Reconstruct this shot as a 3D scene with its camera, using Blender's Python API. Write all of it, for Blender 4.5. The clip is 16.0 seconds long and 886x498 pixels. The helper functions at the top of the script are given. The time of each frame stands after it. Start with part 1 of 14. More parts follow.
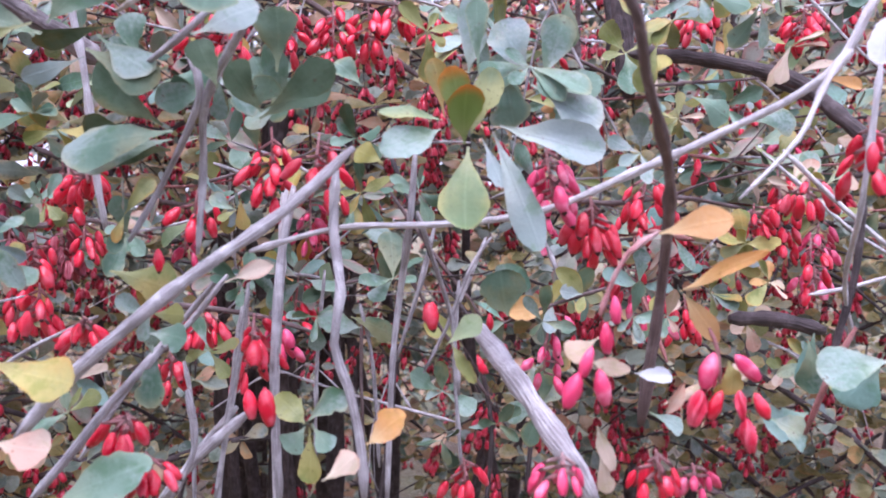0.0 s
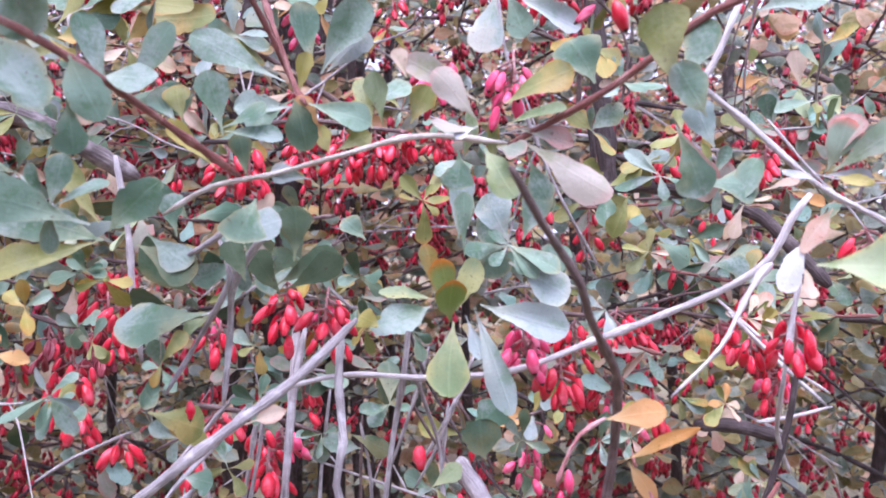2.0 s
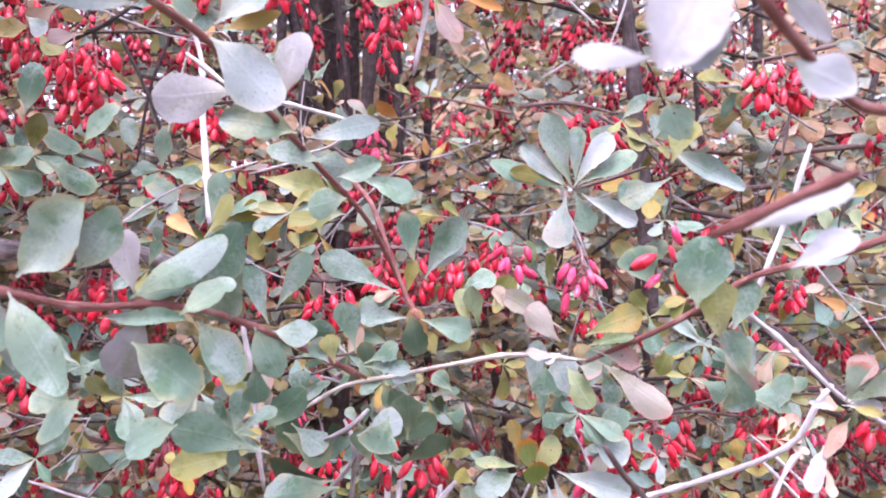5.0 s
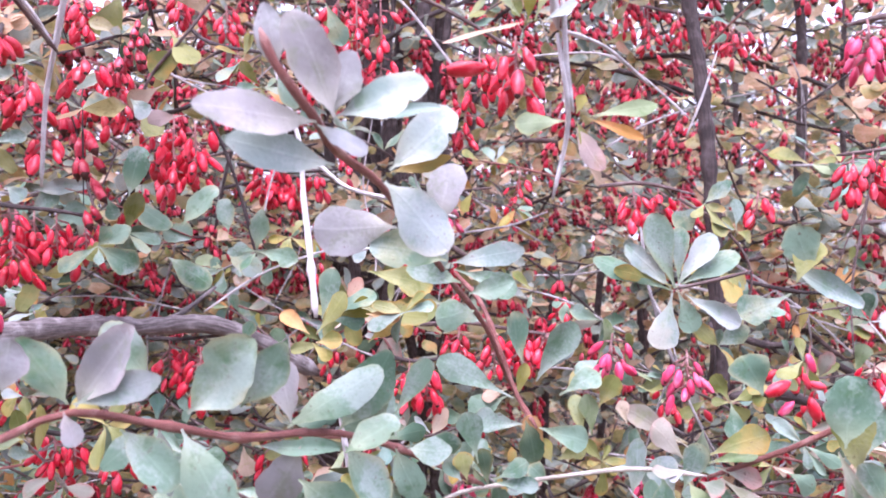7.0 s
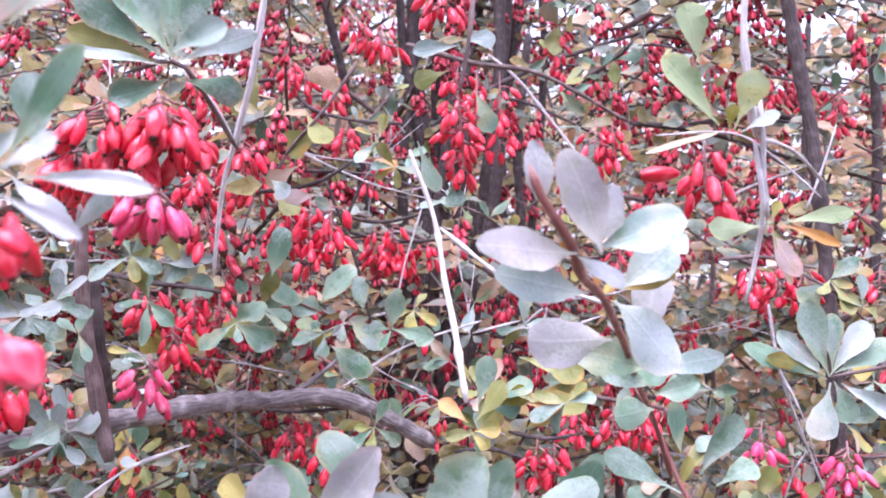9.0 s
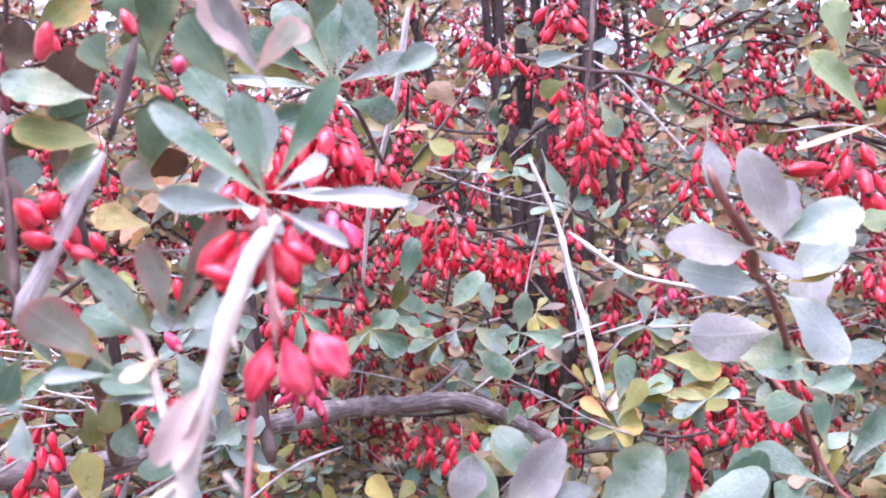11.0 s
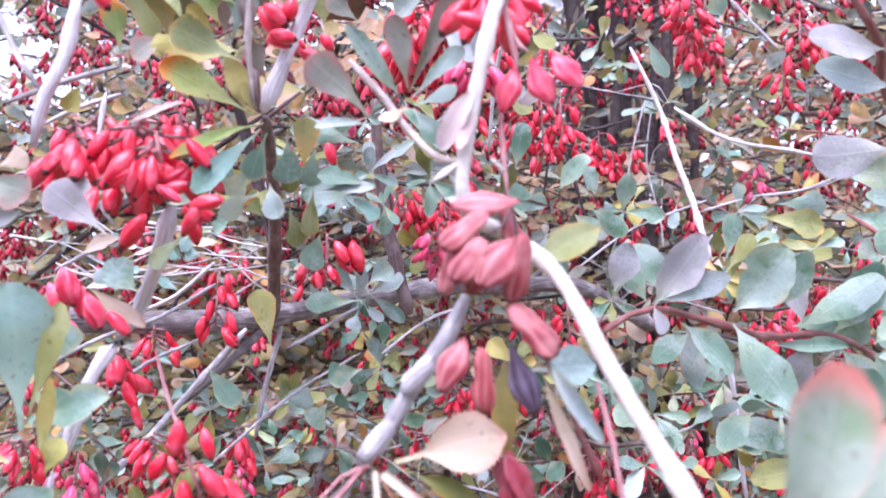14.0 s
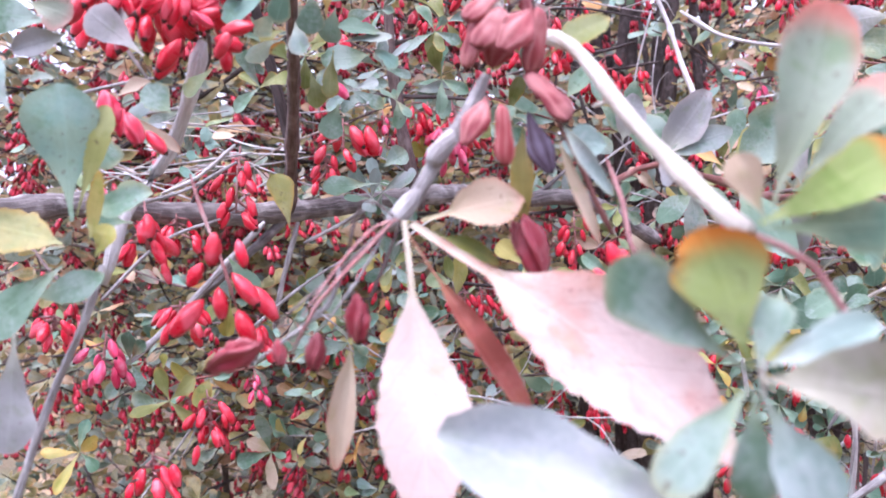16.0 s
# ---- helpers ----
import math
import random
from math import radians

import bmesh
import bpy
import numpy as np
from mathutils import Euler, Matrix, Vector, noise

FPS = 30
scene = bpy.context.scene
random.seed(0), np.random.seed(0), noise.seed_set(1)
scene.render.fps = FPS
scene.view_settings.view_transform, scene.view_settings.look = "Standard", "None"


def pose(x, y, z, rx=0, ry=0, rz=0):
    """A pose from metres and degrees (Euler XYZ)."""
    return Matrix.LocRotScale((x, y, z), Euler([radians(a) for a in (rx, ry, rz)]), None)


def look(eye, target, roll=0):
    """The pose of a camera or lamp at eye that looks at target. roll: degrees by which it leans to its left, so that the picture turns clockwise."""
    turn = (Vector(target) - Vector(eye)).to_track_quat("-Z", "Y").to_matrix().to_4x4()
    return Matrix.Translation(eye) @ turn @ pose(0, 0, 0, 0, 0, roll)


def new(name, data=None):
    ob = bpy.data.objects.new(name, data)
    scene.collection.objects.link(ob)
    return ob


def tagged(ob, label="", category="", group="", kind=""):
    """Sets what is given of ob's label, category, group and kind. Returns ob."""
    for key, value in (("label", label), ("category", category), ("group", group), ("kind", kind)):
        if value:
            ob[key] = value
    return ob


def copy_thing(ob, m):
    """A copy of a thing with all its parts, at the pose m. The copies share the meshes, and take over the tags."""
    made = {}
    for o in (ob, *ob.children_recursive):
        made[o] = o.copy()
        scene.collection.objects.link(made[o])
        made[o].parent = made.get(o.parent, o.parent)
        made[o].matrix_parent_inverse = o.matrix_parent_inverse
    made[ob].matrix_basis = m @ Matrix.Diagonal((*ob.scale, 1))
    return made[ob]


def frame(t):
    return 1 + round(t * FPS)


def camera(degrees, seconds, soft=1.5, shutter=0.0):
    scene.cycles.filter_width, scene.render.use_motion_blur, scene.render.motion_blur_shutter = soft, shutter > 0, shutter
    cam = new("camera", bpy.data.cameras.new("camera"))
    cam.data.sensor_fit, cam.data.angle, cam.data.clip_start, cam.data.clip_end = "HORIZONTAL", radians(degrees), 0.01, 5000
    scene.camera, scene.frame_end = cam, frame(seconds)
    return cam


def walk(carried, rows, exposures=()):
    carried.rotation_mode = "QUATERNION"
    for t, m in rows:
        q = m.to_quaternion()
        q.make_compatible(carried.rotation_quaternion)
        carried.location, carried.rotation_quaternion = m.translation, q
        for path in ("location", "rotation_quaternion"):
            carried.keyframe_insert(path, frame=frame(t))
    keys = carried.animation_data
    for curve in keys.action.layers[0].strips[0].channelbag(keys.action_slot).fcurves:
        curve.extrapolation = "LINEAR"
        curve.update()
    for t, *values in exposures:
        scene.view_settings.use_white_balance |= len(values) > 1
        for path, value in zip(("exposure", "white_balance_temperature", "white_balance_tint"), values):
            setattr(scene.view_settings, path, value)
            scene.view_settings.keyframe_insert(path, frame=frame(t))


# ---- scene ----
cam = camera(58.4, 16.0, soft=1.8)
cam.data.dof.use_dof, cam.data.dof.focus_distance, cam.data.dof.aperture_fstop = True, 0.34, 27.0
# seconds, eye (m), turn (degrees)
ROWS = [
    (0, -0.01683, -0.01999, 1.20709, 87.920, 0.185, 1.486),
    (0.5, -0.01673, -0.02870, 1.22391, 87.224, -0.589, 0.664),
    (1, -0.01155, -0.03702, 1.23297, 88.467, -0.605, 1.431),
    (1.5, -0.00992, -0.04607, 1.24139, 88.699, -0.981, 1.975),
    (2, -0.01107, -0.05541, 1.25143, 88.886, -1.101, 1.998),
    (2.5, -0.01057, -0.06498, 1.26189, 89.067, -1.250, 1.994),
    (3, -0.01239, -0.07528, 1.27038, 89.211, -1.390, 2.036),
    (5.5, -0.04194, -0.10953, 1.33286, 87.226, -1.111, 3.721),
    (6, -0.05110, -0.11202, 1.33922, 88.035, -1.390, 3.967),
    (6.5, -0.06294, -0.11002, 1.34616, 88.498, -1.705, 3.693),
    (7, -0.07444, -0.10970, 1.35264, 88.817, -2.159, 3.762),
    (7.5, -0.08722, -0.11184, 1.36092, 89.150, -2.150, 4.308),
    (8, -0.09989, -0.11536, 1.36744, 89.788, -2.540, 4.865),
    (8.5, -0.11657, -0.11571, 1.36942, 90.882, -2.880, 4.751),
    (9, -0.12588, -0.11589, 1.37157, 91.184, -2.422, 5.517),
    (11.5, -0.15753, -0.13478, 1.36692, 91.778, -0.251, 11.767),
    (12, -0.16531, -0.13778, 1.36077, 90.635, -0.035, 12.732),
    (12.5, -0.16703, -0.14370, 1.34983, 89.869, 0.213, 13.717),
    (13, -0.16761, -0.15190, 1.34227, 89.462, 0.293, 13.932),
    (13.5, -0.16666, -0.15678, 1.33482, 89.232, 0.332, 14.385),
    (14, -0.17249, -0.16549, 1.32852, 89.106, 0.428, 14.409),
    (14.5, -0.17063, -0.16914, 1.32255, 88.973, 0.696, 15.209),
    (15, -0.17314, -0.17131, 1.31116, 88.228, 1.017, 14.966),
    (15.5, -0.17005, -0.17603, 1.30444, 87.847, 0.692, 15.369),
    (16, -0.17290, -0.17802, 1.29436, 87.212, 0.555, 14.691),
]
EXPOSURES = [(0.0, 0.92, 5400, 27), (3.0, 1.08, 5600, 31), (5.5, 1.12, 5850, 33), (8.0, 1.20, 5580, 29), (12.0, 1.17, 5640, 32), (14.8, 1.18, 5350, 24), (16.0, 1.01, 5560, 23)]
walk(cam, [(t, pose(x, y, z, rx, ry, rz)) for t, x, y, z, rx, ry, rz in ROWS], EXPOSURES)

# ---- light: bright overcast autumn day ----
world = bpy.data.worlds.new("overcast_sky")
scene.world = world
world.use_nodes = True
wn = world.node_tree
sky = wn.nodes.new("ShaderNodeTexSky")
sky.sky_type = "NISHITA"
sky.sun_disc = False
sky.sun_elevation = radians(68)
sky.sun_rotation = radians(200)
sky.air_density, sky.dust_density, sky.ozone_density = 1.0, 6.0, 1.0
wn.nodes["Background"].inputs["Strength"].default_value = 0.15
veil = wn.nodes.new("ShaderNodeMix")
veil.data_type = "RGBA"
veil.inputs[0].default_value = 0.6
veil.inputs[7].default_value = (9.0, 9.0, 9.9, 1)
wn.links.new(sky.outputs[0], veil.inputs[6])
wn.links.new(veil.outputs[2], wn.nodes["Background"].inputs["Color"])

sun_data = bpy.data.lights.new("sun", "SUN")
sun_data.energy, sun_data.angle, sun_data.color = 2.6, radians(50), (1.0, 0.96, 0.92)
sun = new("sun", sun_data)
sun.matrix_world = look((-0.3, -0.9, 4.8), (0, 0.2, 1.2))

# ---- materials ----


def node_mat(name):
    m = bpy.data.materials.new(name)
    m.use_nodes = True
    nt = m.node_tree
    return m, nt, nt.nodes["Principled BSDF"], nt.nodes["Material Output"]


def add(nt, kind, **inputs):
    n = nt.nodes.new(kind)
    for key, value in inputs.items():
        key = int(key[1:]) if key[0] == "i" and key[1:].isdigit() else key
        if isinstance(value, bpy.types.NodeSocket):
            nt.links.new(value, n.inputs[key])
        else:
            n.inputs[key].default_value = value
    return n


def mixed(nt, fac, a, b):
    n = nt.nodes.new("ShaderNodeMix")
    n.data_type = "RGBA"
    for slot, value in ((0, fac), (6, a), (7, b)):
        if isinstance(value, bpy.types.NodeSocket):
            nt.links.new(value, n.inputs[slot])
        elif slot:
            n.inputs[slot].default_value = (*value, 1)
        else:
            n.inputs[slot].default_value = value
    return n.outputs[2]


def ramp(nt, value, low, high):
    n = nt.nodes.new("ShaderNodeMapRange")
    n.interpolation_type = "SMOOTHSTEP"
    n.inputs["From Min"].default_value, n.inputs["From Max"].default_value = low, high
    nt.links.new(value, n.inputs["Value"])
    return n.outputs[0]


def math_node(nt, op, a, b=0.0):
    n = nt.nodes.new("ShaderNodeMath")
    n.operation = op
    for slot, value in enumerate((a, b)):
        if isinstance(value, bpy.types.NodeSocket):
            nt.links.new(value, n.inputs[slot])
        else:
            n.inputs[slot].default_value = value
    return n.outputs[0]


def chance(nt, joined):
    if joined:
        return nt.nodes.new("ShaderNodeNewGeometry").outputs["Random Per Island"]
    return nt.nodes.new("ShaderNodeObjectInfo").outputs["Random"]


def attribute(nt, name):
    n = nt.nodes.new("ShaderNodeAttribute")
    n.attribute_name = name
    return n.outputs["Fac"]


def leaf_material(name, c1, c2, rim, spot, rough=0.42, translucent=0.25, joined=False, rim_from=0.66, spots=0.62, bloom=(0.50, 0.55, 0.54), turned=(0.2, 0.8), veins=0.05, waxy=0.42, rimmed=0.6, tip=0.0):
    """Waxy leaf: two tones, an autumn rim, brown flecks, a pale midrib and side veins."""
    m, nt, bsdf, out = node_mat(name)
    rnd = chance(nt, joined)
    place = nt.nodes.new("ShaderNodeNewGeometry").outputs["Position"]
    blotch = add(nt, "ShaderNodeTexNoise", Vector=place, Scale=95.0, Detail=5.0).outputs[0]
    fine = add(nt, "ShaderNodeTexNoise", Vector=place, Scale=900.0, Detail=4.0).outputs[0]
    wash = add(nt, "ShaderNodeTexNoise", Vector=place, Scale=48.0, Detail=2.0, Distortion=0.6).outputs[0]
    col = mixed(nt, ramp(nt, math_node(nt, "ADD", math_node(nt, "MULTIPLY", rnd, 0.75), math_node(nt, "MULTIPLY", blotch, 0.9)), 0.3, 1.2), c1, c2)
    # paler towards the stalk
    foot = math_node(nt, "SUBTRACT", 0.55, math_node(nt, "MULTIPLY", attribute(nt, "reach"), 1.0))
    col = mixed(nt, ramp(nt, math_node(nt, "ADD", foot, math_node(nt, "MULTIPLY", blotch, 0.25)), 0.1, 0.75), col, tuple(v * 0.6 + w * 0.4 for v, w in zip(c2, (0.52, 0.52, 0.30))))
    # greener where the bloom has rubbed off
    rubbed = add(nt, "ShaderNodeTexNoise", Vector=place, Scale=130.0, Detail=6.0, Roughness=0.65, Distortion=0.4).outputs[0]
    col = mixed(nt, math_node(nt, "MULTIPLY", ramp(nt, rubbed, 0.50, 0.66), 0.55), col, tuple(v * w for v, w in zip(c1, (0.78, 0.92, 0.58))))
    # waxy bloom and a painted pale sheen in patches, and some leaves that have begun to turn
    col = mixed(nt, math_node(nt, "MULTIPLY", ramp(nt, math_node(nt, "ADD", wash, math_node(nt, "MULTIPLY", math_node(nt, "SUBTRACT", fine, 0.5), 0.35)), 0.46, 0.66), waxy), col, bloom)
    old = ramp(nt, math_node(nt, "FRACT", math_node(nt, "MULTIPLY", rnd, 13.7)), 0.62, 0.95)
    col = mixed(nt, math_node(nt, "MULTIPLY", math_node(nt, "MULTIPLY", old, ramp(nt, blotch, 0.42, 0.66)), 0.6), col, rim)
    edge = math_node(nt, "ADD", attribute(nt, "rim"), math_node(nt, "MULTIPLY", math_node(nt, "SUBTRACT", blotch, 0.5), 1.2))
    edge = math_node(nt, "MULTIPLY", ramp(nt, edge, rim_from, 1.25), ramp(nt, math_node(nt, "FRACT", math_node(nt, "MULTIPLY", rnd, 7.3)), turned[0], turned[1]))
    if tip:
        edge = ramp(nt, math_node(nt, "ADD", math_node(nt, "MULTIPLY", attribute(nt, "rim"), 0.3), math_node(nt, "ADD", attribute(nt, "reach"), math_node(nt, "MULTIPLY", math_node(nt, "SUBTRACT", wash, 0.5), 0.5))), tip, tip + 0.4)
    col = mixed(nt, math_node(nt, "MULTIPLY", edge, rimmed), col, rim)
    margin = math_node(nt, "MULTIPLY", ramp(nt, attribute(nt, "rim"), 0.86, 1.0), ramp(nt, blotch, 0.42, 0.62))
    col = mixed(nt, math_node(nt, "MULTIPLY", margin, 0.3), col, rim)
    fleck = math_node(nt, "MULTIPLY", ramp(nt, fine, spots, spots + 0.08), ramp(nt, blotch, 0.45, 0.65))
    col = mixed(nt, math_node(nt, "MULTIPLY", fleck, 0.8), col, spot)
    rib = ramp(nt, attribute(nt, "rib"), 0.75, 1.0)
    across = math_node(nt, "SUBTRACT", math_node(nt, "MULTIPLY", attribute(nt, "reach"), 9.0), math_node(nt, "MULTIPLY", attribute(nt, "across"), 1.6))
    vein = ramp(nt, math_node(nt, "PINGPONG", math_node(nt, "ADD", across, math_node(nt, "MULTIPLY", blotch, 1.4)), 0.5), 0.42, 0.5)
    col = mixed(nt, math_node(nt, "MULTIPLY", vein, veins), col, spot)
    pale = tuple(min(1.0, v * 1.5 + 0.04) for v in c2)
    col = mixed(nt, math_node(nt, "MULTIPLY", rib, 0.10), col, pale)
    nt.links.new(col, bsdf.inputs["Base Color"])
    nt.links.new(math_node(nt, "ADD", math_node(nt, "MULTIPLY", fine, 0.25), rough - 0.04), bsdf.inputs["Roughness"])
    bsdf.inputs["Specular IOR Level"].default_value = 0.32
    lift = math_node(nt, "ADD", math_node(nt, "MULTIPLY", rib, 0.12), math_node(nt, "ADD", math_node(nt, "MULTIPLY", fine, 0.35), blotch))
    bump = add(nt, "ShaderNodeBump", Strength=0.55, Distance=0.0008, Height=lift)
    nt.links.new(bump.outputs[0], bsdf.inputs["Normal"])
    back = add(nt, "ShaderNodeBsdfTranslucent", Color=col)
    both = add(nt, "ShaderNodeMixShader", i0=translucent, i1=bsdf.outputs[0], i2=back.outputs[0])
    nt.links.new(both.outputs[0], out.inputs[0])
    return m


def berry_material(name, c1, c2, bloom, joined=False, rough=0.22, papery=0.0):
    """Smooth ripe skin with a pale bloom in patches and dark pores. papery: how far crease shade is painted in by
    paling the keels.
    """
    m, nt, bsdf, out = node_mat(name)
    rnd = chance(nt, joined)
    place = nt.nodes.new("ShaderNodeNewGeometry").outputs["Position"]
    blotch = add(nt, "ShaderNodeTexNoise", Vector=place, Scale=220.0, Detail=3.0).outputs[0]
    fine = add(nt, "ShaderNodeTexNoise", Vector=place, Scale=2200.0, Detail=2.0).outputs[0]
    col = mixed(nt, rnd, c1, c2)
    if not joined:
        ripe = math_node(nt, "ADD", attribute(nt, "reach"), math_node(nt, "MULTIPLY", math_node(nt, "SUBTRACT", blotch, 0.5), 0.7))
        col = mixed(nt, math_node(nt, "MULTIPLY", ramp(nt, ripe, 0.45, 1.0), 0.6), col, tuple(v * 0.62 for v in c1))
    col = mixed(nt, math_node(nt, "MULTIPLY", ramp(nt, blotch, 0.46, 0.74), 0.55), col, bloom)
    if papery:
        # keels paled with the bloom colour, so that the creases look shaded
        col = mixed(nt, math_node(nt, "MULTIPLY", ramp(nt, math_node(nt, "ADD", attribute(nt, "keel"), math_node(nt, "MULTIPLY", math_node(nt, "SUBTRACT", blotch, 0.5), 0.8)), 0.25, 0.85), papery), col, bloom)
    col = mixed(nt, math_node(nt, "MULTIPLY", ramp(nt, fine, 0.66, 0.75), 0.5), col, tuple(v * 0.4 for v in c1))
    nt.links.new(col, bsdf.inputs["Base Color"])
    nt.links.new(math_node(nt, "ADD", math_node(nt, "MULTIPLY", blotch, 0.35), rough - 0.08), bsdf.inputs["Roughness"])
    bsdf.inputs["Subsurface Weight"].default_value = 0.0
    bump = add(nt, "ShaderNodeBump", Strength=0.25, Distance=0.0005, Height=blotch)
    nt.links.new(bump.outputs[0], bsdf.inputs["Normal"])
    return m


def bark_material(name, c1, c2, lichen, rough=0.75, streak=0.6):
    """Ridged bark with lengthwise fissures and pale weathering."""
    m, nt, bsdf, out = node_mat(name)
    place = nt.nodes.new("ShaderNodeNewGeometry").outputs["Position"]
    grain = add(nt, "ShaderNodeTexNoise", Vector=place, Scale=1400.0, Detail=4.0).outputs[0]
    blotch = add(nt, "ShaderNodeTexNoise", Vector=place, Scale=160.0, Detail=4.0).outputs[0]
    around = attribute(nt, "around")
    along = attribute(nt, "along")
    furrow_at = add(nt, "ShaderNodeCombineXYZ", i0=math_node(nt, "MULTIPLY", around, 5.0), i1=math_node(nt, "MULTIPLY", along, 45.0))
    furrow = add(nt, "ShaderNodeTexNoise", Vector=furrow_at.outputs[0], Scale=2.2, Detail=3.0).outputs[0]
    col = mixed(nt, ramp(nt, math_node(nt, "ADD", math_node(nt, "MULTIPLY", furrow, streak), math_node(nt, "MULTIPLY", blotch, 1 - streak)), 0.35, 0.65), c1, c2)
    col = mixed(nt, math_node(nt, "MULTIPLY", ramp(nt, blotch, 0.52, 0.7), 0.7), col, lichen)
    col = mixed(nt, math_node(nt, "MULTIPLY", ramp(nt, grain, 0.6, 0.75), 0.5), col, tuple(v * 0.35 for v in c1))
    nt.links.new(col, bsdf.inputs["Base Color"])
    bsdf.inputs["Roughness"].default_value = rough
    bump = add(nt, "ShaderNodeBump", Strength=0.8, Distance=0.0012, Height=math_node(nt, "ADD", furrow, math_node(nt, "MULTIPLY", grain, 0.4)))
    nt.links.new(bump.outputs[0], bsdf.inputs["Normal"])
    return m


SPOT = (0.11, 0.06, 0.035)
WARM = (0.62, 0.52, 0.42)
LEAF = {}
LEAF["green"] = leaf_material("leaf_green", (0.095, 0.180, 0.112), (0.230, 0.335, 0.245), (0.42, 0.40, 0.23), SPOT)
LEAF["teal"] = leaf_material("leaf_blue_green", (0.140, 0.260, 0.205), (0.230, 0.365, 0.300), (0.30, 0.37, 0.25), SPOT, bloom=(0.38, 0.48, 0.44))
# dark green, also for shaded leaves: their shade is put into the colour
LEAF["dark"] = leaf_material("leaf_dark_green_shade", (0.046, 0.088, 0.046), (0.105, 0.158, 0.088), (0.20, 0.16, 0.05), SPOT, waxy=0.12, rough=0.5, translucent=0.2, bloom=(0.17, 0.22, 0.18))
LEAF["olive"] = leaf_material("leaf_olive", (0.170, 0.190, 0.050), (0.330, 0.330, 0.110), (0.56, 0.30, 0.07), SPOT, waxy=0.2, bloom=(0.42, 0.43, 0.32))
LEAF["silver"] = leaf_material("leaf_silver", (0.200, 0.285, 0.245), (0.340, 0.400, 0.370), (0.50, 0.48, 0.38), (0.24, 0.20, 0.18), rough=0.36, translucent=0.15, bloom=(0.52, 0.53, 0.55))
LEAF["mauve"] = leaf_material("leaf_mauve_underside", (0.266, 0.262, 0.262), (0.390, 0.380, 0.380), (0.50, 0.42, 0.42), (0.25, 0.19, 0.20), rough=0.5, translucent=0.2, bloom=(0.52, 0.52, 0.535))
LEAF["pearl"] = leaf_material("leaf_pearly_underside", (0.330, 0.312, 0.308), (0.450, 0.424, 0.420), (0.52, 0.46, 0.42), (0.25, 0.19, 0.20), rough=0.4, translucent=0.2, bloom=(0.55, 0.52, 0.53))
LEAF["yellow"] = leaf_material("leaf_yellow", (0.360, 0.330, 0.070), (0.580, 0.500, 0.170), (0.62, 0.32, 0.07), (0.30, 0.13, 0.04), rough=0.5, waxy=0.2, translucent=0.35, bloom=(0.42, 0.46, 0.30))
LEAF["orange"] = leaf_material("leaf_orange", (0.560, 0.270, 0.070), (0.680, 0.430, 0.170), (0.50, 0.15, 0.05), (0.25, 0.08, 0.03), rough=0.5, waxy=0.15, translucent=0.35, bloom=WARM)
LEAF["tan"] = leaf_material("leaf_tan", (0.560, 0.420, 0.300), (0.680, 0.560, 0.430), (0.60, 0.28, 0.20), (0.30, 0.15, 0.09), rough=0.55, translucent=0.3, bloom=WARM)
LEAF["pink"] = leaf_material("leaf_pink_dry", (0.480, 0.360, 0.330), (0.600, 0.480, 0.445), (0.50, 0.22, 0.17), (0.30, 0.15, 0.13), rough=0.5, translucent=0.25, bloom=(0.64, 0.55, 0.52), rim_from=0.85, veins=0.16)
LEAF["red"] = leaf_material("leaf_red", (0.240, 0.045, 0.040), (0.420, 0.120, 0.100), (0.50, 0.20, 0.10), SPOT, rough=0.5, bloom=(0.52, 0.24, 0.20))
LEAF["rosy"] = leaf_material("leaf_rosy", (0.200, 0.240, 0.170), (0.340, 0.340, 0.270), (0.48, 0.25, 0.22), SPOT, translucent=0.3, rim_from=0.5, turned=(-1.0, -0.5), bloom=(0.42, 0.38, 0.34), rimmed=1.0)
LEAF["blush"] = leaf_material("leaf_blush", (0.220, 0.290, 0.200), (0.340, 0.390, 0.300), (0.76, 0.27, 0.22), SPOT, translucent=0.3, rim_from=0.78, turned=(-1.0, -0.5), bloom=(0.44, 0.42, 0.36), rimmed=0.9, tip=0.86)
LEAF["lime"] = leaf_material("leaf_lime", (0.240, 0.330, 0.080), (0.370, 0.440, 0.150), (0.74, 0.27, 0.04), SPOT, waxy=0.2, translucent=0.35, rim_from=0.74, turned=(-1.0, -0.5), bloom=(0.42, 0.47, 0.30), rimmed=0.9, tip=0.88)
LEAF["fresh"] = leaf_material("leaf_fresh_green", (0.215, 0.300, 0.135), (0.390, 0.460, 0.270), (0.56, 0.52, 0.20), SPOT, translucent=0.35, waxy=0.25, bloom=(0.50, 0.54, 0.42))
LEAF["beige"] = leaf_material("leaf_beige_fading", (0.360, 0.340, 0.265), (0.500, 0.455, 0.375), (0.60, 0.40, 0.35), (0.30, 0.2, 0.16), translucent=0.3, rim_from=0.74, rimmed=0.8, bloom=(0.54, 0.50, 0.45))
# brown leaf whose colour holds the shade it hangs in
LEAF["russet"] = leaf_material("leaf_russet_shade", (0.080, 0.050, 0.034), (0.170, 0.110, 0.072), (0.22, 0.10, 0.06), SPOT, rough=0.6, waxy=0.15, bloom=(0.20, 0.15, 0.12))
LEAF["brown"] = leaf_material("leaf_brown_dry", (0.200, 0.120, 0.070), (0.330, 0.220, 0.140), (0.40, 0.25, 0.14), SPOT, rough=0.65, bloom=(0.44, 0.33, 0.24))
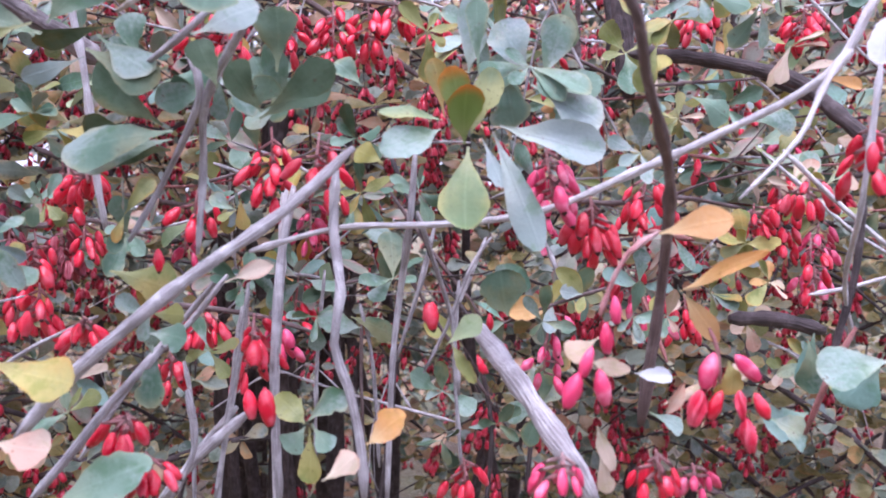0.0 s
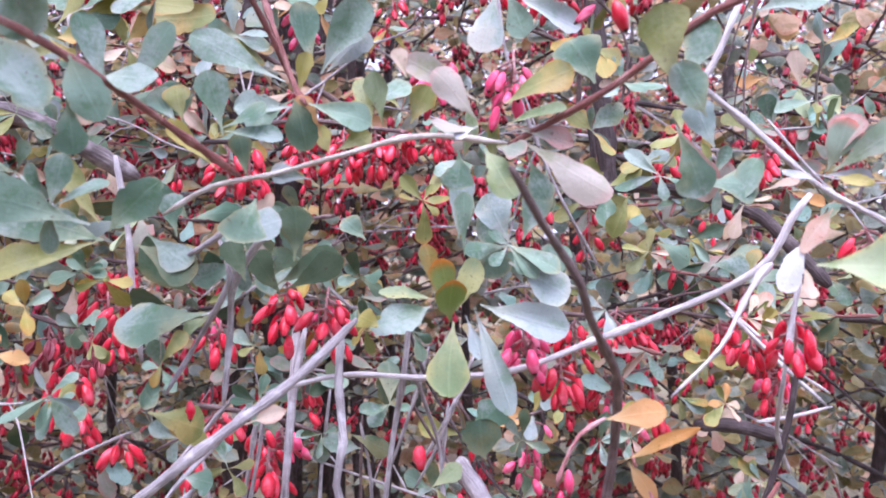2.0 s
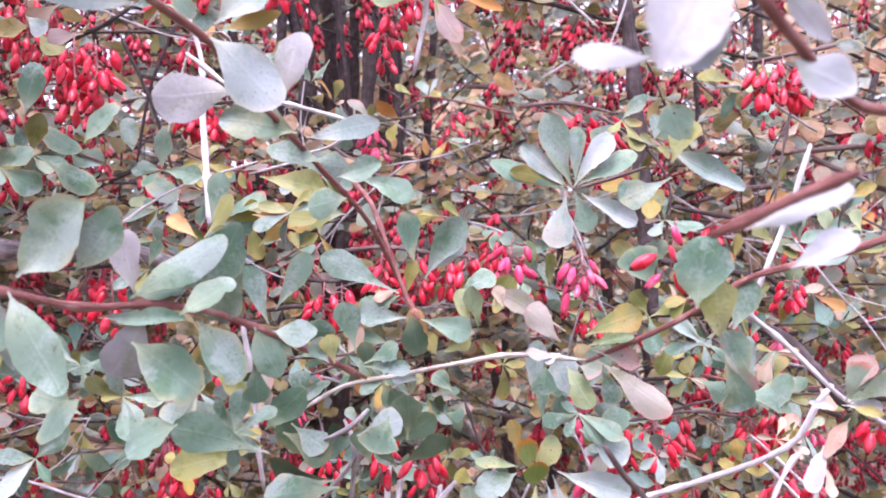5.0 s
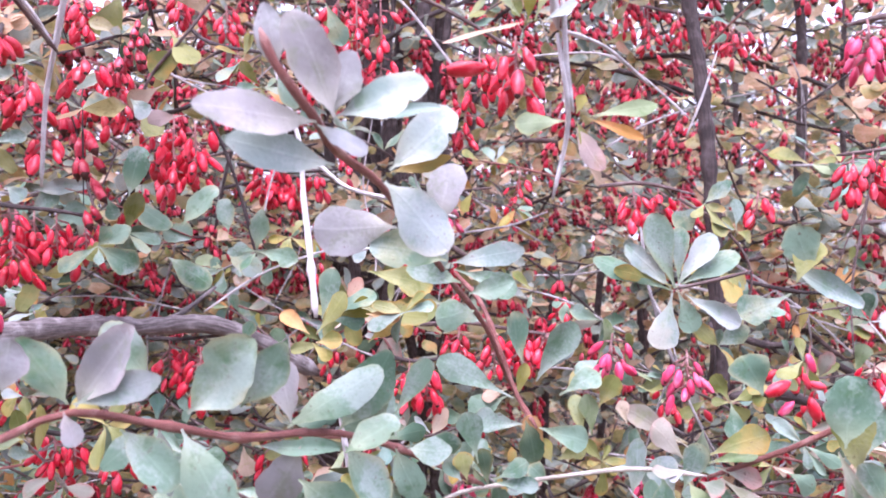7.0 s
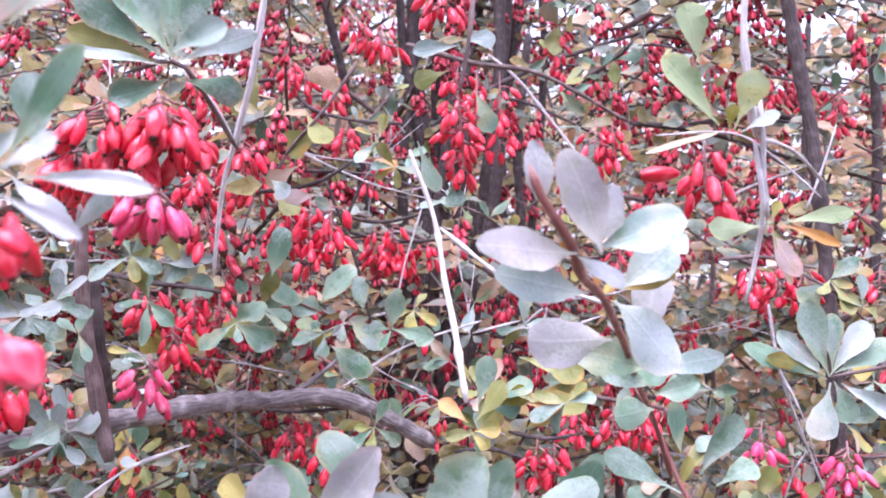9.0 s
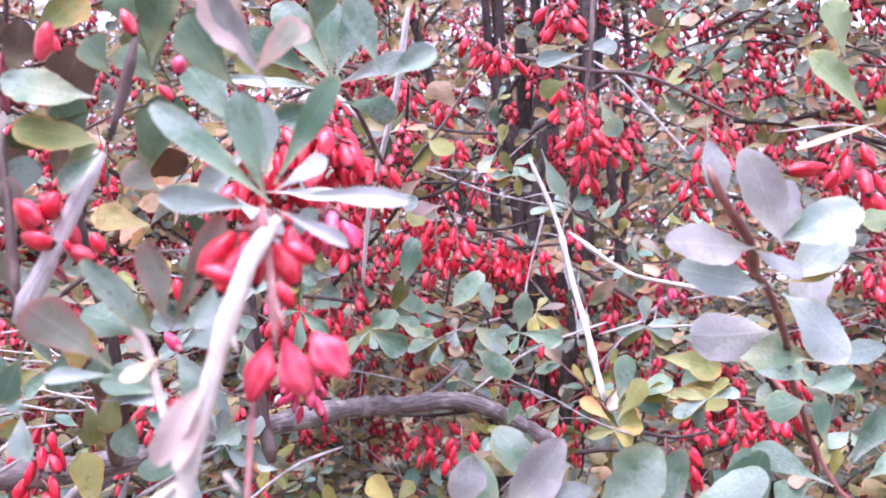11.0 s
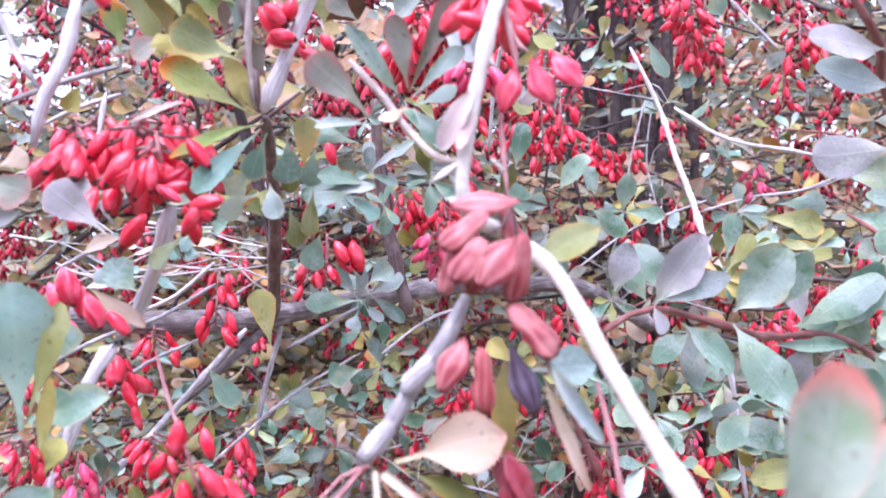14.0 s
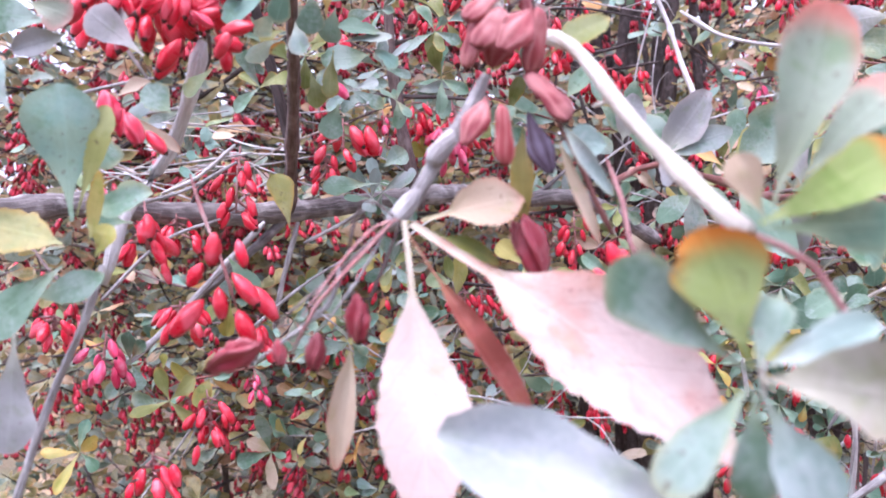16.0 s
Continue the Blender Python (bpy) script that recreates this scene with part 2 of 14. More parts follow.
LEAF["white"] = leaf_material("leaf_pale_glossy", (0.320, 0.345, 0.350), (0.480, 0.485, 0.505), (0.66, 0.64, 0.60), (0.35, 0.3, 0.3), rough=0.32, translucent=0.15, bloom=(0.52, 0.52, 0.535))
UNDER = leaf_material("leaf_underside", (0.240, 0.290, 0.245), (0.340, 0.370, 0.335), (0.44, 0.37, 0.25), (0.2, 0.13, 0.08), rough=0.6)
BERRY = {
    "red": berry_material("berry_red", (0.480, 0.007, 0.022), (0.740, 0.018, 0.048), (0.78, 0.15, 0.20)),
    "pink": berry_material("berry_pink_bloom", (0.540, 0.018, 0.075), (0.720, 0.070, 0.170), (0.84, 0.34, 0.44), rough=0.3),
    "rose": berry_material("berry_crimped_pink", (0.480, 0.008, 0.032), (0.640, 0.022, 0.065), (0.72, 0.15, 0.20), rough=0.32, papery=0.4),
    # withered wine-red, also for berries whose shade is put into the colour
    "dark": berry_material("berry_wine_shade", (0.150, 0.010, 0.022), (0.290, 0.024, 0.040), (0.38, 0.11, 0.12), rough=0.35, papery=0.35),
    "dry": berry_material("berry_shrivelled", (0.200, 0.018, 0.026), (0.380, 0.055, 0.060), (0.54, 0.21, 0.20), rough=0.4, papery=0.6),
    "blue": berry_material("berry_blue_black", (0.050, 0.022, 0.040), (0.100, 0.045, 0.070), (0.20, 0.16, 0.23), rough=0.45, papery=0.6),
}
CALYX = berry_material("berry_calyx", (0.05, 0.015, 0.012), (0.07, 0.02, 0.015), (0.10, 0.04, 0.03), rough=0.7)
BARK = {
    "grey": bark_material("bark_grey", (0.250, 0.220, 0.218), (0.500, 0.462, 0.462), (0.60, 0.57, 0.57)),
    "pale": bark_material("bark_pale", (0.480, 0.430, 0.430), (0.680, 0.640, 0.640), (0.75, 0.72, 0.72)),
    "cream": bark_material("bark_cream", (0.480, 0.410, 0.340), (0.680, 0.620, 0.550), (0.74, 0.70, 0.66)),
    "tawny": bark_material("bark_tawny", (0.340, 0.265, 0.230), (0.540, 0.445, 0.400), (0.60, 0.52, 0.48)),
    "brown": bark_material("bark_brown", (0.095, 0.060, 0.055), (0.190, 0.130, 0.120), (0.25, 0.19, 0.18)),
    "red": bark_material("bark_young_red", (0.180, 0.055, 0.045), (0.330, 0.120, 0.100), (0.40, 0.22, 0.19), rough=0.5),
    "limb": bark_material("bark_limb", (0.095, 0.076, 0.074), (0.235, 0.200, 0.197), (0.35, 0.32, 0.315)),
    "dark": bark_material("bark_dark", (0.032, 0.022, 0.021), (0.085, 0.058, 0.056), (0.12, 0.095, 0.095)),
    "pink": bark_material("stalk_pink", (0.420, 0.150, 0.150), (0.560, 0.280, 0.270), (0.60, 0.40, 0.38), rough=0.5),
    "green": bark_material("stalk_green", (0.200, 0.190, 0.090), (0.320, 0.300, 0.170), (0.40, 0.36, 0.25), rough=0.5),
}
BACK_LEAF = [
    leaf_material("foliage_green", (0.070, 0.102, 0.070), (0.290, 0.340, 0.270), (0.50, 0.36, 0.16), SPOT, joined=True, translucent=0.33, rim_from=0.6),
    leaf_material("foliage_olive", (0.130, 0.116, 0.038), (0.420, 0.360, 0.150), (0.58, 0.29, 0.11), SPOT, joined=True, translucent=0.36, rim_from=0.6, bloom=(0.50, 0.46, 0.36)),
    leaf_material("foliage_autumn", (0.360, 0.195, 0.085), (0.640, 0.460, 0.310), (0.58, 0.24, 0.14), SPOT, joined=True, translucent=0.36, rim_from=0.6, bloom=WARM),
]
BACK_BERRY = berry_material("berries_red", (0.300, 0.007, 0.020), (0.660, 0.022, 0.056), (0.72, 0.16, 0.22), joined=True)

# ---- shapes ----


def spline(points, step=0.006):
    """A smooth line through points."""
    p = [Vector(q) for q in points]
    if len(p) == 2:
        p = [p[0], (p[0] + p[1]) / 2, p[1]]
    p = [p[0] * 2 - p[1], *p, p[-1] * 2 - p[-2]]
    line = []
    for a, b, c, d in zip(p, p[1:], p[2:], p[3:]):
        n = max(2, min(14, int((c - b).length / step)))
        for i in range(n):
            t = i / n
            line.append(0.5 * (2 * b + (c - a) * t + (2 * a - 5 * b + 4 * c - d) * t * t + (3 * b - a - 3 * c + d) * t ** 3))
    return line + [p[-2]]


def tube_data(points, r0, r1, sides=8, step=0.006, rough=0.14, seed=0):
    line = spline(points, step)
    rnd = random.Random(seed)
    n = len(line)
    verts, faces, along, around = [], [], [], []
    up = Vector((0.31, 0.52, 0.8)).normalized()
    far = 0.0
    for i, q in enumerate(line):
        d = (line[min(i + 1, n - 1)] - line[max(i - 1, 0)]).normalized()
        u = d.cross(up)
        u = u.normalized() if u.length > 1e-4 else d.orthogonal().normalized()
        v = d.cross(u)
        f = i / (n - 1)
        far += (line[i] - line[max(i - 1, 0)]).length
        r = (r0 + (r1 - r0) * f) * (1 + rough * (rnd.random() - 0.5) + ((0.45 if r0 < 0.0012 else 0.2) if rnd.random() < 0.11 and 0 < i < n - 1 else 0))
        if i in (0, n - 1):
            r *= 0.55
        for k in range(sides):
            a = 2 * math.pi * k / sides
            w = r * (1 + 0.12 * (rnd.random() - 0.5))
            verts.append(q + w * (math.cos(a) * u + math.sin(a) * v))
            along.append(far)
            around.append(abs(k / sides - 0.5) * 2)
    for i in range(n - 1):
        for k in range(sides):
            j = (k + 1) % sides
            faces.append((i * sides + k, i * sides + j, (i + 1) * sides + j, (i + 1) * sides + k))
    faces.append(tuple(range(sides))[::-1])
    faces.append(tuple((n - 1) * sides + k for k in range(sides)))
    return verts, faces, along, around


def mesh_from(name, verts, faces, mats, fields=(), slots=None, smooth=True):
    me = bpy.data.meshes.new(name)
    me.from_pydata([tuple(v) for v in verts], [], faces)
    for m in mats:
        me.materials.append(m)
    if slots is not None:
        me.polygons.foreach_set("material_index", slots)
    me.polygons.foreach_set("use_smooth", [smooth] * len(me.polygons))
    for key, values in fields:
        at = me.attributes.new(key, "FLOAT", "POINT")
        at.data.foreach_set("value", values)
    me.update()
    return me


def join_tubes(name, tubes, mat):
    verts, faces, along, around = [], [], [], []
    for v, f, a, b in tubes:
        k = len(verts)
        verts += v
        faces += [tuple(i + k for i in face) for face in f]
        along += a
        around += b
    return mesh_from(name, verts, faces, [mat], (("along", along), ("around", around)))


OUTLINES = {
    "obovate": ((0, 0.03), (0.10, 0.045), (0.25, 0.15), (0.45, 0.32), (0.62, 0.445), (0.76, 0.49), (0.88, 0.405), (0.955, 0.235), (1, 0.0)),
    "spoon": ((0, 0.03), (0.15, 0.04), (0.30, 0.12), (0.50, 0.32), (0.66, 0.44), (0.79, 0.48), (0.90, 0.37), (0.96, 0.21), (1, 0.0)),
    "elliptic": ((0, 0.03), (0.08, 0.05), (0.22, 0.25), (0.40, 0.44), (0.56, 0.50), (0.73, 0.45), (0.88, 0.31), (0.96, 0.17), (1, 0.0)),
    "oblong": ((0, 0.03), (0.09, 0.05), (0.24, 0.24), (0.42, 0.42), (0.62, 0.50), (0.80, 0.46), (0.92, 0.33), (0.97, 0.20), (1, 0.0)),
}


def half_width(kind, s):
    """Half the leaf's width at s along it."""
    if kind == "spatulate":
        q = max(0.0, ((s - 0.10) / 0.90 - 0.16) / 0.84)
        return max(0.035 + 0.03 * s, 0.5 * math.sin(math.pi * q ** 1.12) ** 0.9) if q < 0.999 else 0.0
    row = OUTLINES[kind]
    for k in range(len(row) - 1):
        (s0, w0), (s1, w1) = row[k], row[k + 1]
        if s <= s1:
            f = (s - s0) / (s1 - s0)
            before = row[k - 1] if k else (2 * s0 - s1, w0)
            after = row[k + 2] if k + 2 < len(row) else (2 * s1 - s0, -w0)
            m0 = (w1 - before[1]) / (s1 - before[0]) * (s1 - s0)
            m1 = (after[1] - w0) / (after[0] - s0) * (s1 - s0)
            if k + 2 == len(row):
                return w0 * math.sqrt(max(0.0, 1 - f * f))
            return max(0.015, w0 * (2 * f ** 3 - 3 * f * f + 1) + m0 * (f ** 3 - 2 * f * f + f) + w1 * (3 * f * f - 2 * f ** 3) + m1 * (f ** 3 - f * f))
    return 0.0


def leaf_data(kind, rows=21, cols=5, fold=0.16, bend=0.12, twist=0.0, serrate=0.0, thick=0.006, seed=0, wobble=0.045, bites=0):
    """A leaf 1 long (along y) and 1 wide: an upper and a lower face that meet at the rim, each with its own shading. bites: nibbled spots on the rim."""
    rnd = random.Random(seed)
    ph = [rnd.uniform(0, 6.3) for _ in range(6)]
    lean = rnd.uniform(-0.07, 0.07)
    nibbled = [(rnd.choice((-1, 1)), rnd.uniform(0.4, 0.93), rnd.uniform(0.12, 0.34), rnd.uniform(0.025, 0.06)) for _ in range(bites)]
    top, rim, rib, reach, across = [], [], [], [], []
    for i in range(rows):
        s = i / (rows - 1)
        s = 1 - (1 - s) ** 1.35
        w = half_width(kind, s)
        sway = 0.07 * math.sin(3.0 * s + ph[3]) * s
        for k in range(cols):
            u = 2 * k / (cols - 1) - 1
            side = 0 if u < 0 else 1
            edge = 1 + lean * (1 if side else -1) + wobble * 1.8 * math.sin(6.5 * s + ph[side]) + wobble * 0.8 * math.sin(15 * s + ph[1 - side]) + wobble * 0.55 * math.sin(33 * s + ph[4 + side]) + (serrate if (i + side) % 2 else -serrate)
            for way, s0, deep, wide in nibbled:
                if way * u > 0:
                    edge -= deep * math.exp(-((s - s0) / wide) ** 2)
            x = w * u * (1 + (edge - 1) * abs(u)) + sway
            curl = wobble * 0.6 * abs(u) * math.sin(8 * s + ph[side] + 1.5 * u)
            z = fold * w * abs(u) ** 1.35 * 1.3 - bend * (s - 0.15) ** 2 + 0.015 * math.sin(8 * s + ph[2]) + twist * x * s + curl * (w > 0.1)
            top.append((x, s, z))
            rim.append(max(abs(u), 1 - (1 - s) * 2.6) if s > 0.12 else 0.0)
            rib.append(1.0 if abs(u) < 0.05 else 0.0)
            reach.append(s)
            across.append(abs(u))
    verts, n = list(top), len(top)
    if thick:
        for i in range(rows):
            for k in range(cols):
                x, y, z = top[i * cols + k]
                verts.append((x, y, z - (thick if 0 < k < cols - 1 and 0 < i < rows - 1 else 0.0)))
        rim, rib, reach, across = rim * 2, rib * 2, reach * 2, across * 2
    faces, slots = [], []
    for i in range(rows - 1):
        for k in range(cols - 1):
            a, b, c, d = i * cols + k, i * cols + k + 1, (i + 1) * cols + k + 1, (i + 1) * cols + k
            for tri in ((a, b, c), (a, c, d)):
                faces.append(tri)
                slots.append(0)
                if thick:
                    faces.append(tuple(v + n for v in reversed(tri)))
                    slots.append(1)
    return verts, faces, rim, rib, reach, across, slots


FORMS = {
    "o": [("obovate", dict(fold=0.05, bend=0.06)), ("obovate", dict(fold=0.13, bend=0.14, bites=1)), ("spoon", dict(fold=0.02, bend=-0.08, twist=0.17)),
          ("obovate", dict(fold=-0.08, bend=0.16, twist=-0.2, wobble=0.06)), ("spoon", dict(fold=0.10, bend=0.03, twist=0.22, bites=1)), ("obovate", dict(fold=0.17, bend=0.22, wobble=0.04)),
          ("oblong", dict(fold=0.06, bend=0.10, wobble=0.06, bites=2)), ("obovate", dict(fold=0.22, bend=-0.05, twist=-0.12, wobble=0.055))],
    "e": [("elliptic", dict(fold=0.07, bend=0.08)), ("oblong", dict(fold=0.14, bend=0.14, twist=0.16, bites=1)), ("elliptic", dict(fold=0.03, bend=-0.06, twist=-0.16)), ("oblong", dict(fold=-0.07, bend=0.16, twist=0.2, wobble=0.05)),
          ("elliptic", dict(fold=0.20, bend=0.05, wobble=0.05, bites=1))],
    "s": [("spatulate", dict(fold=0.115, bend=0.096, serrate=0.035, rows=37, cols=7)), ("spatulate", dict(fold=0.193, bend=0.18, serrate=0.035, rows=37, cols=7, twist=0.16))],
}
leaf_meshes = {}


def leaf_mesh(form, colour, variant):
    key = (form, colour, variant % len(FORMS[form]))
    if key not in leaf_meshes:
        kind, shape = FORMS[form][key[2]]
        verts, faces, rim, rib, reach, across, slots = leaf_data(kind, seed=sum(map(ord, form + colour)) + variant, **shape)
        under = UNDER if colour in ("green", "dark", "olive") else LEAF[colour]
        leaf_meshes[key] = mesh_from("leaf_" + colour, verts, faces, [LEAF[colour], under], (("rim", rim), ("rib", rib), ("reach", reach), ("across", across)), slots)
    return leaf_meshes[key]


def berry_data(rings=8, sides=9, dry=0.0, seed=0, girth=0.21):
    """A berry 1 long, hanging from its stalk at the origin down to z = -1, with a dark calyx. dry: how far it has shrivelled into ridges."""
    rnd = random.Random(seed)
    turn = rnd.uniform(0, 6)
    verts, faces, slots, keels, reach = [(0, 0, 0)], [], [], [0.3], [0.0]
    for i in range(1, rings):
        s = i / rings
        r = girth * math.sin(math.pi * s ** 0.96) ** 0.70
        for k in range(sides):
            a = 2 * math.pi * k / sides
            keel = (1 - abs(math.sin(2 * a + turn + 0.9 * math.sin(4 * s + turn)))) ** 0.9
            q = r * (1 - dry * (0.66 - 0.95 * keel + 0.13 * rnd.uniform(-1, 1)))
            keels.append(keel)
            reach.append(s)
            verts.append((q * math.cos(a), q * math.sin(a) * (1 - 0.45 * dry), -s - dry * 0.05 * rnd.uniform(-1, 1)))
    verts.append((0, 0, -1.0))
    keels.append(0.0)
    reach.append(1.0)
    for k in range(sides):
        j = (k + 1) % sides
        faces.append((0, 1 + k, 1 + j))
        slots.append(0)
        for i in range(rings - 2):
            faces.append((1 + i * sides + k, 1 + (i + 1) * sides + k, 1 + (i + 1) * sides + j, 1 + i * sides + j))
            slots.append(0)
        faces.append((1 + (rings - 2) * sides + k, len(verts) - 1, 1 + (rings - 2) * sides + j))
        slots.append(1)
    return verts, faces, slots, keels, reach


berry_meshes = {}


def berry_mesh(colour, k=0):
    key = (colour, k % 3)
    if key not in berry_meshes:
        withered = colour in ("dark", "rose")
        wrinkle = (0.55 if colour == "rose" else 0.9) if withered else (0.12, 0.28, 0.42)[key[1]]
        verts, faces, slots, keels, reach = berry_data(dry=wrinkle, rings=11 if withered else 9, sides=22 if withered else 14, seed=len(colour) + key[1], girth=0.25 if withered else 0.215)
        berry_meshes[key] = mesh_from("berry_" + colour, verts, faces, [BERRY[colour], CALYX], (("keel", keels), ("reach", reach)), slots)
    return berry_meshes[key]


# ---- things ----


def part(name, mesh, parent, label=""):
    ob = new(name, mesh)
    ob.parent = parent
    if label:
        tagged(ob, label)
    return ob


def branch(label, category="branch", group="barberry branches", name="barberry_branch"):
    return tagged(new(name), label, category, group)


def stem(thing, bark, r0, r1, *points, name="twig", label=""):
    data = tube_data(points, r0, r1, sides=10 if r0 > 0.002 else 7, step=0.0045, rough=0.22, seed=int(abs(points[0][0]) * 1e4) % 997)
    return part(name, mesh_from(name, data[0], data[1], [BARK[bark]], (("along", data[2]), ("around", data[3]))), thing, label)


def leaf(thing, colour, form, base, tip, width, facing, label=""):
    """One leaf from its stalk's foot to its tip; facing: the way its upper face looks."""
    base, tip = Vector(base), Vector(tip)
    y = tip - base
    size = y.length
    y.normalize()
    z = Vector(facing)
    z = (z - z.dot(y) * y).normalized()
    x = y.cross(z)
    k = int(abs(base.x + tip.z) * 1e4)
    m = Matrix.Translation(base) @ Matrix((x, y, z)).transposed().to_4x4() @ Matrix.Diagonal((width * 0.88, size, (width + size) / 2, 1))
    ob = part("leaf", leaf_mesh(form, colour, k), thing, label)
    ob.matrix_local = m
    return ob


def turn_down(d):
    """The turn that takes -z to the way d."""
    return Vector((0, 0, -1)).rotation_difference(Vector(d)).to_matrix().to_4x4()


def berry(thing, colour, top, end, fat=1.0, stalk=None):
    top, end = Vector(top), Vector(end)
    d = end - top
    spin = int(abs(top.x + end.z) * 1e5)
    ob = part("berry", berry_mesh(colour, spin), thing)
    ob.matrix_local = Matrix.Translation(top) @ turn_down(d.normalized()) @ Matrix.Rotation(spin % 7, 4, "Z") @ Matrix.Diagonal((d.length * fat, d.length * fat, d.length, 1))
    return ob


def husk_data(rings=14, sides=20, seed=0):
    """A dried-out berry 1 wide and 1 long, lying along y from its stalk: flat, creased lengthwise, with a crimped blunt end."""
    rnd = random.Random(seed)
    a0, a1, slip = rnd.uniform(0, 6), rnd.uniform(0, 6), rnd.uniform(-0.08, 0.08)
    verts, faces, keels, reach = [(0, 0, 0)], [], [0.2], [0.0]
    for i in range(1, rings):
        s = i / rings
        w = 0.5 * math.sin(math.pi * s ** 1.25) ** 0.55 * (0.82 + 0.18 * math.sin(7 * s + a0))
        for k in range(sides):
            a = 2 * math.pi * k / sides
            u = math.cos(a)
            crease = math.cos(8.5 * (u + slip * 6 * s) + a0) * 0.6 + math.cos(15 * u + a1 + 5 * s) * 0.4
            z = w * (0.34 * math.sin(a) + (0.13 * crease + 0.05 * math.sin(11 * s + a1 + 3 * u)) * abs(math.sin(a)) ** 0.5)
            verts.append((w * u + slip * math.sin(3 * s), s + 0.03 * math.sin(9 * u + a1) * s, z + 0.10 * math.sin(2.6 * s + a0)))
            keels.append(0.5 + 0.5 * crease)
            reach.append(s)
    verts.append((slip, 1.0, 0.10 * math.sin(2.6 + a0)))
    keels.append(0.0)
    reach.append(1.0)
    last = len(verts) - 1
    for k in range(sides):
        j = (k + 1) % sides
        faces.append((0, 1 + j, 1 + k))
        for i in range(rings - 2):
            p = 1 + i * sides
            faces.append((p + k, p + j, p + sides + j, p + sides + k))
        p = 1 + (rings - 2) * sides
        faces.append((p + k, p + j, last))
    return verts, faces, keels, reach


husk_meshes = {}


def husk(thing, colour, top, end, width, facing):
    """One withered berry, its broad side turned towards facing."""
    top, end = Vector(top), Vector(end)
    y = end - top
    size = y.length
    y.normalize()
    z = Vector(facing)
    z = (z - z.dot(y) * y).normalized()
    k = int(abs(top.x + end.z) * 1e4) % 4
    if (colour, k) not in husk_meshes:
        verts, faces, keels, reach = husk_data(seed=k + len(colour))
        husk_meshes[colour, k] = mesh_from("withered_berry", verts, faces, [BERRY[colour]], (("keel", keels), ("reach", reach)))
    ob = part("withered_berry", husk_meshes[colour, k], thing, "flattened papery dried berry")
    ob.matrix_local = Matrix.Translation(top) @ Matrix((y.cross(z), y, z)).transposed().to_4x4() @ Matrix.Diagonal((width, size, width, 1))
    return ob


pedicels = {}


def pedicel_mesh(stalk):
    if stalk not in pedicels:
        v, f, a, b = tube_data([(0, 0, 0.0), (0, 0, -1)], 0.00045, 0.0005, sides=5, step=1)
        pedicels[stalk] = mesh_from("pedicel", v, f, [BARK[stalk]], (("along", a), ("around", b)))
    return pedicels[stalk]


def cluster(thing, colour, top, end, count, size=0.0095, spread=1.0, stalk="pink"):
    """A hanging raceme: a stalk from top to end with berries on short pedicels."""
    top, end = Vector(top), Vector(end)
    rnd = random.Random(int(abs(top.x * 7 + top.z * 13 + end.z) * 1e4))
    axis = end - top
    tubes = [tube_data([top, top + axis * 0.5 + Vector((rnd.uniform(-1, 1), rnd.uniform(-1, 1), 0)) * 0.0015, end - axis.normalized() * size * 0.8], 0.0006, 0.0004, sides=5)]
    spots = []
    for i in range(count):
        f = min(1.0, max(0.1, 0.14 + 0.80 * (i + rnd.uniform(-0.6, 0.6)) / max(1, count - 1)))
        a = 2.4 * i + rnd.uniform(-0.9, 0.9)
        root = top + axis * f * max(0.3, 1 - size * 0.8 / max(axis.length, 0.01))
        out = Vector((math.cos(a), math.sin(a), -0.9 * rnd.random())).normalized()
        foot = root + out * size * rnd.uniform(0.25, 0.75) * spread
        d = (out * rnd.uniform(0.2, 1.5) * spread + Vector((0, 0, -rnd.uniform(0.45, 1.2))) + axis.normalized() * 0.3).normalized()
        spots.append((root, foot, foot + d * size * rnd.uniform(0.72, 1.12)))
    raceme = part("raceme", join_tubes("raceme", tubes, BARK[stalk]), thing)
    for root, foot, tip in spots:
        pedicel = part("pedicel", pedicel_mesh(stalk), raceme)
        pedicel.matrix_local = Matrix.Translation(root) @ turn_down((foot - root).normalized()) @ Matrix.Diagonal((1, 1, (foot - root).length + 0.0005, 1))
        berry(raceme, colour, foot, tip, fat=rnd.uniform(0.82, 1.12))
    return raceme

# ---- the ground ----


def ground_material():
    m, nt, bsdf, out = node_mat("leaf_litter")
    place = nt.nodes.new("ShaderNodeNewGeometry").outputs["Position"]
    big = add(nt, "ShaderNodeTexNoise", Vector=place, Scale=1.3, Detail=5.0).outputs[0]
    bits = add(nt, "ShaderNodeTexVoronoi", Vector=place, Scale=38.0)
    col = mixed(nt, bits.outputs["Distance"], (0.22, 0.15, 0.09), (0.09, 0.06, 0.035))
    col = mixed(nt, ramp(nt, big, 0.4, 0.65), col, (0.17, 0.16, 0.08))
    nt.links.new(col, bsdf.inputs["Base Color"])
    bsdf.inputs["Roughness"].default_value = 0.9
    bump = add(nt, "ShaderNodeBump", Strength=0.8, Distance=0.02, Height=bits.outputs["Distance"])
    nt.links.new(bump.outputs[0], bsdf.inputs["Normal"])
    return m


verts, faces, n = [], [], 60
for i in range(n + 1):
    for j in range(n + 1):
        u, v = 2 * i / n - 1, 2 * j / n - 1
        x, y = 3 * u + 400 * u ** 7, 3 * v + 400 * v ** 7
        verts.append((x, y, 0.05 * noise.noise((x * 0.9, y * 0.9, 0))))
faces = [(i * (n + 1) + j, (i + 1) * (n + 1) + j, (i + 1) * (n + 1) + j + 1, i * (n + 1) + j + 1) for i in range(n) for j in range(n)]
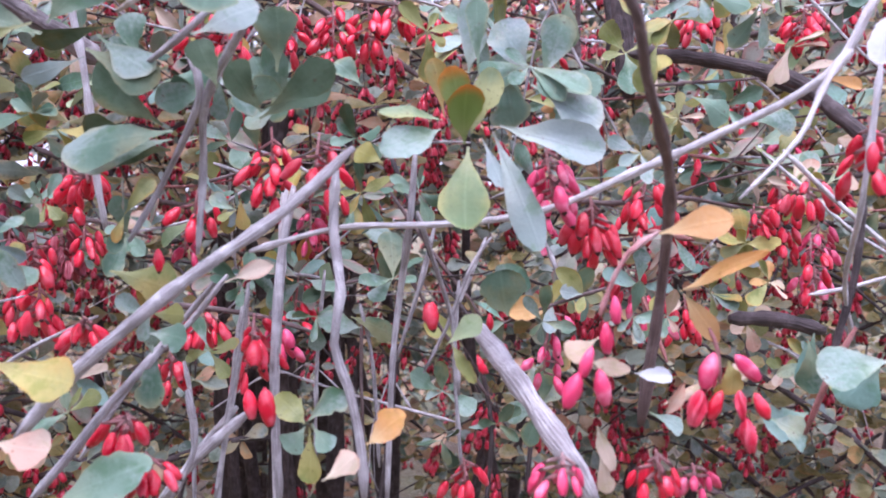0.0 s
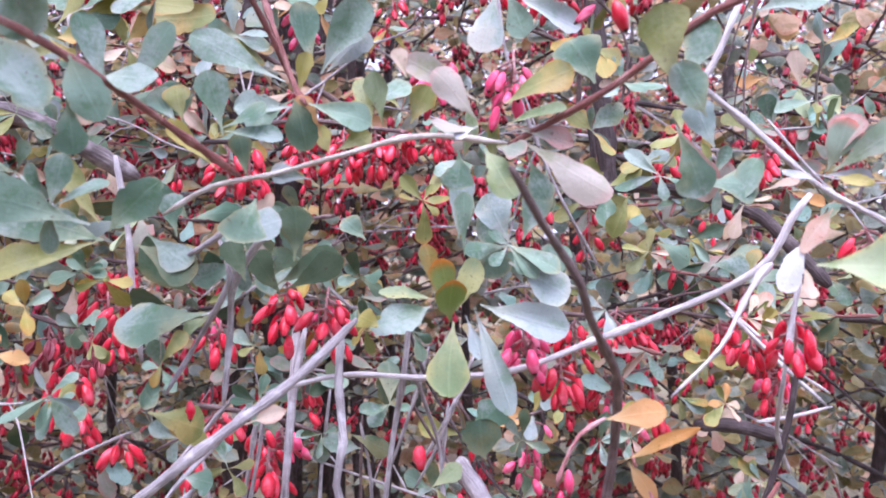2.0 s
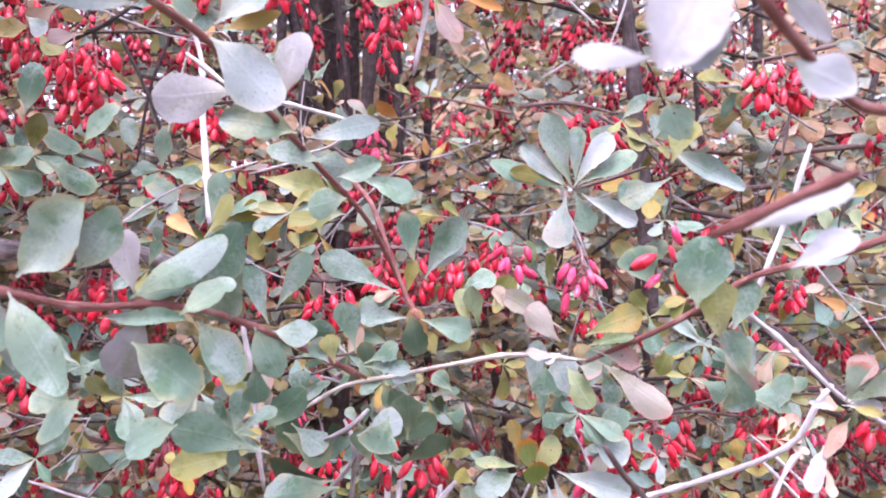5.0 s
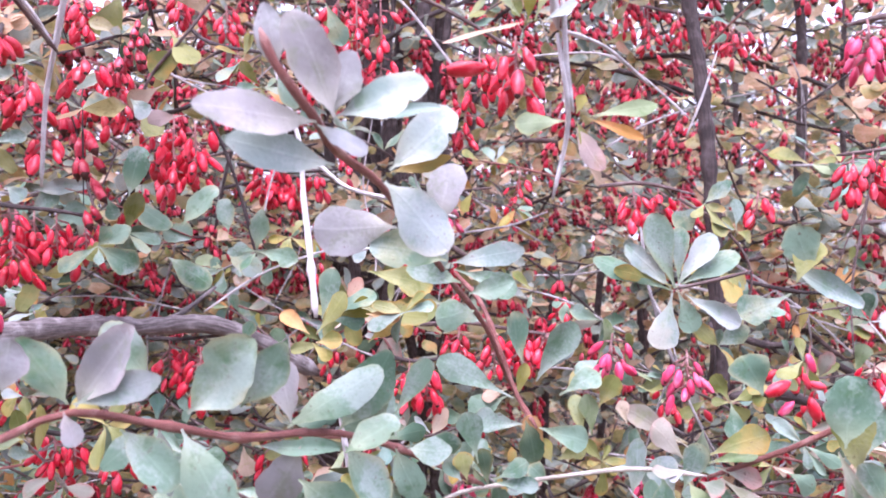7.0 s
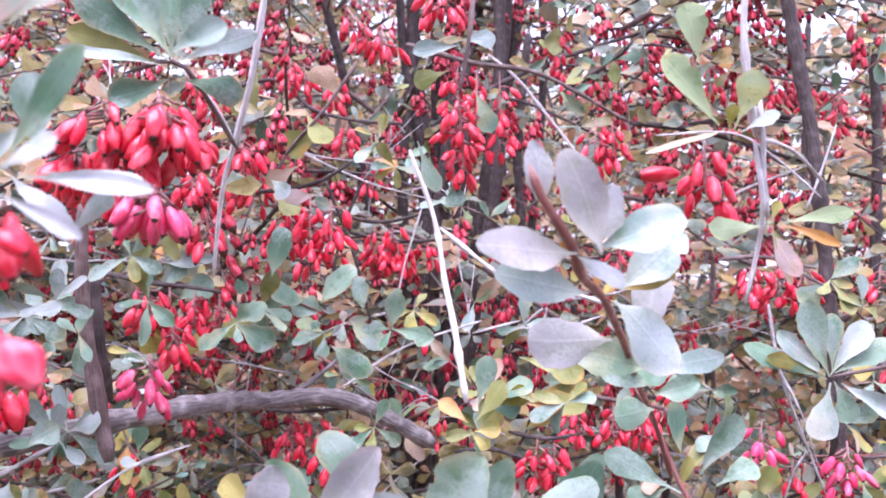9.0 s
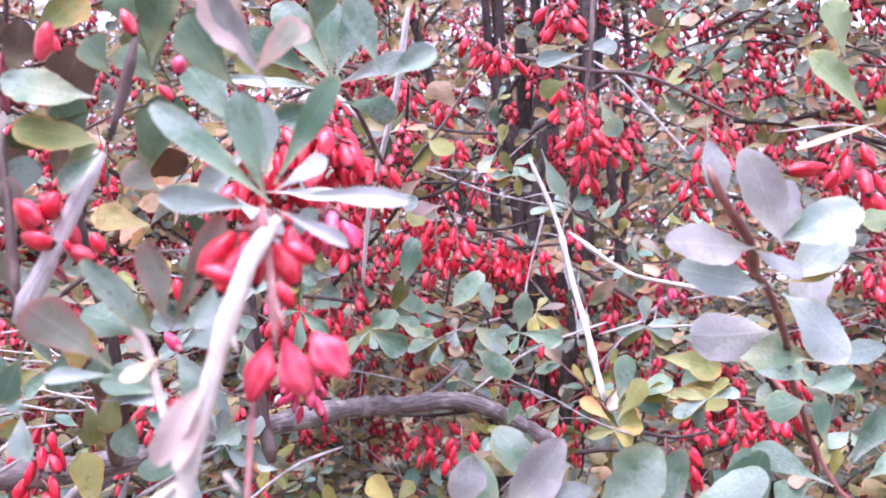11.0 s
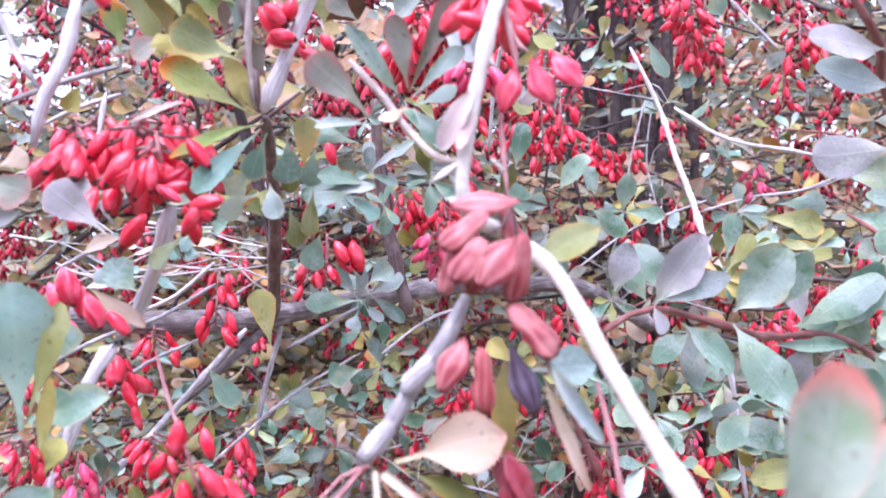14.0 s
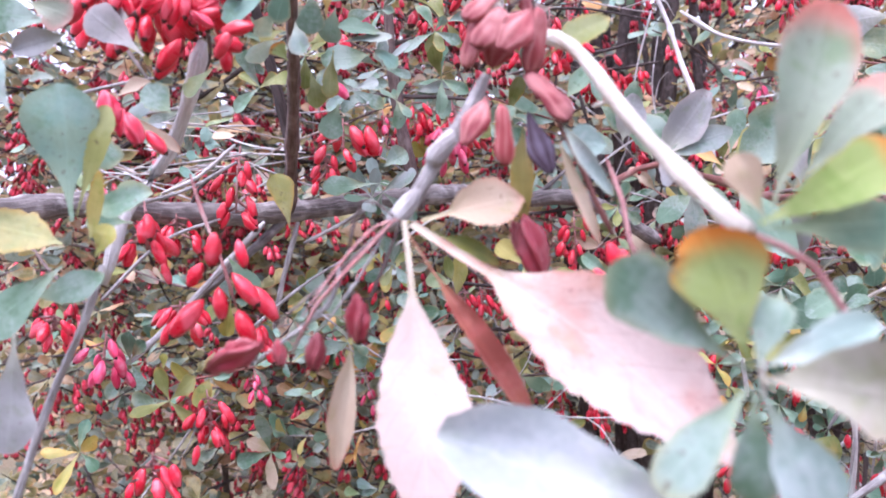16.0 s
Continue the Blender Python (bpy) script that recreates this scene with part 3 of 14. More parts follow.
ground = tagged(new("ground", mesh_from("ground", verts, faces, [ground_material()])), "brown leaf litter and dry grass under the bushes", "ground", kind="structure")

# an unseen hedge-shaped wall added behind the viewer to block low sky light
sky_block_mat, sky_block_nt, sky_block_bsdf, _ = node_mat("sky_block_green")
sky_block_place = sky_block_nt.nodes.new("ShaderNodeNewGeometry").outputs["Position"]
sky_block_grain = add(sky_block_nt, "ShaderNodeTexNoise", Vector=sky_block_place, Scale=14.0, Detail=8.0).outputs[0]
sky_block_nt.links.new(mixed(sky_block_nt, ramp(sky_block_nt, sky_block_grain, 0.35, 0.65), (0.03, 0.05, 0.02), (0.13, 0.16, 0.08)), sky_block_bsdf.inputs["Base Color"])
sky_block_bsdf.inputs["Roughness"].default_value = 0.9
verts, faces, n = [], [], 60
for side, (y0, y1) in enumerate(((-2.6, -2.6), (-3.4, -3.4))):
    for i in range(n + 1):
        for k in range(13):
            x, f = -7 + 14 * i / n, k / 12
            bulge = 0.35 * (1 - (2 * f - 1) ** 2) + 0.22 * noise.noise((x * 1.7, f * 4, side))
            verts.append((x, y0 + (bulge if side == 0 else -bulge), -0.06 + (1.75 + 0.2 * noise.noise((x * 1.3, 0, 3))) * f))
for side in (0, 1):
    o = side * (n + 1) * 13
    for i in range(n):
        for k in range(12):
            quad = (o + i * 13 + k, o + (i + 1) * 13 + k, o + (i + 1) * 13 + k + 1, o + i * 13 + k + 1)
            faces.append(quad[::-1] if side == 0 else quad)
half = (n + 1) * 13
faces += [(i * 13 + 12, (i + 1) * 13 + 12, half + (i + 1) * 13 + 12, half + i * 13 + 12) for i in range(n)]
tagged(new("hedge", mesh_from("hedge", verts, faces, [sky_block_mat])), "unseen dark green wall added to block low sky light", "hedge", kind="structure")

# ---- the thicket behind ----


# three levels of detail: 0 nearer branches, 1 thicket, 2 far bushes
LEAF_SHAPES = [[leaf_data("obovate", rows=(6, 4, 3)[low], cols=3, fold=f, bend=c, seed=k, thick=0.0) for k, (f, c) in enumerate(((0.08, 0.1), (0.2, 0.25), (0.08, -0.15)))] for low in range(3)]
BERRY_SHAPE = [berry_data(rings=4, sides=6), berry_data(rings=3, sides=4), berry_data(rings=3, sides=3)]


def heap(lists, verts, faces, *more):
    """Appends one piece to a growing mesh; more: its per-vertex or per-face values."""
    k = sum(map(len, lists[0]))
    lists[0].append(np.asarray(verts, float))
    lists[1] += [tuple(n + k for n in f) for f in faces]
    for store, values in zip(lists[2:], more):
        store += values


def spray_data(seed, length, leafy, fruit, autumn, droop=0.35, low=0):
    """A leafy fruiting branch that starts at the origin and arches along +x: its wood, leaves and berries as mesh data."""
    rnd = random.Random(seed)
    p, d = Vector((0, 0, 0)), Vector((1, 0, 0.45))
    pts = [p.copy()]
    for i in range(9):
        d = (d + Vector((rnd.uniform(-0.2, 0.2), rnd.uniform(-0.25, 0.25), -droop * 0.22 + rnd.uniform(-0.1, 0.1)))).normalized()
        p = p + d * length / 9
        pts.append(p.copy())
    sides = (6, 4, 3)[low]
    tubes = [tube_data(pts, 0.0026, 0.0009, sides=sides, step=(0.02, 0.03, 0.06)[low], seed=seed)]
    lines = [spline(pts, 0.012)]
    for i in range(4):
        q = lines[0][int(len(lines[0]) * (0.15 + 0.2 * i))].copy()
        e = Vector((rnd.uniform(0.2, 1), rnd.choice((-1, 1)) * rnd.uniform(0.4, 1), rnd.uniform(-0.3, 0.6))).normalized()
        side = [q.copy()]
        for _ in range(4):
            e = (e + Vector((rnd.uniform(-0.2, 0.2), rnd.uniform(-0.2, 0.2), -0.14))).normalized()
            q = q + e * length * 0.1
            side.append(q.copy())
        tubes.append(tube_data(side, 0.0013, 0.0006, sides=sides, step=(0.02, 0.03, 0.06)[low], seed=seed + i))
        lines.append(spline(side, 0.012))
    wood, leaves, fruits = [[], [], [], []], [[], [], [], [], [], []], [[], [], []]
    for row in lines:
        for at in row[2::(2, 2, 3)[low]]:
            turn = rnd.uniform(0, 6.3)
            if rnd.random() < leafy:
                for k in range(rnd.randint(4, 6) - low // 2):
                    a = turn + k * 1.25 + rnd.uniform(-0.3, 0.3)
                    y = Vector((math.cos(a), math.sin(a), rnd.uniform(-0.5, 0.55))).normalized()
                    size = rnd.uniform(0.013, 0.026) * (1, 1, 1.25)[low]
                    wide = size * rnd.uniform(0.44, 0.62)
                    z = Vector((rnd.uniform(-0.9, 0.9), rnd.uniform(-2.0, -0.2), rnd.uniform(0.0, 1.0)))
                    z = (z - z.dot(y) * y).normalized()
                    x = y.cross(z)
                    slot = 2 if rnd.random() < autumn else (1 if rnd.random() < 0.4 else 0)
                    v, f, rim, rib, reach, _, _ = LEAF_SHAPES[low][rnd.randrange(3)]
                    heap(leaves, [at + x * (c[0] * wide) + y * (c[1] * size) + z * (c[2] * size) for c in v], f, rim, rib, reach, [slot] * len(f))
            if rnd.random() < fruit:
                drop = rnd.uniform(0.02, 0.045)
                lean = Vector((rnd.uniform(-0.3, 0.3), rnd.uniform(-0.3, 0.3), -1))
                tubes.append(tube_data([at, at + lean * drop], 0.0005, 0.0003, sides=3, step=0.03))
                for k in range(rnd.randint(8, 14) - 2 * low):
                    a = 2.4 * k + rnd.uniform(-0.5, 0.5)
                    out = Vector((math.cos(a), math.sin(a), -0.8)).normalized()
                    foot = at + lean * drop * (0.2 + 0.8 * rnd.random()) + out * 0.004
                    size = rnd.uniform(0.0095, 0.0125)
                    m = Matrix.Translation(foot) @ turn_down((out * 0.5 + Vector((0, 0, -1))).normalized()) @ Matrix.Scale(size, 4)
                    v, f, s, _, _ = BERRY_SHAPE[low]
                    heap(fruits, [m @ Vector(c) for c in v], f, list(s))
    for v, f, a, c in tubes:
        heap(wood, v, f, a, c)
    return wood, leaves, fruits


def mesh_heap(name, lists, mats, keys, slots=None):
    return mesh_from(name, np.concatenate(lists[0]), lists[1], mats, tuple(zip(keys, lists[2:])), slots)


def spray(seed, label, *shape, **more):
    wood, leaves, fruits = spray_data(seed, *shape, **more)
    thing = tagged(new("barberry_branch"), label, "branch", "background barberry branches")
    part("stem", mesh_heap("stem", wood, [BARK["dark" if seed % 2 else "brown"]], ("along", "around")), thing)
    tagged(part("foliage", mesh_heap("foliage", leaves[:5], BACK_LEAF, ("rim", "rib", "reach"), leaves[5]), thing), kind="stuff")
    if fruits[0]:
        tagged(part("fruit", mesh_heap("fruit", fruits[:2], [BACK_BERRY, CALYX], (), fruits[2]), thing), kind="stuff")
    return thing


SHAPES = {
    "leafy": ((11, 0.36, 0.85, 0.12, 0.10), (12, 0.32, 0.95, 0.10, 0.16), (13, 0.34, 0.9, 0.16, 0.06)),
    "fruit": ((21, 0.36, 0.55, 0.48, 0.15), (22, 0.32, 0.50, 0.55, 0.2, 0.5), (23, 0.34, 0.6, 0.50, 0.1)),
    "autumn": ((31, 0.36, 0.70, 0.10, 0.6), (32, 0.32, 0.6, 0.25, 0.5)),
}
LABELS = {
    "leafy": "arching branch with dense grey-green leaves and few red berries",
    "fruit": "drooping branch loaded with bright red berry clusters",
    "autumn": "thin branch with tan and orange autumn leaves",
}
kinds = {kind: [spray(s[0], LABELS[kind], *s[1:]) for s in rows] for kind, rows in SHAPES.items()}
placed = {kind: 0 for kind in kinds}


def put_spray(kind, m, size, flip):
    if crosses(m, size * flip):
        return None
    src = kinds[kind][placed[kind] % len(kinds[kind])]
    placed[kind] += 1
    if placed[kind] <= len(kinds[kind]):
        ob = src
        ob.matrix_world = m
    else:
        ob = copy_thing(src, m)
    ob.scale = (size * flip, size, size)
    return ob


rng = random.Random(77)


def spot(near, far, curve):
    """A place in the hedge: how far back, where across, how high, and how far above the eye."""
    y = near + (far - near) * rng.random() ** curve
    x = -0.20 - 0.12 * (y - 0.5) + rng.uniform(-1, 1) * (0.28 + 0.62 * y)
    z = 1.30 + rng.uniform(-1, 1) * (0.08 + 0.38 * (y + 0.12))
    return x, y, z, (z - 1.33) / (y + 0.12)


# gaps in the hedge through which the sky shows: a line (x, z at y = 0, and their rise with y), how wide it opens, and from which depth on
GAPS = (
    (-0.1888, 1.3596, -0.1406, 0.1579, 0.016, 0.45),
    (-0.1507, 1.3573, 0.1019, 0.1471, 0.018, 0.45),
    (-0.1493, 1.3970, -0.2696, 0.2259, 0.018, 0.45),
)
# the dark hollow round the stems
HOLLOW = (-0.1702, 1.3555, -0.0224, 0.1388, 0.045, 0.33, 0.56)


def crosses(m, size, reach=0.34):
    """Whether a branch posed by m would close one of the gaps or fill the hollow."""
    for f in (0.1, 0.35, 0.6, 0.85, 1.0):
        p = m @ Vector((reach * f * size, 0, 0.04 * size))
        for x0, z0, dx, dz, wide, deep in GAPS:
            if p.y > deep and math.hypot(p.x - x0 - dx * p.y, p.z - z0 - dz * p.y) < wide * (p.y + 0.15) + 0.012:
                return True
        x0, z0, dx, dz, wide, deep, end = HOLLOW
        if deep < p.y < end and math.hypot(p.x - x0 - dx * p.y, (p.z - z0 - dz * p.y) * 0.6) < wide * (p.y + 0.15) + 0.02:
            return True
    return False


# the nearer wall of branches
for i in range(215):
    x, y, z, lift = spot(0.45, 0.86, 1.1)
    if lift > 0.16 and x > 0.0 and rng.random() < 0.5:
        continue
    if lift > 0.0:
        kind = rng.choice(("fruit", "fruit", "fruit", "fruit", "leafy", "autumn") if x < 0.05 else ("fruit", "fruit", "leafy", "autumn", "leafy"))
    else:
        if x > -0.3 and y < 0.62 and rng.random() < 0.6:
            continue
        kind = rng.choice(("leafy", "leafy", "fruit"))
    put_spray(kind, pose(x, y, z, 0, rng.uniform(-20, 20), rng.uniform(-50, 50)), rng.uniform(0.8, 1.05), rng.choice((-1, 1)))

# dense fruiting branches close behind the limb
for i in range(34):
    x, y, z = rng.uniform(-0.62, -0.20), rng.uniform(0.40, 0.60), rng.uniform(1.12, 1.50)
    put_spray(rng.choice(("fruit", "leafy", "fruit", "autumn")), pose(x, y, z, 0, rng.uniform(-20, 20), rng.uniform(-50, 50)), rng.uniform(0.7, 0.9), rng.choice((-1, 1)))

# the thicket behind it and the bushes further off, one joined mass
low_data = {(kind, low): [spray_data(*s, low=low) for s in rows] for kind, rows in SHAPES.items() for low in (1, 2)}
mass = [[[], [], [], []], [[], [], [], [], [], []], [[], [], []]]


def join_in(kind, m, low=1):
    if crosses(m, 1.0):
        return
    for store, piece in zip(mass, rng.choice(low_data[kind, low])):
        if piece[0]:
            v = np.concatenate(piece[0]) @ np.array(m.to_3x3()).T + np.array(m.translation)
            heap(store, v, piece[1], *piece[2:])


for i in range(190):
    x, y, z, lift = spot(0.80, 1.7, 1.0)
    if lift > 0.18 and rng.random() < (0.8 if x > 0.03 * y else 0.15):
        continue
    kind = rng.choice(("fruit", "fruit", "fruit", "leafy", "autumn") if lift > 0.0 else ("leafy", "autumn", "leafy", "fruit"))
    join_in(kind, pose(x, y, z, 0, rng.uniform(-25, 25), rng.uniform(-60, 60)) @ Matrix.Scale(rng.uniform(0.9, 1.25), 4) @ Matrix.Diagonal((rng.choice((-1, 1)), 1, 1, 1)))
for i in range(400):
    y = rng.uniform(1.8, 5.5)
    x = -0.3 - 0.15 * y + rng.uniform(-1, 1) * (0.7 * y + 0.3)
    z = rng.uniform(0.5, 1.30 + 0.50 * y)
    if x > 0.05 * y and z > 1.3 + 0.18 * y and rng.random() < 0.88:
        continue
    join_in(rng.choice(("leafy", "autumn", "autumn")), pose(x, y, z, 0, rng.uniform(-40, 10), rng.uniform(-60, 60)) @ Matrix.Scale(rng.uniform(0.6, 0.85) * y ** 0.8 + 0.6, 4) @ Matrix.Diagonal((rng.choice((-1, 1)), 1, 1, 1)), 2)
for i in range(150):
    y = rng.uniform(2.0, 5.0)
    x = -0.2 + y * rng.uniform(-0.4, 0.68)
    join_in(rng.choice(("leafy", "autumn", "autumn")), pose(x, y, 1.3 + y * rng.uniform(0.0, 0.22), 0, rng.uniform(-40, 10), rng.uniform(-60, 60)) @ Matrix.Scale(0.8 * y ** 0.8 + 0.6, 4), 2)

for i in range(46):
    y = rng.uniform(1.0, 2.6)
    join_in(rng.choice(("leafy", "leafy", "autumn")), pose(y * rng.uniform(-0.5, 0.62), y, 1.3 - y * rng.uniform(0.03, 0.32), 0, rng.uniform(-30, 20), rng.uniform(-60, 60)) @ Matrix.Scale(rng.uniform(1.2, 1.7), 4), 2)
for i in range(26):
    x, y = rng.uniform(-1.3, -0.6), rng.uniform(0.35, 1.1)
    join_in(rng.choice(("leafy", "fruit", "autumn")), pose(x, y, rng.uniform(1.2, 1.85), 0, rng.uniform(-25, 25), rng.uniform(-20, 80)) @ Matrix.Scale(rng.uniform(0.9, 1.2), 4))

# the bush's crown carried on above the view, added to shade the interior
for i in range(120):
    y = rng.uniform(0.45, 2.0)
    x = -0.25 + rng.uniform(-1, 1) * (0.5 + 0.7 * y)
    z = 1.33 + (y + 0.12) * rng.uniform(0.50, 0.85)
    if x > 0.0 and rng.random() < 0.8:
        continue
    join_in(rng.choice(("leafy", "fruit", "autumn")), pose(x, y, z, 0, rng.uniform(-25, 25), rng.uniform(-60, 60)) @ Matrix.Scale(rng.uniform(1.1, 1.5), 4) @ Matrix.Diagonal((rng.choice((-1, 1)), 1, 1, 1)), 2)
thicket = tagged(new("thicket"), "dense barberry thicket with tan leaves and red berries behind", "bush", kind="stuff")
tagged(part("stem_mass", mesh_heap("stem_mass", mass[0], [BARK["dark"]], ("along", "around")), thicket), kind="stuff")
tagged(part("foliage", mesh_heap("foliage", mass[1][:5], BACK_LEAF, ("rim", "rib", "reach"), mass[1][5]), thicket), kind="stuff")
tagged(part("fruit", mesh_heap("fruit", mass[2][:2], [BACK_BERRY, CALYX], (), mass[2][2]), thicket), kind="stuff")


def trunk(bark, r0, r1, *points, label="dark upright barberry stem with rough bark"):
    ob = new("bush_stem", mesh_from("bush_stem", *tube_mesh(points, r0, r1, bark)))
    return tagged(ob, label, "stem", "upright bush stems")


def tube_mesh(points, r0, r1, bark):
    v, f, a, b = tube_data(points, r0, r1, sides=10, step=0.02, rough=0.2, seed=int(abs(points[0][0]) * 999))
    return v, f, [BARK[bark]], (("along", a), ("around", b))


rng = random.Random(5)
for i in range(16):
    x, y = -0.15 + rng.uniform(-1, 1) * 1.0, rng.uniform(0.9, 1.9)
    lean = rng.uniform(-0.25, 0.25), rng.uniform(-0.2, 0.15)
    pts = [(x + lean[0] * z + 0.03 * math.sin(z * 5 + i), y + lean[1] * z + 0.03 * math.cos(z * 4 + i), z) for z in (-0.02, 0.4, 0.8, 1.2, 1.6, 2.0, 2.4)]
    trunk("dark", rng.uniform(0.005, 0.010), 0.002, *pts)


# low dark stems, added to stand for the shade between the leaves
for i in range(16):
    x, y = rng.uniform(-0.35, 0.45), rng.uniform(0.50, 0.85)
    lean = rng.uniform(-0.12, 0.12), rng.uniform(0.0, 0.15)
    pts = [(x + lean[0] * z + 0.02 * math.sin(z * 7 + i), y + lean[1] * z + 0.02 * math.cos(z * 6 + i), z) for z in (-0.02, 0.3, 0.6, 0.9, 1.1, rng.uniform(1.2, 1.34))]
    trunk("dark", rng.uniform(0.007, 0.011), rng.uniform(0.003, 0.005), *pts)

# the crowded dark stems of the hollow, most added to stand for its shade
rng = random.Random(61)
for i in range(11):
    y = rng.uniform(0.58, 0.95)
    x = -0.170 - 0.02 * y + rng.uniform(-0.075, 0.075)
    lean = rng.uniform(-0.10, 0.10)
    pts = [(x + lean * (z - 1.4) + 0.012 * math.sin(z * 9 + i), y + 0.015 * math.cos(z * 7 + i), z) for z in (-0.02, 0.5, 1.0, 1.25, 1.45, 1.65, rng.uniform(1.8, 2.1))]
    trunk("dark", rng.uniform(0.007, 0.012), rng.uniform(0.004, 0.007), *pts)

# ---- bare twigs that criss-cross the bush ----
rng = random.Random(909)


def bare_twig(x, y, z):
    thing = branch("thin leafless grey twig with short side shoots", group="bare twigs", name="bare_twig", category="twig")
    a = rng.uniform(0, 6.3)
    d = Vector((math.cos(a), rng.uniform(-0.35, 0.35), 0.8 * math.sin(a))).normalized()
    p, pts = Vector((x, y, z)), []
    for _ in range(5):
        pts.append(tuple(p))
        d = (d + Vector((rng.uniform(-1, 1), rng.uniform(-1, 1), rng.uniform(-1, 1))) * 0.22).normalized()
        p = p + d * rng.uniform(0.018, 0.040)
    bark = rng.choice(("grey", "grey", "pale", "brown", "dark"))
    r = rng.uniform(0.0005, 0.0011)
    stem(thing, bark, r, r * 0.5, *pts)
    for k in (1, 2, 3):
        q = Vector(pts[k])
        e = (d + Vector((rng.uniform(-1, 1), rng.uniform(-1, 1), rng.uniform(-1, 1)))).normalized()
        stem(thing, bark, r * 0.6, r * 0.35, tuple(q), tuple(q + e * rng.uniform(0.01, 0.03)), tuple(q + (e + Vector((0, 0, rng.uniform(-0.5, 0.4)))) * rng.uniform(0.03, 0.05)), name="side_shoot")


for count, (x0, x1), (y0, y1), (z0, z1) in (
    (26, (-0.48, -0.12), (0.26, 0.60), (1.16, 1.46)),
    (22, (-0.16, 0.22), (0.26, 0.60), (1.10, 1.36)),
    (14, (-0.10, 0.30), (0.30, 0.65), (1.30, 1.56)),
):
    for _ in range(count):
        bare_twig(rng.uniform(x0, x1), rng.uniform(y0, y1), rng.uniform(z0, z1))

# ---- leafy side twigs in front of the wall ----
TWIG_COLOURS = ("yellow", "orange", "green", "green", "green", "green", "green", "silver", "olive", "olive", "teal", "tan", "rosy", "dark", "fresh", "rosy")
rng = random.Random(404)


def leafy_twig(x, y, z):
    """A short twig with loose leaf rosettes, some with a few berries."""
    thing = branch("short twig with loose rosettes of grey-green leaves", group="leafy side twigs", name="leafy_twig")
    a = rng.uniform(0, 6.3)
    d = Vector((math.cos(a), 0.35 * math.sin(a), rng.uniform(-0.4, 0.7))).normalized()
    p = Vector((x, y, z))
    q = p + d * rng.uniform(0.05, 0.09)
    bow = Vector((rng.uniform(-1, 1), rng.uniform(-1, 1), rng.uniform(-1, 1))) * 0.006
    mid = (p + q) / 2 + bow
    stem(thing, rng.choice(("brown", "red", "grey", "brown")), 0.0009, 0.0005, tuple(p), tuple(mid), tuple(q))
    for at in (p.lerp(mid, 0.4), mid, mid.lerp(q, 0.6), q):
        turn, n = rng.uniform(0, 6.3), rng.randint(2, 5)
        big = rng.uniform(0.7, 1.25)
        for k in range(n):
            b = turn + 4.4 * k / n + rng.uniform(-0.7, 0.7)
            way = Vector((math.cos(b), rng.uniform(-1.1, 0.7), math.sin(b))) + d * 0.6
            size = rng.uniform(0.010, 0.021) * big
            face = Vector((rng.uniform(-0.9, 0.9), rng.uniform(-1.2, -0.3), rng.uniform(0.0, 1.2)))
            leaf(thing, rng.choice(TWIG_COLOURS), rng.choice("ooe"), tuple(at), tuple(at + way.normalized() * size), size * rng.uniform(0.36, 0.64), face)
    if rng.random() < 0.45:
        cluster(thing, rng.choice(("red", "red", "pink")), tuple(mid), tuple(mid + Vector((rng.uniform(-0.006, 0.006), 0, -rng.uniform(0.022, 0.036)))), rng.randint(6, 12), 0.0095)


for count, (x0, x1), (y0, y1), (z0, z1) in (
    (24, (-0.20, 0.18), (0.28, 0.40), (1.14, 1.31)),
    (20, (-0.42, -0.20), (0.30, 0.42), (1.18, 1.36)),
    (16, (-0.52, -0.24), (0.24, 0.36), (1.12, 1.24)),
    (10, (0.08, 0.24), (0.30, 0.42), (1.20, 1.38)),
    (10, (-0.30, 0.10), (0.36, 0.46), (1.38, 1.52)),
):
    for _ in range(count):
        leafy_twig(rng.uniform(x0, x1), rng.uniform(y0, y1), rng.uniform(z0, z1))


# ---- the near branches ----

b = branch("weathered grey twig running slantwise through the bush")
stem(b, "grey", 0.0017, 0.0013, (-0.1183, 0.1558, 1.1580), (-0.1068, 0.1566, 1.1713), (-0.0836, 0.1579, 1.1909), (-0.0602, 0.1692, 1.2092), (-0.0446, 0.1802, 1.2254))
leaf(b, "yellow", "o", (-0.1187, 0.1464, 1.1771), (-0.1012, 0.1467, 1.1716), 0.0116, (0.18, -0.82, 0.54))
leaf(b, "tan", "o", (-0.1188, 0.1458, 1.1602), (-0.1060, 0.1461, 1.1577), 0.0110, (0.12, -0.82, 0.56))
leaf(b, "green", "o", (-0.1094, 0.1555, 1.1433), (-0.0882, 0.1564, 1.1532), 0.0122, (-0.20, -0.83, 0.51))
leaf(b, "green", "o", (-0.0914, 0.1672, 1.1773), (-0.0915, 0.1666, 1.1620), 0.0076, (0.27, -0.96, 0.03))
leaf(b, "green", "o", (-0.0921, 0.1673, 1.1802), (-0.0833, 0.1675, 1.1795), 0.0086, (0.06, -0.83, 0.55))
leaf(b, "olive", "o", (-0.1105, 0.1873, 1.1939), (-0.0930, 0.1876, 1.1901), 0.0125, (0.14, -0.81, 0.57))

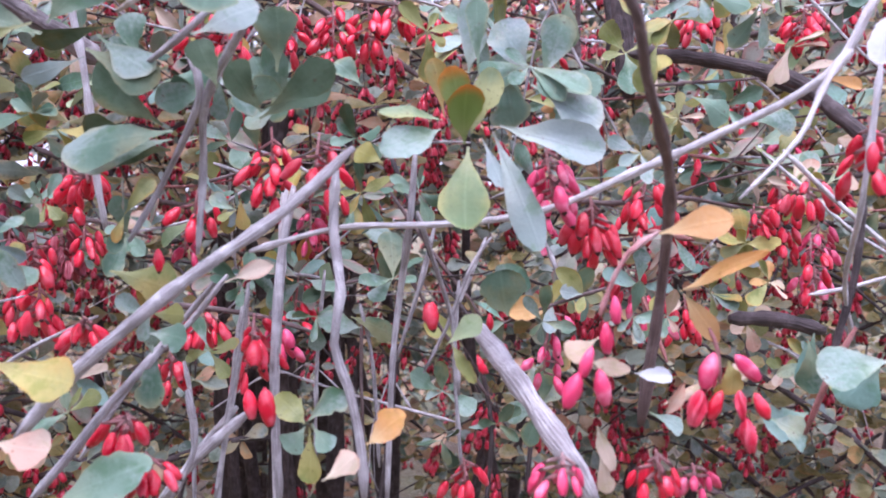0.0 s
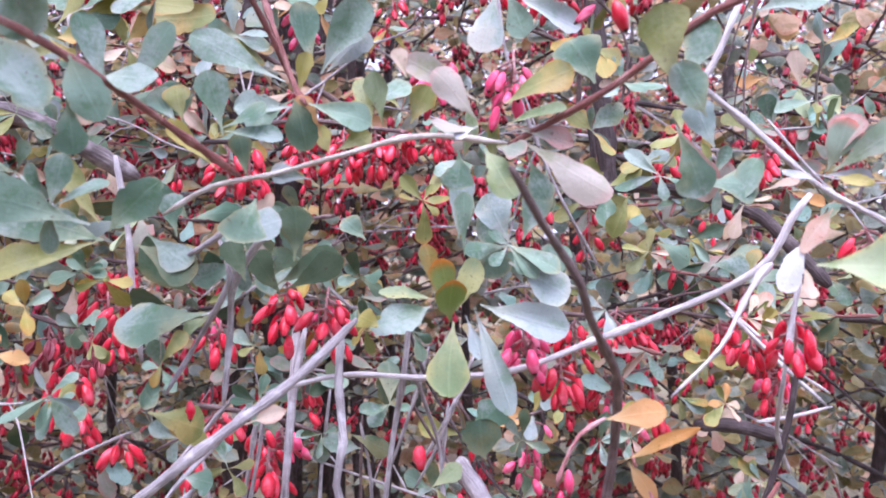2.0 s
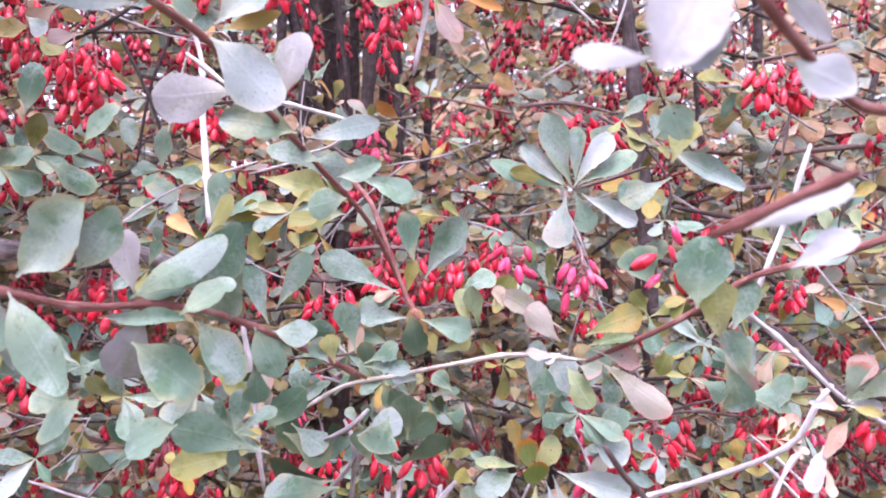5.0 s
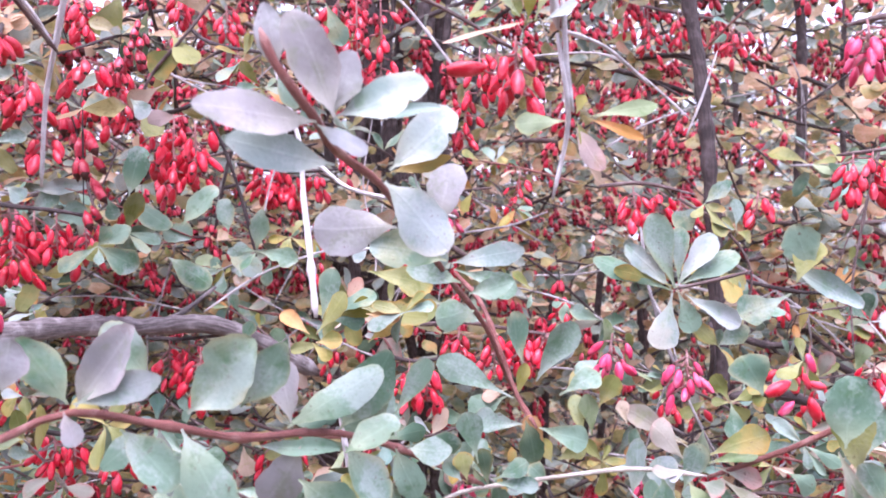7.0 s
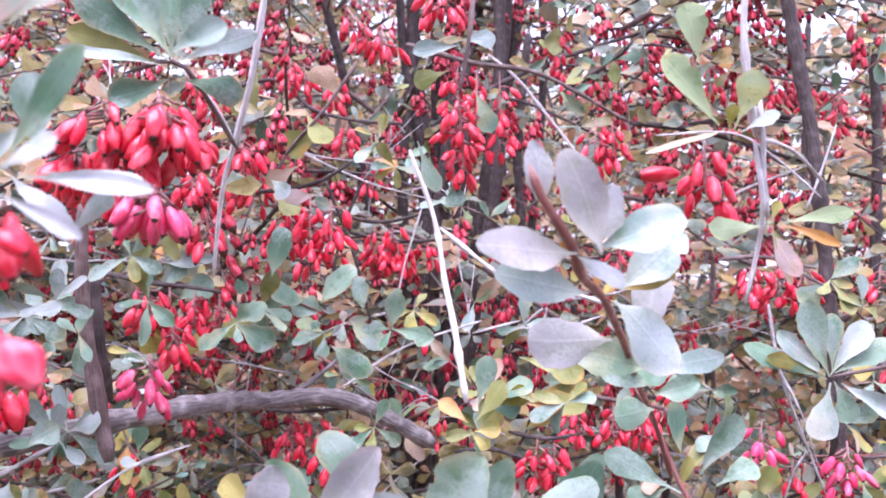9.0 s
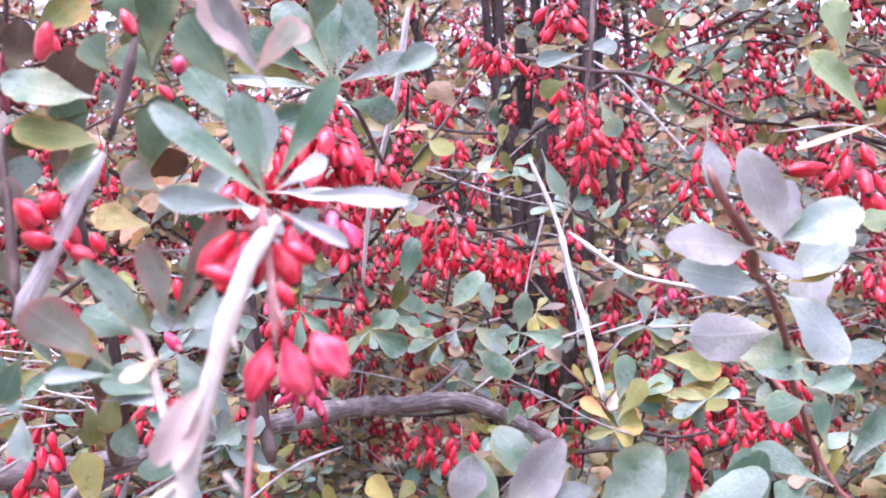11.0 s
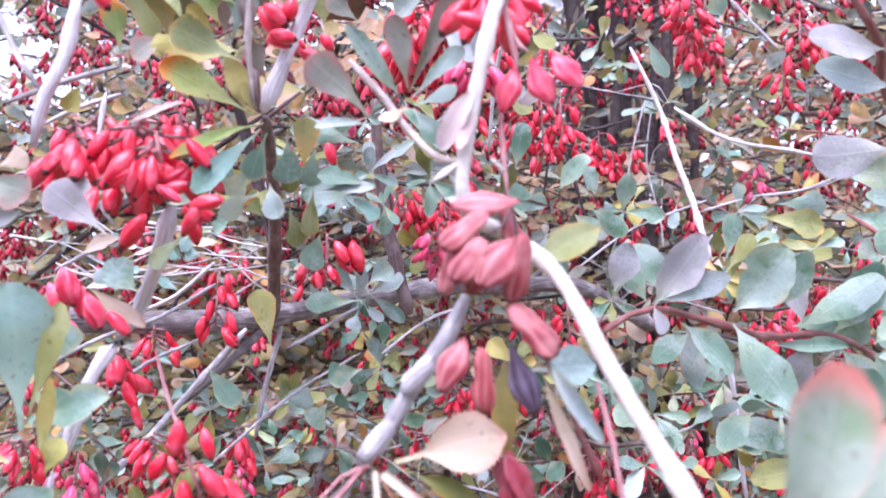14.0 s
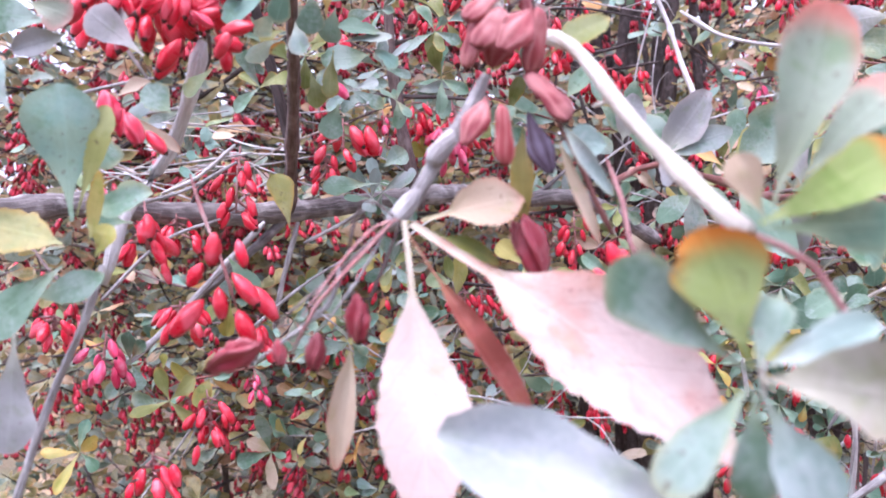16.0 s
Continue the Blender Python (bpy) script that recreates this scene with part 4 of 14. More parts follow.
b = branch("pale thin branch with leaf rosettes and hanging red berries")
stem(b, "pale", 0.0008, 0.0012, (-0.0765, 0.1986, 1.1985), (-0.0514, 0.1994, 1.2050), (-0.0226, 0.1931, 1.2060), (0.0036, 0.1919, 1.2093), (0.0274, 0.1897, 1.2192), (0.0482, 0.1845, 1.2287), (0.0667, 0.1802, 1.2382), (0.0761, 0.1776, 1.2463), (0.0820, 0.1781, 1.2580), (0.0877, 0.1794, 1.2650))
leaf(b, "silver", "o", (-0.0078, 0.1792, 1.2308), (0.0180, 0.1776, 1.2229), 0.0132, (0.12, -0.98, 0.48))
leaf(b, "silver", "o", (-0.0095, 0.1791, 1.2293), (0.0017, 0.1706, 1.1999), 0.0096, (-0.28, -1.00, 0.22))
leaf(b, "silver", "o", (-0.0121, 0.1790, 1.2274), (-0.0073, 0.1747, 1.2149), 0.0062, (0.22, -0.99, 0.13))
leaf(b, "fresh", "o", (-0.0156, 0.1788, 1.2255), (-0.0164, 0.1683, 1.2053), 0.0137, (0.02, -0.99, 0.28))
leaf(b, "green", "o", (-0.0225, 0.1788, 1.2297), (-0.0368, 0.1723, 1.2240), 0.0110, (-0.08, -0.99, 0.43))
leaf(b, "fresh", "o", (-0.0219, 0.1788, 1.2322), (-0.0375, 0.1755, 1.2345), 0.0052, (0.01, -0.98, 0.93))
leaf(b, "lime", "o", (-0.0163, 0.1789, 1.2274), (-0.0202, 0.1732, 1.2445), 0.0093, (0.32, -0.99, 0.23))
leaf(b, "fresh", "o", (-0.0150, 0.1789, 1.2286), (-0.0097, 0.1755, 1.2444), 0.0090, (-0.28, -1.00, 0.22))
leaf(b, "lime", "o", (-0.0165, 0.1748, 1.2256), (-0.0167, 0.1651, 1.2389), 0.0104, (0.02, -0.99, 0.33))
leaf(b, "olive", "o", (-0.0216, 0.1829, 1.2332), (-0.0249, 0.1832, 1.2482), 0.0068, (0.12, -0.99, 0.13))
leaf(b, "green", "o", (-0.0128, 0.1854, 1.2446), (-0.0137, 0.1859, 1.2644), 0.0068, (0.22, -0.99, 0.13))
leaf(b, "yellow", "o", (-0.0379, 0.1882, 1.2220), (-0.0448, 0.1881, 1.2260), 0.0073, (0.22, -0.99, 0.23))
leaf(b, "silver", "o", (0.0011, 0.1920, 1.2429), (0.0198, 0.1921, 1.2321), 0.0156, (0.15, -0.96, 0.25))
leaf(b, "green", "o", (0.0071, 0.2224, 1.2497), (0.0149, 0.2233, 1.2689), 0.0134, (0.01, -1.00, 0.04))
leaf(b, "silver", "o", (0.0020, 0.2123, 1.2488), (-0.0061, 0.2126, 1.2652), 0.0154, (0.14, -0.99, 0.09))
leaf(b, "silver", "o", (-0.0152, 0.2118, 1.2497), (-0.0127, 0.2127, 1.2726), 0.0106, (0.29, -0.96, 0.01))
leaf(b, "green", "o", (0.0090, 0.2022, 1.2415), (0.0216, 0.2027, 1.2469), 0.0105, (-0.09, -0.95, 0.29))
berry(b, "red", (-0.0252, 0.1892, 1.1857), (-0.0250, 0.1889, 1.1775))
berry(b, "red", (-0.0132, 0.1890, 1.1700), (-0.0104, 0.1889, 1.1661))
berry(b, "red", (-0.0094, 0.2095, 1.1800), (-0.0091, 0.2093, 1.1746))
cluster(b, "pink", (0.0054, 0.1966, 1.2277), (0.0084, 0.1958, 1.2055), 16, 0.0090)
cluster(b, "red", (0.0184, 0.2014, 1.2140), (0.0194, 0.2007, 1.1944), 14, 0.0090)

b = branch("thin grey upright twigs with small leaves")
stem(b, "grey", 0.0014, 0.0012, (-0.0505, 0.1898, 1.2206), (-0.0513, 0.1893, 1.2057), (-0.0479, 0.1787, 1.1887), (-0.0497, 0.1782, 1.1758), (-0.0458, 0.1779, 1.1644), (-0.0427, 0.1774, 1.1487), (-0.0420, 0.1770, 1.1359))
stem(b, "grey", 0.001, 0.0009, (-0.0302, 0.2006, 1.2259), (-0.0318, 0.1998, 1.2056), (-0.0353, 0.2090, 1.1858), (-0.0375, 0.2082, 1.1662), (-0.0383, 0.2076, 1.1498), (-0.0392, 0.2067, 1.1252))
stem(b, "grey", 0.0008, 0.0007, (-0.0297, 0.2000, 1.2095), (-0.0251, 0.2096, 1.1940), (-0.0204, 0.2190, 1.1763), (-0.0184, 0.2183, 1.1541))
stem(b, "grey", 0.0013, 0.0013, (-0.0682, 0.2193, 1.2175), (-0.0694, 0.2086, 1.1991), (-0.0687, 0.1979, 1.1806), (-0.0695, 0.1971, 1.1587), (-0.0680, 0.1961, 1.1289))
stem(b, "grey", 0.0008, 0.0008, (-0.0819, 0.2179, 1.1885), (-0.0837, 0.2172, 1.1714), (-0.0872, 0.2164, 1.1509), (-0.0924, 0.2152, 1.1218))
stem(b, "grey", 0.0006, 0.0005, (-0.0080, 0.2303, 1.2017), (-0.0143, 0.2298, 1.1928), (-0.0223, 0.2289, 1.1733), (-0.0295, 0.2282, 1.1590))
stem(b, "grey", 0.0012, 0.001, (-0.0887, 0.1672, 1.1769), (-0.1009, 0.1664, 1.1640), (-0.1118, 0.1657, 1.1505), (-0.1213, 0.1650, 1.1397))
stem(b, "grey", 0.001, 0.0008, (-0.0973, 0.2064, 1.1582), (-0.0949, 0.2058, 1.1418), (-0.1023, 0.2050, 1.1254))
stem(b, "grey", 0.0016, 0.0014, (-0.0820, 0.2165, 1.1492), (-0.0957, 0.2157, 1.1372), (-0.1095, 0.2147, 1.1219))
leaf(b, "olive", "o", (-0.0569, 0.1773, 1.1559), (-0.0643, 0.1774, 1.1631), 0.0083, (0.30, -0.90, 0.32))
leaf(b, "green", "o", (-0.0562, 0.1774, 1.1566), (-0.0475, 0.1779, 1.1644), 0.0081, (-0.04, -0.99, 0.11))
leaf(b, "green", "o", (-0.0569, 0.1773, 1.1552), (-0.0615, 0.1769, 1.1485), 0.0077, (0.04, -1.00, 0.03))
leaf(b, "green", "o", (-0.0552, 0.1773, 1.1556), (-0.0505, 0.1772, 1.1491), 0.0074, (0.41, -0.86, 0.31))
leaf(b, "olive", "o", (-0.0558, 0.1773, 1.1549), (-0.0552, 0.1768, 1.1408), 0.0070, (-0.08, -1.00, 0.03))
leaf(b, "orange", "o", (-0.0378, 0.1479, 1.1589), (-0.0295, 0.1484, 1.1657), 0.0071, (-0.23, -0.91, 0.35))
leaf(b, "tan", "o", (-0.0473, 0.1474, 1.1512), (-0.0398, 0.1477, 1.1565), 0.0059, (-0.22, -0.90, 0.38))
leaf(b, "green", "o", (-0.0101, 0.2194, 1.1800), (-0.0002, 0.2202, 1.1937), 0.0121, (-0.26, -0.94, 0.24))
leaf(b, "dark", "o", (-0.0410, 0.2389, 1.1853), (-0.0410, 0.2394, 1.2001), 0.0111, (-0.17, -0.99, 0.04))
leaf(b, "green", "o", (-0.0491, 0.2282, 1.1733), (-0.0633, 0.2279, 1.1761), 0.0082, (0.08, -0.95, 0.31))
leaf(b, "dark", "o", (-0.0540, 0.2382, 1.1757), (-0.0392, 0.2383, 1.1701), 0.0094, (0.22, -0.80, 0.55))
leaf(b, "yellow", "o", (-0.0788, 0.1989, 1.2135), (-0.0780, 0.1985, 1.2045), 0.0045, (0.46, -0.88, 0.07))
leaf(b, "tan", "s", (-0.0801, 0.1880, 1.1908), (-0.0675, 0.1885, 1.1956), 0.0071, (-0.10, -0.93, 0.36))
cluster(b, "red", (-0.0774, 0.2298, 1.2367), (-0.0775, 0.2288, 1.2099), 14, 0.0090)
cluster(b, "red", (-0.0586, 0.2101, 1.2326), (-0.0569, 0.1993, 1.2096), 14, 0.0090)
cluster(b, "red", (-0.0750, 0.1978, 1.1814), (-0.0742, 0.1972, 1.1649), 9, 0.0090)
berry(b, "red", (-0.0714, 0.1773, 1.1648), (-0.0700, 0.1770, 1.1562))
berry(b, "red", (-0.0672, 0.1774, 1.1652), (-0.0655, 0.1770, 1.1542))
cluster(b, "red", (-0.1040, 0.2384, 1.2175), (-0.1049, 0.2378, 1.2027), 8, 0.0090)

b = branch("forked grey twig with dark green leaves, some darkened for shade")
stem(b, "grey", 0.0012, 0.0008, (-0.0649, 0.1607, 1.2547), (-0.0784, 0.1697, 1.2364), (-0.0824, 0.1790, 1.2201), (-0.0839, 0.1782, 1.1987))
stem(b, "grey", 0.001, 0.0008, (-0.0849, 0.1749, 1.2483), (-0.0798, 0.1697, 1.2377), (-0.0917, 0.1787, 1.2187), (-0.1013, 0.1778, 1.2019))
stem(b, "grey", 0.001, 0.0008, (-0.0739, 0.1605, 1.2560), (-0.0809, 0.1600, 1.2490), (-0.0920, 0.1645, 1.2429))
leaf(b, "silver", "o", (-0.0769, 0.1551, 1.2482), (-0.0617, 0.1557, 1.2540), 0.0126, (-0.05, -0.97, 0.22))
# dark leaves from here: shade put into the colour, faces turned down
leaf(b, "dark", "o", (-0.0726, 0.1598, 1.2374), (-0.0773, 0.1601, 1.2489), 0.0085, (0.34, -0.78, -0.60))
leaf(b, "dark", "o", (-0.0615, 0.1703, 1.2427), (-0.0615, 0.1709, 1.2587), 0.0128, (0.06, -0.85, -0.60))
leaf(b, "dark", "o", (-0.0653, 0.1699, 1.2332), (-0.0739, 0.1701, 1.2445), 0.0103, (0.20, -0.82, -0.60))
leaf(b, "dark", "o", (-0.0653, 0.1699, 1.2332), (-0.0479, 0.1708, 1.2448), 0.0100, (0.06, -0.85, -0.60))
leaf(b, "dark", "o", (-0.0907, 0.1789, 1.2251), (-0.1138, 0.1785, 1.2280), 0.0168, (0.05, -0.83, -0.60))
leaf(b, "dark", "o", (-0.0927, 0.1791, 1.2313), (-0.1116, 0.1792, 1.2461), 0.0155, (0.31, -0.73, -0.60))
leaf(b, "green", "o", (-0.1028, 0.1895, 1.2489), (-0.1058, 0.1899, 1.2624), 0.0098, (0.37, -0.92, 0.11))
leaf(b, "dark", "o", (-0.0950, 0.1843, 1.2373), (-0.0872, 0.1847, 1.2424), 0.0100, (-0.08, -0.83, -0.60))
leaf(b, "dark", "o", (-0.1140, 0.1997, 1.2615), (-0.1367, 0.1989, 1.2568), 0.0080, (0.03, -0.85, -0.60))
leaf(b, "silver", "o", (-0.1266, 0.2091, 1.2549), (-0.1446, 0.2084, 1.2485), 0.0074, (0.04, -1.00, 0.00))
berry(b, "red", (-0.0939, 0.1780, 1.2002), (-0.0936, 0.1777, 1.1936))
cluster(b, "red", (-0.1410, 0.2377, 1.2241), (-0.1392, 0.2374, 1.2149), 8, 0.0090)

b = branch("brown upright stem with yellowing leaves and pink berries")
stem(b, "brown", 0.0008, 0.0016, (-0.0038, 0.0961, 1.2645), (-0.0018, 0.0981, 1.2616), (0.0028, 0.1040, 1.2545), (0.0086, 0.1130, 1.2474), (0.0128, 0.1159, 1.2412), (0.0161, 0.1248, 1.2337), (0.0222, 0.1377, 1.2239), (0.0280, 0.1536, 1.2150), (0.0310, 0.1683, 1.2018), (0.0322, 0.1790, 1.1878), (0.0316, 0.1865, 1.1702), (0.0305, 0.1920, 1.1521))
stem(b, "pink", 0.0006, 0.0005, (0.0249, 0.1512, 1.2043), (0.0182, 0.1508, 1.1997), (0.0140, 0.1504, 1.1912), (0.0124, 0.1502, 1.1864))
leaf(b, "orange", "o", (0.0241, 0.1511, 1.2040), (0.0396, 0.1467, 1.2071), 0.0085, (-0.33, -0.86, 0.38))
leaf(b, "orange", "e", (0.0322, 0.1609, 1.1908), (0.0524, 0.1617, 1.2001), 0.0038, (-0.21, -0.82, 0.54))
leaf(b, "orange", "e", (0.0331, 0.1609, 1.1902), (0.0410, 0.1607, 1.1789), 0.0053, (-0.11, -0.99, -0.06))
berry(b, "pink", (0.0155, 0.1504, 1.1910), (0.0160, 0.1502, 1.1840))
berry(b, "pink", (0.0136, 0.1502, 1.1854), (0.0139, 0.1499, 1.1774))
berry(b, "pink", (0.0107, 0.1499, 1.1801), (0.0082, 0.1496, 1.1726))
berry(b, "pink", (0.0080, 0.1496, 1.1745), (0.0046, 0.1492, 1.1658))
berry(b, "pink", (0.0121, 0.1498, 1.1753), (0.0137, 0.1495, 1.1663))
leaf(b, "tan", "o", (0.0132, 0.1560, 1.1809), (0.0060, 0.1557, 1.1767), 0.0074, (-0.25, -0.84, 0.49))
leaf(b, "tan", "e", (0.0113, 0.1558, 1.1756), (0.0200, 0.1559, 1.1735), 0.0045, (0.11, -0.92, 0.37))
leaf(b, "white", "e", (0.0218, 0.1599, 1.1723), (0.0307, 0.1601, 1.1713), 0.0044, (0.07, -0.91, 0.41))
stem(b, "pink", 0.0005, 0.0004, (0.0389, 0.1608, 1.1825), (0.0408, 0.1606, 1.1774), (0.0414, 0.1604, 1.1697))
berry(b, "pink", (0.0401, 0.1606, 1.1771), (0.0373, 0.1602, 1.1675))
berry(b, "pink", (0.0446, 0.1607, 1.1764), (0.0508, 0.1606, 1.1699))
berry(b, "rose", (0.0372, 0.1602, 1.1687), (0.0348, 0.1598, 1.1592))
berry(b, "red", (0.0418, 0.1603, 1.1684), (0.0384, 0.1600, 1.1610))
berry(b, "rose", (0.0456, 0.1604, 1.1684), (0.0466, 0.1602, 1.1610))
berry(b, "red", (0.0491, 0.1605, 1.1678), (0.0525, 0.1603, 1.1612))
berry(b, "rose", (0.0469, 0.1602, 1.1622), (0.0484, 0.1599, 1.1533))
leaf(b, "tan", "o", (0.0420, 0.1662, 1.1658), (0.0506, 0.1667, 1.1737), 0.0060, (-0.42, -0.75, 0.51))
leaf(b, "tan", "e", (0.0292, 0.1648, 1.1637), (0.0413, 0.1653, 1.1692), 0.0034, (-0.15, -0.90, 0.41))
leaf(b, "tan", "e", (0.0132, 0.1593, 1.1602), (0.0170, 0.1590, 1.1499), 0.0042, (0.17, -0.98, 0.09))
leaf(b, "tan", "o", (0.0138, 0.1591, 1.1544), (0.0161, 0.1588, 1.1448), 0.0046, (-0.14, -0.99, -0.00))
leaf(b, "green", "o", (0.0597, 0.1804, 1.1572), (0.0699, 0.1805, 1.1519), 0.0121, (0.23, -0.87, 0.43))
leaf(b, "green", "o", (0.0853, 0.1716, 1.1729), (0.0677, 0.1711, 1.1716), 0.0142, (-0.02, -0.80, 0.60))
leaf(b, "green", "o", (0.0743, 0.1914, 1.1754), (0.0765, 0.1910, 1.1604), 0.0084, (-0.28, -0.96, -0.01))
stem(b, "red", 0.0009, 0.0009, (0.0821, 0.1818, 1.1797), (0.0757, 0.1812, 1.1683), (0.0692, 0.1805, 1.1527))
cluster(b, "pink", (0.0054, 0.1589, 1.1544), (0.0045, 0.1584, 1.1435), 8, 0.0072)
cluster(b, "red", (0.0290, 0.1694, 1.1521), (0.0297, 0.1690, 1.1399), 9, 0.0072)
cluster(b, "pink", (0.0407, 0.1795, 1.1456), (0.0428, 0.1792, 1.1356), 8, 0.0065)
leaf(b, "yellow", "o", (0.0443, 0.1636, 1.1743), (0.0456, 0.1633, 1.1665), 0.0083, (0.13, -0.94, 0.23))
leaf(b, "tan", "e", (0.0345, 0.1632, 1.1704), (0.0300, 0.1628, 1.1620), 0.0033, (0.22, -0.88, 0.33))
leaf(b, "fresh", "o", (-0.0212, 0.1790, 1.1757), (-0.0127, 0.1794, 1.1828), 0.0065, (0.22, -0.88, 0.43))
leaf(b, "olive", "e", (-0.0198, 0.1790, 1.1757), (-0.0141, 0.1788, 1.1658), 0.0042, (0.03, -0.96, 0.24))
berry(b, "red", (-0.0264, 0.1892, 1.1854), (-0.0247, 0.1885, 1.1772), 1.20)
berry(b, "red", (-0.0132, 0.1890, 1.1712), (-0.0113, 0.1885, 1.1660), 1.10)
leaf(b, "dark", "o", (-0.0050, 0.1896, 1.1816), (-0.0079, 0.1900, 1.1936), 0.0143, (0.22, -0.91, -0.37))
leaf(b, "teal", "o", (0.0802, 0.2016, 1.1754), (0.0786, 0.2010, 1.1598), 0.0125, (0.32, -0.94, 0.13))
leaf(b, "teal", "o", (0.0743, 0.1907, 1.1559), (0.0638, 0.1903, 1.1515), 0.0119, (0.12, -0.88, 0.43))
leaf(b, "teal", "o", (0.1017, 0.2069, 1.1666), (0.0920, 0.2061, 1.1538), 0.0164, (0.23, -0.94, 0.23))
leaf(b, "green", "o", (0.0347, 0.1996, 1.1536), (0.0441, 0.1997, 1.1489), 0.0071, (0.12, -0.88, 0.43))
berry(b, "red", (0.0762, 0.1633, 1.2247), (0.0760, 0.1630, 1.2168))
leaf(b, "yellow", "o", (0.0858, 0.1834, 1.2210), (0.0850, 0.1831, 1.2132), 0.0058, (-0.58, -0.81, 0.09))

b = branch("thick grey stem in the shade of the bush")
stem(b, "grey", 0.0022, 0.0032, (-0.0129, 0.2092, 1.1759), (-0.0107, 0.1992, 1.1741), (0.0010, 0.1889, 1.1591), (0.0086, 0.1788, 1.1486), (0.0164, 0.1784, 1.1343))

b = branch("dark gnarled limb deep inside the bush")
stem(b, "dark", 0.0028, 0.0032, (0.0494, 0.3045, 1.2741), (0.0820, 0.3153, 1.2738), (0.1155, 0.3058, 1.2636), (0.1290, 0.2956, 1.2486), (0.1413, 0.2853, 1.2322))
stem(b, "dark", 0.003, 0.003, (0.0935, 0.3117, 1.1656), (0.1123, 0.3122, 1.1655), (0.1335, 0.3126, 1.1607))
stem(b, "dark", 0.0016, 0.0016, (0.0457, 0.3357, 1.3091), (0.0481, 0.3350, 1.2891), (0.0484, 0.3443, 1.2684))
stem(b, "pale", 0.0006, 0.0006, (0.0813, 0.2436, 1.2290), (0.0961, 0.2435, 1.2160), (0.1109, 0.2435, 1.2030), (0.1239, 0.2435, 1.1946))
stem(b, "pale", 0.0007, 0.0007, (0.0834, 0.1742, 1.2447), (0.0786, 0.1728, 1.2108), (0.0889, 0.2023, 1.1895), (0.1010, 0.2220, 1.1708))
stem(b, "pale", 0.0007, 0.0007, (0.1004, 0.2524, 1.1813), (0.1139, 0.2528, 1.1836), (0.1293, 0.2534, 1.1878))
cluster(b, "red", (0.1212, 0.3071, 1.2944), (0.1166, 0.3063, 1.2750), 12, 0.0090)
cluster(b, "red", (0.0779, 0.3060, 1.2945), (0.0767, 0.3053, 1.2774), 10, 0.0090)
cluster(b, "red", (0.1005, 0.3036, 1.2135), (0.1028, 0.3031, 1.1964), 10, 0.0090)
cluster(b, "red", (0.1277, 0.3138, 1.1995), (0.1300, 0.3130, 1.1749), 8, 0.0090)
cluster(b, "red", (0.0480, 0.2626, 1.2238), (0.0459, 0.2619, 1.2069), 10, 0.0090)
cluster(b, "red", (-0.1559, 0.2359, 1.1871), (-0.1578, 0.2352, 1.1686), 10, 0.0090)
cluster(b, "red", (-0.1516, 0.2475, 1.2267), (-0.1516, 0.2467, 1.2056), 8, 0.0090)
cluster(b, "red", (-0.1577, 0.2363, 1.2001), (-0.1596, 0.2358, 1.1853), 9, 0.0090)
cluster(b, "red", (-0.1316, 0.2162, 1.1784), (-0.1316, 0.2158, 1.1681), 8, 0.0090)
cluster(b, "red", (-0.1018, 0.1762, 1.1589), (-0.1004, 0.1759, 1.1489), 8, 0.0090)
cluster(b, "red", (-0.0928, 0.1662, 1.1518), (-0.0915, 0.1659, 1.1410), 8, 0.0090)
cluster(b, "red", (-0.0171, 0.2275, 1.1323), (-0.0171, 0.2270, 1.1180), 8, 0.0090)
leaf(b, "olive", "o", (0.0644, 0.2838, 1.2453), (0.0653, 0.2831, 1.2554), 0.0046, (-0.16, -0.98, -0.06))
leaf(b, "olive", "o", (0.0644, 0.2838, 1.2453), (0.0525, 0.2808, 1.2467), 0.0059, (0.25, -0.65, 0.72))
leaf(b, "olive", "o", (0.0644, 0.2838, 1.2453), (0.0555, 0.2804, 1.2368), 0.0064, (-0.05, -0.91, 0.42))
leaf(b, "olive", "o", (0.0644, 0.2838, 1.2453), (0.0662, 0.2856, 1.2379), 0.0039, (-0.54, -0.78, -0.32))
leaf(b, "tan", "o", (0.0644, 0.2838, 1.2453), (0.0741, 0.2900, 1.2389), 0.0044, (0.58, -0.81, 0.10))
leaf(b, "tan", "o", (0.0644, 0.2838, 1.2453), (0.0714, 0.2740, 1.2443), 0.0031, (-0.56, -0.47, 0.68))
leaf(b, "olive", "o", (0.0848, 0.2946, 1.2509), (0.0848, 0.2913, 1.2433), 0.0043, (0.31, -0.87, 0.38))
leaf(b, "green", "o", (0.0848, 0.2946, 1.2509), (0.0910, 0.2858, 1.2415), 0.0048, (-0.54, -0.76, 0.35))
leaf(b, "green", "o", (0.0848, 0.2946, 1.2509), (0.0967, 0.2866, 1.2570), 0.0076, (-0.40, -0.85, -0.34))
leaf(b, "green", "o", (0.0848, 0.2946, 1.2509), (0.0806, 0.2922, 1.2563), 0.0035, (0.25, -0.94, -0.22))
leaf(b, "green", "o", (0.0848, 0.2946, 1.2509), (0.0782, 0.2950, 1.2549), 0.0042, (0.14, -0.93, 0.33))
leaf(b, "tan", "o", (0.1030, 0.2739, 1.2191), (0.0932, 0.2686, 1.2215), 0.0039, (0.47, -0.88, 0.00))
leaf(b, "olive", "o", (0.1030, 0.2739, 1.2191), (0.1015, 0.2741, 1.2063), 0.0059, (0.52, -0.85, -0.07))
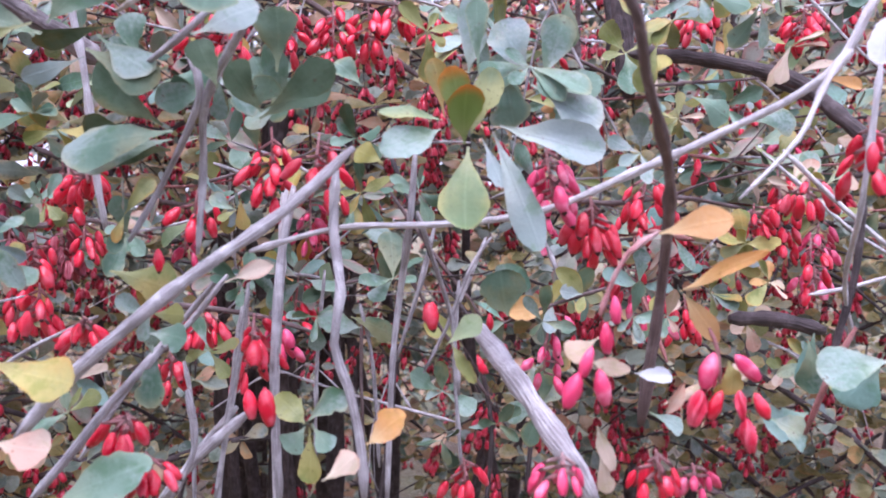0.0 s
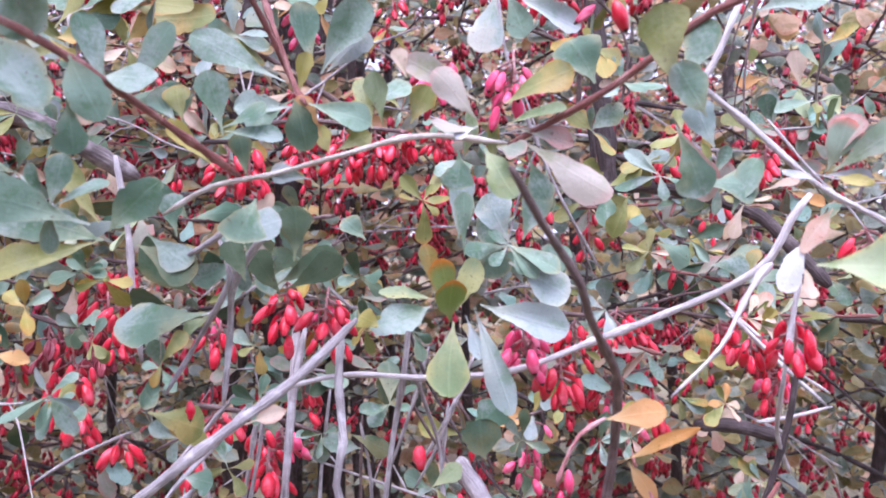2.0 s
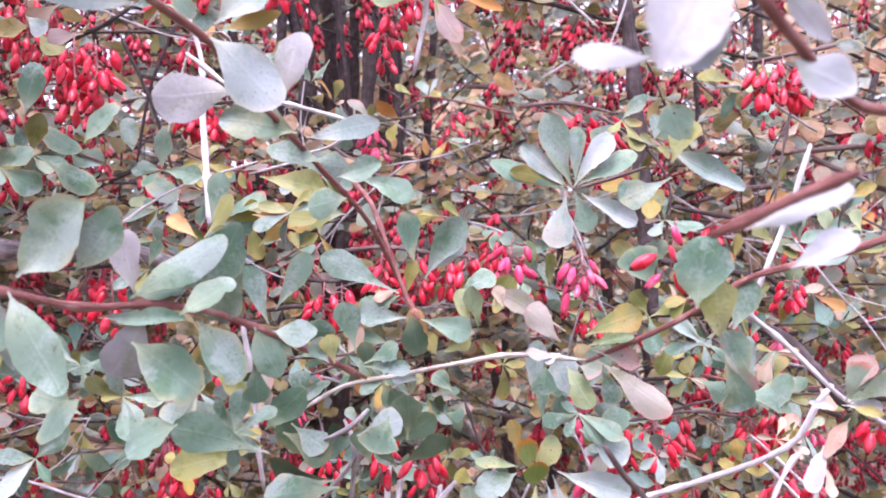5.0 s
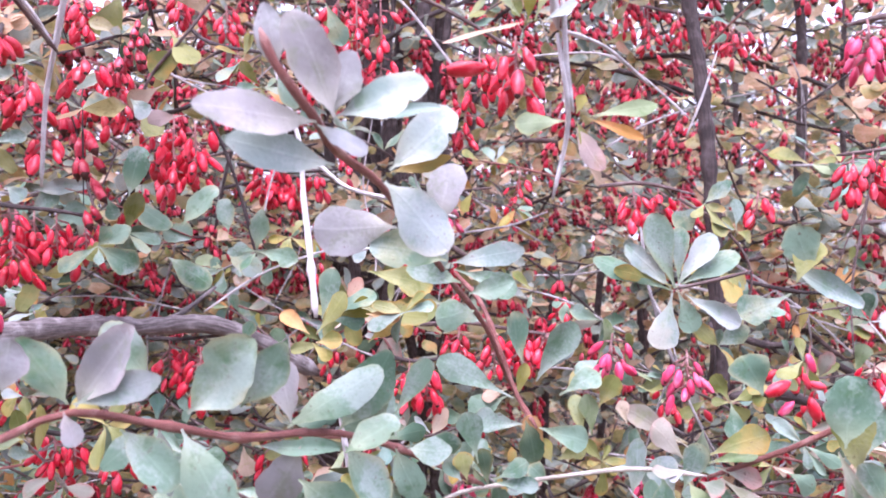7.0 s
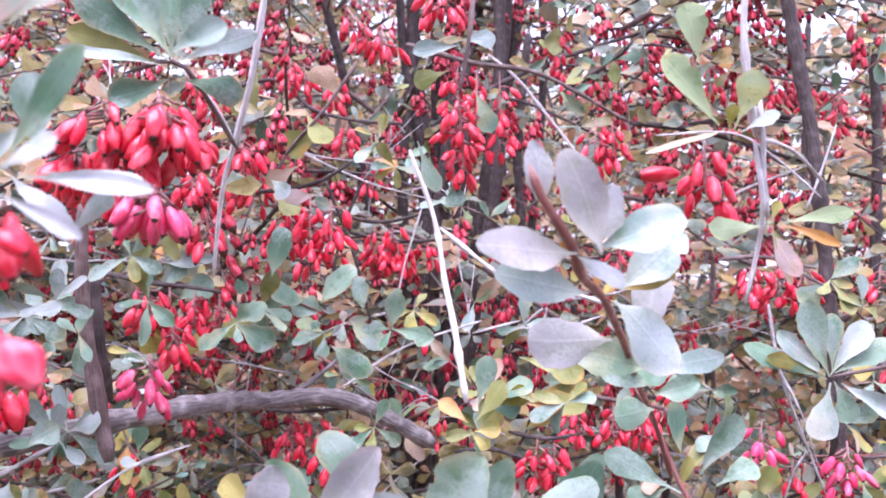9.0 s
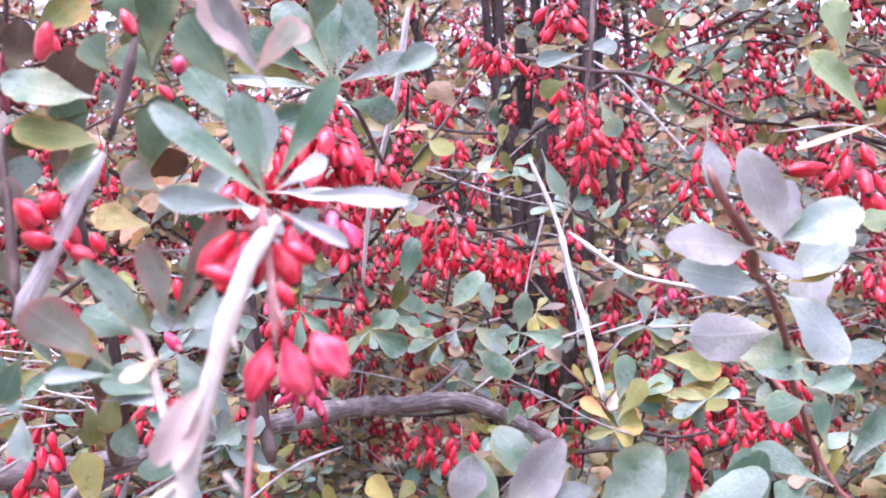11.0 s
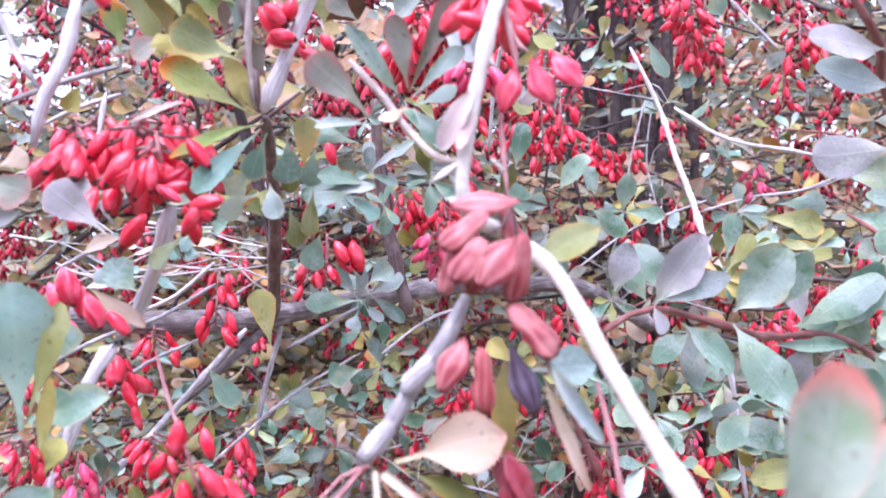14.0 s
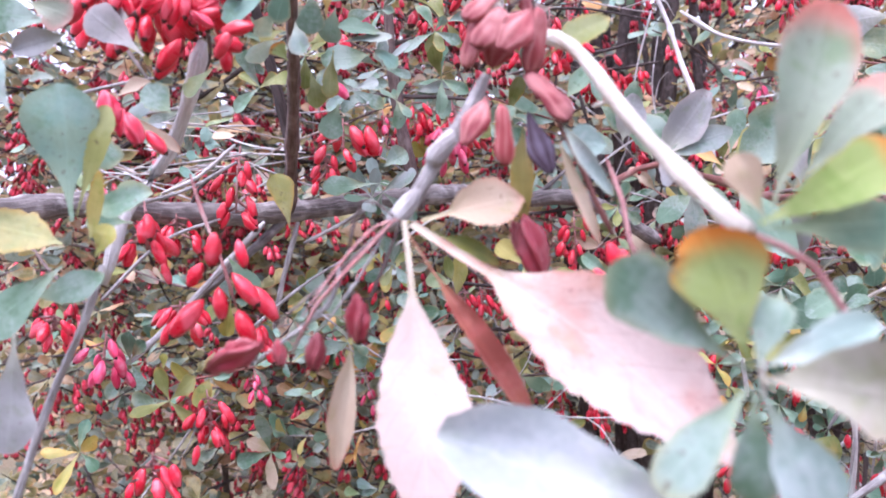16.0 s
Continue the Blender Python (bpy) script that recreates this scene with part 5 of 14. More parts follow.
leaf(b, "tan", "o", (0.1030, 0.2739, 1.2191), (0.1081, 0.2727, 1.2146), 0.0036, (0.30, -0.78, 0.55))
leaf(b, "tan", "o", (0.1030, 0.2739, 1.2191), (0.1166, 0.2783, 1.2183), 0.0066, (0.26, -0.67, 0.70))
leaf(b, "tan", "o", (0.1030, 0.2739, 1.2191), (0.1082, 0.2788, 1.2286), 0.0042, (0.23, -0.91, 0.34))
leaf(b, "olive", "o", (0.1030, 0.2739, 1.2191), (0.1068, 0.2651, 1.2255), 0.0027, (-0.94, -0.30, 0.15))
leaf(b, "green", "o", (0.1199, 0.2843, 1.2195), (0.1296, 0.2862, 1.2275), 0.0053, (-0.29, -0.80, 0.53))
leaf(b, "green", "o", (0.1199, 0.2843, 1.2195), (0.1145, 0.2900, 1.2331), 0.0085, (-0.05, -0.93, 0.37))
leaf(b, "olive", "o", (0.1199, 0.2843, 1.2195), (0.1108, 0.2781, 1.2246), 0.0052, (0.65, -0.68, 0.34))
leaf(b, "olive", "o", (0.1199, 0.2843, 1.2195), (0.1133, 0.2861, 1.2121), 0.0051, (-0.36, -0.92, 0.11))
leaf(b, "green", "o", (0.1199, 0.2843, 1.2195), (0.1179, 0.2810, 1.2073), 0.0053, (-0.09, -0.96, 0.28))
leaf(b, "green", "o", (0.1199, 0.2843, 1.2195), (0.1237, 0.2779, 1.2095), 0.0048, (0.46, -0.66, 0.60))
leaf(b, "orange", "o", (0.0946, 0.2724, 1.1840), (0.0962, 0.2747, 1.1919), 0.0046, (0.31, -0.93, 0.21))
leaf(b, "olive", "o", (0.0946, 0.2724, 1.1840), (0.0884, 0.2625, 1.1924), 0.0046, (0.80, -0.59, -0.09))
leaf(b, "orange", "o", (0.0946, 0.2724, 1.1840), (0.0871, 0.2702, 1.1845), 0.0039, (0.27, -0.80, 0.54))
leaf(b, "olive", "o", (0.0946, 0.2724, 1.1840), (0.0851, 0.2645, 1.1767), 0.0067, (0.14, -0.76, 0.64))
leaf(b, "tan", "o", (0.0946, 0.2724, 1.1840), (0.0980, 0.2635, 1.1791), 0.0035, (0.32, -0.36, 0.88))
leaf(b, "tan", "o", (0.0946, 0.2724, 1.1840), (0.1020, 0.2752, 1.1823), 0.0043, (0.40, -0.77, 0.49))
leaf(b, "green", "o", (0.1023, 0.2516, 1.1586), (0.0980, 0.2507, 1.1658), 0.0032, (0.29, -0.95, 0.05))
leaf(b, "olive", "o", (0.1023, 0.2516, 1.1586), (0.0936, 0.2520, 1.1665), 0.0048, (-0.10, -0.99, -0.06))
leaf(b, "green", "o", (0.1023, 0.2516, 1.1586), (0.0894, 0.2506, 1.1545), 0.0053, (0.01, -0.97, 0.23))
leaf(b, "green", "o", (0.1023, 0.2516, 1.1586), (0.1025, 0.2554, 1.1453), 0.0055, (0.63, -0.75, -0.20))
leaf(b, "olive", "o", (0.1023, 0.2516, 1.1586), (0.1087, 0.2442, 1.1497), 0.0053, (-0.11, -0.80, 0.59))
leaf(b, "olive", "o", (0.1023, 0.2516, 1.1586), (0.1081, 0.2527, 1.1565), 0.0025, (0.35, -0.74, 0.58))
leaf(b, "dark", "o", (-0.0059, 0.2381, 1.1404), (0.0001, 0.2292, 1.1377), 0.0035, (-0.53, -0.55, 0.64))
leaf(b, "dark", "o", (-0.0059, 0.2381, 1.1404), (0.0018, 0.2392, 1.1451), 0.0045, (-0.21, -0.82, 0.54))
leaf(b, "dark", "o", (-0.0059, 0.2381, 1.1404), (-0.0015, 0.2305, 1.1481), 0.0050, (-0.81, -0.58, -0.11))
leaf(b, "green", "o", (-0.0059, 0.2381, 1.1404), (-0.0148, 0.2309, 1.1415), 0.0043, (0.33, -0.26, 0.91))
leaf(b, "dark", "o", (-0.0059, 0.2381, 1.1404), (-0.0120, 0.2315, 1.1421), 0.0036, (0.75, -0.66, 0.09))
leaf(b, "green", "o", (-0.0245, 0.2375, 1.1349), (-0.0309, 0.2334, 1.1351), 0.0035, (0.47, -0.72, 0.51))
leaf(b, "dark", "o", (-0.0245, 0.2375, 1.1349), (-0.0318, 0.2307, 1.1356), 0.0036, (0.19, -0.10, 0.98))
leaf(b, "dark", "o", (-0.0245, 0.2375, 1.1349), (-0.0214, 0.2351, 1.1276), 0.0034, (0.23, -0.89, 0.39))
leaf(b, "dark", "o", (-0.0245, 0.2375, 1.1349), (-0.0202, 0.2411, 1.1252), 0.0049, (0.46, -0.88, -0.13))
leaf(b, "dark", "o", (-0.0245, 0.2375, 1.1349), (-0.0189, 0.2307, 1.1399), 0.0044, (0.35, -0.35, -0.87))
leaf(b, "green", "o", (-0.0311, 0.2302, 1.2160), (-0.0269, 0.2260, 1.2057), 0.0055, (-0.46, -0.87, 0.17))
leaf(b, "green", "o", (-0.0311, 0.2302, 1.2160), (-0.0242, 0.2307, 1.2123), 0.0041, (0.06, -1.00, -0.02))
leaf(b, "green", "o", (-0.0311, 0.2302, 1.2160), (-0.0295, 0.2238, 1.2240), 0.0038, (0.83, -0.34, -0.44))
leaf(b, "green", "o", (-0.0311, 0.2302, 1.2160), (-0.0301, 0.2346, 1.2214), 0.0028, (-0.26, -0.72, 0.64))
leaf(b, "green", "o", (-0.0311, 0.2302, 1.2160), (-0.0403, 0.2309, 1.2206), 0.0049, (0.12, -0.91, 0.39))
leaf(b, "green", "o", (-0.0311, 0.2302, 1.2160), (-0.0381, 0.2227, 1.2173), 0.0039, (0.70, -0.58, 0.42))
leaf(b, "dark", "o", (0.0099, 0.2497, 1.1724), (0.0117, 0.2474, 1.1850), 0.0065, (-0.43, -0.89, -0.11))
leaf(b, "green", "o", (0.0099, 0.2497, 1.1724), (0.0041, 0.2485, 1.1813), 0.0050, (-0.06, -0.98, -0.17))
leaf(b, "dark", "o", (0.0099, 0.2497, 1.1724), (0.0059, 0.2487, 1.1678), 0.0027, (-0.26, -0.86, 0.43))
leaf(b, "green", "o", (0.0099, 0.2497, 1.1724), (0.0090, 0.2498, 1.1651), 0.0033, (-0.62, -0.78, 0.07))
leaf(b, "green", "o", (0.0099, 0.2497, 1.1724), (0.0197, 0.2406, 1.1718), 0.0049, (-0.64, -0.70, 0.31))
leaf(b, "green", "o", (-0.0502, 0.2397, 1.2164), (-0.0502, 0.2314, 1.2267), 0.0044, (0.16, -0.77, -0.62))
leaf(b, "olive", "o", (-0.0502, 0.2397, 1.2164), (-0.0588, 0.2419, 1.2158), 0.0043, (-0.23, -0.72, 0.65))
leaf(b, "olive", "o", (-0.0502, 0.2397, 1.2164), (-0.0538, 0.2351, 1.2099), 0.0034, (-0.12, -0.78, 0.62))
leaf(b, "olive", "o", (-0.0502, 0.2397, 1.2164), (-0.0472, 0.2429, 1.2056), 0.0052, (0.15, -0.96, -0.24))
leaf(b, "olive", "o", (-0.0502, 0.2397, 1.2164), (-0.0404, 0.2333, 1.2205), 0.0054, (-0.61, -0.72, 0.34))
leaf(b, "green", "o", (-0.0652, 0.2379, 1.1757), (-0.0732, 0.2305, 1.1766), 0.0050, (0.44, -0.39, 0.81))
leaf(b, "dark", "o", (-0.0652, 0.2379, 1.1757), (-0.0718, 0.2316, 1.1768), 0.0034, (0.64, -0.60, 0.47))
leaf(b, "green", "o", (-0.0652, 0.2379, 1.1757), (-0.0659, 0.2421, 1.1638), 0.0072, (0.13, -0.93, -0.34))
leaf(b, "green", "o", (-0.0652, 0.2379, 1.1757), (-0.0651, 0.2309, 1.1689), 0.0031, (0.51, -0.60, 0.61))
leaf(b, "dark", "o", (-0.0652, 0.2379, 1.1757), (-0.0580, 0.2429, 1.1769), 0.0033, (0.23, -0.51, 0.83))
leaf(b, "green", "o", (-0.0652, 0.2379, 1.1757), (-0.0588, 0.2305, 1.1797), 0.0041, (-0.72, -0.28, 0.63))
leaf(b, "green", "o", (-0.1382, 0.2073, 1.2124), (-0.1443, 0.2110, 1.2136), 0.0028, (-0.46, -0.84, 0.28))
leaf(b, "olive", "o", (-0.1382, 0.2073, 1.2124), (-0.1378, 0.2056, 1.2069), 0.0031, (-0.33, -0.91, 0.26))
leaf(b, "olive", "o", (-0.1382, 0.2073, 1.2124), (-0.1324, 0.2039, 1.2080), 0.0042, (-0.04, -0.81, 0.58))
leaf(b, "olive", "o", (-0.1382, 0.2073, 1.2124), (-0.1317, 0.2058, 1.2066), 0.0049, (0.14, -0.91, 0.39))
leaf(b, "green", "o", (-0.1382, 0.2073, 1.2124), (-0.1341, 0.2076, 1.2211), 0.0047, (0.12, -0.99, -0.02))
leaf(b, "green", "o", (-0.1382, 0.2073, 1.2124), (-0.1418, 0.2064, 1.2186), 0.0041, (-0.22, -0.94, -0.26))
leaf(b, "green", "o", (-0.1360, 0.1982, 1.2372), (-0.1264, 0.1902, 1.2365), 0.0048, (-0.34, -0.49, 0.80))
leaf(b, "green", "o", (-0.1360, 0.1982, 1.2372), (-0.1286, 0.1894, 1.2411), 0.0047, (-0.52, -0.06, 0.85))
leaf(b, "green", "o", (-0.1360, 0.1982, 1.2372), (-0.1300, 0.1964, 1.2390), 0.0029, (-0.35, -0.90, 0.24))
leaf(b, "green", "o", (-0.1360, 0.1982, 1.2372), (-0.1369, 0.1930, 1.2449), 0.0044, (0.46, -0.76, -0.46))
leaf(b, "green", "o", (-0.1360, 0.1982, 1.2372), (-0.1415, 0.1963, 1.2407), 0.0039, (0.45, -0.85, 0.26))
leaf(b, "green", "o", (-0.1360, 0.1982, 1.2372), (-0.1472, 0.1961, 1.2338), 0.0056, (0.00, -0.86, 0.51))
leaf(b, "olive", "o", (-0.1348, 0.2081, 1.2337), (-0.1449, 0.2086, 1.2305), 0.0053, (-0.09, -0.98, 0.15))
leaf(b, "yellow", "o", (-0.1348, 0.2081, 1.2337), (-0.1395, 0.1998, 1.2324), 0.0029, (-0.28, 0.01, 0.96))
leaf(b, "yellow", "o", (-0.1348, 0.2081, 1.2337), (-0.1277, 0.2124, 1.2244), 0.0064, (0.18, -0.94, -0.30))
leaf(b, "yellow", "o", (-0.1348, 0.2081, 1.2337), (-0.1244, 0.2071, 1.2325), 0.0048, (-0.04, -0.88, 0.48))
leaf(b, "olive", "o", (-0.1348, 0.2081, 1.2337), (-0.1295, 0.1995, 1.2346), 0.0027, (-0.73, -0.39, 0.56))
leaf(b, "olive", "o", (-0.1168, 0.1759, 1.1590), (-0.1130, 0.1759, 1.1510), 0.0051, (-0.27, -0.95, -0.13))
leaf(b, "olive", "o", (-0.1168, 0.1759, 1.1590), (-0.1087, 0.1749, 1.1644), 0.0051, (-0.42, -0.77, 0.49))
leaf(b, "olive", "o", (-0.1168, 0.1759, 1.1590), (-0.1150, 0.1795, 1.1646), 0.0033, (-0.44, -0.68, 0.58))
leaf(b, "green", "o", (-0.1168, 0.1759, 1.1590), (-0.1182, 0.1769, 1.1646), 0.0031, (0.07, -0.98, 0.20))
leaf(b, "green", "o", (-0.1168, 0.1759, 1.1590), (-0.1247, 0.1686, 1.1547), 0.0051, (0.37, -0.73, 0.57))
leaf(b, "green", "o", (-0.0940, 0.2168, 1.1680), (-0.0994, 0.2207, 1.1782), 0.0051, (0.21, -0.87, 0.44))
leaf(b, "olive", "o", (-0.0940, 0.2168, 1.1680), (-0.1002, 0.2162, 1.1665), 0.0036, (0.05, -0.98, 0.17))
leaf(b, "olive", "o", (-0.0940, 0.2168, 1.1680), (-0.1012, 0.2176, 1.1646), 0.0039, (-0.36, -0.71, 0.61))
leaf(b, "olive", "o", (-0.0940, 0.2168, 1.1680), (-0.0863, 0.2119, 1.1609), 0.0059, (-0.46, -0.88, 0.13))
leaf(b, "olive", "o", (-0.0940, 0.2168, 1.1680), (-0.0843, 0.2161, 1.1710), 0.0044, (-0.10, -0.99, 0.08))
leaf(b, "green", "o", (0.0523, 0.2509, 1.1742), (0.0470, 0.2457, 1.1777), 0.0028, (0.74, -0.65, 0.17))
leaf(b, "green", "o", (0.0523, 0.2509, 1.1742), (0.0414, 0.2532, 1.1724), 0.0055, (-0.26, -0.64, 0.72))
leaf(b, "green", "o", (0.0523, 0.2509, 1.1742), (0.0497, 0.2443, 1.1681), 0.0030, (0.18, -0.71, 0.68))
leaf(b, "tan", "o", (0.0523, 0.2509, 1.1742), (0.0550, 0.2508, 1.1685), 0.0036, (0.41, -0.89, 0.21))
leaf(b, "tan", "o", (0.0523, 0.2509, 1.1742), (0.0566, 0.2512, 1.1798), 0.0035, (0.08, -1.00, 0.00))
leaf(b, "tan", "o", (0.0523, 0.2509, 1.1742), (0.0537, 0.2439, 1.1836), 0.0045, (-0.34, -0.78, -0.53))
leaf(b, "green", "o", (0.0386, 0.2406, 1.1754), (0.0332, 0.2366, 1.1711), 0.0032, (0.52, -0.85, 0.13))
leaf(b, "green", "o", (0.0386, 0.2406, 1.1754), (0.0397, 0.2365, 1.1691), 0.0028, (-0.57, -0.74, 0.37))
leaf(b, "green", "o", (0.0386, 0.2406, 1.1754), (0.0404, 0.2370, 1.1670), 0.0043, (-0.16, -0.92, 0.36))
leaf(b, "green", "o", (0.0386, 0.2406, 1.1754), (0.0454, 0.2370, 1.1763), 0.0034, (-0.47, -0.81, 0.36))
leaf(b, "green", "o", (0.0386, 0.2406, 1.1754), (0.0394, 0.2353, 1.1871), 0.0052, (-0.34, -0.87, -0.37))
leaf(b, "green", "o", (-0.0892, 0.2377, 1.1869), (-0.0818, 0.2383, 1.1941), 0.0048, (-0.25, -0.90, 0.35))
leaf(b, "green", "o", (-0.0892, 0.2377, 1.1869), (-0.0875, 0.2407, 1.1974), 0.0048, (0.07, -0.96, 0.27))
leaf(b, "green", "o", (-0.0892, 0.2377, 1.1869), (-0.0973, 0.2317, 1.1947), 0.0056, (0.13, -0.85, -0.52))
leaf(b, "green", "o", (-0.0892, 0.2377, 1.1869), (-0.0979, 0.2300, 1.1887), 0.0040, (0.51, -0.40, 0.76))
leaf(b, "green", "o", (-0.0892, 0.2377, 1.1869), (-0.0939, 0.2361, 1.1808), 0.0036, (0.41, -0.91, -0.09))
leaf(b, "green", "o", (-0.0892, 0.2377, 1.1869), (-0.0891, 0.2337, 1.1793), 0.0037, (-0.35, -0.83, 0.43))

b = branch("young reddish shoot carrying silvery pointed leaves")
stem(b, "red", 0.0011, 0.0009, (-0.1841, 0.0575, 1.3018), (-0.1810, 0.0628, 1.3037), (-0.1710, 0.0685, 1.3075), (-0.1525, 0.0796, 1.3025), (-0.1374, 0.0905, 1.2977), (-0.1207, 0.1016, 1.2973), (-0.1042, 0.1176, 1.2909), (-0.0752, 0.1626, 1.2663))
leaf(b, "mauve", "e", (-0.1703, 0.0686, 1.3086), (-0.1570, 0.0669, 1.3288), 0.0130, (-0.19, -0.98, 0.04))
leaf(b, "green", "e", (-0.1723, 0.0685, 1.3093), (-0.1821, 0.0632, 1.3251), 0.0105, (0.69, -0.70, 0.19))
leaf(b, "silver", "e", (-0.1700, 0.0666, 1.3098), (-0.1501, 0.0681, 1.3173), 0.0081, (-0.03, -0.96, 0.27))
leaf(b, "mauve", "e", (-0.1808, 0.0530, 1.3135), (-0.1773, 0.0535, 1.3266), 0.0104, (0.40, -0.92, -0.07))
leaf(b, "mauve", "e", (-0.1706, 0.0636, 1.3086), (-0.1678, 0.0636, 1.3008), 0.0054, (0.41, -0.90, 0.15))
leaf(b, "green", "e", (-0.1480, 0.0800, 1.3058), (-0.1318, 0.0814, 1.3240), 0.0174, (0.01, -1.00, 0.07))
leaf(b, "green", "e", (-0.1369, 0.0858, 1.3066), (-0.1257, 0.0868, 1.3232), 0.0110, (0.05, -1.00, 0.03))
leaf(b, "mauve", "e", (-0.1264, 0.0963, 1.3009), (-0.1296, 0.0965, 1.3175), 0.0094, (0.31, -0.95, 0.07))
leaf(b, "green", "e", (-0.1274, 0.0962, 1.2995), (-0.1029, 0.0982, 1.3157), 0.0119, (-0.10, -0.96, 0.26))
leaf(b, "green", "e", (-0.1155, 0.1070, 1.2967), (-0.1015, 0.1084, 1.3192), 0.0135, (-0.16, -0.98, 0.16))
leaf(b, "green", "e", (-0.1622, 0.0740, 1.3026), (-0.1475, 0.0747, 1.2899), 0.0117, (0.42, -0.80, 0.44))
leaf(b, "green", "e", (-0.1483, 0.0767, 1.3028), (-0.1322, 0.0722, 1.2790), 0.0127, (0.54, -0.89, -0.35))
leaf(b, "mauve", "e", (-0.1232, 0.0964, 1.2950), (-0.1326, 0.0955, 1.2786), 0.0133, (0.12, -0.99, -0.01))
leaf(b, "green", "e", (-0.1138, 0.1070, 1.2924), (-0.1003, 0.1076, 1.2769), 0.0144, (0.50, -0.77, 0.40))
leaf(b, "green", "e", (-0.1008, 0.1178, 1.2894), (-0.0940, 0.1180, 1.2749), 0.0106, (0.36, -0.92, 0.16))
leaf(b, "green", "e", (-0.1356, 0.0956, 1.2942), (-0.1131, 0.0971, 1.2940), 0.0058, (0.06, -0.82, 0.57))
leaf(b, "green", "e", (-0.1284, 0.1012, 1.2996), (-0.1155, 0.1021, 1.3021), 0.0081, (-0.07, -0.76, 0.65))
leaf(b, "green", "e", (-0.0986, 0.1279, 1.2868), (-0.0849, 0.1288, 1.2864), 0.0095, (0.06, -0.75, 0.66))
leaf(b, "green", "e", (-0.1601, 0.0841, 1.2988), (-0.1711, 0.0832, 1.2899), 0.0089, (-0.16, -0.94, 0.29))
stem(b, "pale", 0.0012, 0.0011, (-0.1374, 0.2216, 1.2769), (-0.1330, 0.2224, 1.2513), (-0.1306, 0.2226, 1.2243), (-0.1276, 0.2231, 1.2037))

b = branch("red-barked shoot with large glaucous leaves")
stem(b, "red", 0.0011, 0.0009, (-0.1256, 0.0532, 1.3949), (-0.1217, 0.0533, 1.3868), (-0.1148, 0.0586, 1.3771), (-0.1111, 0.0717, 1.3702), (-0.1041, 0.0891, 1.3644), (-0.0957, 0.1094, 1.3511), (-0.0874, 0.1397, 1.3371), (-0.0764, 0.1701, 1.3197), (-0.0661, 0.1904, 1.2955))
leaf(b, "pearl", "e", (-0.1136, 0.0586, 1.3754), (-0.1349, 0.0422, 1.3753), 0.0106, (0.60, -0.78, 0.16))
leaf(b, "silver", "e", (-0.1104, 0.0637, 1.3667), (-0.1315, 0.0523, 1.3697), 0.0106, (0.48, -0.88, 0.06))
leaf(b, "white", "e", (-0.1136, 0.0586, 1.3749), (-0.1027, 0.0592, 1.3690), 0.0054, (0.18, -0.96, 0.23))
leaf(b, "pearl", "e", (-0.1087, 0.0539, 1.3758), (-0.1173, 0.0488, 1.3967), 0.0121, (0.30, -0.95, -0.11))
leaf(b, "mauve", "e", (-0.1096, 0.0569, 1.3769), (-0.1063, 0.0574, 1.3907), 0.0092, (0.18, -0.98, -0.01))
leaf(b, "silver", "e", (-0.1094, 0.0589, 1.3766), (-0.0900, 0.0603, 1.3845), 0.0118, (-0.04, -0.96, 0.28))
leaf(b, "silver", "e", (-0.1070, 0.0691, 1.3783), (-0.0876, 0.0704, 1.3811), 0.0041, (0.04, -0.98, 0.20))
leaf(b, "silver", "e", (-0.1009, 0.0843, 1.3674), (-0.0851, 0.0857, 1.3825), 0.0132, (-0.03, -0.99, 0.12))
leaf(b, "olive", "e", (-0.1015, 0.0893, 1.3672), (-0.0863, 0.0904, 1.3718), 0.0045, (0.01, -0.98, 0.19))
leaf(b, "silver", "e", (-0.1021, 0.0842, 1.3646), (-0.0846, 0.0850, 1.3494), 0.0153, (0.23, -0.95, 0.21))
leaf(b, "mauve", "e", (-0.1005, 0.0991, 1.3537), (-0.1229, 0.0976, 1.3528), 0.0151, (0.05, -0.94, 0.35))
leaf(b, "green", "e", (-0.0879, 0.1148, 1.3447), (-0.1097, 0.1135, 1.3493), 0.0134, (0.12, -0.94, 0.31))
leaf(b, "silver", "e", (-0.0866, 0.1199, 1.3439), (-0.0658, 0.1213, 1.3489), 0.0079, (-0.04, -0.90, 0.43))
leaf(b, "mauve", "e", (-0.0904, 0.1098, 1.3545), (-0.0871, 0.1104, 1.3722), 0.0125, (-0.12, -0.99, 0.05))
leaf(b, "mauve", "e", (-0.1213, 0.0533, 1.3845), (-0.1242, 0.0534, 1.3991), 0.0071, (0.14, -0.99, 0.04))
leaf(b, "green", "e", (-0.0843, 0.1299, 1.3378), (-0.1007, 0.1289, 1.3423), 0.0084, (0.16, -0.91, 0.39))
leaf(b, "green", "e", (-0.0819, 0.1400, 1.3337), (-0.0678, 0.1410, 1.3378), 0.0092, (-0.02, -0.95, 0.31))
leaf(b, "green", "e", (-0.0802, 0.1500, 1.3275), (-0.0930, 0.1491, 1.3251), 0.0121, (-0.03, -0.88, 0.48))
leaf(b, "tan", "o", (-0.0677, 0.1902, 1.2942), (-0.0772, 0.1895, 1.2912), 0.0059, (-0.09, -0.87, 0.49))
leaf(b, "green", "o", (-0.0670, 0.1902, 1.2920), (-0.0816, 0.1891, 1.2840), 0.0142, (-0.20, -0.85, 0.49))
leaf(b, "dark", "o", (-0.0614, 0.1655, 1.2885), (-0.0569, 0.1654, 1.2740), 0.0103, (0.18, -0.98, 0.06))
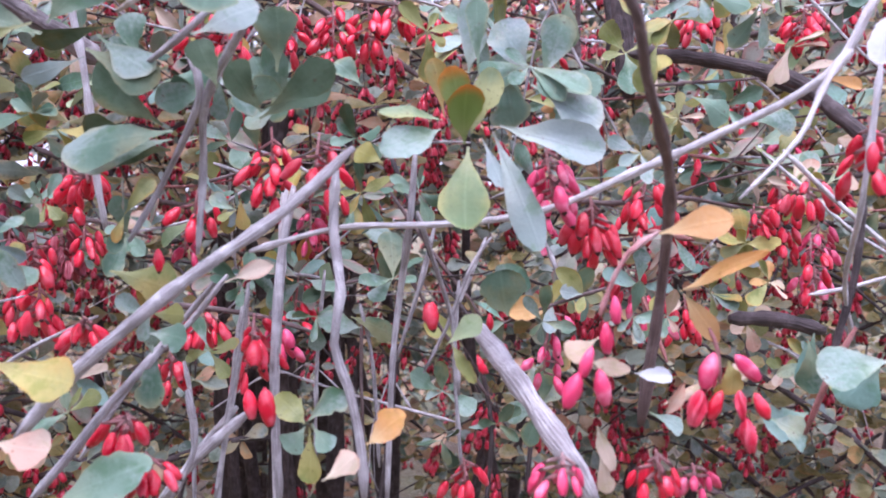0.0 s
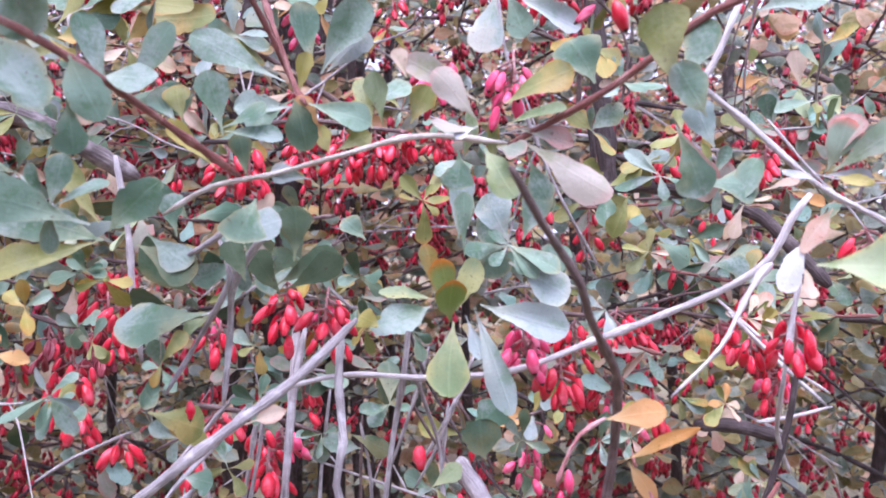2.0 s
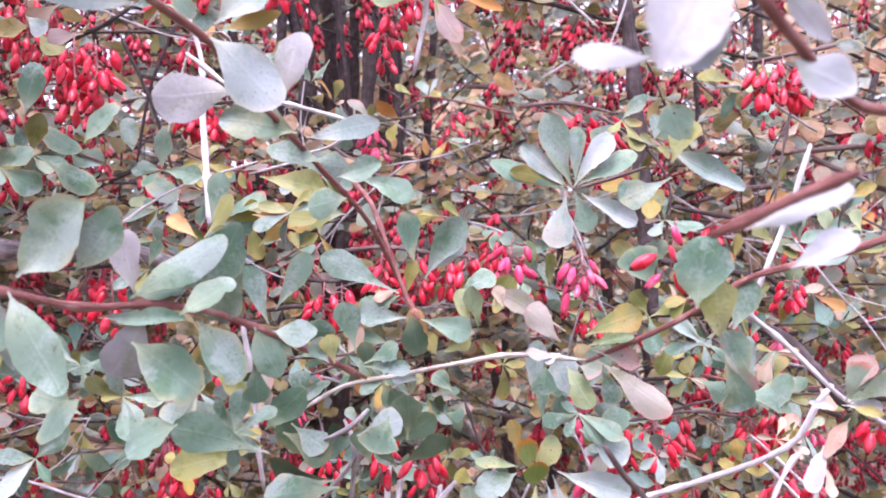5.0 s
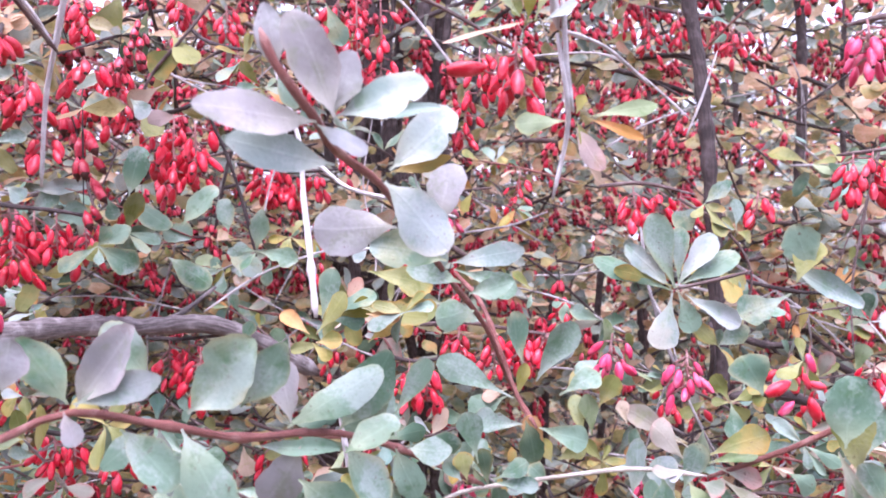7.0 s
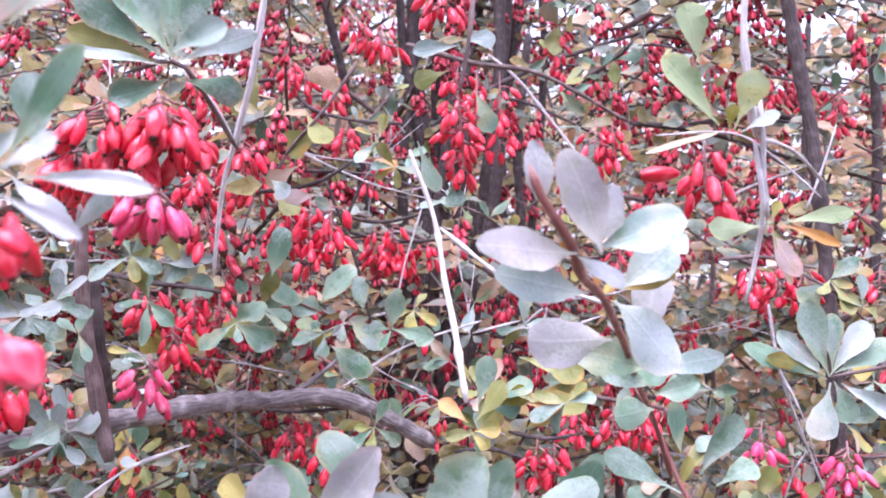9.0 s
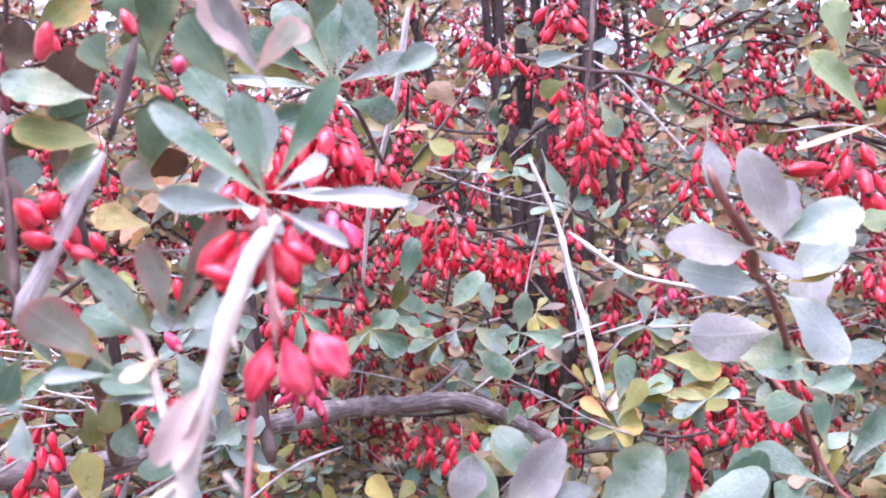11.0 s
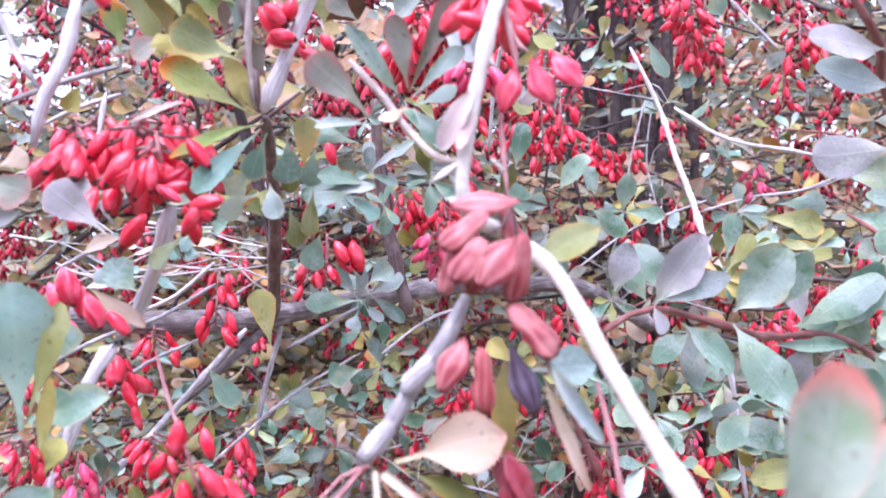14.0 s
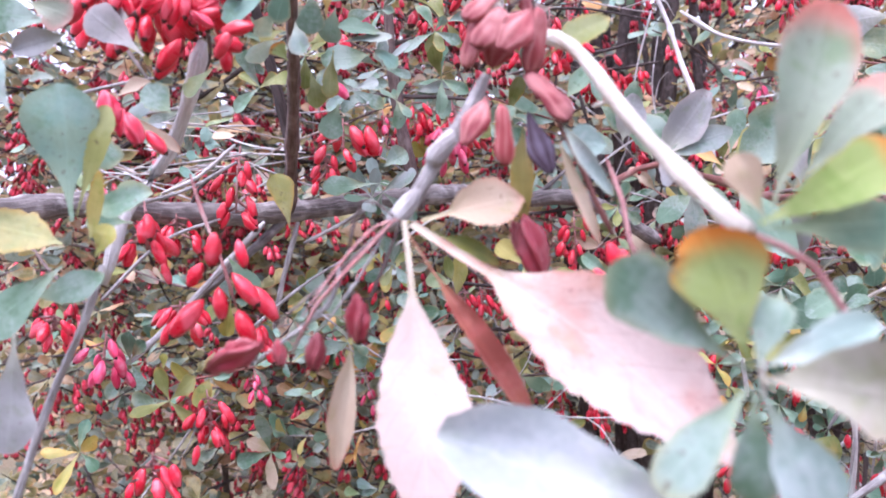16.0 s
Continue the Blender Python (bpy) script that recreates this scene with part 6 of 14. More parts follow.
leaf(b, "green", "o", (-0.0469, 0.2015, 1.2908), (-0.0318, 0.2027, 1.3002), 0.0127, (-0.20, -0.88, 0.43))
leaf(b, "olive", "o", (-0.0313, 0.2025, 1.2869), (-0.0252, 0.2031, 1.2993), 0.0112, (-0.05, -1.00, 0.08))

b = branch("leafy twig with a whitish leaf rosette")
stem(b, "brown", 0.0008, 0.0006, (0.0261, 0.2073, 1.3422), (0.0144, 0.2115, 1.3381), (-0.0011, 0.2154, 1.3334))
leaf(b, "green", "o", (-0.0011, 0.2154, 1.3338), (-0.0125, 0.2153, 1.3635), 0.0142, (-0.11, -0.99, -0.05))
leaf(b, "silver", "o", (-0.0006, 0.2155, 1.3343), (0.0133, 0.2168, 1.3568), 0.0118, (-0.31, -0.92, 0.25))
leaf(b, "green", "o", (-0.0017, 0.2154, 1.3327), (-0.0341, 0.2135, 1.3445), 0.0109, (0.15, -0.95, 0.28))
leaf(b, "silver", "o", (-0.0044, 0.2052, 1.3326), (-0.0088, 0.2044, 1.3103), 0.0148, (-0.38, -0.92, 0.11))
leaf(b, "green", "o", (-0.0010, 0.2104, 1.3324), (0.0058, 0.2105, 1.3169), 0.0108, (0.07, -1.00, 0.02))
leaf(b, "silver", "o", (0.0017, 0.2105, 1.3320), (0.0237, 0.2117, 1.3198), 0.0102, (0.19, -0.95, 0.26))
leaf(b, "olive", "o", (-0.0023, 0.2154, 1.3347), (-0.0264, 0.2139, 1.3402), 0.0073, (0.11, -0.96, 0.24))
leaf(b, "green", "o", (0.0011, 0.2156, 1.3351), (0.0245, 0.2174, 1.3485), 0.0126, (-0.27, -0.77, 0.57))
leaf(b, "silver", "o", (-0.0027, 0.2153, 1.3338), (-0.0211, 0.2145, 1.3513), 0.0098, (0.16, -0.98, 0.13))
leaf(b, "green", "o", (-0.0000, 0.2155, 1.3362), (0.0002, 0.2160, 1.3590), 0.0091, (-0.24, -0.97, 0.02))
leaf(b, "silver", "e", (0.0255, 0.1673, 1.3459), (0.0520, 0.1687, 1.3325), 0.0098, (0.18, -0.95, 0.25))
leaf(b, "green", "o", (0.0269, 0.1672, 1.3363), (0.0099, 0.1659, 1.3280), 0.0130, (-0.19, -0.84, 0.51))
leaf(b, "green", "o", (0.0302, 0.1575, 1.3446), (0.0223, 0.1573, 1.3592), 0.0132, (-0.34, -0.92, -0.20))
leaf(b, "olive", "o", (0.0248, 0.1571, 1.3407), (0.0298, 0.1577, 1.3557), 0.0131, (-0.33, -0.93, 0.15))
leaf(b, "green", "o", (0.0255, 0.1863, 1.2976), (0.0188, 0.1862, 1.3118), 0.0175, (-0.04, -1.00, -0.03))

b = branch("slender twig with dry tan and pinkish leaves")
stem(b, "cream", 0.0008, 0.0007, (-0.0965, 0.1617, 1.2551), (-0.0830, 0.1623, 1.2632), (-0.0660, 0.1630, 1.2670), (-0.0449, 0.1588, 1.2726), (-0.0247, 0.1545, 1.2771), (-0.0017, 0.1553, 1.2757))
stem(b, "red", 0.0008, 0.0012, (-0.0017, 0.1553, 1.2752), (0.0139, 0.1510, 1.2835), (0.0257, 0.1465, 1.2906), (0.0354, 0.1419, 1.2980), (0.0460, 0.1374, 1.3059), (0.0644, 0.1281, 1.3126), (0.0873, 0.1191, 1.3230))
leaf(b, "beige", "o", (0.0024, 0.1538, 1.2757), (0.0239, 0.1424, 1.2628), 0.0106, (0.02, -0.99, 0.52))
leaf(b, "beige", "o", (-0.0087, 0.1536, 1.2854), (-0.0295, 0.1531, 1.2980), 0.0081, (0.23, -0.99, 0.42))
leaf(b, "beige", "o", (-0.0102, 0.1535, 1.2817), (-0.0211, 0.1473, 1.2930), 0.0108, (-0.07, -1.00, 0.41))
leaf(b, "beige", "o", (-0.0110, 0.1494, 1.2773), (-0.0216, 0.1451, 1.2798), 0.0052, (0.02, -0.99, 0.82))
leaf(b, "white", "o", (-0.0096, 0.1495, 1.2793), (-0.0159, 0.1472, 1.2765), 0.0041, (0.12, -0.98, 0.72))
leaf(b, "olive", "o", (-0.0031, 0.1478, 1.2849), (0.0134, 0.1435, 1.2936), 0.0109, (-0.08, -0.99, 0.51))
leaf(b, "fresh", "o", (-0.0018, 0.1538, 1.2806), (0.0126, 0.1504, 1.2855), 0.0059, (0.01, -0.99, 0.92))
leaf(b, "rosy", "o", (0.0002, 0.1538, 1.2794), (0.0153, 0.1513, 1.2764), 0.0077, (0.02, -0.99, 0.62))
leaf(b, "green", "o", (-0.0148, 0.1612, 1.2742), (-0.0148, 0.1571, 1.2633), 0.0109, (0.03, -1.00, 0.22))
leaf(b, "fresh", "o", (-0.0079, 0.1535, 1.2740), (0.0003, 0.1495, 1.2614), 0.0091, (0.13, -0.99, 0.32))
leaf(b, "rosy", "o", (-0.0048, 0.1536, 1.2746), (0.0021, 0.1488, 1.2724), 0.0084, (0.03, -0.99, 0.42))
leaf(b, "green", "o", (0.0039, 0.1599, 1.2733), (0.0091, 0.1598, 1.2603), 0.0094, (0.23, -0.99, 0.12))
leaf(b, "tan", "o", (-0.0288, 0.1530, 1.2921), (-0.0311, 0.1531, 1.2999), 0.0053, (0.03, -1.00, 0.22))
leaf(b, "green", "o", (-0.0644, 0.1393, 1.2594), (-0.0677, 0.1350, 1.2487), 0.0139, (0.03, -0.99, 0.42))
leaf(b, "fresh", "o", (-0.0402, 0.1745, 1.2816), (-0.0443, 0.1746, 1.2963), 0.0082, (0.33, -0.99, 0.22))
leaf(b, "fresh", "o", (-0.0372, 0.1746, 1.2824), (-0.0393, 0.1728, 1.2980), 0.0074, (-0.27, -1.01, 0.21))
leaf(b, "yellow", "o", (-0.0641, 0.1839, 1.2927), (-0.0616, 0.1842, 1.3056), 0.0061, (0.23, -0.99, 0.12))
leaf(b, "green", "o", (-0.0719, 0.1366, 1.2762), (-0.0613, 0.1376, 1.2817), 0.0075, (-0.13, -0.91, 0.40))
leaf(b, "green", "o", (-0.0718, 0.1366, 1.2753), (-0.0576, 0.1374, 1.2747), 0.0064, (0.08, -0.84, 0.54))
leaf(b, "green", "o", (-0.0817, 0.1310, 1.2771), (-0.0871, 0.1310, 1.2840), 0.0080, (0.33, -0.91, 0.26))
leaf(b, "olive", "o", (-0.0800, 0.1311, 1.2771), (-0.0819, 0.1314, 1.2858), 0.0071, (0.15, -0.99, 0.07))
leaf(b, "green", "o", (0.0215, 0.1086, 1.2988), (0.0234, 0.1096, 1.3183), 0.0167, (-0.03, -1.00, 0.06))
leaf(b, "green", "e", (0.0410, 0.1239, 1.2787), (0.0342, 0.1241, 1.2909), 0.0090, (-0.25, -0.96, -0.13))
leaf(b, "silver", "o", (0.0492, 0.1443, 1.2741), (0.0436, 0.1445, 1.2855), 0.0103, (-0.13, -0.99, -0.04))
leaf(b, "green", "o", (0.0474, 0.1537, 1.2651), (0.0640, 0.1549, 1.2673), 0.0104, (-0.04, -0.70, 0.71))
leaf(b, "green", "o", (0.0568, 0.1540, 1.2579), (0.0639, 0.1552, 1.2729), 0.0086, (-0.44, -0.86, 0.27))
stem(b, "pink", 0.0004, 0.0003, (0.0214, 0.1348, 1.3230), (0.0207, 0.1344, 1.3144), (0.0200, 0.1340, 1.3075))
berry(b, "red", (0.0160, 0.1339, 1.3119), (0.0076, 0.1332, 1.3070))
berry(b, "pink", (0.0172, 0.1337, 1.3061), (0.0122, 0.1332, 1.3012))
berry(b, "red", (0.0194, 0.1343, 1.3147), (0.0219, 0.1342, 1.3093))
berry(b, "red", (0.0208, 0.1342, 1.3118), (0.0270, 0.1346, 1.3101))
berry(b, "red", (0.0216, 0.1341, 1.3076), (0.0248, 0.1339, 1.2994))
berry(b, "pink", (0.0203, 0.1346, 1.3204), (0.0233, 0.1345, 1.3144))
cluster(b, "pink", (-0.0244, 0.2217, 1.3137), (-0.0235, 0.2207, 1.2916), 10, 0.0090)
cluster(b, "pink", (0.0015, 0.2032, 1.3109), (0.0020, 0.2022, 1.2895), 13, 0.0090)
stem(b, "pale", 0.0009, 0.0009, (0.0731, 0.1690, 1.3482), (0.0643, 0.1633, 1.3247), (0.0573, 0.1579, 1.3103), (0.0519, 0.1575, 1.2970), (0.0447, 0.1571, 1.2873))
stem(b, "pale", 0.0009, 0.0008, (0.0466, 0.1623, 1.2958), (0.0654, 0.1628, 1.2811), (0.0805, 0.1581, 1.2662), (0.0947, 0.1535, 1.2574), (0.1083, 0.1488, 1.2487))
stem(b, "pale", 0.0009, 0.0004, (0.0710, 0.1627, 1.2451), (0.0673, 0.1615, 1.2419), (0.0608, 0.1552, 1.2346), (0.0560, 0.1509, 1.2269), (0.0508, 0.1486, 1.2209), (0.0403, 0.1461, 1.2112))
leaf(b, "fresh", "o", (0.0555, 0.0992, 1.2468), (0.0751, 0.0928, 1.2469), 0.0144, (0.02, -0.99, 0.52))
leaf(b, "blush", "o", (0.0740, 0.1382, 1.2682), (0.0779, 0.1355, 1.2808), 0.0096, (-0.27, -1.01, 0.21))
leaf(b, "blush", "o", (0.0755, 0.1382, 1.2682), (0.0895, 0.1289, 1.2805), 0.0098, (0.02, -0.99, 0.52))
leaf(b, "yellow", "e", (0.0758, 0.1382, 1.2671), (0.0841, 0.1355, 1.2650), 0.0039, (0.02, -0.99, 0.72))
leaf(b, "white", "e", (0.0713, 0.1381, 1.2661), (0.0633, 0.1378, 1.2682), 0.0029, (0.02, -0.99, 0.72))
leaf(b, "tan", "e", (0.0825, 0.1533, 1.2598), (0.0721, 0.1478, 1.2483), 0.0059, (0.33, -0.98, 0.32))
leaf(b, "white", "e", (0.0741, 0.1499, 1.2515), (0.0658, 0.1424, 1.2398), 0.0068, (-0.37, -1.01, 0.21))
leaf(b, "tan", "o", (0.0732, 0.1498, 1.2455), (0.0740, 0.1427, 1.2373), 0.0057, (0.43, -0.98, 0.22))
leaf(b, "rosy", "o", (0.0452, 0.1675, 1.2830), (0.0538, 0.1614, 1.2625), 0.0110, (-0.17, -1.00, 0.31))
cluster(b, "red", (0.0823, 0.1777, 1.2322), (0.0831, 0.1775, 1.2126), 8, 0.0090)
cluster(b, "red", (0.1031, 0.1788, 1.2559), (0.1069, 0.1787, 1.2435), 8, 0.0090)
cluster(b, "red", (0.0852, 0.2177, 1.2196), (0.0834, 0.2174, 1.2071), 8, 0.0090)
leaf(b, "green", "e", (-0.1084, 0.1512, 1.2480), (-0.1425, 0.1501, 1.2570), 0.0141, (0.12, -0.93, 0.35))
leaf(b, "dark", "o", (-0.1035, 0.1614, 1.2468), (-0.0867, 0.1618, 1.2396), 0.0136, (0.24, -0.82, 0.52))
leaf(b, "green", "o", (-0.0877, 0.1716, 1.2272), (-0.1131, 0.1707, 1.2217), 0.0120, (-0.06, -0.90, 0.44))
leaf(b, "green", "o", (-0.1325, 0.1697, 1.2020), (-0.1263, 0.1740, 1.2087), 0.0048, (-0.14, -0.77, 0.62))
leaf(b, "silver", "o", (-0.1325, 0.1697, 1.2020), (-0.1401, 0.1762, 1.2088), 0.0054, (-0.53, -0.83, 0.20))
leaf(b, "green", "o", (-0.1325, 0.1697, 1.2020), (-0.1416, 0.1585, 1.1966), 0.0049, (0.03, -0.45, 0.89))
leaf(b, "green", "o", (-0.1325, 0.1697, 1.2020), (-0.1433, 0.1707, 1.1957), 0.0059, (0.07, -0.96, -0.27))
leaf(b, "green", "o", (-0.1325, 0.1697, 1.2020), (-0.1343, 0.1662, 1.1929), 0.0052, (-0.15, -0.91, 0.38))
leaf(b, "silver", "o", (-0.1325, 0.1697, 1.2020), (-0.1271, 0.1765, 1.1973), 0.0043, (0.79, -0.60, 0.05))
leaf(b, "green", "o", (-0.1325, 0.1697, 1.2020), (-0.1245, 0.1709, 1.1907), 0.0066, (0.18, -0.98, 0.03))
leaf(b, "orange", "o", (-0.1489, 0.1693, 1.2141), (-0.1588, 0.1726, 1.2112), 0.0060, (-0.31, -0.95, -0.01))
leaf(b, "tan", "o", (-0.1489, 0.1693, 1.2141), (-0.1441, 0.1653, 1.2062), 0.0053, (-0.35, -0.90, 0.25))
leaf(b, "orange", "o", (-0.1489, 0.1693, 1.2141), (-0.1404, 0.1736, 1.2112), 0.0053, (0.52, -0.69, 0.51))
leaf(b, "orange", "o", (-0.1489, 0.1693, 1.2141), (-0.1475, 0.1702, 1.2195), 0.0029, (0.22, -0.97, 0.10))
leaf(b, "green", "o", (-0.1070, 0.1823, 1.3224), (-0.0959, 0.1815, 1.3259), 0.0068, (-0.20, -0.87, 0.45))
leaf(b, "olive", "o", (-0.1070, 0.1823, 1.3224), (-0.1000, 0.1821, 1.3307), 0.0049, (-0.50, -0.76, 0.41))
leaf(b, "olive", "o", (-0.1070, 0.1823, 1.3224), (-0.1191, 0.1822, 1.3253), 0.0058, (0.12, -0.87, 0.47))
leaf(b, "olive", "o", (-0.1070, 0.1823, 1.3224), (-0.1159, 0.1846, 1.3185), 0.0051, (-0.39, -0.83, 0.40))
leaf(b, "green", "o", (-0.1070, 0.1823, 1.3224), (-0.1202, 0.1794, 1.3167), 0.0071, (-0.00, -0.89, 0.46))
leaf(b, "green", "o", (-0.1070, 0.1823, 1.3224), (-0.1115, 0.1858, 1.3107), 0.0072, (-0.74, -0.67, 0.09))
leaf(b, "olive", "o", (-0.1391, 0.1910, 1.3083), (-0.1355, 0.1951, 1.3207), 0.0078, (0.17, -0.95, 0.26))
leaf(b, "green", "o", (-0.1391, 0.1910, 1.3083), (-0.1411, 0.1933, 1.3150), 0.0036, (0.38, -0.83, 0.40))
leaf(b, "olive", "o", (-0.1391, 0.1910, 1.3083), (-0.1459, 0.1871, 1.3159), 0.0049, (0.25, -0.93, -0.26))
leaf(b, "olive", "o", (-0.1391, 0.1910, 1.3083), (-0.1516, 0.1923, 1.3046), 0.0063, (-0.20, -0.91, 0.36))
leaf(b, "green", "o", (-0.1391, 0.1910, 1.3083), (-0.1386, 0.1879, 1.3008), 0.0044, (0.10, -0.92, 0.39))
leaf(b, "green", "o", (-0.1257, 0.1408, 1.2649), (-0.1212, 0.1371, 1.2725), 0.0050, (0.03, -0.89, -0.46))
leaf(b, "green", "o", (-0.1257, 0.1408, 1.2649), (-0.1397, 0.1368, 1.2675), 0.0064, (0.26, -0.96, -0.07))
leaf(b, "green", "o", (-0.1257, 0.1408, 1.2649), (-0.1402, 0.1431, 1.2674), 0.0069, (-0.02, -0.79, 0.62))
leaf(b, "green", "o", (-0.1257, 0.1408, 1.2649), (-0.1279, 0.1329, 1.2527), 0.0051, (0.29, -0.83, 0.49))
leaf(b, "green", "o", (-0.1257, 0.1408, 1.2649), (-0.1192, 0.1442, 1.2585), 0.0044, (0.31, -0.93, -0.18))
leaf(b, "green", "o", (-0.1257, 0.1408, 1.2649), (-0.1186, 0.1387, 1.2596), 0.0035, (0.25, -0.74, 0.62))
leaf(b, "olive", "o", (-0.0275, 0.2143, 1.2623), (-0.0268, 0.2156, 1.2476), 0.0072, (0.43, -0.90, -0.06))
leaf(b, "olive", "o", (-0.0275, 0.2143, 1.2623), (-0.0220, 0.2109, 1.2582), 0.0029, (-0.12, -0.84, 0.53))
leaf(b, "olive", "o", (-0.0275, 0.2143, 1.2623), (-0.0185, 0.2113, 1.2634), 0.0042, (-0.32, -0.78, 0.54))
leaf(b, "olive", "o", (-0.0275, 0.2143, 1.2623), (-0.0243, 0.2170, 1.2682), 0.0030, (-0.12, -0.87, 0.47))
leaf(b, "olive", "o", (-0.0275, 0.2143, 1.2623), (-0.0353, 0.2143, 1.2707), 0.0066, (0.18, -0.97, 0.17))
leaf(b, "olive", "o", (-0.0275, 0.2143, 1.2623), (-0.0346, 0.2040, 1.2631), 0.0032, (0.30, -0.14, 0.94))
leaf(b, "green", "o", (0.0009, 0.1951, 1.2482), (-0.0054, 0.1932, 1.2526), 0.0043, (0.45, -0.84, 0.29))
leaf(b, "green", "o", (0.0009, 0.1951, 1.2482), (-0.0121, 0.1863, 1.2458), 0.0063, (0.52, -0.83, 0.21))
leaf(b, "green", "o", (0.0009, 0.1951, 1.2482), (-0.0045, 0.1849, 1.2420), 0.0046, (0.14, -0.56, 0.81))
leaf(b, "green", "o", (0.0009, 0.1951, 1.2482), (0.0067, 0.1897, 1.2396), 0.0052, (-0.37, -0.88, 0.31))
leaf(b, "green", "o", (0.0009, 0.1951, 1.2482), (0.0093, 0.1883, 1.2388), 0.0060, (-0.11, -0.85, 0.52))
leaf(b, "green", "o", (0.0009, 0.1951, 1.2482), (0.0162, 0.1880, 1.2413), 0.0096, (0.01, -0.69, 0.73))
leaf(b, "green", "o", (-0.0663, 0.2026, 1.2417), (-0.0598, 0.1960, 1.2399), 0.0035, (-0.45, -0.62, 0.65))
leaf(b, "green", "o", (-0.0663, 0.2026, 1.2417), (-0.0567, 0.2006, 1.2477), 0.0049, (-0.34, -0.91, 0.23))
leaf(b, "green", "o", (-0.0663, 0.2026, 1.2417), (-0.0702, 0.1949, 1.2550), 0.0082, (0.34, -0.86, -0.40))
leaf(b, "green", "o", (-0.0663, 0.2026, 1.2417), (-0.0748, 0.1908, 1.2412), 0.0042, (0.79, -0.57, 0.24))
leaf(b, "green", "o", (-0.0663, 0.2026, 1.2417), (-0.0761, 0.1964, 1.2321), 0.0081, (-0.26, -0.67, 0.70))
leaf(b, "olive", "o", (-0.1078, 0.1907, 1.2089), (-0.1100, 0.1887, 1.2015), 0.0038, (-0.05, -0.96, 0.27))
leaf(b, "green", "o", (-0.1078, 0.1907, 1.2089), (-0.1107, 0.1903, 1.1982), 0.0056, (0.08, -1.00, 0.01))
leaf(b, "green", "o", (-0.1078, 0.1907, 1.2089), (-0.1008, 0.1908, 1.2058), 0.0033, (0.24, -0.83, 0.50))
leaf(b, "olive", "o", (-0.1078, 0.1907, 1.2089), (-0.1005, 0.1918, 1.2187), 0.0064, (-0.04, -0.99, 0.14))
leaf(b, "green", "o", (-0.1078, 0.1907, 1.2089), (-0.1060, 0.1849, 1.2189), 0.0060, (-0.95, -0.31, -0.01))
leaf(b, "dark", "o", (-0.0791, 0.1822, 1.2433), (-0.0781, 0.1858, 1.2514), 0.0045, (0.28, -0.89, 0.36))
leaf(b, "green", "o", (-0.0791, 0.1822, 1.2433), (-0.0866, 0.1874, 1.2492), 0.0048, (0.07, -0.70, 0.71))
leaf(b, "green", "o", (-0.0791, 0.1822, 1.2433), (-0.0922, 0.1742, 1.2356), 0.0088, (0.40, -0.88, 0.23))
leaf(b, "green", "o", (-0.0791, 0.1822, 1.2433), (-0.0788, 0.1821, 1.2328), 0.0050, (0.19, -0.98, 0.01))
leaf(b, "dark", "o", (-0.0791, 0.1822, 1.2433), (-0.0795, 0.1863, 1.2338), 0.0056, (0.83, -0.50, -0.25))
leaf(b, "green", "o", (-0.0791, 0.1822, 1.2433), (-0.0675, 0.1732, 1.2336), 0.0075, (0.28, -0.51, 0.81))
leaf(b, "green", "o", (0.0744, 0.2280, 1.2731), (0.0787, 0.2282, 1.2847), 0.0063, (0.10, -0.99, -0.02))
leaf(b, "green", "o", (0.0744, 0.2280, 1.2731), (0.0715, 0.2283, 1.2804), 0.0041, (-0.46, -0.87, -0.15))
leaf(b, "olive", "o", (0.0744, 0.2280, 1.2731), (0.0692, 0.2273, 1.2847), 0.0059, (0.49, -0.86, 0.16))
leaf(b, "olive", "o", (0.0744, 0.2280, 1.2731), (0.0645, 0.2224, 1.2704), 0.0054, (0.46, -0.88, 0.15))
leaf(b, "green", "o", (0.0744, 0.2280, 1.2731), (0.0681, 0.2335, 1.2603), 0.0064, (0.05, -0.91, -0.41))
leaf(b, "green", "o", (0.0744, 0.2280, 1.2731), (0.0757, 0.2319, 1.2600), 0.0058, (0.65, -0.75, -0.16))
leaf(b, "silver", "o", (0.0354, 0.2160, 1.2266), (0.0333, 0.2087, 1.2378), 0.0067, (0.19, -0.84, -0.51))
leaf(b, "silver", "o", (0.0354, 0.2160, 1.2266), (0.0265, 0.2199, 1.2313), 0.0058, (-0.22, -0.91, 0.35))
leaf(b, "green", "o", (0.0354, 0.2160, 1.2266), (0.0284, 0.2101, 1.2235), 0.0046, (0.38, -0.74, 0.56))
leaf(b, "silver", "o", (0.0354, 0.2160, 1.2266), (0.0363, 0.2089, 1.2175), 0.0054, (0.39, -0.71, 0.59))
leaf(b, "green", "o", (0.0354, 0.2160, 1.2266), (0.0379, 0.2122, 1.2203), 0.0032, (-0.32, -0.87, 0.39))
leaf(b, "green", "o", (0.0529, 0.2173, 1.2726), (0.0542, 0.2057, 1.2810), 0.0041, (-0.50, 0.47, 0.73))
leaf(b, "green", "o", (0.0529, 0.2173, 1.2726), (0.0413, 0.2216, 1.2807), 0.0064, (-0.12, -0.94, 0.33))
leaf(b, "green", "o", (0.0529, 0.2173, 1.2726), (0.0432, 0.2224, 1.2816), 0.0071, (-0.17, -0.92, 0.35))
leaf(b, "green", "o", (0.0529, 0.2173, 1.2726), (0.0381, 0.2223, 1.2690), 0.0087, (-0.38, -0.66, 0.65))
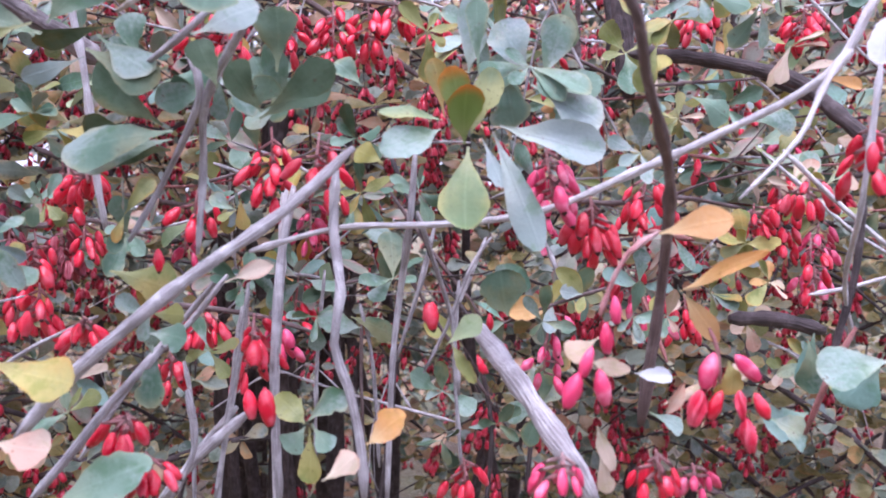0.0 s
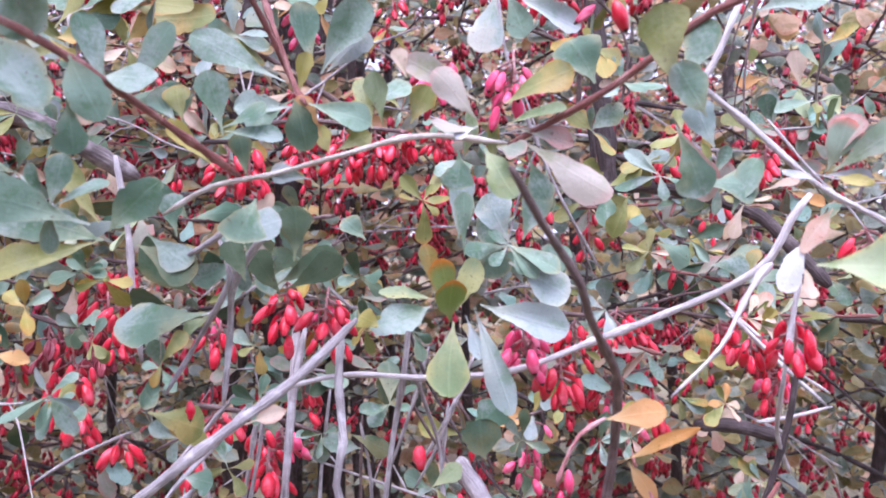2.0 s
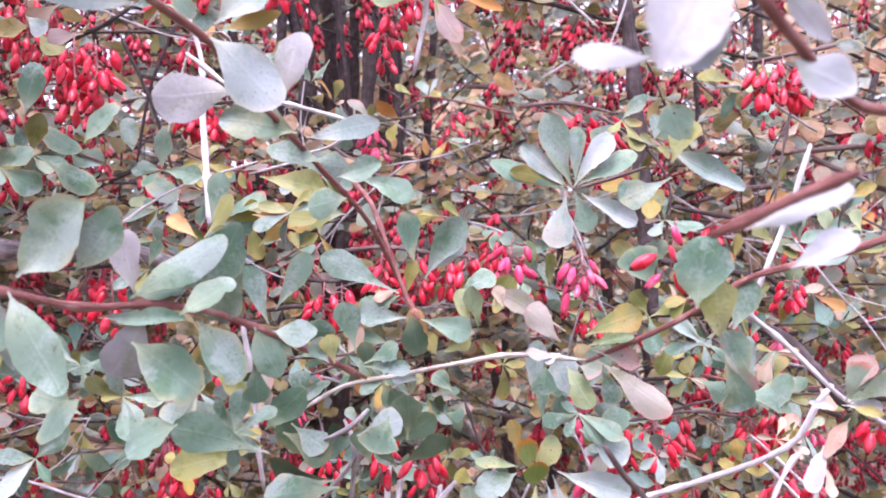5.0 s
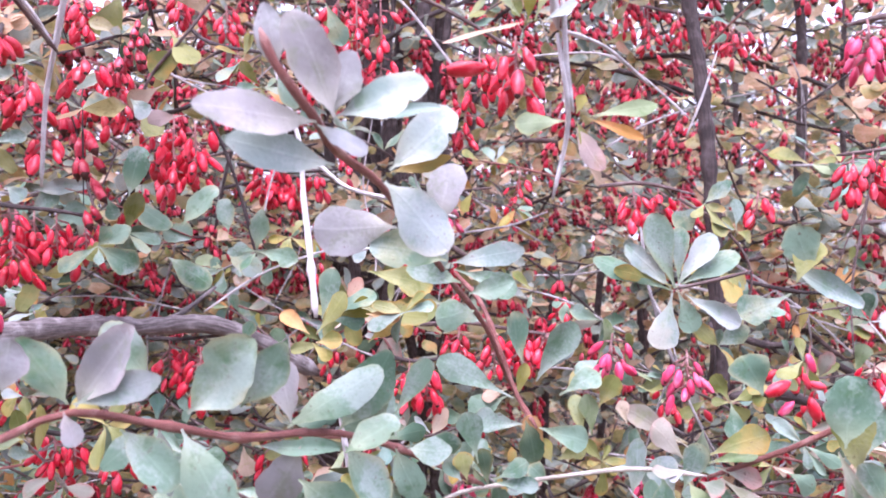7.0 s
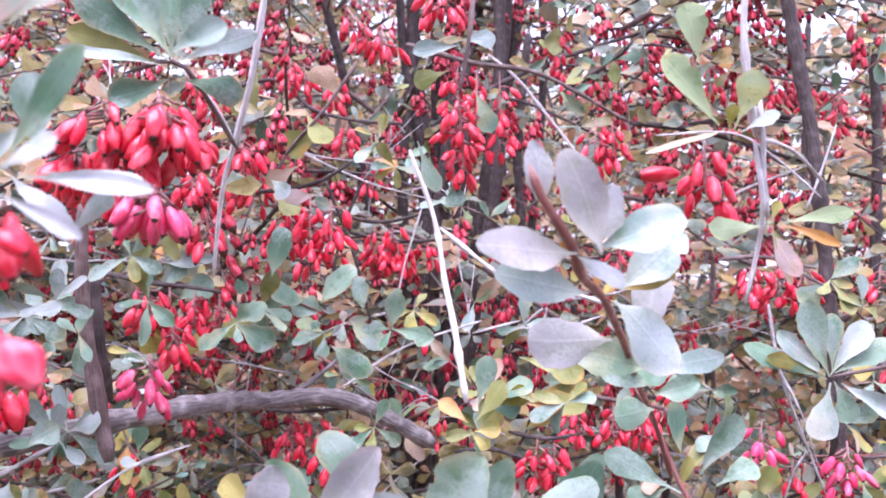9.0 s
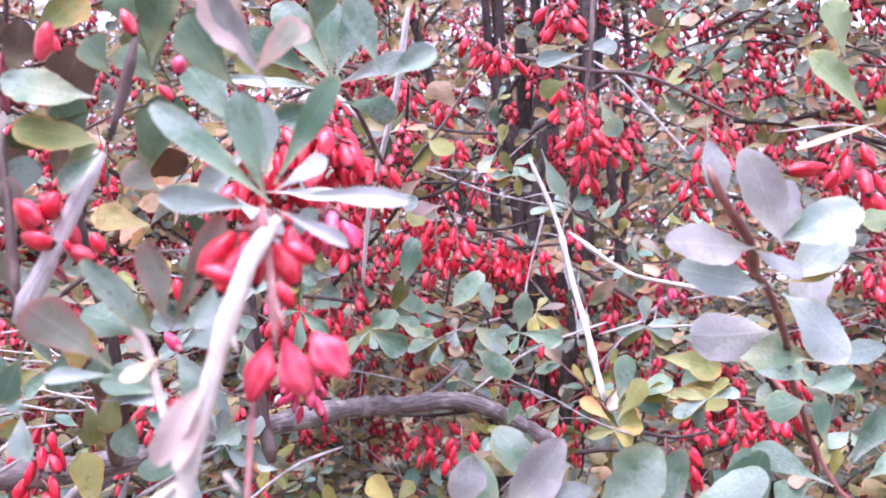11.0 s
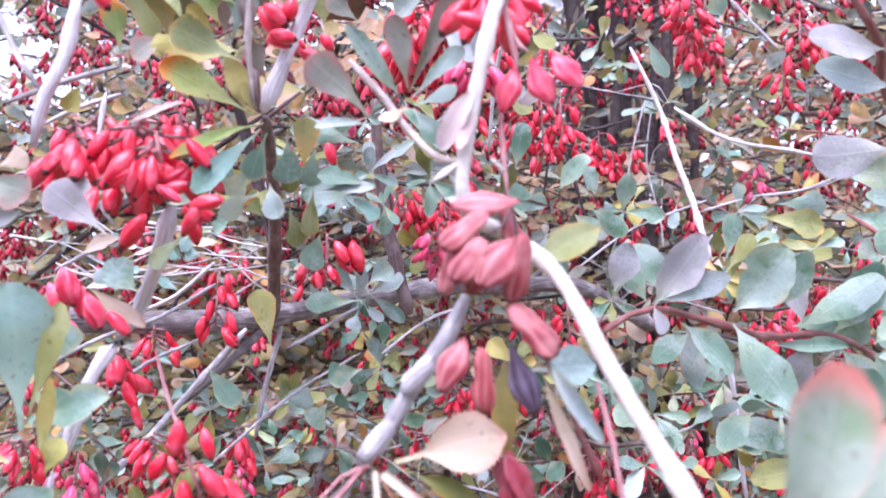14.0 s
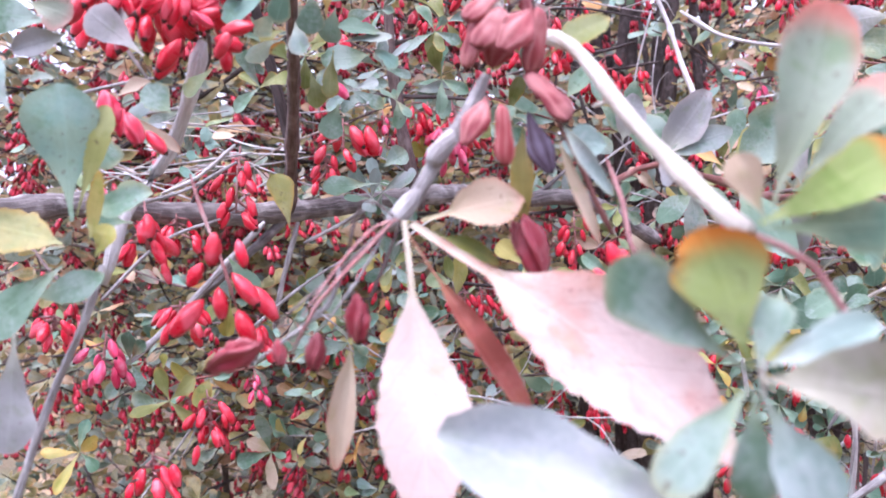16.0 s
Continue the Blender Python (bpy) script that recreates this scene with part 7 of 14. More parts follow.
leaf(b, "green", "o", (0.0529, 0.2173, 1.2726), (0.0534, 0.2122, 1.2644), 0.0047, (-0.06, -0.85, 0.52))
leaf(b, "green", "o", (0.0529, 0.2173, 1.2726), (0.0643, 0.2078, 1.2682), 0.0056, (-0.23, -0.63, 0.74))
leaf(b, "olive", "o", (0.0918, 0.2485, 1.2644), (0.0840, 0.2474, 1.2674), 0.0037, (0.32, -0.77, 0.55))
leaf(b, "tan", "o", (0.0918, 0.2485, 1.2644), (0.0843, 0.2497, 1.2518), 0.0061, (-0.67, -0.66, 0.34))
leaf(b, "tan", "o", (0.0918, 0.2485, 1.2644), (0.0871, 0.2449, 1.2518), 0.0056, (0.43, -0.90, 0.10))
leaf(b, "tan", "o", (0.0918, 0.2485, 1.2644), (0.1001, 0.2407, 1.2625), 0.0038, (-0.09, -0.34, 0.94))
leaf(b, "tan", "o", (0.0918, 0.2485, 1.2644), (0.0987, 0.2396, 1.2675), 0.0030, (-0.68, -0.29, 0.68))
leaf(b, "olive", "o", (0.0918, 0.2485, 1.2644), (0.0989, 0.2399, 1.2672), 0.0041, (-0.72, -0.42, 0.55))

b = branch("young shoot with pale shining leaves")
stem(b, "red", 0.0009, 0.0008, (-0.0027, 0.0047, 1.3599), (0.0030, 0.0098, 1.3546), (0.0111, 0.0150, 1.3480), (0.0214, 0.0203, 1.3408), (0.0501, 0.0369, 1.3341), (0.1587, 0.1218, 1.2858), (0.2860, 0.2248, 1.1740), (0.4369, 0.3557, 0.7770), (0.5601, 0.4522, -0.2900))
leaf(b, "mauve", "e", (-0.0049, 0.0021, 1.3578), (-0.0131, -0.0050, 1.3413), 0.0130, (-0.04, -1.00, -0.17))
leaf(b, "white", "e", (-0.0130, 0.0014, 1.3522), (-0.0244, -0.0023, 1.3557), 0.0042, (0.15, -0.96, 0.84))
leaf(b, "white", "e", (-0.0122, 0.0001, 1.3435), (-0.0236, -0.0037, 1.3441), 0.0044, (0.05, -0.97, 0.83))
leaf(b, "white", "e", (-0.0049, 0.0041, 1.3585), (-0.0144, 0.0018, 1.3673), 0.0065, (0.36, -0.96, 0.44))
leaf(b, "white", "e", (-0.0033, 0.0053, 1.3592), (-0.0073, 0.0043, 1.3677), 0.0051, (-0.24, -1.01, 0.33))
leaf(b, "white", "e", (-0.0035, 0.0001, 1.3498), (-0.0088, -0.0006, 1.3420), 0.0051, (-0.29, -0.91, 0.28))
leaf(b, "mauve", "e", (0.0030, 0.0078, 1.3549), (0.0114, 0.0088, 1.3657), 0.0064, (-0.46, -0.78, 0.43))
leaf(b, "white", "e", (0.0062, 0.0101, 1.3563), (0.0128, 0.0101, 1.3476), 0.0040, (-0.20, -0.97, -0.15))
leaf(b, "white", "e", (0.0094, 0.0148, 1.3467), (0.0189, 0.0152, 1.3413), 0.0080, (0.18, -0.95, 0.26))
stem(b, "red", 0.0009, 0.0008, (0.0009, 0.0230, 1.3201), (0.0138, 0.0191, 1.3268), (0.0200, 0.0147, 1.3302))
leaf(b, "white", "e", (0.0064, 0.0234, 1.3211), (0.0243, 0.0249, 1.3290), 0.0059, (-0.12, -0.88, 0.45))
leaf(b, "white", "e", (0.0139, 0.0236, 1.3151), (0.0244, 0.0246, 1.3212), 0.0065, (-0.24, -0.80, 0.54))

b = branch("low twig with small blue-green pointed leaves")
stem(b, "red", 0.0005, 0.0005, (-0.3282, 0.2952, 1.3723), (-0.2957, 0.2872, 1.3678), (-0.2644, 0.2790, 1.3599), (-0.2413, 0.2803, 1.3508), (-0.2254, 0.2813, 1.3451))
leaf(b, "green", "e", (-0.2364, 0.2308, 1.3634), (-0.2328, 0.2315, 1.3860), 0.0122, (0.59, -0.81, -0.07))
leaf(b, "green", "e", (-0.2162, 0.2419, 1.3518), (-0.2023, 0.2432, 1.3703), 0.0131, (-0.10, -0.99, 0.14))
leaf(b, "green", "e", (-0.1984, 0.2530, 1.3489), (-0.2024, 0.2531, 1.3646), 0.0097, (0.47, -0.87, 0.12))
leaf(b, "green", "e", (-0.2565, 0.2696, 1.3634), (-0.2338, 0.2708, 1.3504), 0.0137, (0.34, -0.79, 0.51))
leaf(b, "green", "e", (-0.2408, 0.2804, 1.3531), (-0.2656, 0.2785, 1.3379), 0.0119, (0.01, -0.99, 0.11))
leaf(b, "green", "e", (-0.2435, 0.2802, 1.3501), (-0.2274, 0.2811, 1.3444), 0.0156, (0.24, -0.81, 0.54))
leaf(b, "silver", "e", (-0.3132, 0.2860, 1.3669), (-0.2836, 0.2880, 1.3697), 0.0108, (0.03, -0.93, 0.36))
leaf(b, "green", "o", (-0.3150, 0.2856, 1.3525), (-0.3015, 0.2868, 1.3667), 0.0130, (0.08, -1.00, 0.00))
leaf(b, "green", "o", (-0.3043, 0.2862, 1.3470), (-0.2872, 0.2876, 1.3597), 0.0174, (-0.12, -0.96, 0.27))
leaf(b, "green", "o", (-0.2703, 0.2787, 1.3639), (-0.2656, 0.2788, 1.3527), 0.0087, (0.35, -0.93, 0.14))
leaf(b, "green", "e", (-0.2124, 0.2920, 1.3408), (-0.1949, 0.2929, 1.3269), 0.0144, (0.36, -0.85, 0.39))
leaf(b, "silver", "o", (-0.3340, 0.2947, 1.3684), (-0.3234, 0.2953, 1.3629), 0.0124, (0.26, -0.88, 0.40))

b = branch("stout grey limb crossing the bush")
stem(b, "limb", 0.005, 0.0044, (-0.4008, 0.0510, 1.2955), (-0.3838, 0.0864, 1.2979), (-0.3643, 0.1223, 1.2938), (-0.3320, 0.1513, 1.2946), (-0.2728, 0.2270, 1.3032), (-0.2485, 0.2748, 1.3000), (-0.2108, 0.2887, 1.2997), (-0.1683, 0.3137, 1.2745), name="branch_stem")
stem(b, "limb", 0.0024, 0.0015, (-0.3320, 0.1513, 1.2922), (-0.3400, 0.1439, 1.2822), (-0.3523, 0.1354, 1.2689), (-0.3637, 0.1323, 1.2584))
stem(b, "limb", 0.0016, 0.001, (-0.2485, 0.2748, 1.3000), (-0.2343, 0.2862, 1.3058), (-0.2195, 0.2974, 1.3198))
stem(b, "dark", 0.001, 0.0006, (-0.3643, 0.1223, 1.2938), (-0.3598, 0.1236, 1.3041), (-0.3510, 0.1260, 1.3131))

b = branch("bleached dead stick hanging in the bush")
stem(b, "pale", 0.0011, 0.0015, (-0.1806, 0.2588, 1.4261), (-0.1664, 0.2510, 1.3935), (-0.1585, 0.2323, 1.3651), (-0.1519, 0.2184, 1.3440), (-0.1450, 0.2046, 1.3167))
leaf(b, "orange", "o", (-0.1430, 0.1857, 1.3123), (-0.1540, 0.1852, 1.3204), 0.0081, (0.34, -0.85, 0.40))
leaf(b, "olive", "o", (-0.1404, 0.1859, 1.3124), (-0.1299, 0.1869, 1.3286), 0.0102, (-0.18, -0.97, 0.17))
leaf(b, "olive", "o", (-0.1403, 0.1858, 1.3094), (-0.1305, 0.1865, 1.3106), 0.0085, (0.01, -0.92, 0.39))
leaf(b, "yellow", "o", (-0.1420, 0.1857, 1.3093), (-0.1347, 0.1860, 1.3028), 0.0056, (0.28, -0.92, 0.26))
leaf(b, "green", "o", (-0.1396, 0.1911, 1.3183), (-0.1355, 0.1917, 1.3372), 0.0105, (0.08, -1.00, 0.02))
leaf(b, "green", "o", (-0.1378, 0.1912, 1.3184), (-0.1194, 0.1926, 1.3286), 0.0117, (-0.19, -0.86, 0.47))
leaf(b, "green", "o", (-0.1382, 0.1911, 1.3175), (-0.1233, 0.1921, 1.3194), 0.0087, (-0.01, -0.86, 0.51))
leaf(b, "olive", "o", (-0.1237, 0.1872, 1.3231), (-0.0984, 0.1888, 1.3204), 0.0109, (0.09, -0.95, 0.31))
leaf(b, "orange", "o", (-0.1211, 0.1823, 1.3213), (-0.1085, 0.1831, 1.3209), 0.0070, (0.07, -0.92, 0.38))

b = branch("hanging twig with a rosette of green, yellow and orange leaves")
stem(b, "pale", 0.001, 0.0008, (-0.0578, 0.1234, 1.4247), (-0.0565, 0.1232, 1.4116), (-0.0550, 0.1261, 1.4008), (-0.0527, 0.1280, 1.3896))
stem(b, "pale", 0.0009, 0.0007, (-0.0586, 0.1238, 1.4120), (-0.0549, 0.1266, 1.3941), (-0.0539, 0.1320, 1.3843), (-0.0575, 0.1321, 1.3639))
leaf(b, "fresh", "o", (-0.0547, 0.1278, 1.3870), (-0.0698, 0.1268, 1.3863), 0.0089, (0.05, -0.96, 0.29))
leaf(b, "fresh", "o", (-0.0484, 0.1283, 1.3887), (-0.0277, 0.1297, 1.3932), 0.0061, (0.00, -0.96, 0.30))
leaf(b, "orange", "e", (-0.0484, 0.1283, 1.3881), (-0.0311, 0.1293, 1.3825), 0.0045, (0.13, -0.96, 0.23))
leaf(b, "pink", "e", (-0.0517, 0.1280, 1.3853), (-0.0438, 0.1282, 1.3725), 0.0073, (0.13, -0.99, 0.06))
leaf(b, "yellow", "o", (-0.0518, 0.1281, 1.3893), (-0.0500, 0.1283, 1.3950), 0.0041, (-0.03, -1.00, 0.05))
leaf(b, "olive", "o", (-0.0517, 0.1280, 1.3869), (-0.0477, 0.1281, 1.3794), 0.0047, (0.19, -0.98, 0.08))
leaf(b, "tan", "e", (-0.0475, 0.1331, 1.3786), (-0.0437, 0.1332, 1.3701), 0.0041, (0.26, -0.96, 0.11))
leaf(b, "fresh", "o", (-0.0697, 0.1204, 1.4156), (-0.0870, 0.1126, 1.4339), 0.0122, (0.27, -0.99, 0.29))
leaf(b, "fresh", "o", (-0.0654, 0.1207, 1.4145), (-0.0606, 0.1169, 1.4312), 0.0104, (-0.22, -1.03, 0.17))
leaf(b, "silver", "o", (-0.0635, 0.1209, 1.4139), (-0.0537, 0.1176, 1.4192), 0.0071, (0.05, -1.01, 0.68))
leaf(b, "tan", "e", (-0.0683, 0.1205, 1.4143), (-0.0915, 0.1147, 1.4056), 0.0041, (0.04, -1.01, 0.78))
leaf(b, "yellow", "o", (-0.0673, 0.1186, 1.4135), (-0.0674, 0.1164, 1.4211), 0.0046, (0.08, -1.00, 0.08))
leaf(b, "fresh", "o", (-0.0754, 0.1236, 1.4352), (-0.0801, 0.1199, 1.4516), 0.0137, (0.38, -0.97, 0.10))
stem(b, "pale", 0.001, 0.0011, (-0.0638, 0.1202, 1.4563), (-0.0635, 0.1205, 1.4397), (-0.0585, 0.1233, 1.4130))
stem(b, "pale", 0.0006, 0.0006, (-0.0585, 0.1233, 1.4130), (-0.0423, 0.1408, 1.4121), (-0.0243, 0.1625, 1.4046))
cluster(b, "red", (-0.0706, 0.1346, 1.4136), (-0.0680, 0.1355, 1.3875), 12, 0.0105)
berry(b, "red", (-0.0783, 0.1291, 1.4026), (-0.0924, 0.1277, 1.4010), 0.9)

b = branch("branch hung with bright red berry clusters")
stem(b, "brown", 0.0012, 0.0008, (-0.1498, 0.2203, 1.4916), (-0.1508, 0.2108, 1.4645), (-0.1536, 0.2110, 1.4432))
cluster(b, "red", (-0.1543, 0.2109, 1.4444), (-0.1511, 0.2322, 1.4040), 22, 0.0100)
cluster(b, "red", (-0.1632, 0.2090, 1.4876), (-0.1599, 0.2097, 1.4701), 14, 0.0100)
cluster(b, "red", (-0.1942, 0.2462, 1.4822), (-0.1923, 0.2468, 1.4633), 10, 0.0100)
leaf(b, "silver", "o", (-0.1542, 0.2105, 1.4632), (-0.1736, 0.2085, 1.4599), 0.0088, (0.09, -1.00, 0.03))
leaf(b, "green", "o", (-0.1473, 0.2116, 1.4446), (-0.1386, 0.2128, 1.4282), 0.0101, (0.11, -0.99, -0.02))
leaf(b, "silver", "o", (-0.1536, 0.2105, 1.4653), (-0.1396, 0.2119, 1.4672), 0.0091, (0.09, -0.99, 0.08))
leaf(b, "green", "o", (-0.1562, 0.2215, 1.4077), (-0.1535, 0.2221, 1.3969), 0.0105, (0.29, -0.96, 0.03))
leaf(b, "green", "o", (-0.1729, 0.2295, 1.4257), (-0.1635, 0.2309, 1.4036), 0.0112, (0.39, -0.91, 0.11))
leaf(b, "olive", "o", (-0.1586, 0.2102, 1.4525), (-0.1724, 0.2090, 1.4461), 0.0102, (0.09, -1.00, 0.01))
leaf(b, "olive", "o", (-0.1955, 0.2572, 1.4310), (-0.1911, 0.2577, 1.4422), 0.0055, (-0.43, -0.88, 0.21))
leaf(b, "olive", "o", (-0.1955, 0.2572, 1.4310), (-0.1940, 0.2585, 1.4432), 0.0065, (-0.33, -0.93, 0.14))
leaf(b, "olive", "o", (-0.1955, 0.2572, 1.4310), (-0.2039, 0.2446, 1.4337), 0.0050, (0.67, -0.30, 0.68))
leaf(b, "olive", "o", (-0.1955, 0.2572, 1.4310), (-0.1988, 0.2512, 1.4222), 0.0042, (-0.09, -0.81, 0.58))
leaf(b, "green", "o", (-0.1955, 0.2572, 1.4310), (-0.2027, 0.2447, 1.4175), 0.0073, (-0.31, -0.61, 0.73))
leaf(b, "olive", "o", (-0.1870, 0.2584, 1.4178), (-0.1936, 0.2471, 1.4270), 0.0063, (0.53, -0.70, -0.48))
leaf(b, "green", "o", (-0.1870, 0.2584, 1.4178), (-0.1992, 0.2581, 1.4175), 0.0061, (0.01, -0.90, 0.43))
leaf(b, "olive", "o", (-0.1870, 0.2584, 1.4178), (-0.1971, 0.2608, 1.4118), 0.0048, (-0.12, -0.97, -0.20))
leaf(b, "olive", "o", (-0.1870, 0.2584, 1.4178), (-0.1853, 0.2606, 1.4077), 0.0053, (0.54, -0.84, -0.10))
leaf(b, "green", "o", (-0.1870, 0.2584, 1.4178), (-0.1756, 0.2623, 1.4159), 0.0066, (0.34, -0.71, 0.62))

b = branch("dark upright stem with rough bark and thin pale twigs")
stem(b, "dark", 0.0036, 0.0046, (-0.0080, 0.3600, 1.7200), (0.0105, 0.3612, 1.6050), (0.0295, 0.3613, 1.5060), (0.0389, 0.3610, 1.4604), (0.0454, 0.3605, 1.4180), (0.0515, 0.3598, 1.3625), (0.0612, 0.3584, 1.2644), name="branch_stem")
stem(b, "pale", 0.0009, 0.0008, (-0.1495, 0.3510, 1.4975), (-0.1324, 0.3530, 1.4846), (-0.1150, 0.3552, 1.4651), (-0.0950, 0.3478, 1.4393))
stem(b, "pale", 0.0005, 0.0005, (-0.0632, 0.2737, 1.4386), (-0.0282, 0.2760, 1.4413), (-0.0089, 0.2771, 1.4325), (0.0163, 0.2783, 1.4118))
stem(b, "pale", 0.0006, 0.0006, (0.0420, 0.3310, 1.4569), (0.0339, 0.3299, 1.4290), (0.0270, 0.3291, 1.4103))
stem(b, "grey", 0.0007, 0.0007, (-0.1051, 0.4303, 1.3883), (-0.0774, 0.4317, 1.3681), (-0.0421, 0.4336, 1.3483))
stem(b, "grey", 0.0007, 0.0007, (-0.1015, 0.3897, 1.3518), (-0.0662, 0.3921, 1.3585), (-0.0417, 0.3939, 1.3683))

b = branch("bleached forked stick with green leaves above it")
stem(b, "pale", 0.0012, 0.0008, (-0.2150, 0.1439, 1.4645), (-0.2209, 0.1490, 1.4327), (-0.2269, 0.1538, 1.4137), (-0.2330, 0.1587, 1.3940), (-0.2369, 0.1640, 1.3637))
stem(b, "pale", 0.0008, 0.0006, (-0.2413, 0.1419, 1.4337), (-0.2304, 0.1432, 1.4216), (-0.2263, 0.1540, 1.4093))
leaf(b, "green", "o", (-0.2333, 0.1126, 1.4296), (-0.2620, 0.1093, 1.4479), 0.0119, (0.20, -0.97, 0.13))
leaf(b, "green", "o", (-0.2330, 0.1126, 1.4307), (-0.2496, 0.1103, 1.4578), 0.0160, (0.52, -0.81, 0.25))
leaf(b, "green", "o", (-0.2325, 0.1127, 1.4307), (-0.2351, 0.1117, 1.4600), 0.0143, (0.42, -0.91, 0.01))
leaf(b, "green", "o", (-0.2320, 0.1127, 1.4307), (-0.2231, 0.1131, 1.4553), 0.0107, (0.21, -0.98, -0.06))
leaf(b, "silver", "o", (-0.2313, 0.1128, 1.4297), (-0.2077, 0.1150, 1.4394), 0.0080, (0.17, -0.97, -0.18))
leaf(b, "silver", "o", (-0.2350, 0.1125, 1.4284), (-0.2683, 0.1089, 1.4332), 0.0052, (0.16, -0.88, 0.45))
leaf(b, "green", "o", (-0.2353, 0.1175, 1.4252), (-0.2533, 0.1158, 1.4176), 0.0115, (0.09, -1.00, 0.01))
leaf(b, "olive", "o", (-0.2354, 0.1174, 1.4287), (-0.2670, 0.1140, 1.4381), 0.0101, (0.16, -0.97, 0.19))
leaf(b, "green", "o", (-0.2318, 0.1179, 1.4254), (-0.2126, 0.1199, 1.4225), 0.0094, (0.12, -0.99, 0.08))
stem(b, "brown", 0.0009, 0.0007, (-0.2263, 0.1540, 1.4093), (-0.2285, 0.1233, 1.4249), (-0.2325, 0.1127, 1.4296), (-0.2517, 0.1208, 1.4276))
cluster(b, "red", (-0.2474, 0.1014, 1.4156), (-0.2468, 0.1019, 1.3984), 14, 0.0115)
cluster(b, "red", (-0.2426, 0.1070, 1.4118), (-0.2422, 0.1076, 1.3891), 12, 0.0115)
cluster(b, "red", (-0.2320, 0.1029, 1.4186), (-0.2311, 0.1034, 1.4014), 13, 0.0115)
cluster(b, "red", (-0.2282, 0.1031, 1.4128), (-0.2276, 0.1044, 1.3941), 13, 0.0115)
cluster(b, "red", (-0.2570, 0.1058, 1.4020), (-0.2561, 0.1062, 1.3870), 11, 0.0115)
cluster(b, "red", (-0.2261, 0.1143, 1.4099), (-0.2249, 0.1146, 1.3971), 9, 0.0115)
cluster(b, "pink", (-0.2272, 0.0945, 1.3906), (-0.2267, 0.0948, 1.3749), 14, 0.0115)
cluster(b, "red", (-0.2414, 0.1126, 1.3905), (-0.2409, 0.1130, 1.3768), 12, 0.0115)
cluster(b, "red", (-0.2519, 0.1114, 1.3995), (-0.2508, 0.1118, 1.3824), 12, 0.0115)
leaf(b, "green", "o", (-0.2250, 0.1236, 1.4250), (-0.2160, 0.1246, 1.4217), 0.0080, (0.19, -0.95, 0.25))

b = branch("brown stem with grey-green leaves and pinkish berries")
stem(b, "dark", 0.002, 0.0026, (-0.3397, 0.1301, 1.3975), (-0.3365, 0.1408, 1.3688), (-0.3318, 0.1468, 1.3406), (-0.3305, 0.1520, 1.3189), (-0.3339, 0.1559, 1.2940))
cluster(b, "pink", (-0.2592, 0.1623, 1.3346), (-0.2576, 0.1630, 1.3119), 15, 0.0100)
leaf(b, "green", "o", (-0.2929, 0.1696, 1.3030), (-0.2795, 0.1800, 1.2897), 0.0088, (0.73, -0.65, 0.23))
leaf(b, "silver", "o", (-0.2929, 0.1696, 1.3030), (-0.2717, 0.1560, 1.3107), 0.0098, (-0.54, -0.84, -0.01))
leaf(b, "green", "o", (-0.2929, 0.1696, 1.3030), (-0.2783, 0.1657, 1.3115), 0.0083, (-0.33, -0.93, 0.14))
leaf(b, "silver", "o", (-0.2929, 0.1696, 1.3030), (-0.3000, 0.1734, 1.3196), 0.0080, (0.05, -0.97, 0.24))
leaf(b, "green", "o", (-0.2929, 0.1696, 1.3030), (-0.3055, 0.1748, 1.3101), 0.0059, (0.02, -0.79, 0.62))
leaf(b, "green", "o", (-0.2929, 0.1696, 1.3030), (-0.3043, 0.1757, 1.2930), 0.0079, (-0.50, -0.87, 0.05))
leaf(b, "green", "o", (-0.2929, 0.1696, 1.3030), (-0.2966, 0.1725, 1.2925), 0.0052, (-0.53, -0.85, -0.04))
leaf(b, "green", "o", (-0.2787, 0.1293, 1.3753), (-0.2899, 0.1211, 1.3709), 0.0070, (0.46, -0.82, 0.35))
leaf(b, "green", "o", (-0.2787, 0.1293, 1.3753), (-0.2796, 0.1249, 1.3674), 0.0039, (-0.32, -0.81, 0.48))
leaf(b, "green", "o", (-0.2787, 0.1293, 1.3753), (-0.2689, 0.1187, 1.3714), 0.0040, (-0.57, -0.69, 0.44))
leaf(b, "green", "o", (-0.2787, 0.1293, 1.3753), (-0.2679, 0.1182, 1.3773), 0.0055, (-0.48, -0.32, 0.82))
leaf(b, "green", "o", (-0.2787, 0.1293, 1.3753), (-0.2711, 0.1249, 1.3792), 0.0043, (-0.37, -0.89, -0.27))
leaf(b, "green", "o", (-0.2787, 0.1293, 1.3753), (-0.2848, 0.1186, 1.3886), 0.0072, (0.33, -0.80, -0.49))
leaf(b, "green", "o", (-0.2819, 0.1395, 1.3543), (-0.2692, 0.1375, 1.3497), 0.0058, (0.10, -0.79, 0.60))
leaf(b, "silver", "o", (-0.2819, 0.1395, 1.3543), (-0.2685, 0.1335, 1.3628), 0.0062, (-0.57, -0.71, 0.41))
leaf(b, "silver", "o", (-0.2819, 0.1395, 1.3543), (-0.2800, 0.1378, 1.3649), 0.0059, (0.36, -0.91, -0.20))
leaf(b, "silver", "o", (-0.2819, 0.1395, 1.3543), (-0.2821, 0.1429, 1.3682), 0.0062, (0.48, -0.85, 0.22))
leaf(b, "green", "o", (-0.2819, 0.1395, 1.3543), (-0.2920, 0.1315, 1.3598), 0.0054, (0.43, -0.81, -0.40))
leaf(b, "silver", "o", (-0.2819, 0.1395, 1.3543), (-0.2894, 0.1314, 1.3494), 0.0050, (0.33, -0.70, 0.64))
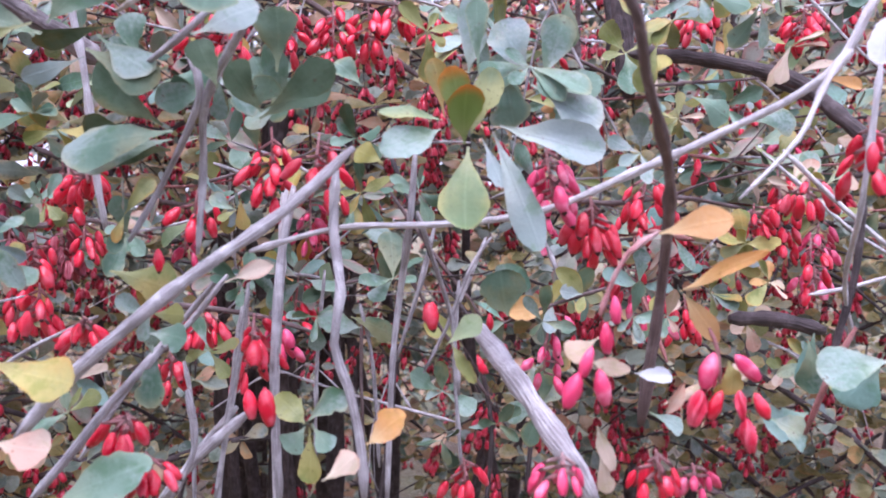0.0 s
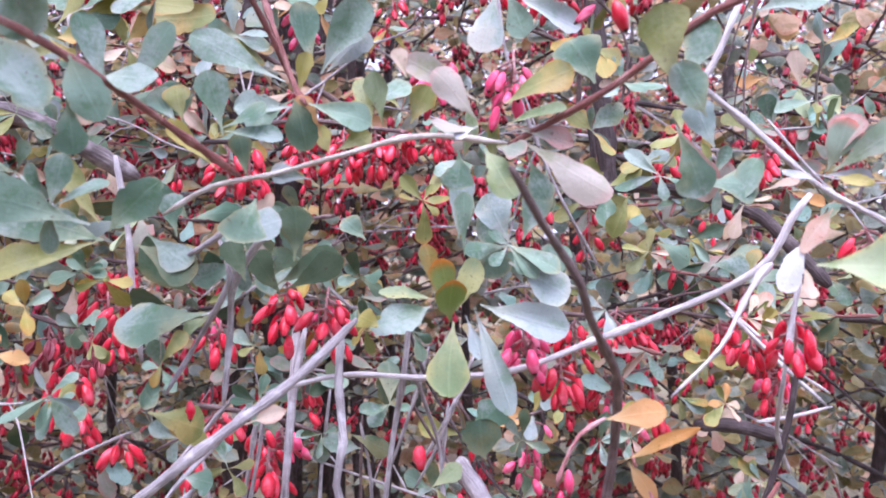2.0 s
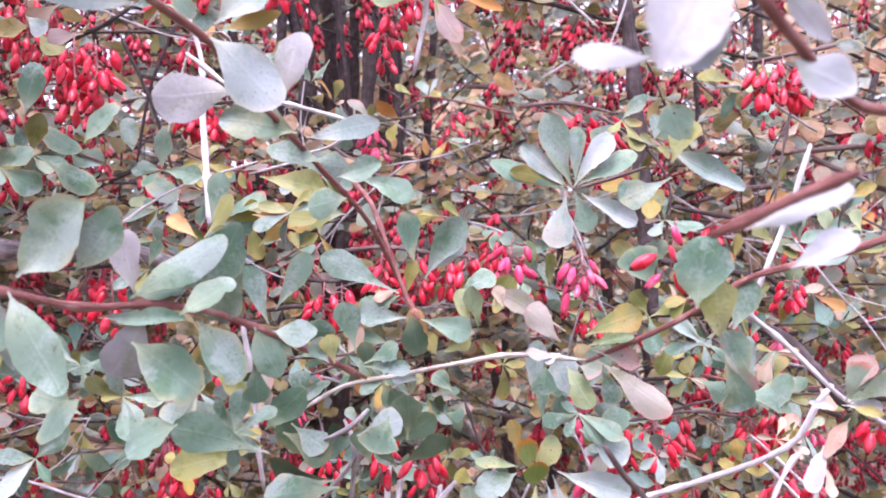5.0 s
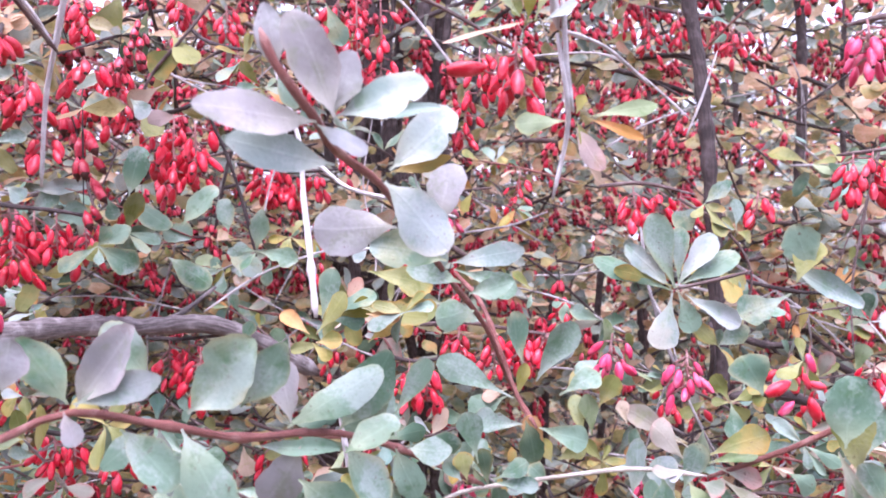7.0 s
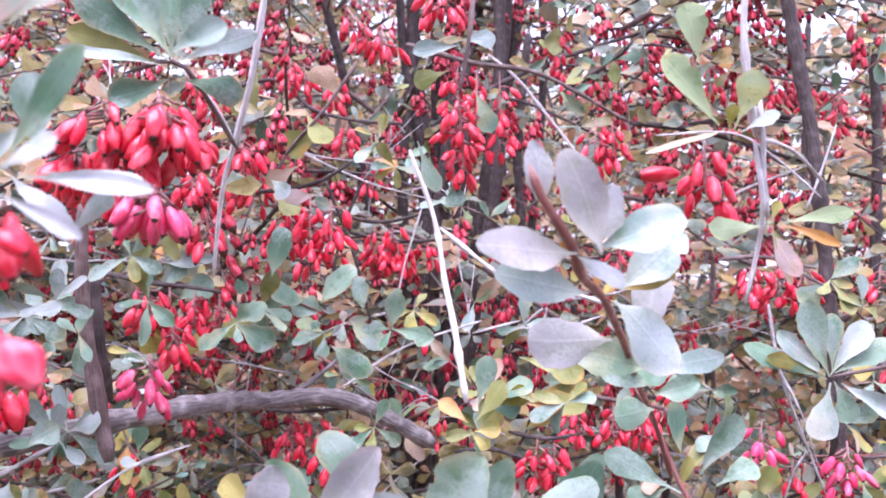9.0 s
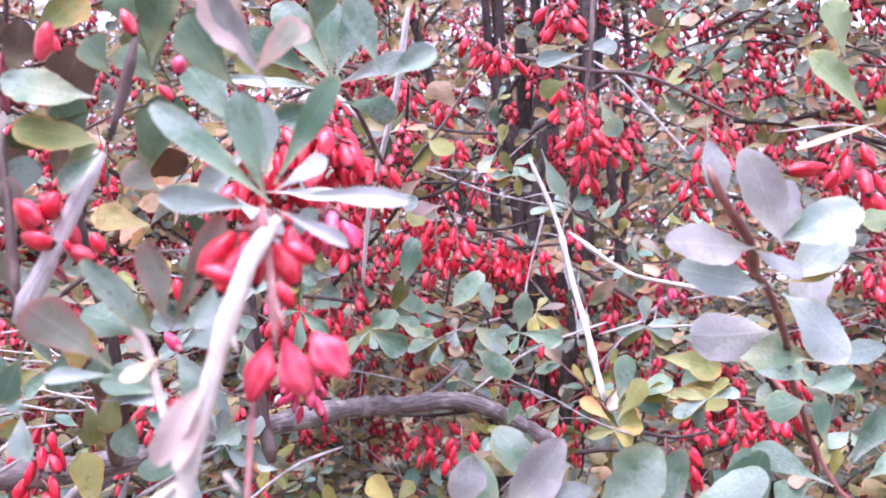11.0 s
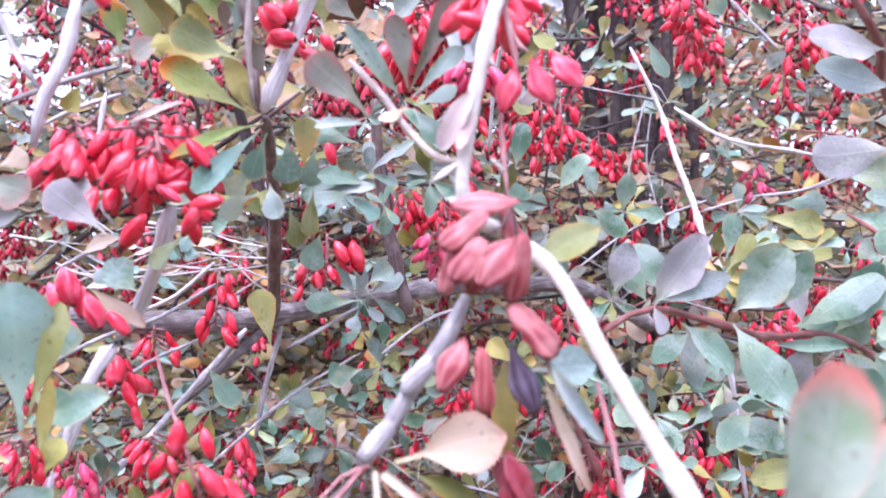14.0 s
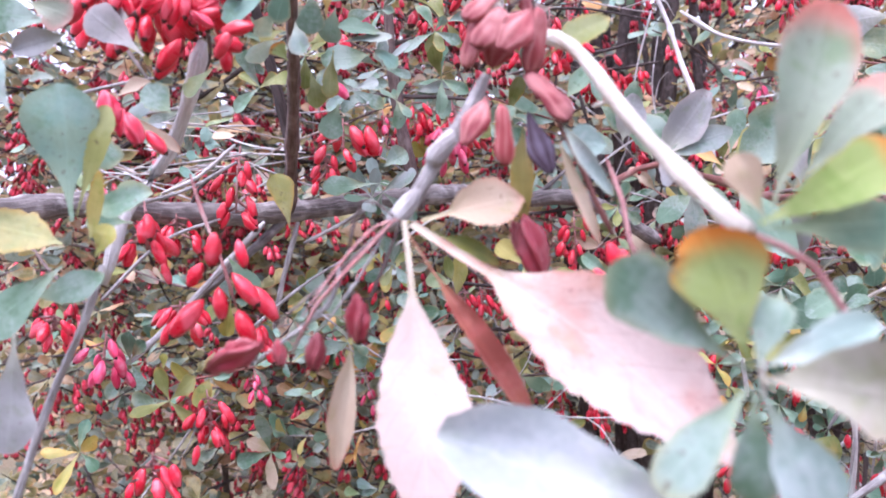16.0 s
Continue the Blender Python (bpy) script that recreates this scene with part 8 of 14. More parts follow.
leaf(b, "green", "o", (-0.2647, 0.1714, 1.3536), (-0.2663, 0.1732, 1.3697), 0.0091, (-0.28, -0.96, 0.08))
leaf(b, "olive", "o", (-0.2647, 0.1714, 1.3536), (-0.2662, 0.1636, 1.3672), 0.0076, (0.12, -0.87, -0.48))
leaf(b, "green", "o", (-0.2647, 0.1714, 1.3536), (-0.2750, 0.1682, 1.3522), 0.0060, (0.11, -0.68, 0.72))
leaf(b, "green", "o", (-0.2647, 0.1714, 1.3536), (-0.2633, 0.1642, 1.3378), 0.0084, (-0.27, -0.89, 0.38))
leaf(b, "green", "o", (-0.2647, 0.1714, 1.3536), (-0.2513, 0.1620, 1.3461), 0.0072, (-0.34, -0.83, 0.44))
leaf(b, "green", "o", (-0.2622, 0.1512, 1.3705), (-0.2736, 0.1443, 1.3615), 0.0071, (0.05, -0.83, 0.56))
leaf(b, "olive", "o", (-0.2622, 0.1512, 1.3705), (-0.2582, 0.1485, 1.3613), 0.0054, (0.15, -0.93, 0.33))
leaf(b, "green", "o", (-0.2622, 0.1512, 1.3705), (-0.2513, 0.1516, 1.3651), 0.0066, (0.18, -0.93, 0.31))
leaf(b, "green", "o", (-0.2622, 0.1512, 1.3705), (-0.2570, 0.1488, 1.3762), 0.0040, (-0.33, -0.94, -0.10))
leaf(b, "green", "o", (-0.2622, 0.1512, 1.3705), (-0.2686, 0.1512, 1.3828), 0.0077, (0.65, -0.68, 0.34))
leaf(b, "green", "o", (-0.2792, 0.1501, 1.3420), (-0.2769, 0.1471, 1.3299), 0.0070, (0.06, -0.97, 0.25))
leaf(b, "green", "o", (-0.2792, 0.1501, 1.3420), (-0.2708, 0.1428, 1.3337), 0.0046, (-0.07, -0.78, 0.62))
leaf(b, "green", "o", (-0.2792, 0.1501, 1.3420), (-0.2766, 0.1528, 1.3510), 0.0050, (-0.30, -0.88, 0.35))
leaf(b, "green", "o", (-0.2792, 0.1501, 1.3420), (-0.2824, 0.1546, 1.3478), 0.0028, (-0.13, -0.82, 0.56))
leaf(b, "green", "o", (-0.2792, 0.1501, 1.3420), (-0.2860, 0.1481, 1.3476), 0.0051, (0.61, -0.59, 0.53))
leaf(b, "white", "o", (-0.2221, 0.0342, 1.3871), (-0.2019, 0.0364, 1.3858), 0.0055, (0.12, -0.91, 0.39))
leaf(b, "white", "o", (-0.2287, 0.0336, 1.3865), (-0.2156, 0.0352, 1.3742), 0.0060, (0.51, -0.74, 0.44))
leaf(b, "silver", "o", (-0.2245, 0.0338, 1.3972), (-0.2355, 0.0329, 1.3860), 0.0083, (0.02, -1.00, 0.06))
leaf(b, "green", "o", (-0.2168, 0.0247, 1.3888), (-0.2183, 0.0242, 1.4048), 0.0094, (0.31, -0.95, 0.00))
leaf(b, "green", "o", (-0.2230, 0.0238, 1.3993), (-0.2340, 0.0224, 1.4117), 0.0111, (0.45, -0.84, 0.30))
leaf(b, "silver", "o", (-0.2212, 0.0447, 1.3749), (-0.2136, 0.0452, 1.3840), 0.0055, (0.34, -0.92, -0.22))
berry(b, "red", (-0.2951, 0.1278, 1.3669), (-0.2920, 0.1283, 1.3563))
berry(b, "pink", (-0.2991, 0.1278, 1.3477), (-0.2923, 0.1287, 1.3396))
berry(b, "red", (-0.2860, 0.1296, 1.3253), (-0.2842, 0.1300, 1.3158))
berry(b, "pink", (-0.2852, 0.1286, 1.3751), (-0.2844, 0.1289, 1.3667))
cluster(b, "red", (-0.3157, 0.1568, 1.3212), (-0.3142, 0.1573, 1.3047), 8, 0.0100)

b = branch("bleached stem with shrivelled berries and dry pink leaves")
stem(b, "cream", 0.0015, 0.0012, (-0.1996, -0.0110, 1.3775), (-0.1993, -0.0222, 1.3704), (-0.2009, -0.0279, 1.3578), (-0.2029, -0.0317, 1.3434), (-0.2028, -0.0339, 1.3346), (-0.2007, -0.0293, 1.3311), (-0.1971, -0.0222, 1.3289), (-0.1863, -0.0393, 1.3225), (-0.1773, -0.0531, 1.3098), (-0.1708, -0.0633, 1.3013), (-0.1628, -0.0792, 1.2922), (-0.1617, -0.0800, 1.2916))
stem(b, "cream", 0.0006, 0.0002, (-0.1835, -0.0282, 1.3133), (-0.1785, -0.0279, 1.3148))
stem(b, "pink", 0.00032, 0.00025, (-0.2150, -0.0494, 1.2930), (-0.2189, -0.0527, 1.2881), (-0.2259, -0.0581, 1.2791), (-0.2299, -0.0596, 1.2708))
stem(b, "pink", 0.00032, 0.00025, (-0.2145, -0.0493, 1.2928), (-0.2184, -0.0514, 1.2914), (-0.2231, -0.0550, 1.2854), (-0.2282, -0.0588, 1.2772))
stem(b, "brown", 0.00032, 0.00025, (-0.2150, -0.0494, 1.2932), (-0.2209, -0.0498, 1.2962), (-0.2235, -0.0510, 1.2851))
stem(b, "brown", 0.00032, 0.00025, (-0.2142, -0.0492, 1.2926), (-0.2168, -0.0503, 1.2851), (-0.2193, -0.0523, 1.2785))
leaf(b, "pink", "s", (-0.2130, -0.0510, 1.2925), (-0.2014, -0.0740, 1.2480), 0.0151, (0.24, -0.83, 0.49))
leaf(b, "pink", "s", (-0.2117, -0.0510, 1.2925), (-0.1582, -0.0624, 1.2599), 0.0238, (0.07, -0.81, 0.58))
stem(b, "brown", 0.00032, 0.00025, (-0.2155, -0.0495, 1.2926), (-0.2231, -0.0551, 1.2844), (-0.2331, -0.0602, 1.2754))
stem(b, "grey", 0.0003, 0.00025, (-0.2159, -0.0497, 1.2923), (-0.2204, -0.0544, 1.2825), (-0.2259, -0.0584, 1.2744))
stem(b, "grey", 0.00035, 0.0003, (-0.2231, -0.0550, 1.2854), (-0.2245, -0.0568, 1.2789), (-0.2367, -0.0615, 1.2690))
leaf(b, "red", "s", (-0.2140, -0.0461, 1.2908), (-0.1899, -0.0538, 1.2590), 0.0062, (0.32, -0.84, 0.44))
leaf(b, "tan", "s", (-0.2116, -0.0454, 1.2925), (-0.1942, -0.0406, 1.2969), 0.0119, (0.16, -0.92, 0.37))
leaf(b, "olive", "s", (-0.2117, -0.0435, 1.2912), (-0.1982, -0.0402, 1.2851), 0.0044, (0.36, -0.87, 0.34))
leaf(b, "white", "o", (-0.1624, -0.0839, 1.2577), (-0.1968, -0.0925, 1.2680), 0.0144, (0.33, -0.85, 0.41))
leaf(b, "tan", "e", (-0.2240, -0.0477, 1.2714), (-0.2268, -0.0496, 1.2485), 0.0054, (0.18, -0.98, 0.06))
leaf(b, "tan", "e", (-0.1886, -0.0407, 1.3072), (-0.1813, -0.0398, 1.2881), 0.0027, (-0.00, -1.00, -0.05))
leaf(b, "olive", "e", (-0.1952, -0.0361, 1.3092), (-0.1951, -0.0370, 1.2923), 0.0047, (0.12, -0.99, 0.05))
leaf(b, "silver", "s", (-0.1922, -0.0324, 1.3058), (-0.1807, -0.0293, 1.3067), 0.0083, (0.21, -0.90, 0.39))
berry(b, "dark", (-0.2344, -0.0607, 1.2731), (-0.2440, -0.0634, 1.2681))
berry(b, "dark", (-0.2322, -0.0601, 1.2736), (-0.2313, -0.0601, 1.2688))
berry(b, "dark", (-0.2266, -0.0565, 1.2743), (-0.2272, -0.0570, 1.2674))
berry(b, "dark", (-0.2215, -0.0517, 1.2805), (-0.2211, -0.0521, 1.2715))
husk(b, "dry", (-0.1920, -0.0404, 1.3343), (-0.2028, -0.0432, 1.3332), 0.0051, (0.21, -0.82, 0.51))
husk(b, "dry", (-0.1962, -0.0431, 1.3323), (-0.2041, -0.0452, 1.3268), 0.0063, (-0.09, -0.84, 0.51))
husk(b, "dry", (-0.1970, -0.0439, 1.3283), (-0.2015, -0.0472, 1.3216), 0.0067, (-0.16, -0.97, 0.21))
husk(b, "dry", (-0.1922, -0.0431, 1.3285), (-0.1974, -0.0466, 1.3205), 0.0071, (0.33, -0.89, 0.26))
husk(b, "dry", (-0.1919, -0.0400, 1.3294), (-0.1929, -0.0404, 1.3176), 0.0068, (0.78, -0.63, 0.01))
husk(b, "dry", (-0.2018, -0.0415, 1.3282), (-0.2043, -0.0422, 1.3191), 0.0052, (-0.38, -0.92, 0.01))
husk(b, "dry", (-0.1980, -0.0395, 1.3264), (-0.2002, -0.0402, 1.3191), 0.0063, (0.43, -0.87, 0.01))
husk(b, "dry", (-0.1956, -0.0383, 1.3333), (-0.1924, -0.0376, 1.3245), 0.0060, (0.68, -0.65, 0.31))
husk(b, "dry", (-0.1942, -0.0417, 1.3174), (-0.1858, -0.0412, 1.3099), 0.0074, (0.54, -0.68, 0.51))
husk(b, "dry", (-0.1993, -0.0483, 1.3132), (-0.2029, -0.0493, 1.3048), 0.0054, (-0.16, -0.97, 0.11))
husk(b, "dry", (-0.1970, -0.0482, 1.3120), (-0.1962, -0.0482, 1.3015), 0.0048, (0.53, -0.84, 0.11))
husk(b, "blue", (-0.1934, -0.0416, 1.3113), (-0.1893, -0.0407, 1.3003), 0.0050, (0.34, -0.91, 0.11))
berry(b, "dark", (-0.1948, -0.0389, 1.2937), (-0.1912, -0.0386, 1.2815), 1.0)
berry(b, "dark", (-0.1971, -0.0375, 1.2925), (-0.1936, -0.0370, 1.2844), 1.2)
stem(b, "brown", 0.0003, 0.0003, (-0.1931, -0.0407, 1.3333), (-0.1947, -0.0422, 1.3300), (-0.1980, -0.0431, 1.3283))
stem(b, "brown", 0.0003, 0.0003, (-0.1931, -0.0407, 1.3333), (-0.1925, -0.0406, 1.3290), (-0.1918, -0.0405, 1.3273))
husk(b, "rose", (-0.1954, -0.0239, 1.3592), (-0.1975, -0.0246, 1.3505), 0.0052, (-0.05, -0.94, 0.12))
husk(b, "rose", (-0.1920, -0.0260, 1.3600), (-0.1885, -0.0252, 1.3518), 0.0055, (0.44, -0.86, 0.21))
husk(b, "rose", (-0.1882, -0.0250, 1.3610), (-0.1837, -0.0239, 1.3544), 0.0061, (0.53, -0.78, 0.31))
berry(b, "red", (-0.2068, -0.0220, 1.3698), (-0.2004, -0.0204, 1.3670), 1.0)
berry(b, "red", (-0.1958, -0.0192, 1.3677), (-0.1935, -0.0187, 1.3635), 1.2)
berry(b, "red", (-0.1954, -0.0170, 1.3737), (-0.1911, -0.0159, 1.3704), 1.2)
cluster(b, "red", (-0.2022, -0.0104, 1.3800), (-0.2041, -0.0111, 1.3671), 9, 0.0095)
stem(b, "pink", 0.0005, 0.0004, (-0.1998, -0.0150, 1.3779), (-0.1964, -0.0194, 1.3659), (-0.1929, -0.0238, 1.3615))
stem(b, "pink", 0.0005, 0.0004, (-0.1987, -0.0202, 1.3540), (-0.1973, -0.0251, 1.3437), (-0.1956, -0.0300, 1.3336))
leaf(b, "pink", "e", (-0.2006, -0.0310, 1.3550), (-0.2068, -0.0348, 1.3437), 0.0044, (0.12, -0.96, 0.26))
leaf(b, "white", "e", (-0.2059, -0.0347, 1.3351), (-0.1992, -0.0350, 1.3341), 0.0031, (0.01, -0.91, 0.41))
stem(b, "cream", 0.0007, 0.0002, (-0.2027, -0.0317, 1.3420), (-0.2057, -0.0346, 1.3393), (-0.2080, -0.0362, 1.3376))
leaf(b, "pink", "e", (-0.2009, -0.0301, 1.3518), (-0.2036, -0.0350, 1.3432), 0.0027, (0.64, -0.87, 0.21))
stem(b, "red", 0.0005, 0.00045, (-0.1892, -0.0390, 1.3110), (-0.1855, -0.0392, 1.3036), (-0.1821, -0.0395, 1.2958), (-0.1792, -0.0398, 1.2899))
leaf(b, "silver", "e", (-0.1879, -0.0407, 1.3094), (-0.1791, -0.0418, 1.2964), 0.0032, (-0.14, -1.06, 0.32))
stem(b, "cream", 0.0006, 0.0002, (-0.1998, -0.0266, 1.3608), (-0.1979, -0.0282, 1.3578))
stem(b, "cream", 0.0006, 0.0002, (-0.1984, -0.0306, 1.3420), (-0.1959, -0.0310, 1.3394))
leaf(b, "olive", "s", (-0.1929, -0.0295, 1.3220), (-0.1807, -0.0262, 1.3305), 0.0087, (-0.07, -0.89, 0.44))
stem(b, "pink", 0.0006, 0.0005, (-0.2003, -0.0153, 1.3794), (-0.1987, -0.0168, 1.3726), (-0.1962, -0.0201, 1.3638), (-0.1950, -0.0217, 1.3572))
leaf(b, "silver", "o", (-0.2007, -0.0113, 1.3791), (-0.2181, -0.0150, 1.3811), 0.0053, (0.23, -0.92, 0.31))
leaf(b, "white", "o", (-0.2002, -0.0112, 1.3793), (-0.1882, -0.0085, 1.3736), 0.0032, (0.35, -0.88, 0.31))
leaf(b, "white", "o", (-0.1971, -0.0106, 1.3816), (-0.1789, -0.0068, 1.3813), 0.0045, (0.20, -0.90, 0.39))
leaf(b, "white", "o", (-0.2002, -0.0113, 1.3819), (-0.1918, -0.0097, 1.3877), 0.0047, (0.10, -0.99, 0.12))
leaf(b, "green", "o", (-0.2017, -0.0085, 1.3804), (-0.2207, -0.0130, 1.3970), 0.0065, (0.44, -0.85, 0.28))
leaf(b, "green", "o", (-0.2031, -0.0068, 1.3807), (-0.2080, -0.0083, 1.3990), 0.0069, (0.15, -0.99, -0.05))
leaf(b, "green", "o", (-0.2019, -0.0066, 1.3836), (-0.1915, -0.0050, 1.4020), 0.0060, (0.11, -0.99, 0.03))
leaf(b, "mauve", "o", (-0.2023, -0.0072, 1.3990), (-0.2136, -0.0101, 1.4163), 0.0081, (0.14, -0.99, -0.07))
leaf(b, "rosy", "o", (-0.2034, -0.0126, 1.4006), (-0.1961, -0.0113, 1.4099), 0.0064, (0.00, -0.99, 0.13))
leaf(b, "green", "o", (-0.1905, 0.0206, 1.4073), (-0.1972, 0.0186, 1.4244), 0.0075, (0.42, -0.90, 0.06))
leaf(b, "green", "o", (-0.1905, 0.0206, 1.4073), (-0.1805, 0.0225, 1.4137), 0.0065, (0.05, -0.97, 0.22))

b = branch("greenish rosette on a short side twig")
stem(b, "tawny", 0.0009, 0.0007, (-0.2348, -0.0035, 1.3670), (-0.2256, -0.0064, 1.3574), (-0.2211, -0.0105, 1.3523), (-0.2108, -0.0224, 1.3436), (-0.2039, -0.0300, 1.3416))
stem(b, "brown", 0.0022, 0.0032, (-0.2859, 0.1593, 1.3881), (-0.2841, 0.1593, 1.3582), (-0.2816, 0.1617, 1.3355), (-0.2765, 0.1627, 1.3115), (-0.2717, 0.1616, 1.2949))
leaf(b, "green", "o", (-0.2220, -0.0075, 1.3575), (-0.2298, -0.0176, 1.3707), 0.0052, (0.54, -0.89, 0.31))
leaf(b, "rosy", "o", (-0.2205, -0.0071, 1.3594), (-0.2221, -0.0104, 1.3741), 0.0066, (0.05, -1.02, 0.11))
leaf(b, "rosy", "o", (-0.2202, -0.0070, 1.3588), (-0.2086, -0.0121, 1.3779), 0.0057, (0.54, -0.89, 0.21))
leaf(b, "green", "o", (-0.2197, -0.0069, 1.3574), (-0.2079, -0.0100, 1.3665), 0.0078, (-0.04, -1.04, 0.42))
leaf(b, "green", "o", (-0.2195, -0.0059, 1.3560), (-0.2104, -0.0045, 1.3590), 0.0064, (0.25, -0.96, 0.61))
leaf(b, "green", "o", (-0.2197, -0.0059, 1.3553), (-0.2139, -0.0066, 1.3483), 0.0067, (0.44, -0.91, 0.31))
leaf(b, "tan", "o", (-0.2198, -0.0091, 1.3552), (-0.2233, -0.0162, 1.3521), 0.0037, (0.35, -0.94, 0.51))
leaf(b, "rosy", "o", (-0.2268, -0.0130, 1.3530), (-0.2365, -0.0215, 1.3639), 0.0098, (0.49, -0.90, 0.36))
leaf(b, "silver", "o", (-0.2279, -0.0112, 1.3517), (-0.2376, -0.0158, 1.3517), 0.0038, (0.25, -0.96, 0.81))
leaf(b, "olive", "o", (-0.2550, 0.0169, 1.3459), (-0.2530, 0.0155, 1.3579), 0.0080, (0.35, -0.94, 0.11))
leaf(b, "green", "o", (-0.2417, 0.0306, 1.3421), (-0.2549, 0.0251, 1.3450), 0.0071, (0.25, -0.96, 0.71))
leaf(b, "silver", "o", (-0.2556, 0.0270, 1.3404), (-0.2410, 0.0287, 1.3421), 0.0048, (0.25, -0.96, 0.81))
leaf(b, "teal", "o", (-0.2473, 0.0291, 1.3389), (-0.2394, 0.0290, 1.3339), 0.0055, (0.25, -0.96, 0.51))

b = branch("grey twig with yellowing rosette and ripe red berries")
stem(b, "pale", 0.0019, 0.0018, (-0.2481, 0.0141, 1.3933), (-0.2555, 0.0099, 1.3732), (-0.2599, 0.0055, 1.3585))
leaf(b, "lime", "o", (-0.2575, 0.0009, 1.3551), (-0.2747, -0.0109, 1.3472), 0.0050, (0.15, -0.98, 0.71))
leaf(b, "teal", "o", (-0.2589, 0.0005, 1.3526), (-0.2696, -0.0097, 1.3390), 0.0069, (0.54, -0.89, 0.41))
leaf(b, "lime", "o", (-0.2599, 0.0003, 1.3568), (-0.2760, -0.0120, 1.3667), 0.0091, (0.44, -0.91, 0.51))
leaf(b, "yellow", "o", (-0.2622, 0.0007, 1.3580), (-0.2638, -0.0036, 1.3700), 0.0062, (0.06, -1.02, 0.21))
leaf(b, "yellow", "o", (-0.2591, -0.0005, 1.3565), (-0.2606, -0.0029, 1.3638), 0.0034, (0.44, -0.91, 0.31))
leaf(b, "olive", "o", (-0.2600, -0.0047, 1.3679), (-0.2708, -0.0157, 1.3733), 0.0100, (0.35, -0.94, 0.41))
leaf(b, "rosy", "o", (-0.2567, 0.0012, 1.3638), (-0.2587, -0.0023, 1.3731), 0.0067, (-0.04, -1.04, 0.22))
leaf(b, "lime", "o", (-0.2686, 0.0015, 1.3781), (-0.2720, -0.0034, 1.3869), 0.0046, (0.44, -0.92, 0.21))
leaf(b, "lime", "o", (-0.2872, -0.0096, 1.3704), (-0.2877, -0.0117, 1.3818), 0.0075, (0.35, -0.94, 0.11))
leaf(b, "rosy", "o", (-0.2770, -0.0070, 1.3742), (-0.2838, -0.0108, 1.3695), 0.0080, (0.25, -0.96, 0.41))
leaf(b, "pink", "e", (-0.2861, -0.0096, 1.3547), (-0.2731, -0.0082, 1.3592), 0.0036, (0.35, -0.94, 0.61))
leaf(b, "silver", "o", (-0.2585, 0.0056, 1.3415), (-0.2562, 0.0040, 1.3328), 0.0064, (0.25, -0.97, 0.21))
leaf(b, "green", "o", (-0.2652, 0.0091, 1.3453), (-0.2695, 0.0058, 1.3391), 0.0069, (0.44, -0.91, 0.31))
leaf(b, "green", "o", (-0.2658, 0.0140, 1.3398), (-0.2746, 0.0096, 1.3341), 0.0080, (0.25, -0.96, 0.51))
leaf(b, "lime", "o", (-0.2649, 0.0142, 1.3338), (-0.2674, 0.0115, 1.3378), 0.0052, (0.25, -0.96, 0.31))
leaf(b, "olive", "o", (-0.2740, -0.0051, 1.3778), (-0.2839, -0.0074, 1.3953), 0.0124, (0.60, -0.77, 0.24))
leaf(b, "green", "o", (-0.2614, 0.0102, 1.3539), (-0.2658, 0.0089, 1.3425), 0.0072, (0.24, -0.97, 0.02))
leaf(b, "yellow", "o", (-0.2715, -0.0076, 1.3730), (-0.2797, -0.0098, 1.3719), 0.0054, (0.25, -0.97, 0.01))
leaf(b, "olive", "o", (-0.2714, 0.0028, 1.3817), (-0.2776, 0.0014, 1.3932), 0.0086, (0.56, -0.80, 0.20))
leaf(b, "dark", "o", (-0.2720, 0.0130, 1.3842), (-0.2733, 0.0129, 1.3964), 0.0073, (0.30, -0.95, 0.02))
leaf(b, "yellow", "o", (-0.3013, -0.0051, 1.3651), (-0.3050, -0.0061, 1.3588), 0.0052, (0.54, -0.82, -0.18))
berry(b, "red", (-0.2609, 0.0056, 1.3831), (-0.2548, 0.0070, 1.3751), 1.1)
berry(b, "red", (-0.2588, 0.0050, 1.3756), (-0.2526, 0.0065, 1.3734), 1.2)
berry(b, "red", (-0.2573, 0.0075, 1.3841), (-0.2530, 0.0086, 1.3797), 1.1)
berry(b, "red", (-0.2466, 0.0091, 1.3766), (-0.2439, 0.0098, 1.3722), 1.3)
berry(b, "red", (-0.2516, 0.0078, 1.3751), (-0.2503, 0.0081, 1.3728), 1.2)

b = branch("stubby grey twig crowded with plump red berries")
stem(b, "pale", 0.0020, 0.0016, (-0.2781, -0.0047, 1.3358), (-0.2840, -0.0012, 1.3240), (-0.2951, 0.0061, 1.3105), (-0.3009, 0.0024, 1.3008), (-0.3015, -0.0061, 1.2920), (-0.3059, -0.0075, 1.2766))
cluster(b, "red", (-0.2814, 0.0051, 1.3599), (-0.2840, 0.0042, 1.3415), 10, 0.0100)
cluster(b, "red", (-0.3238, 0.0201, 1.3612), (-0.3238, 0.0199, 1.3478), 10, 0.0100)
cluster(b, "red", (-0.3358, 0.0273, 1.3562), (-0.3361, 0.0270, 1.3453), 8, 0.0100)
cluster(b, "red", (-0.3252, 0.0301, 1.3640), (-0.3259, 0.0297, 1.3530), 7, 0.0100)
cluster(b, "red", (-0.3052, 0.0145, 1.3570), (-0.3067, 0.0139, 1.3442), 8, 0.0100)
cluster(b, "red", (-0.2964, 0.0116, 1.3620), (-0.2971, 0.0113, 1.3523), 7, 0.0100)
berry(b, "red", (-0.2863, -0.0216, 1.3840), (-0.2817, -0.0205, 1.3764), 1.2)
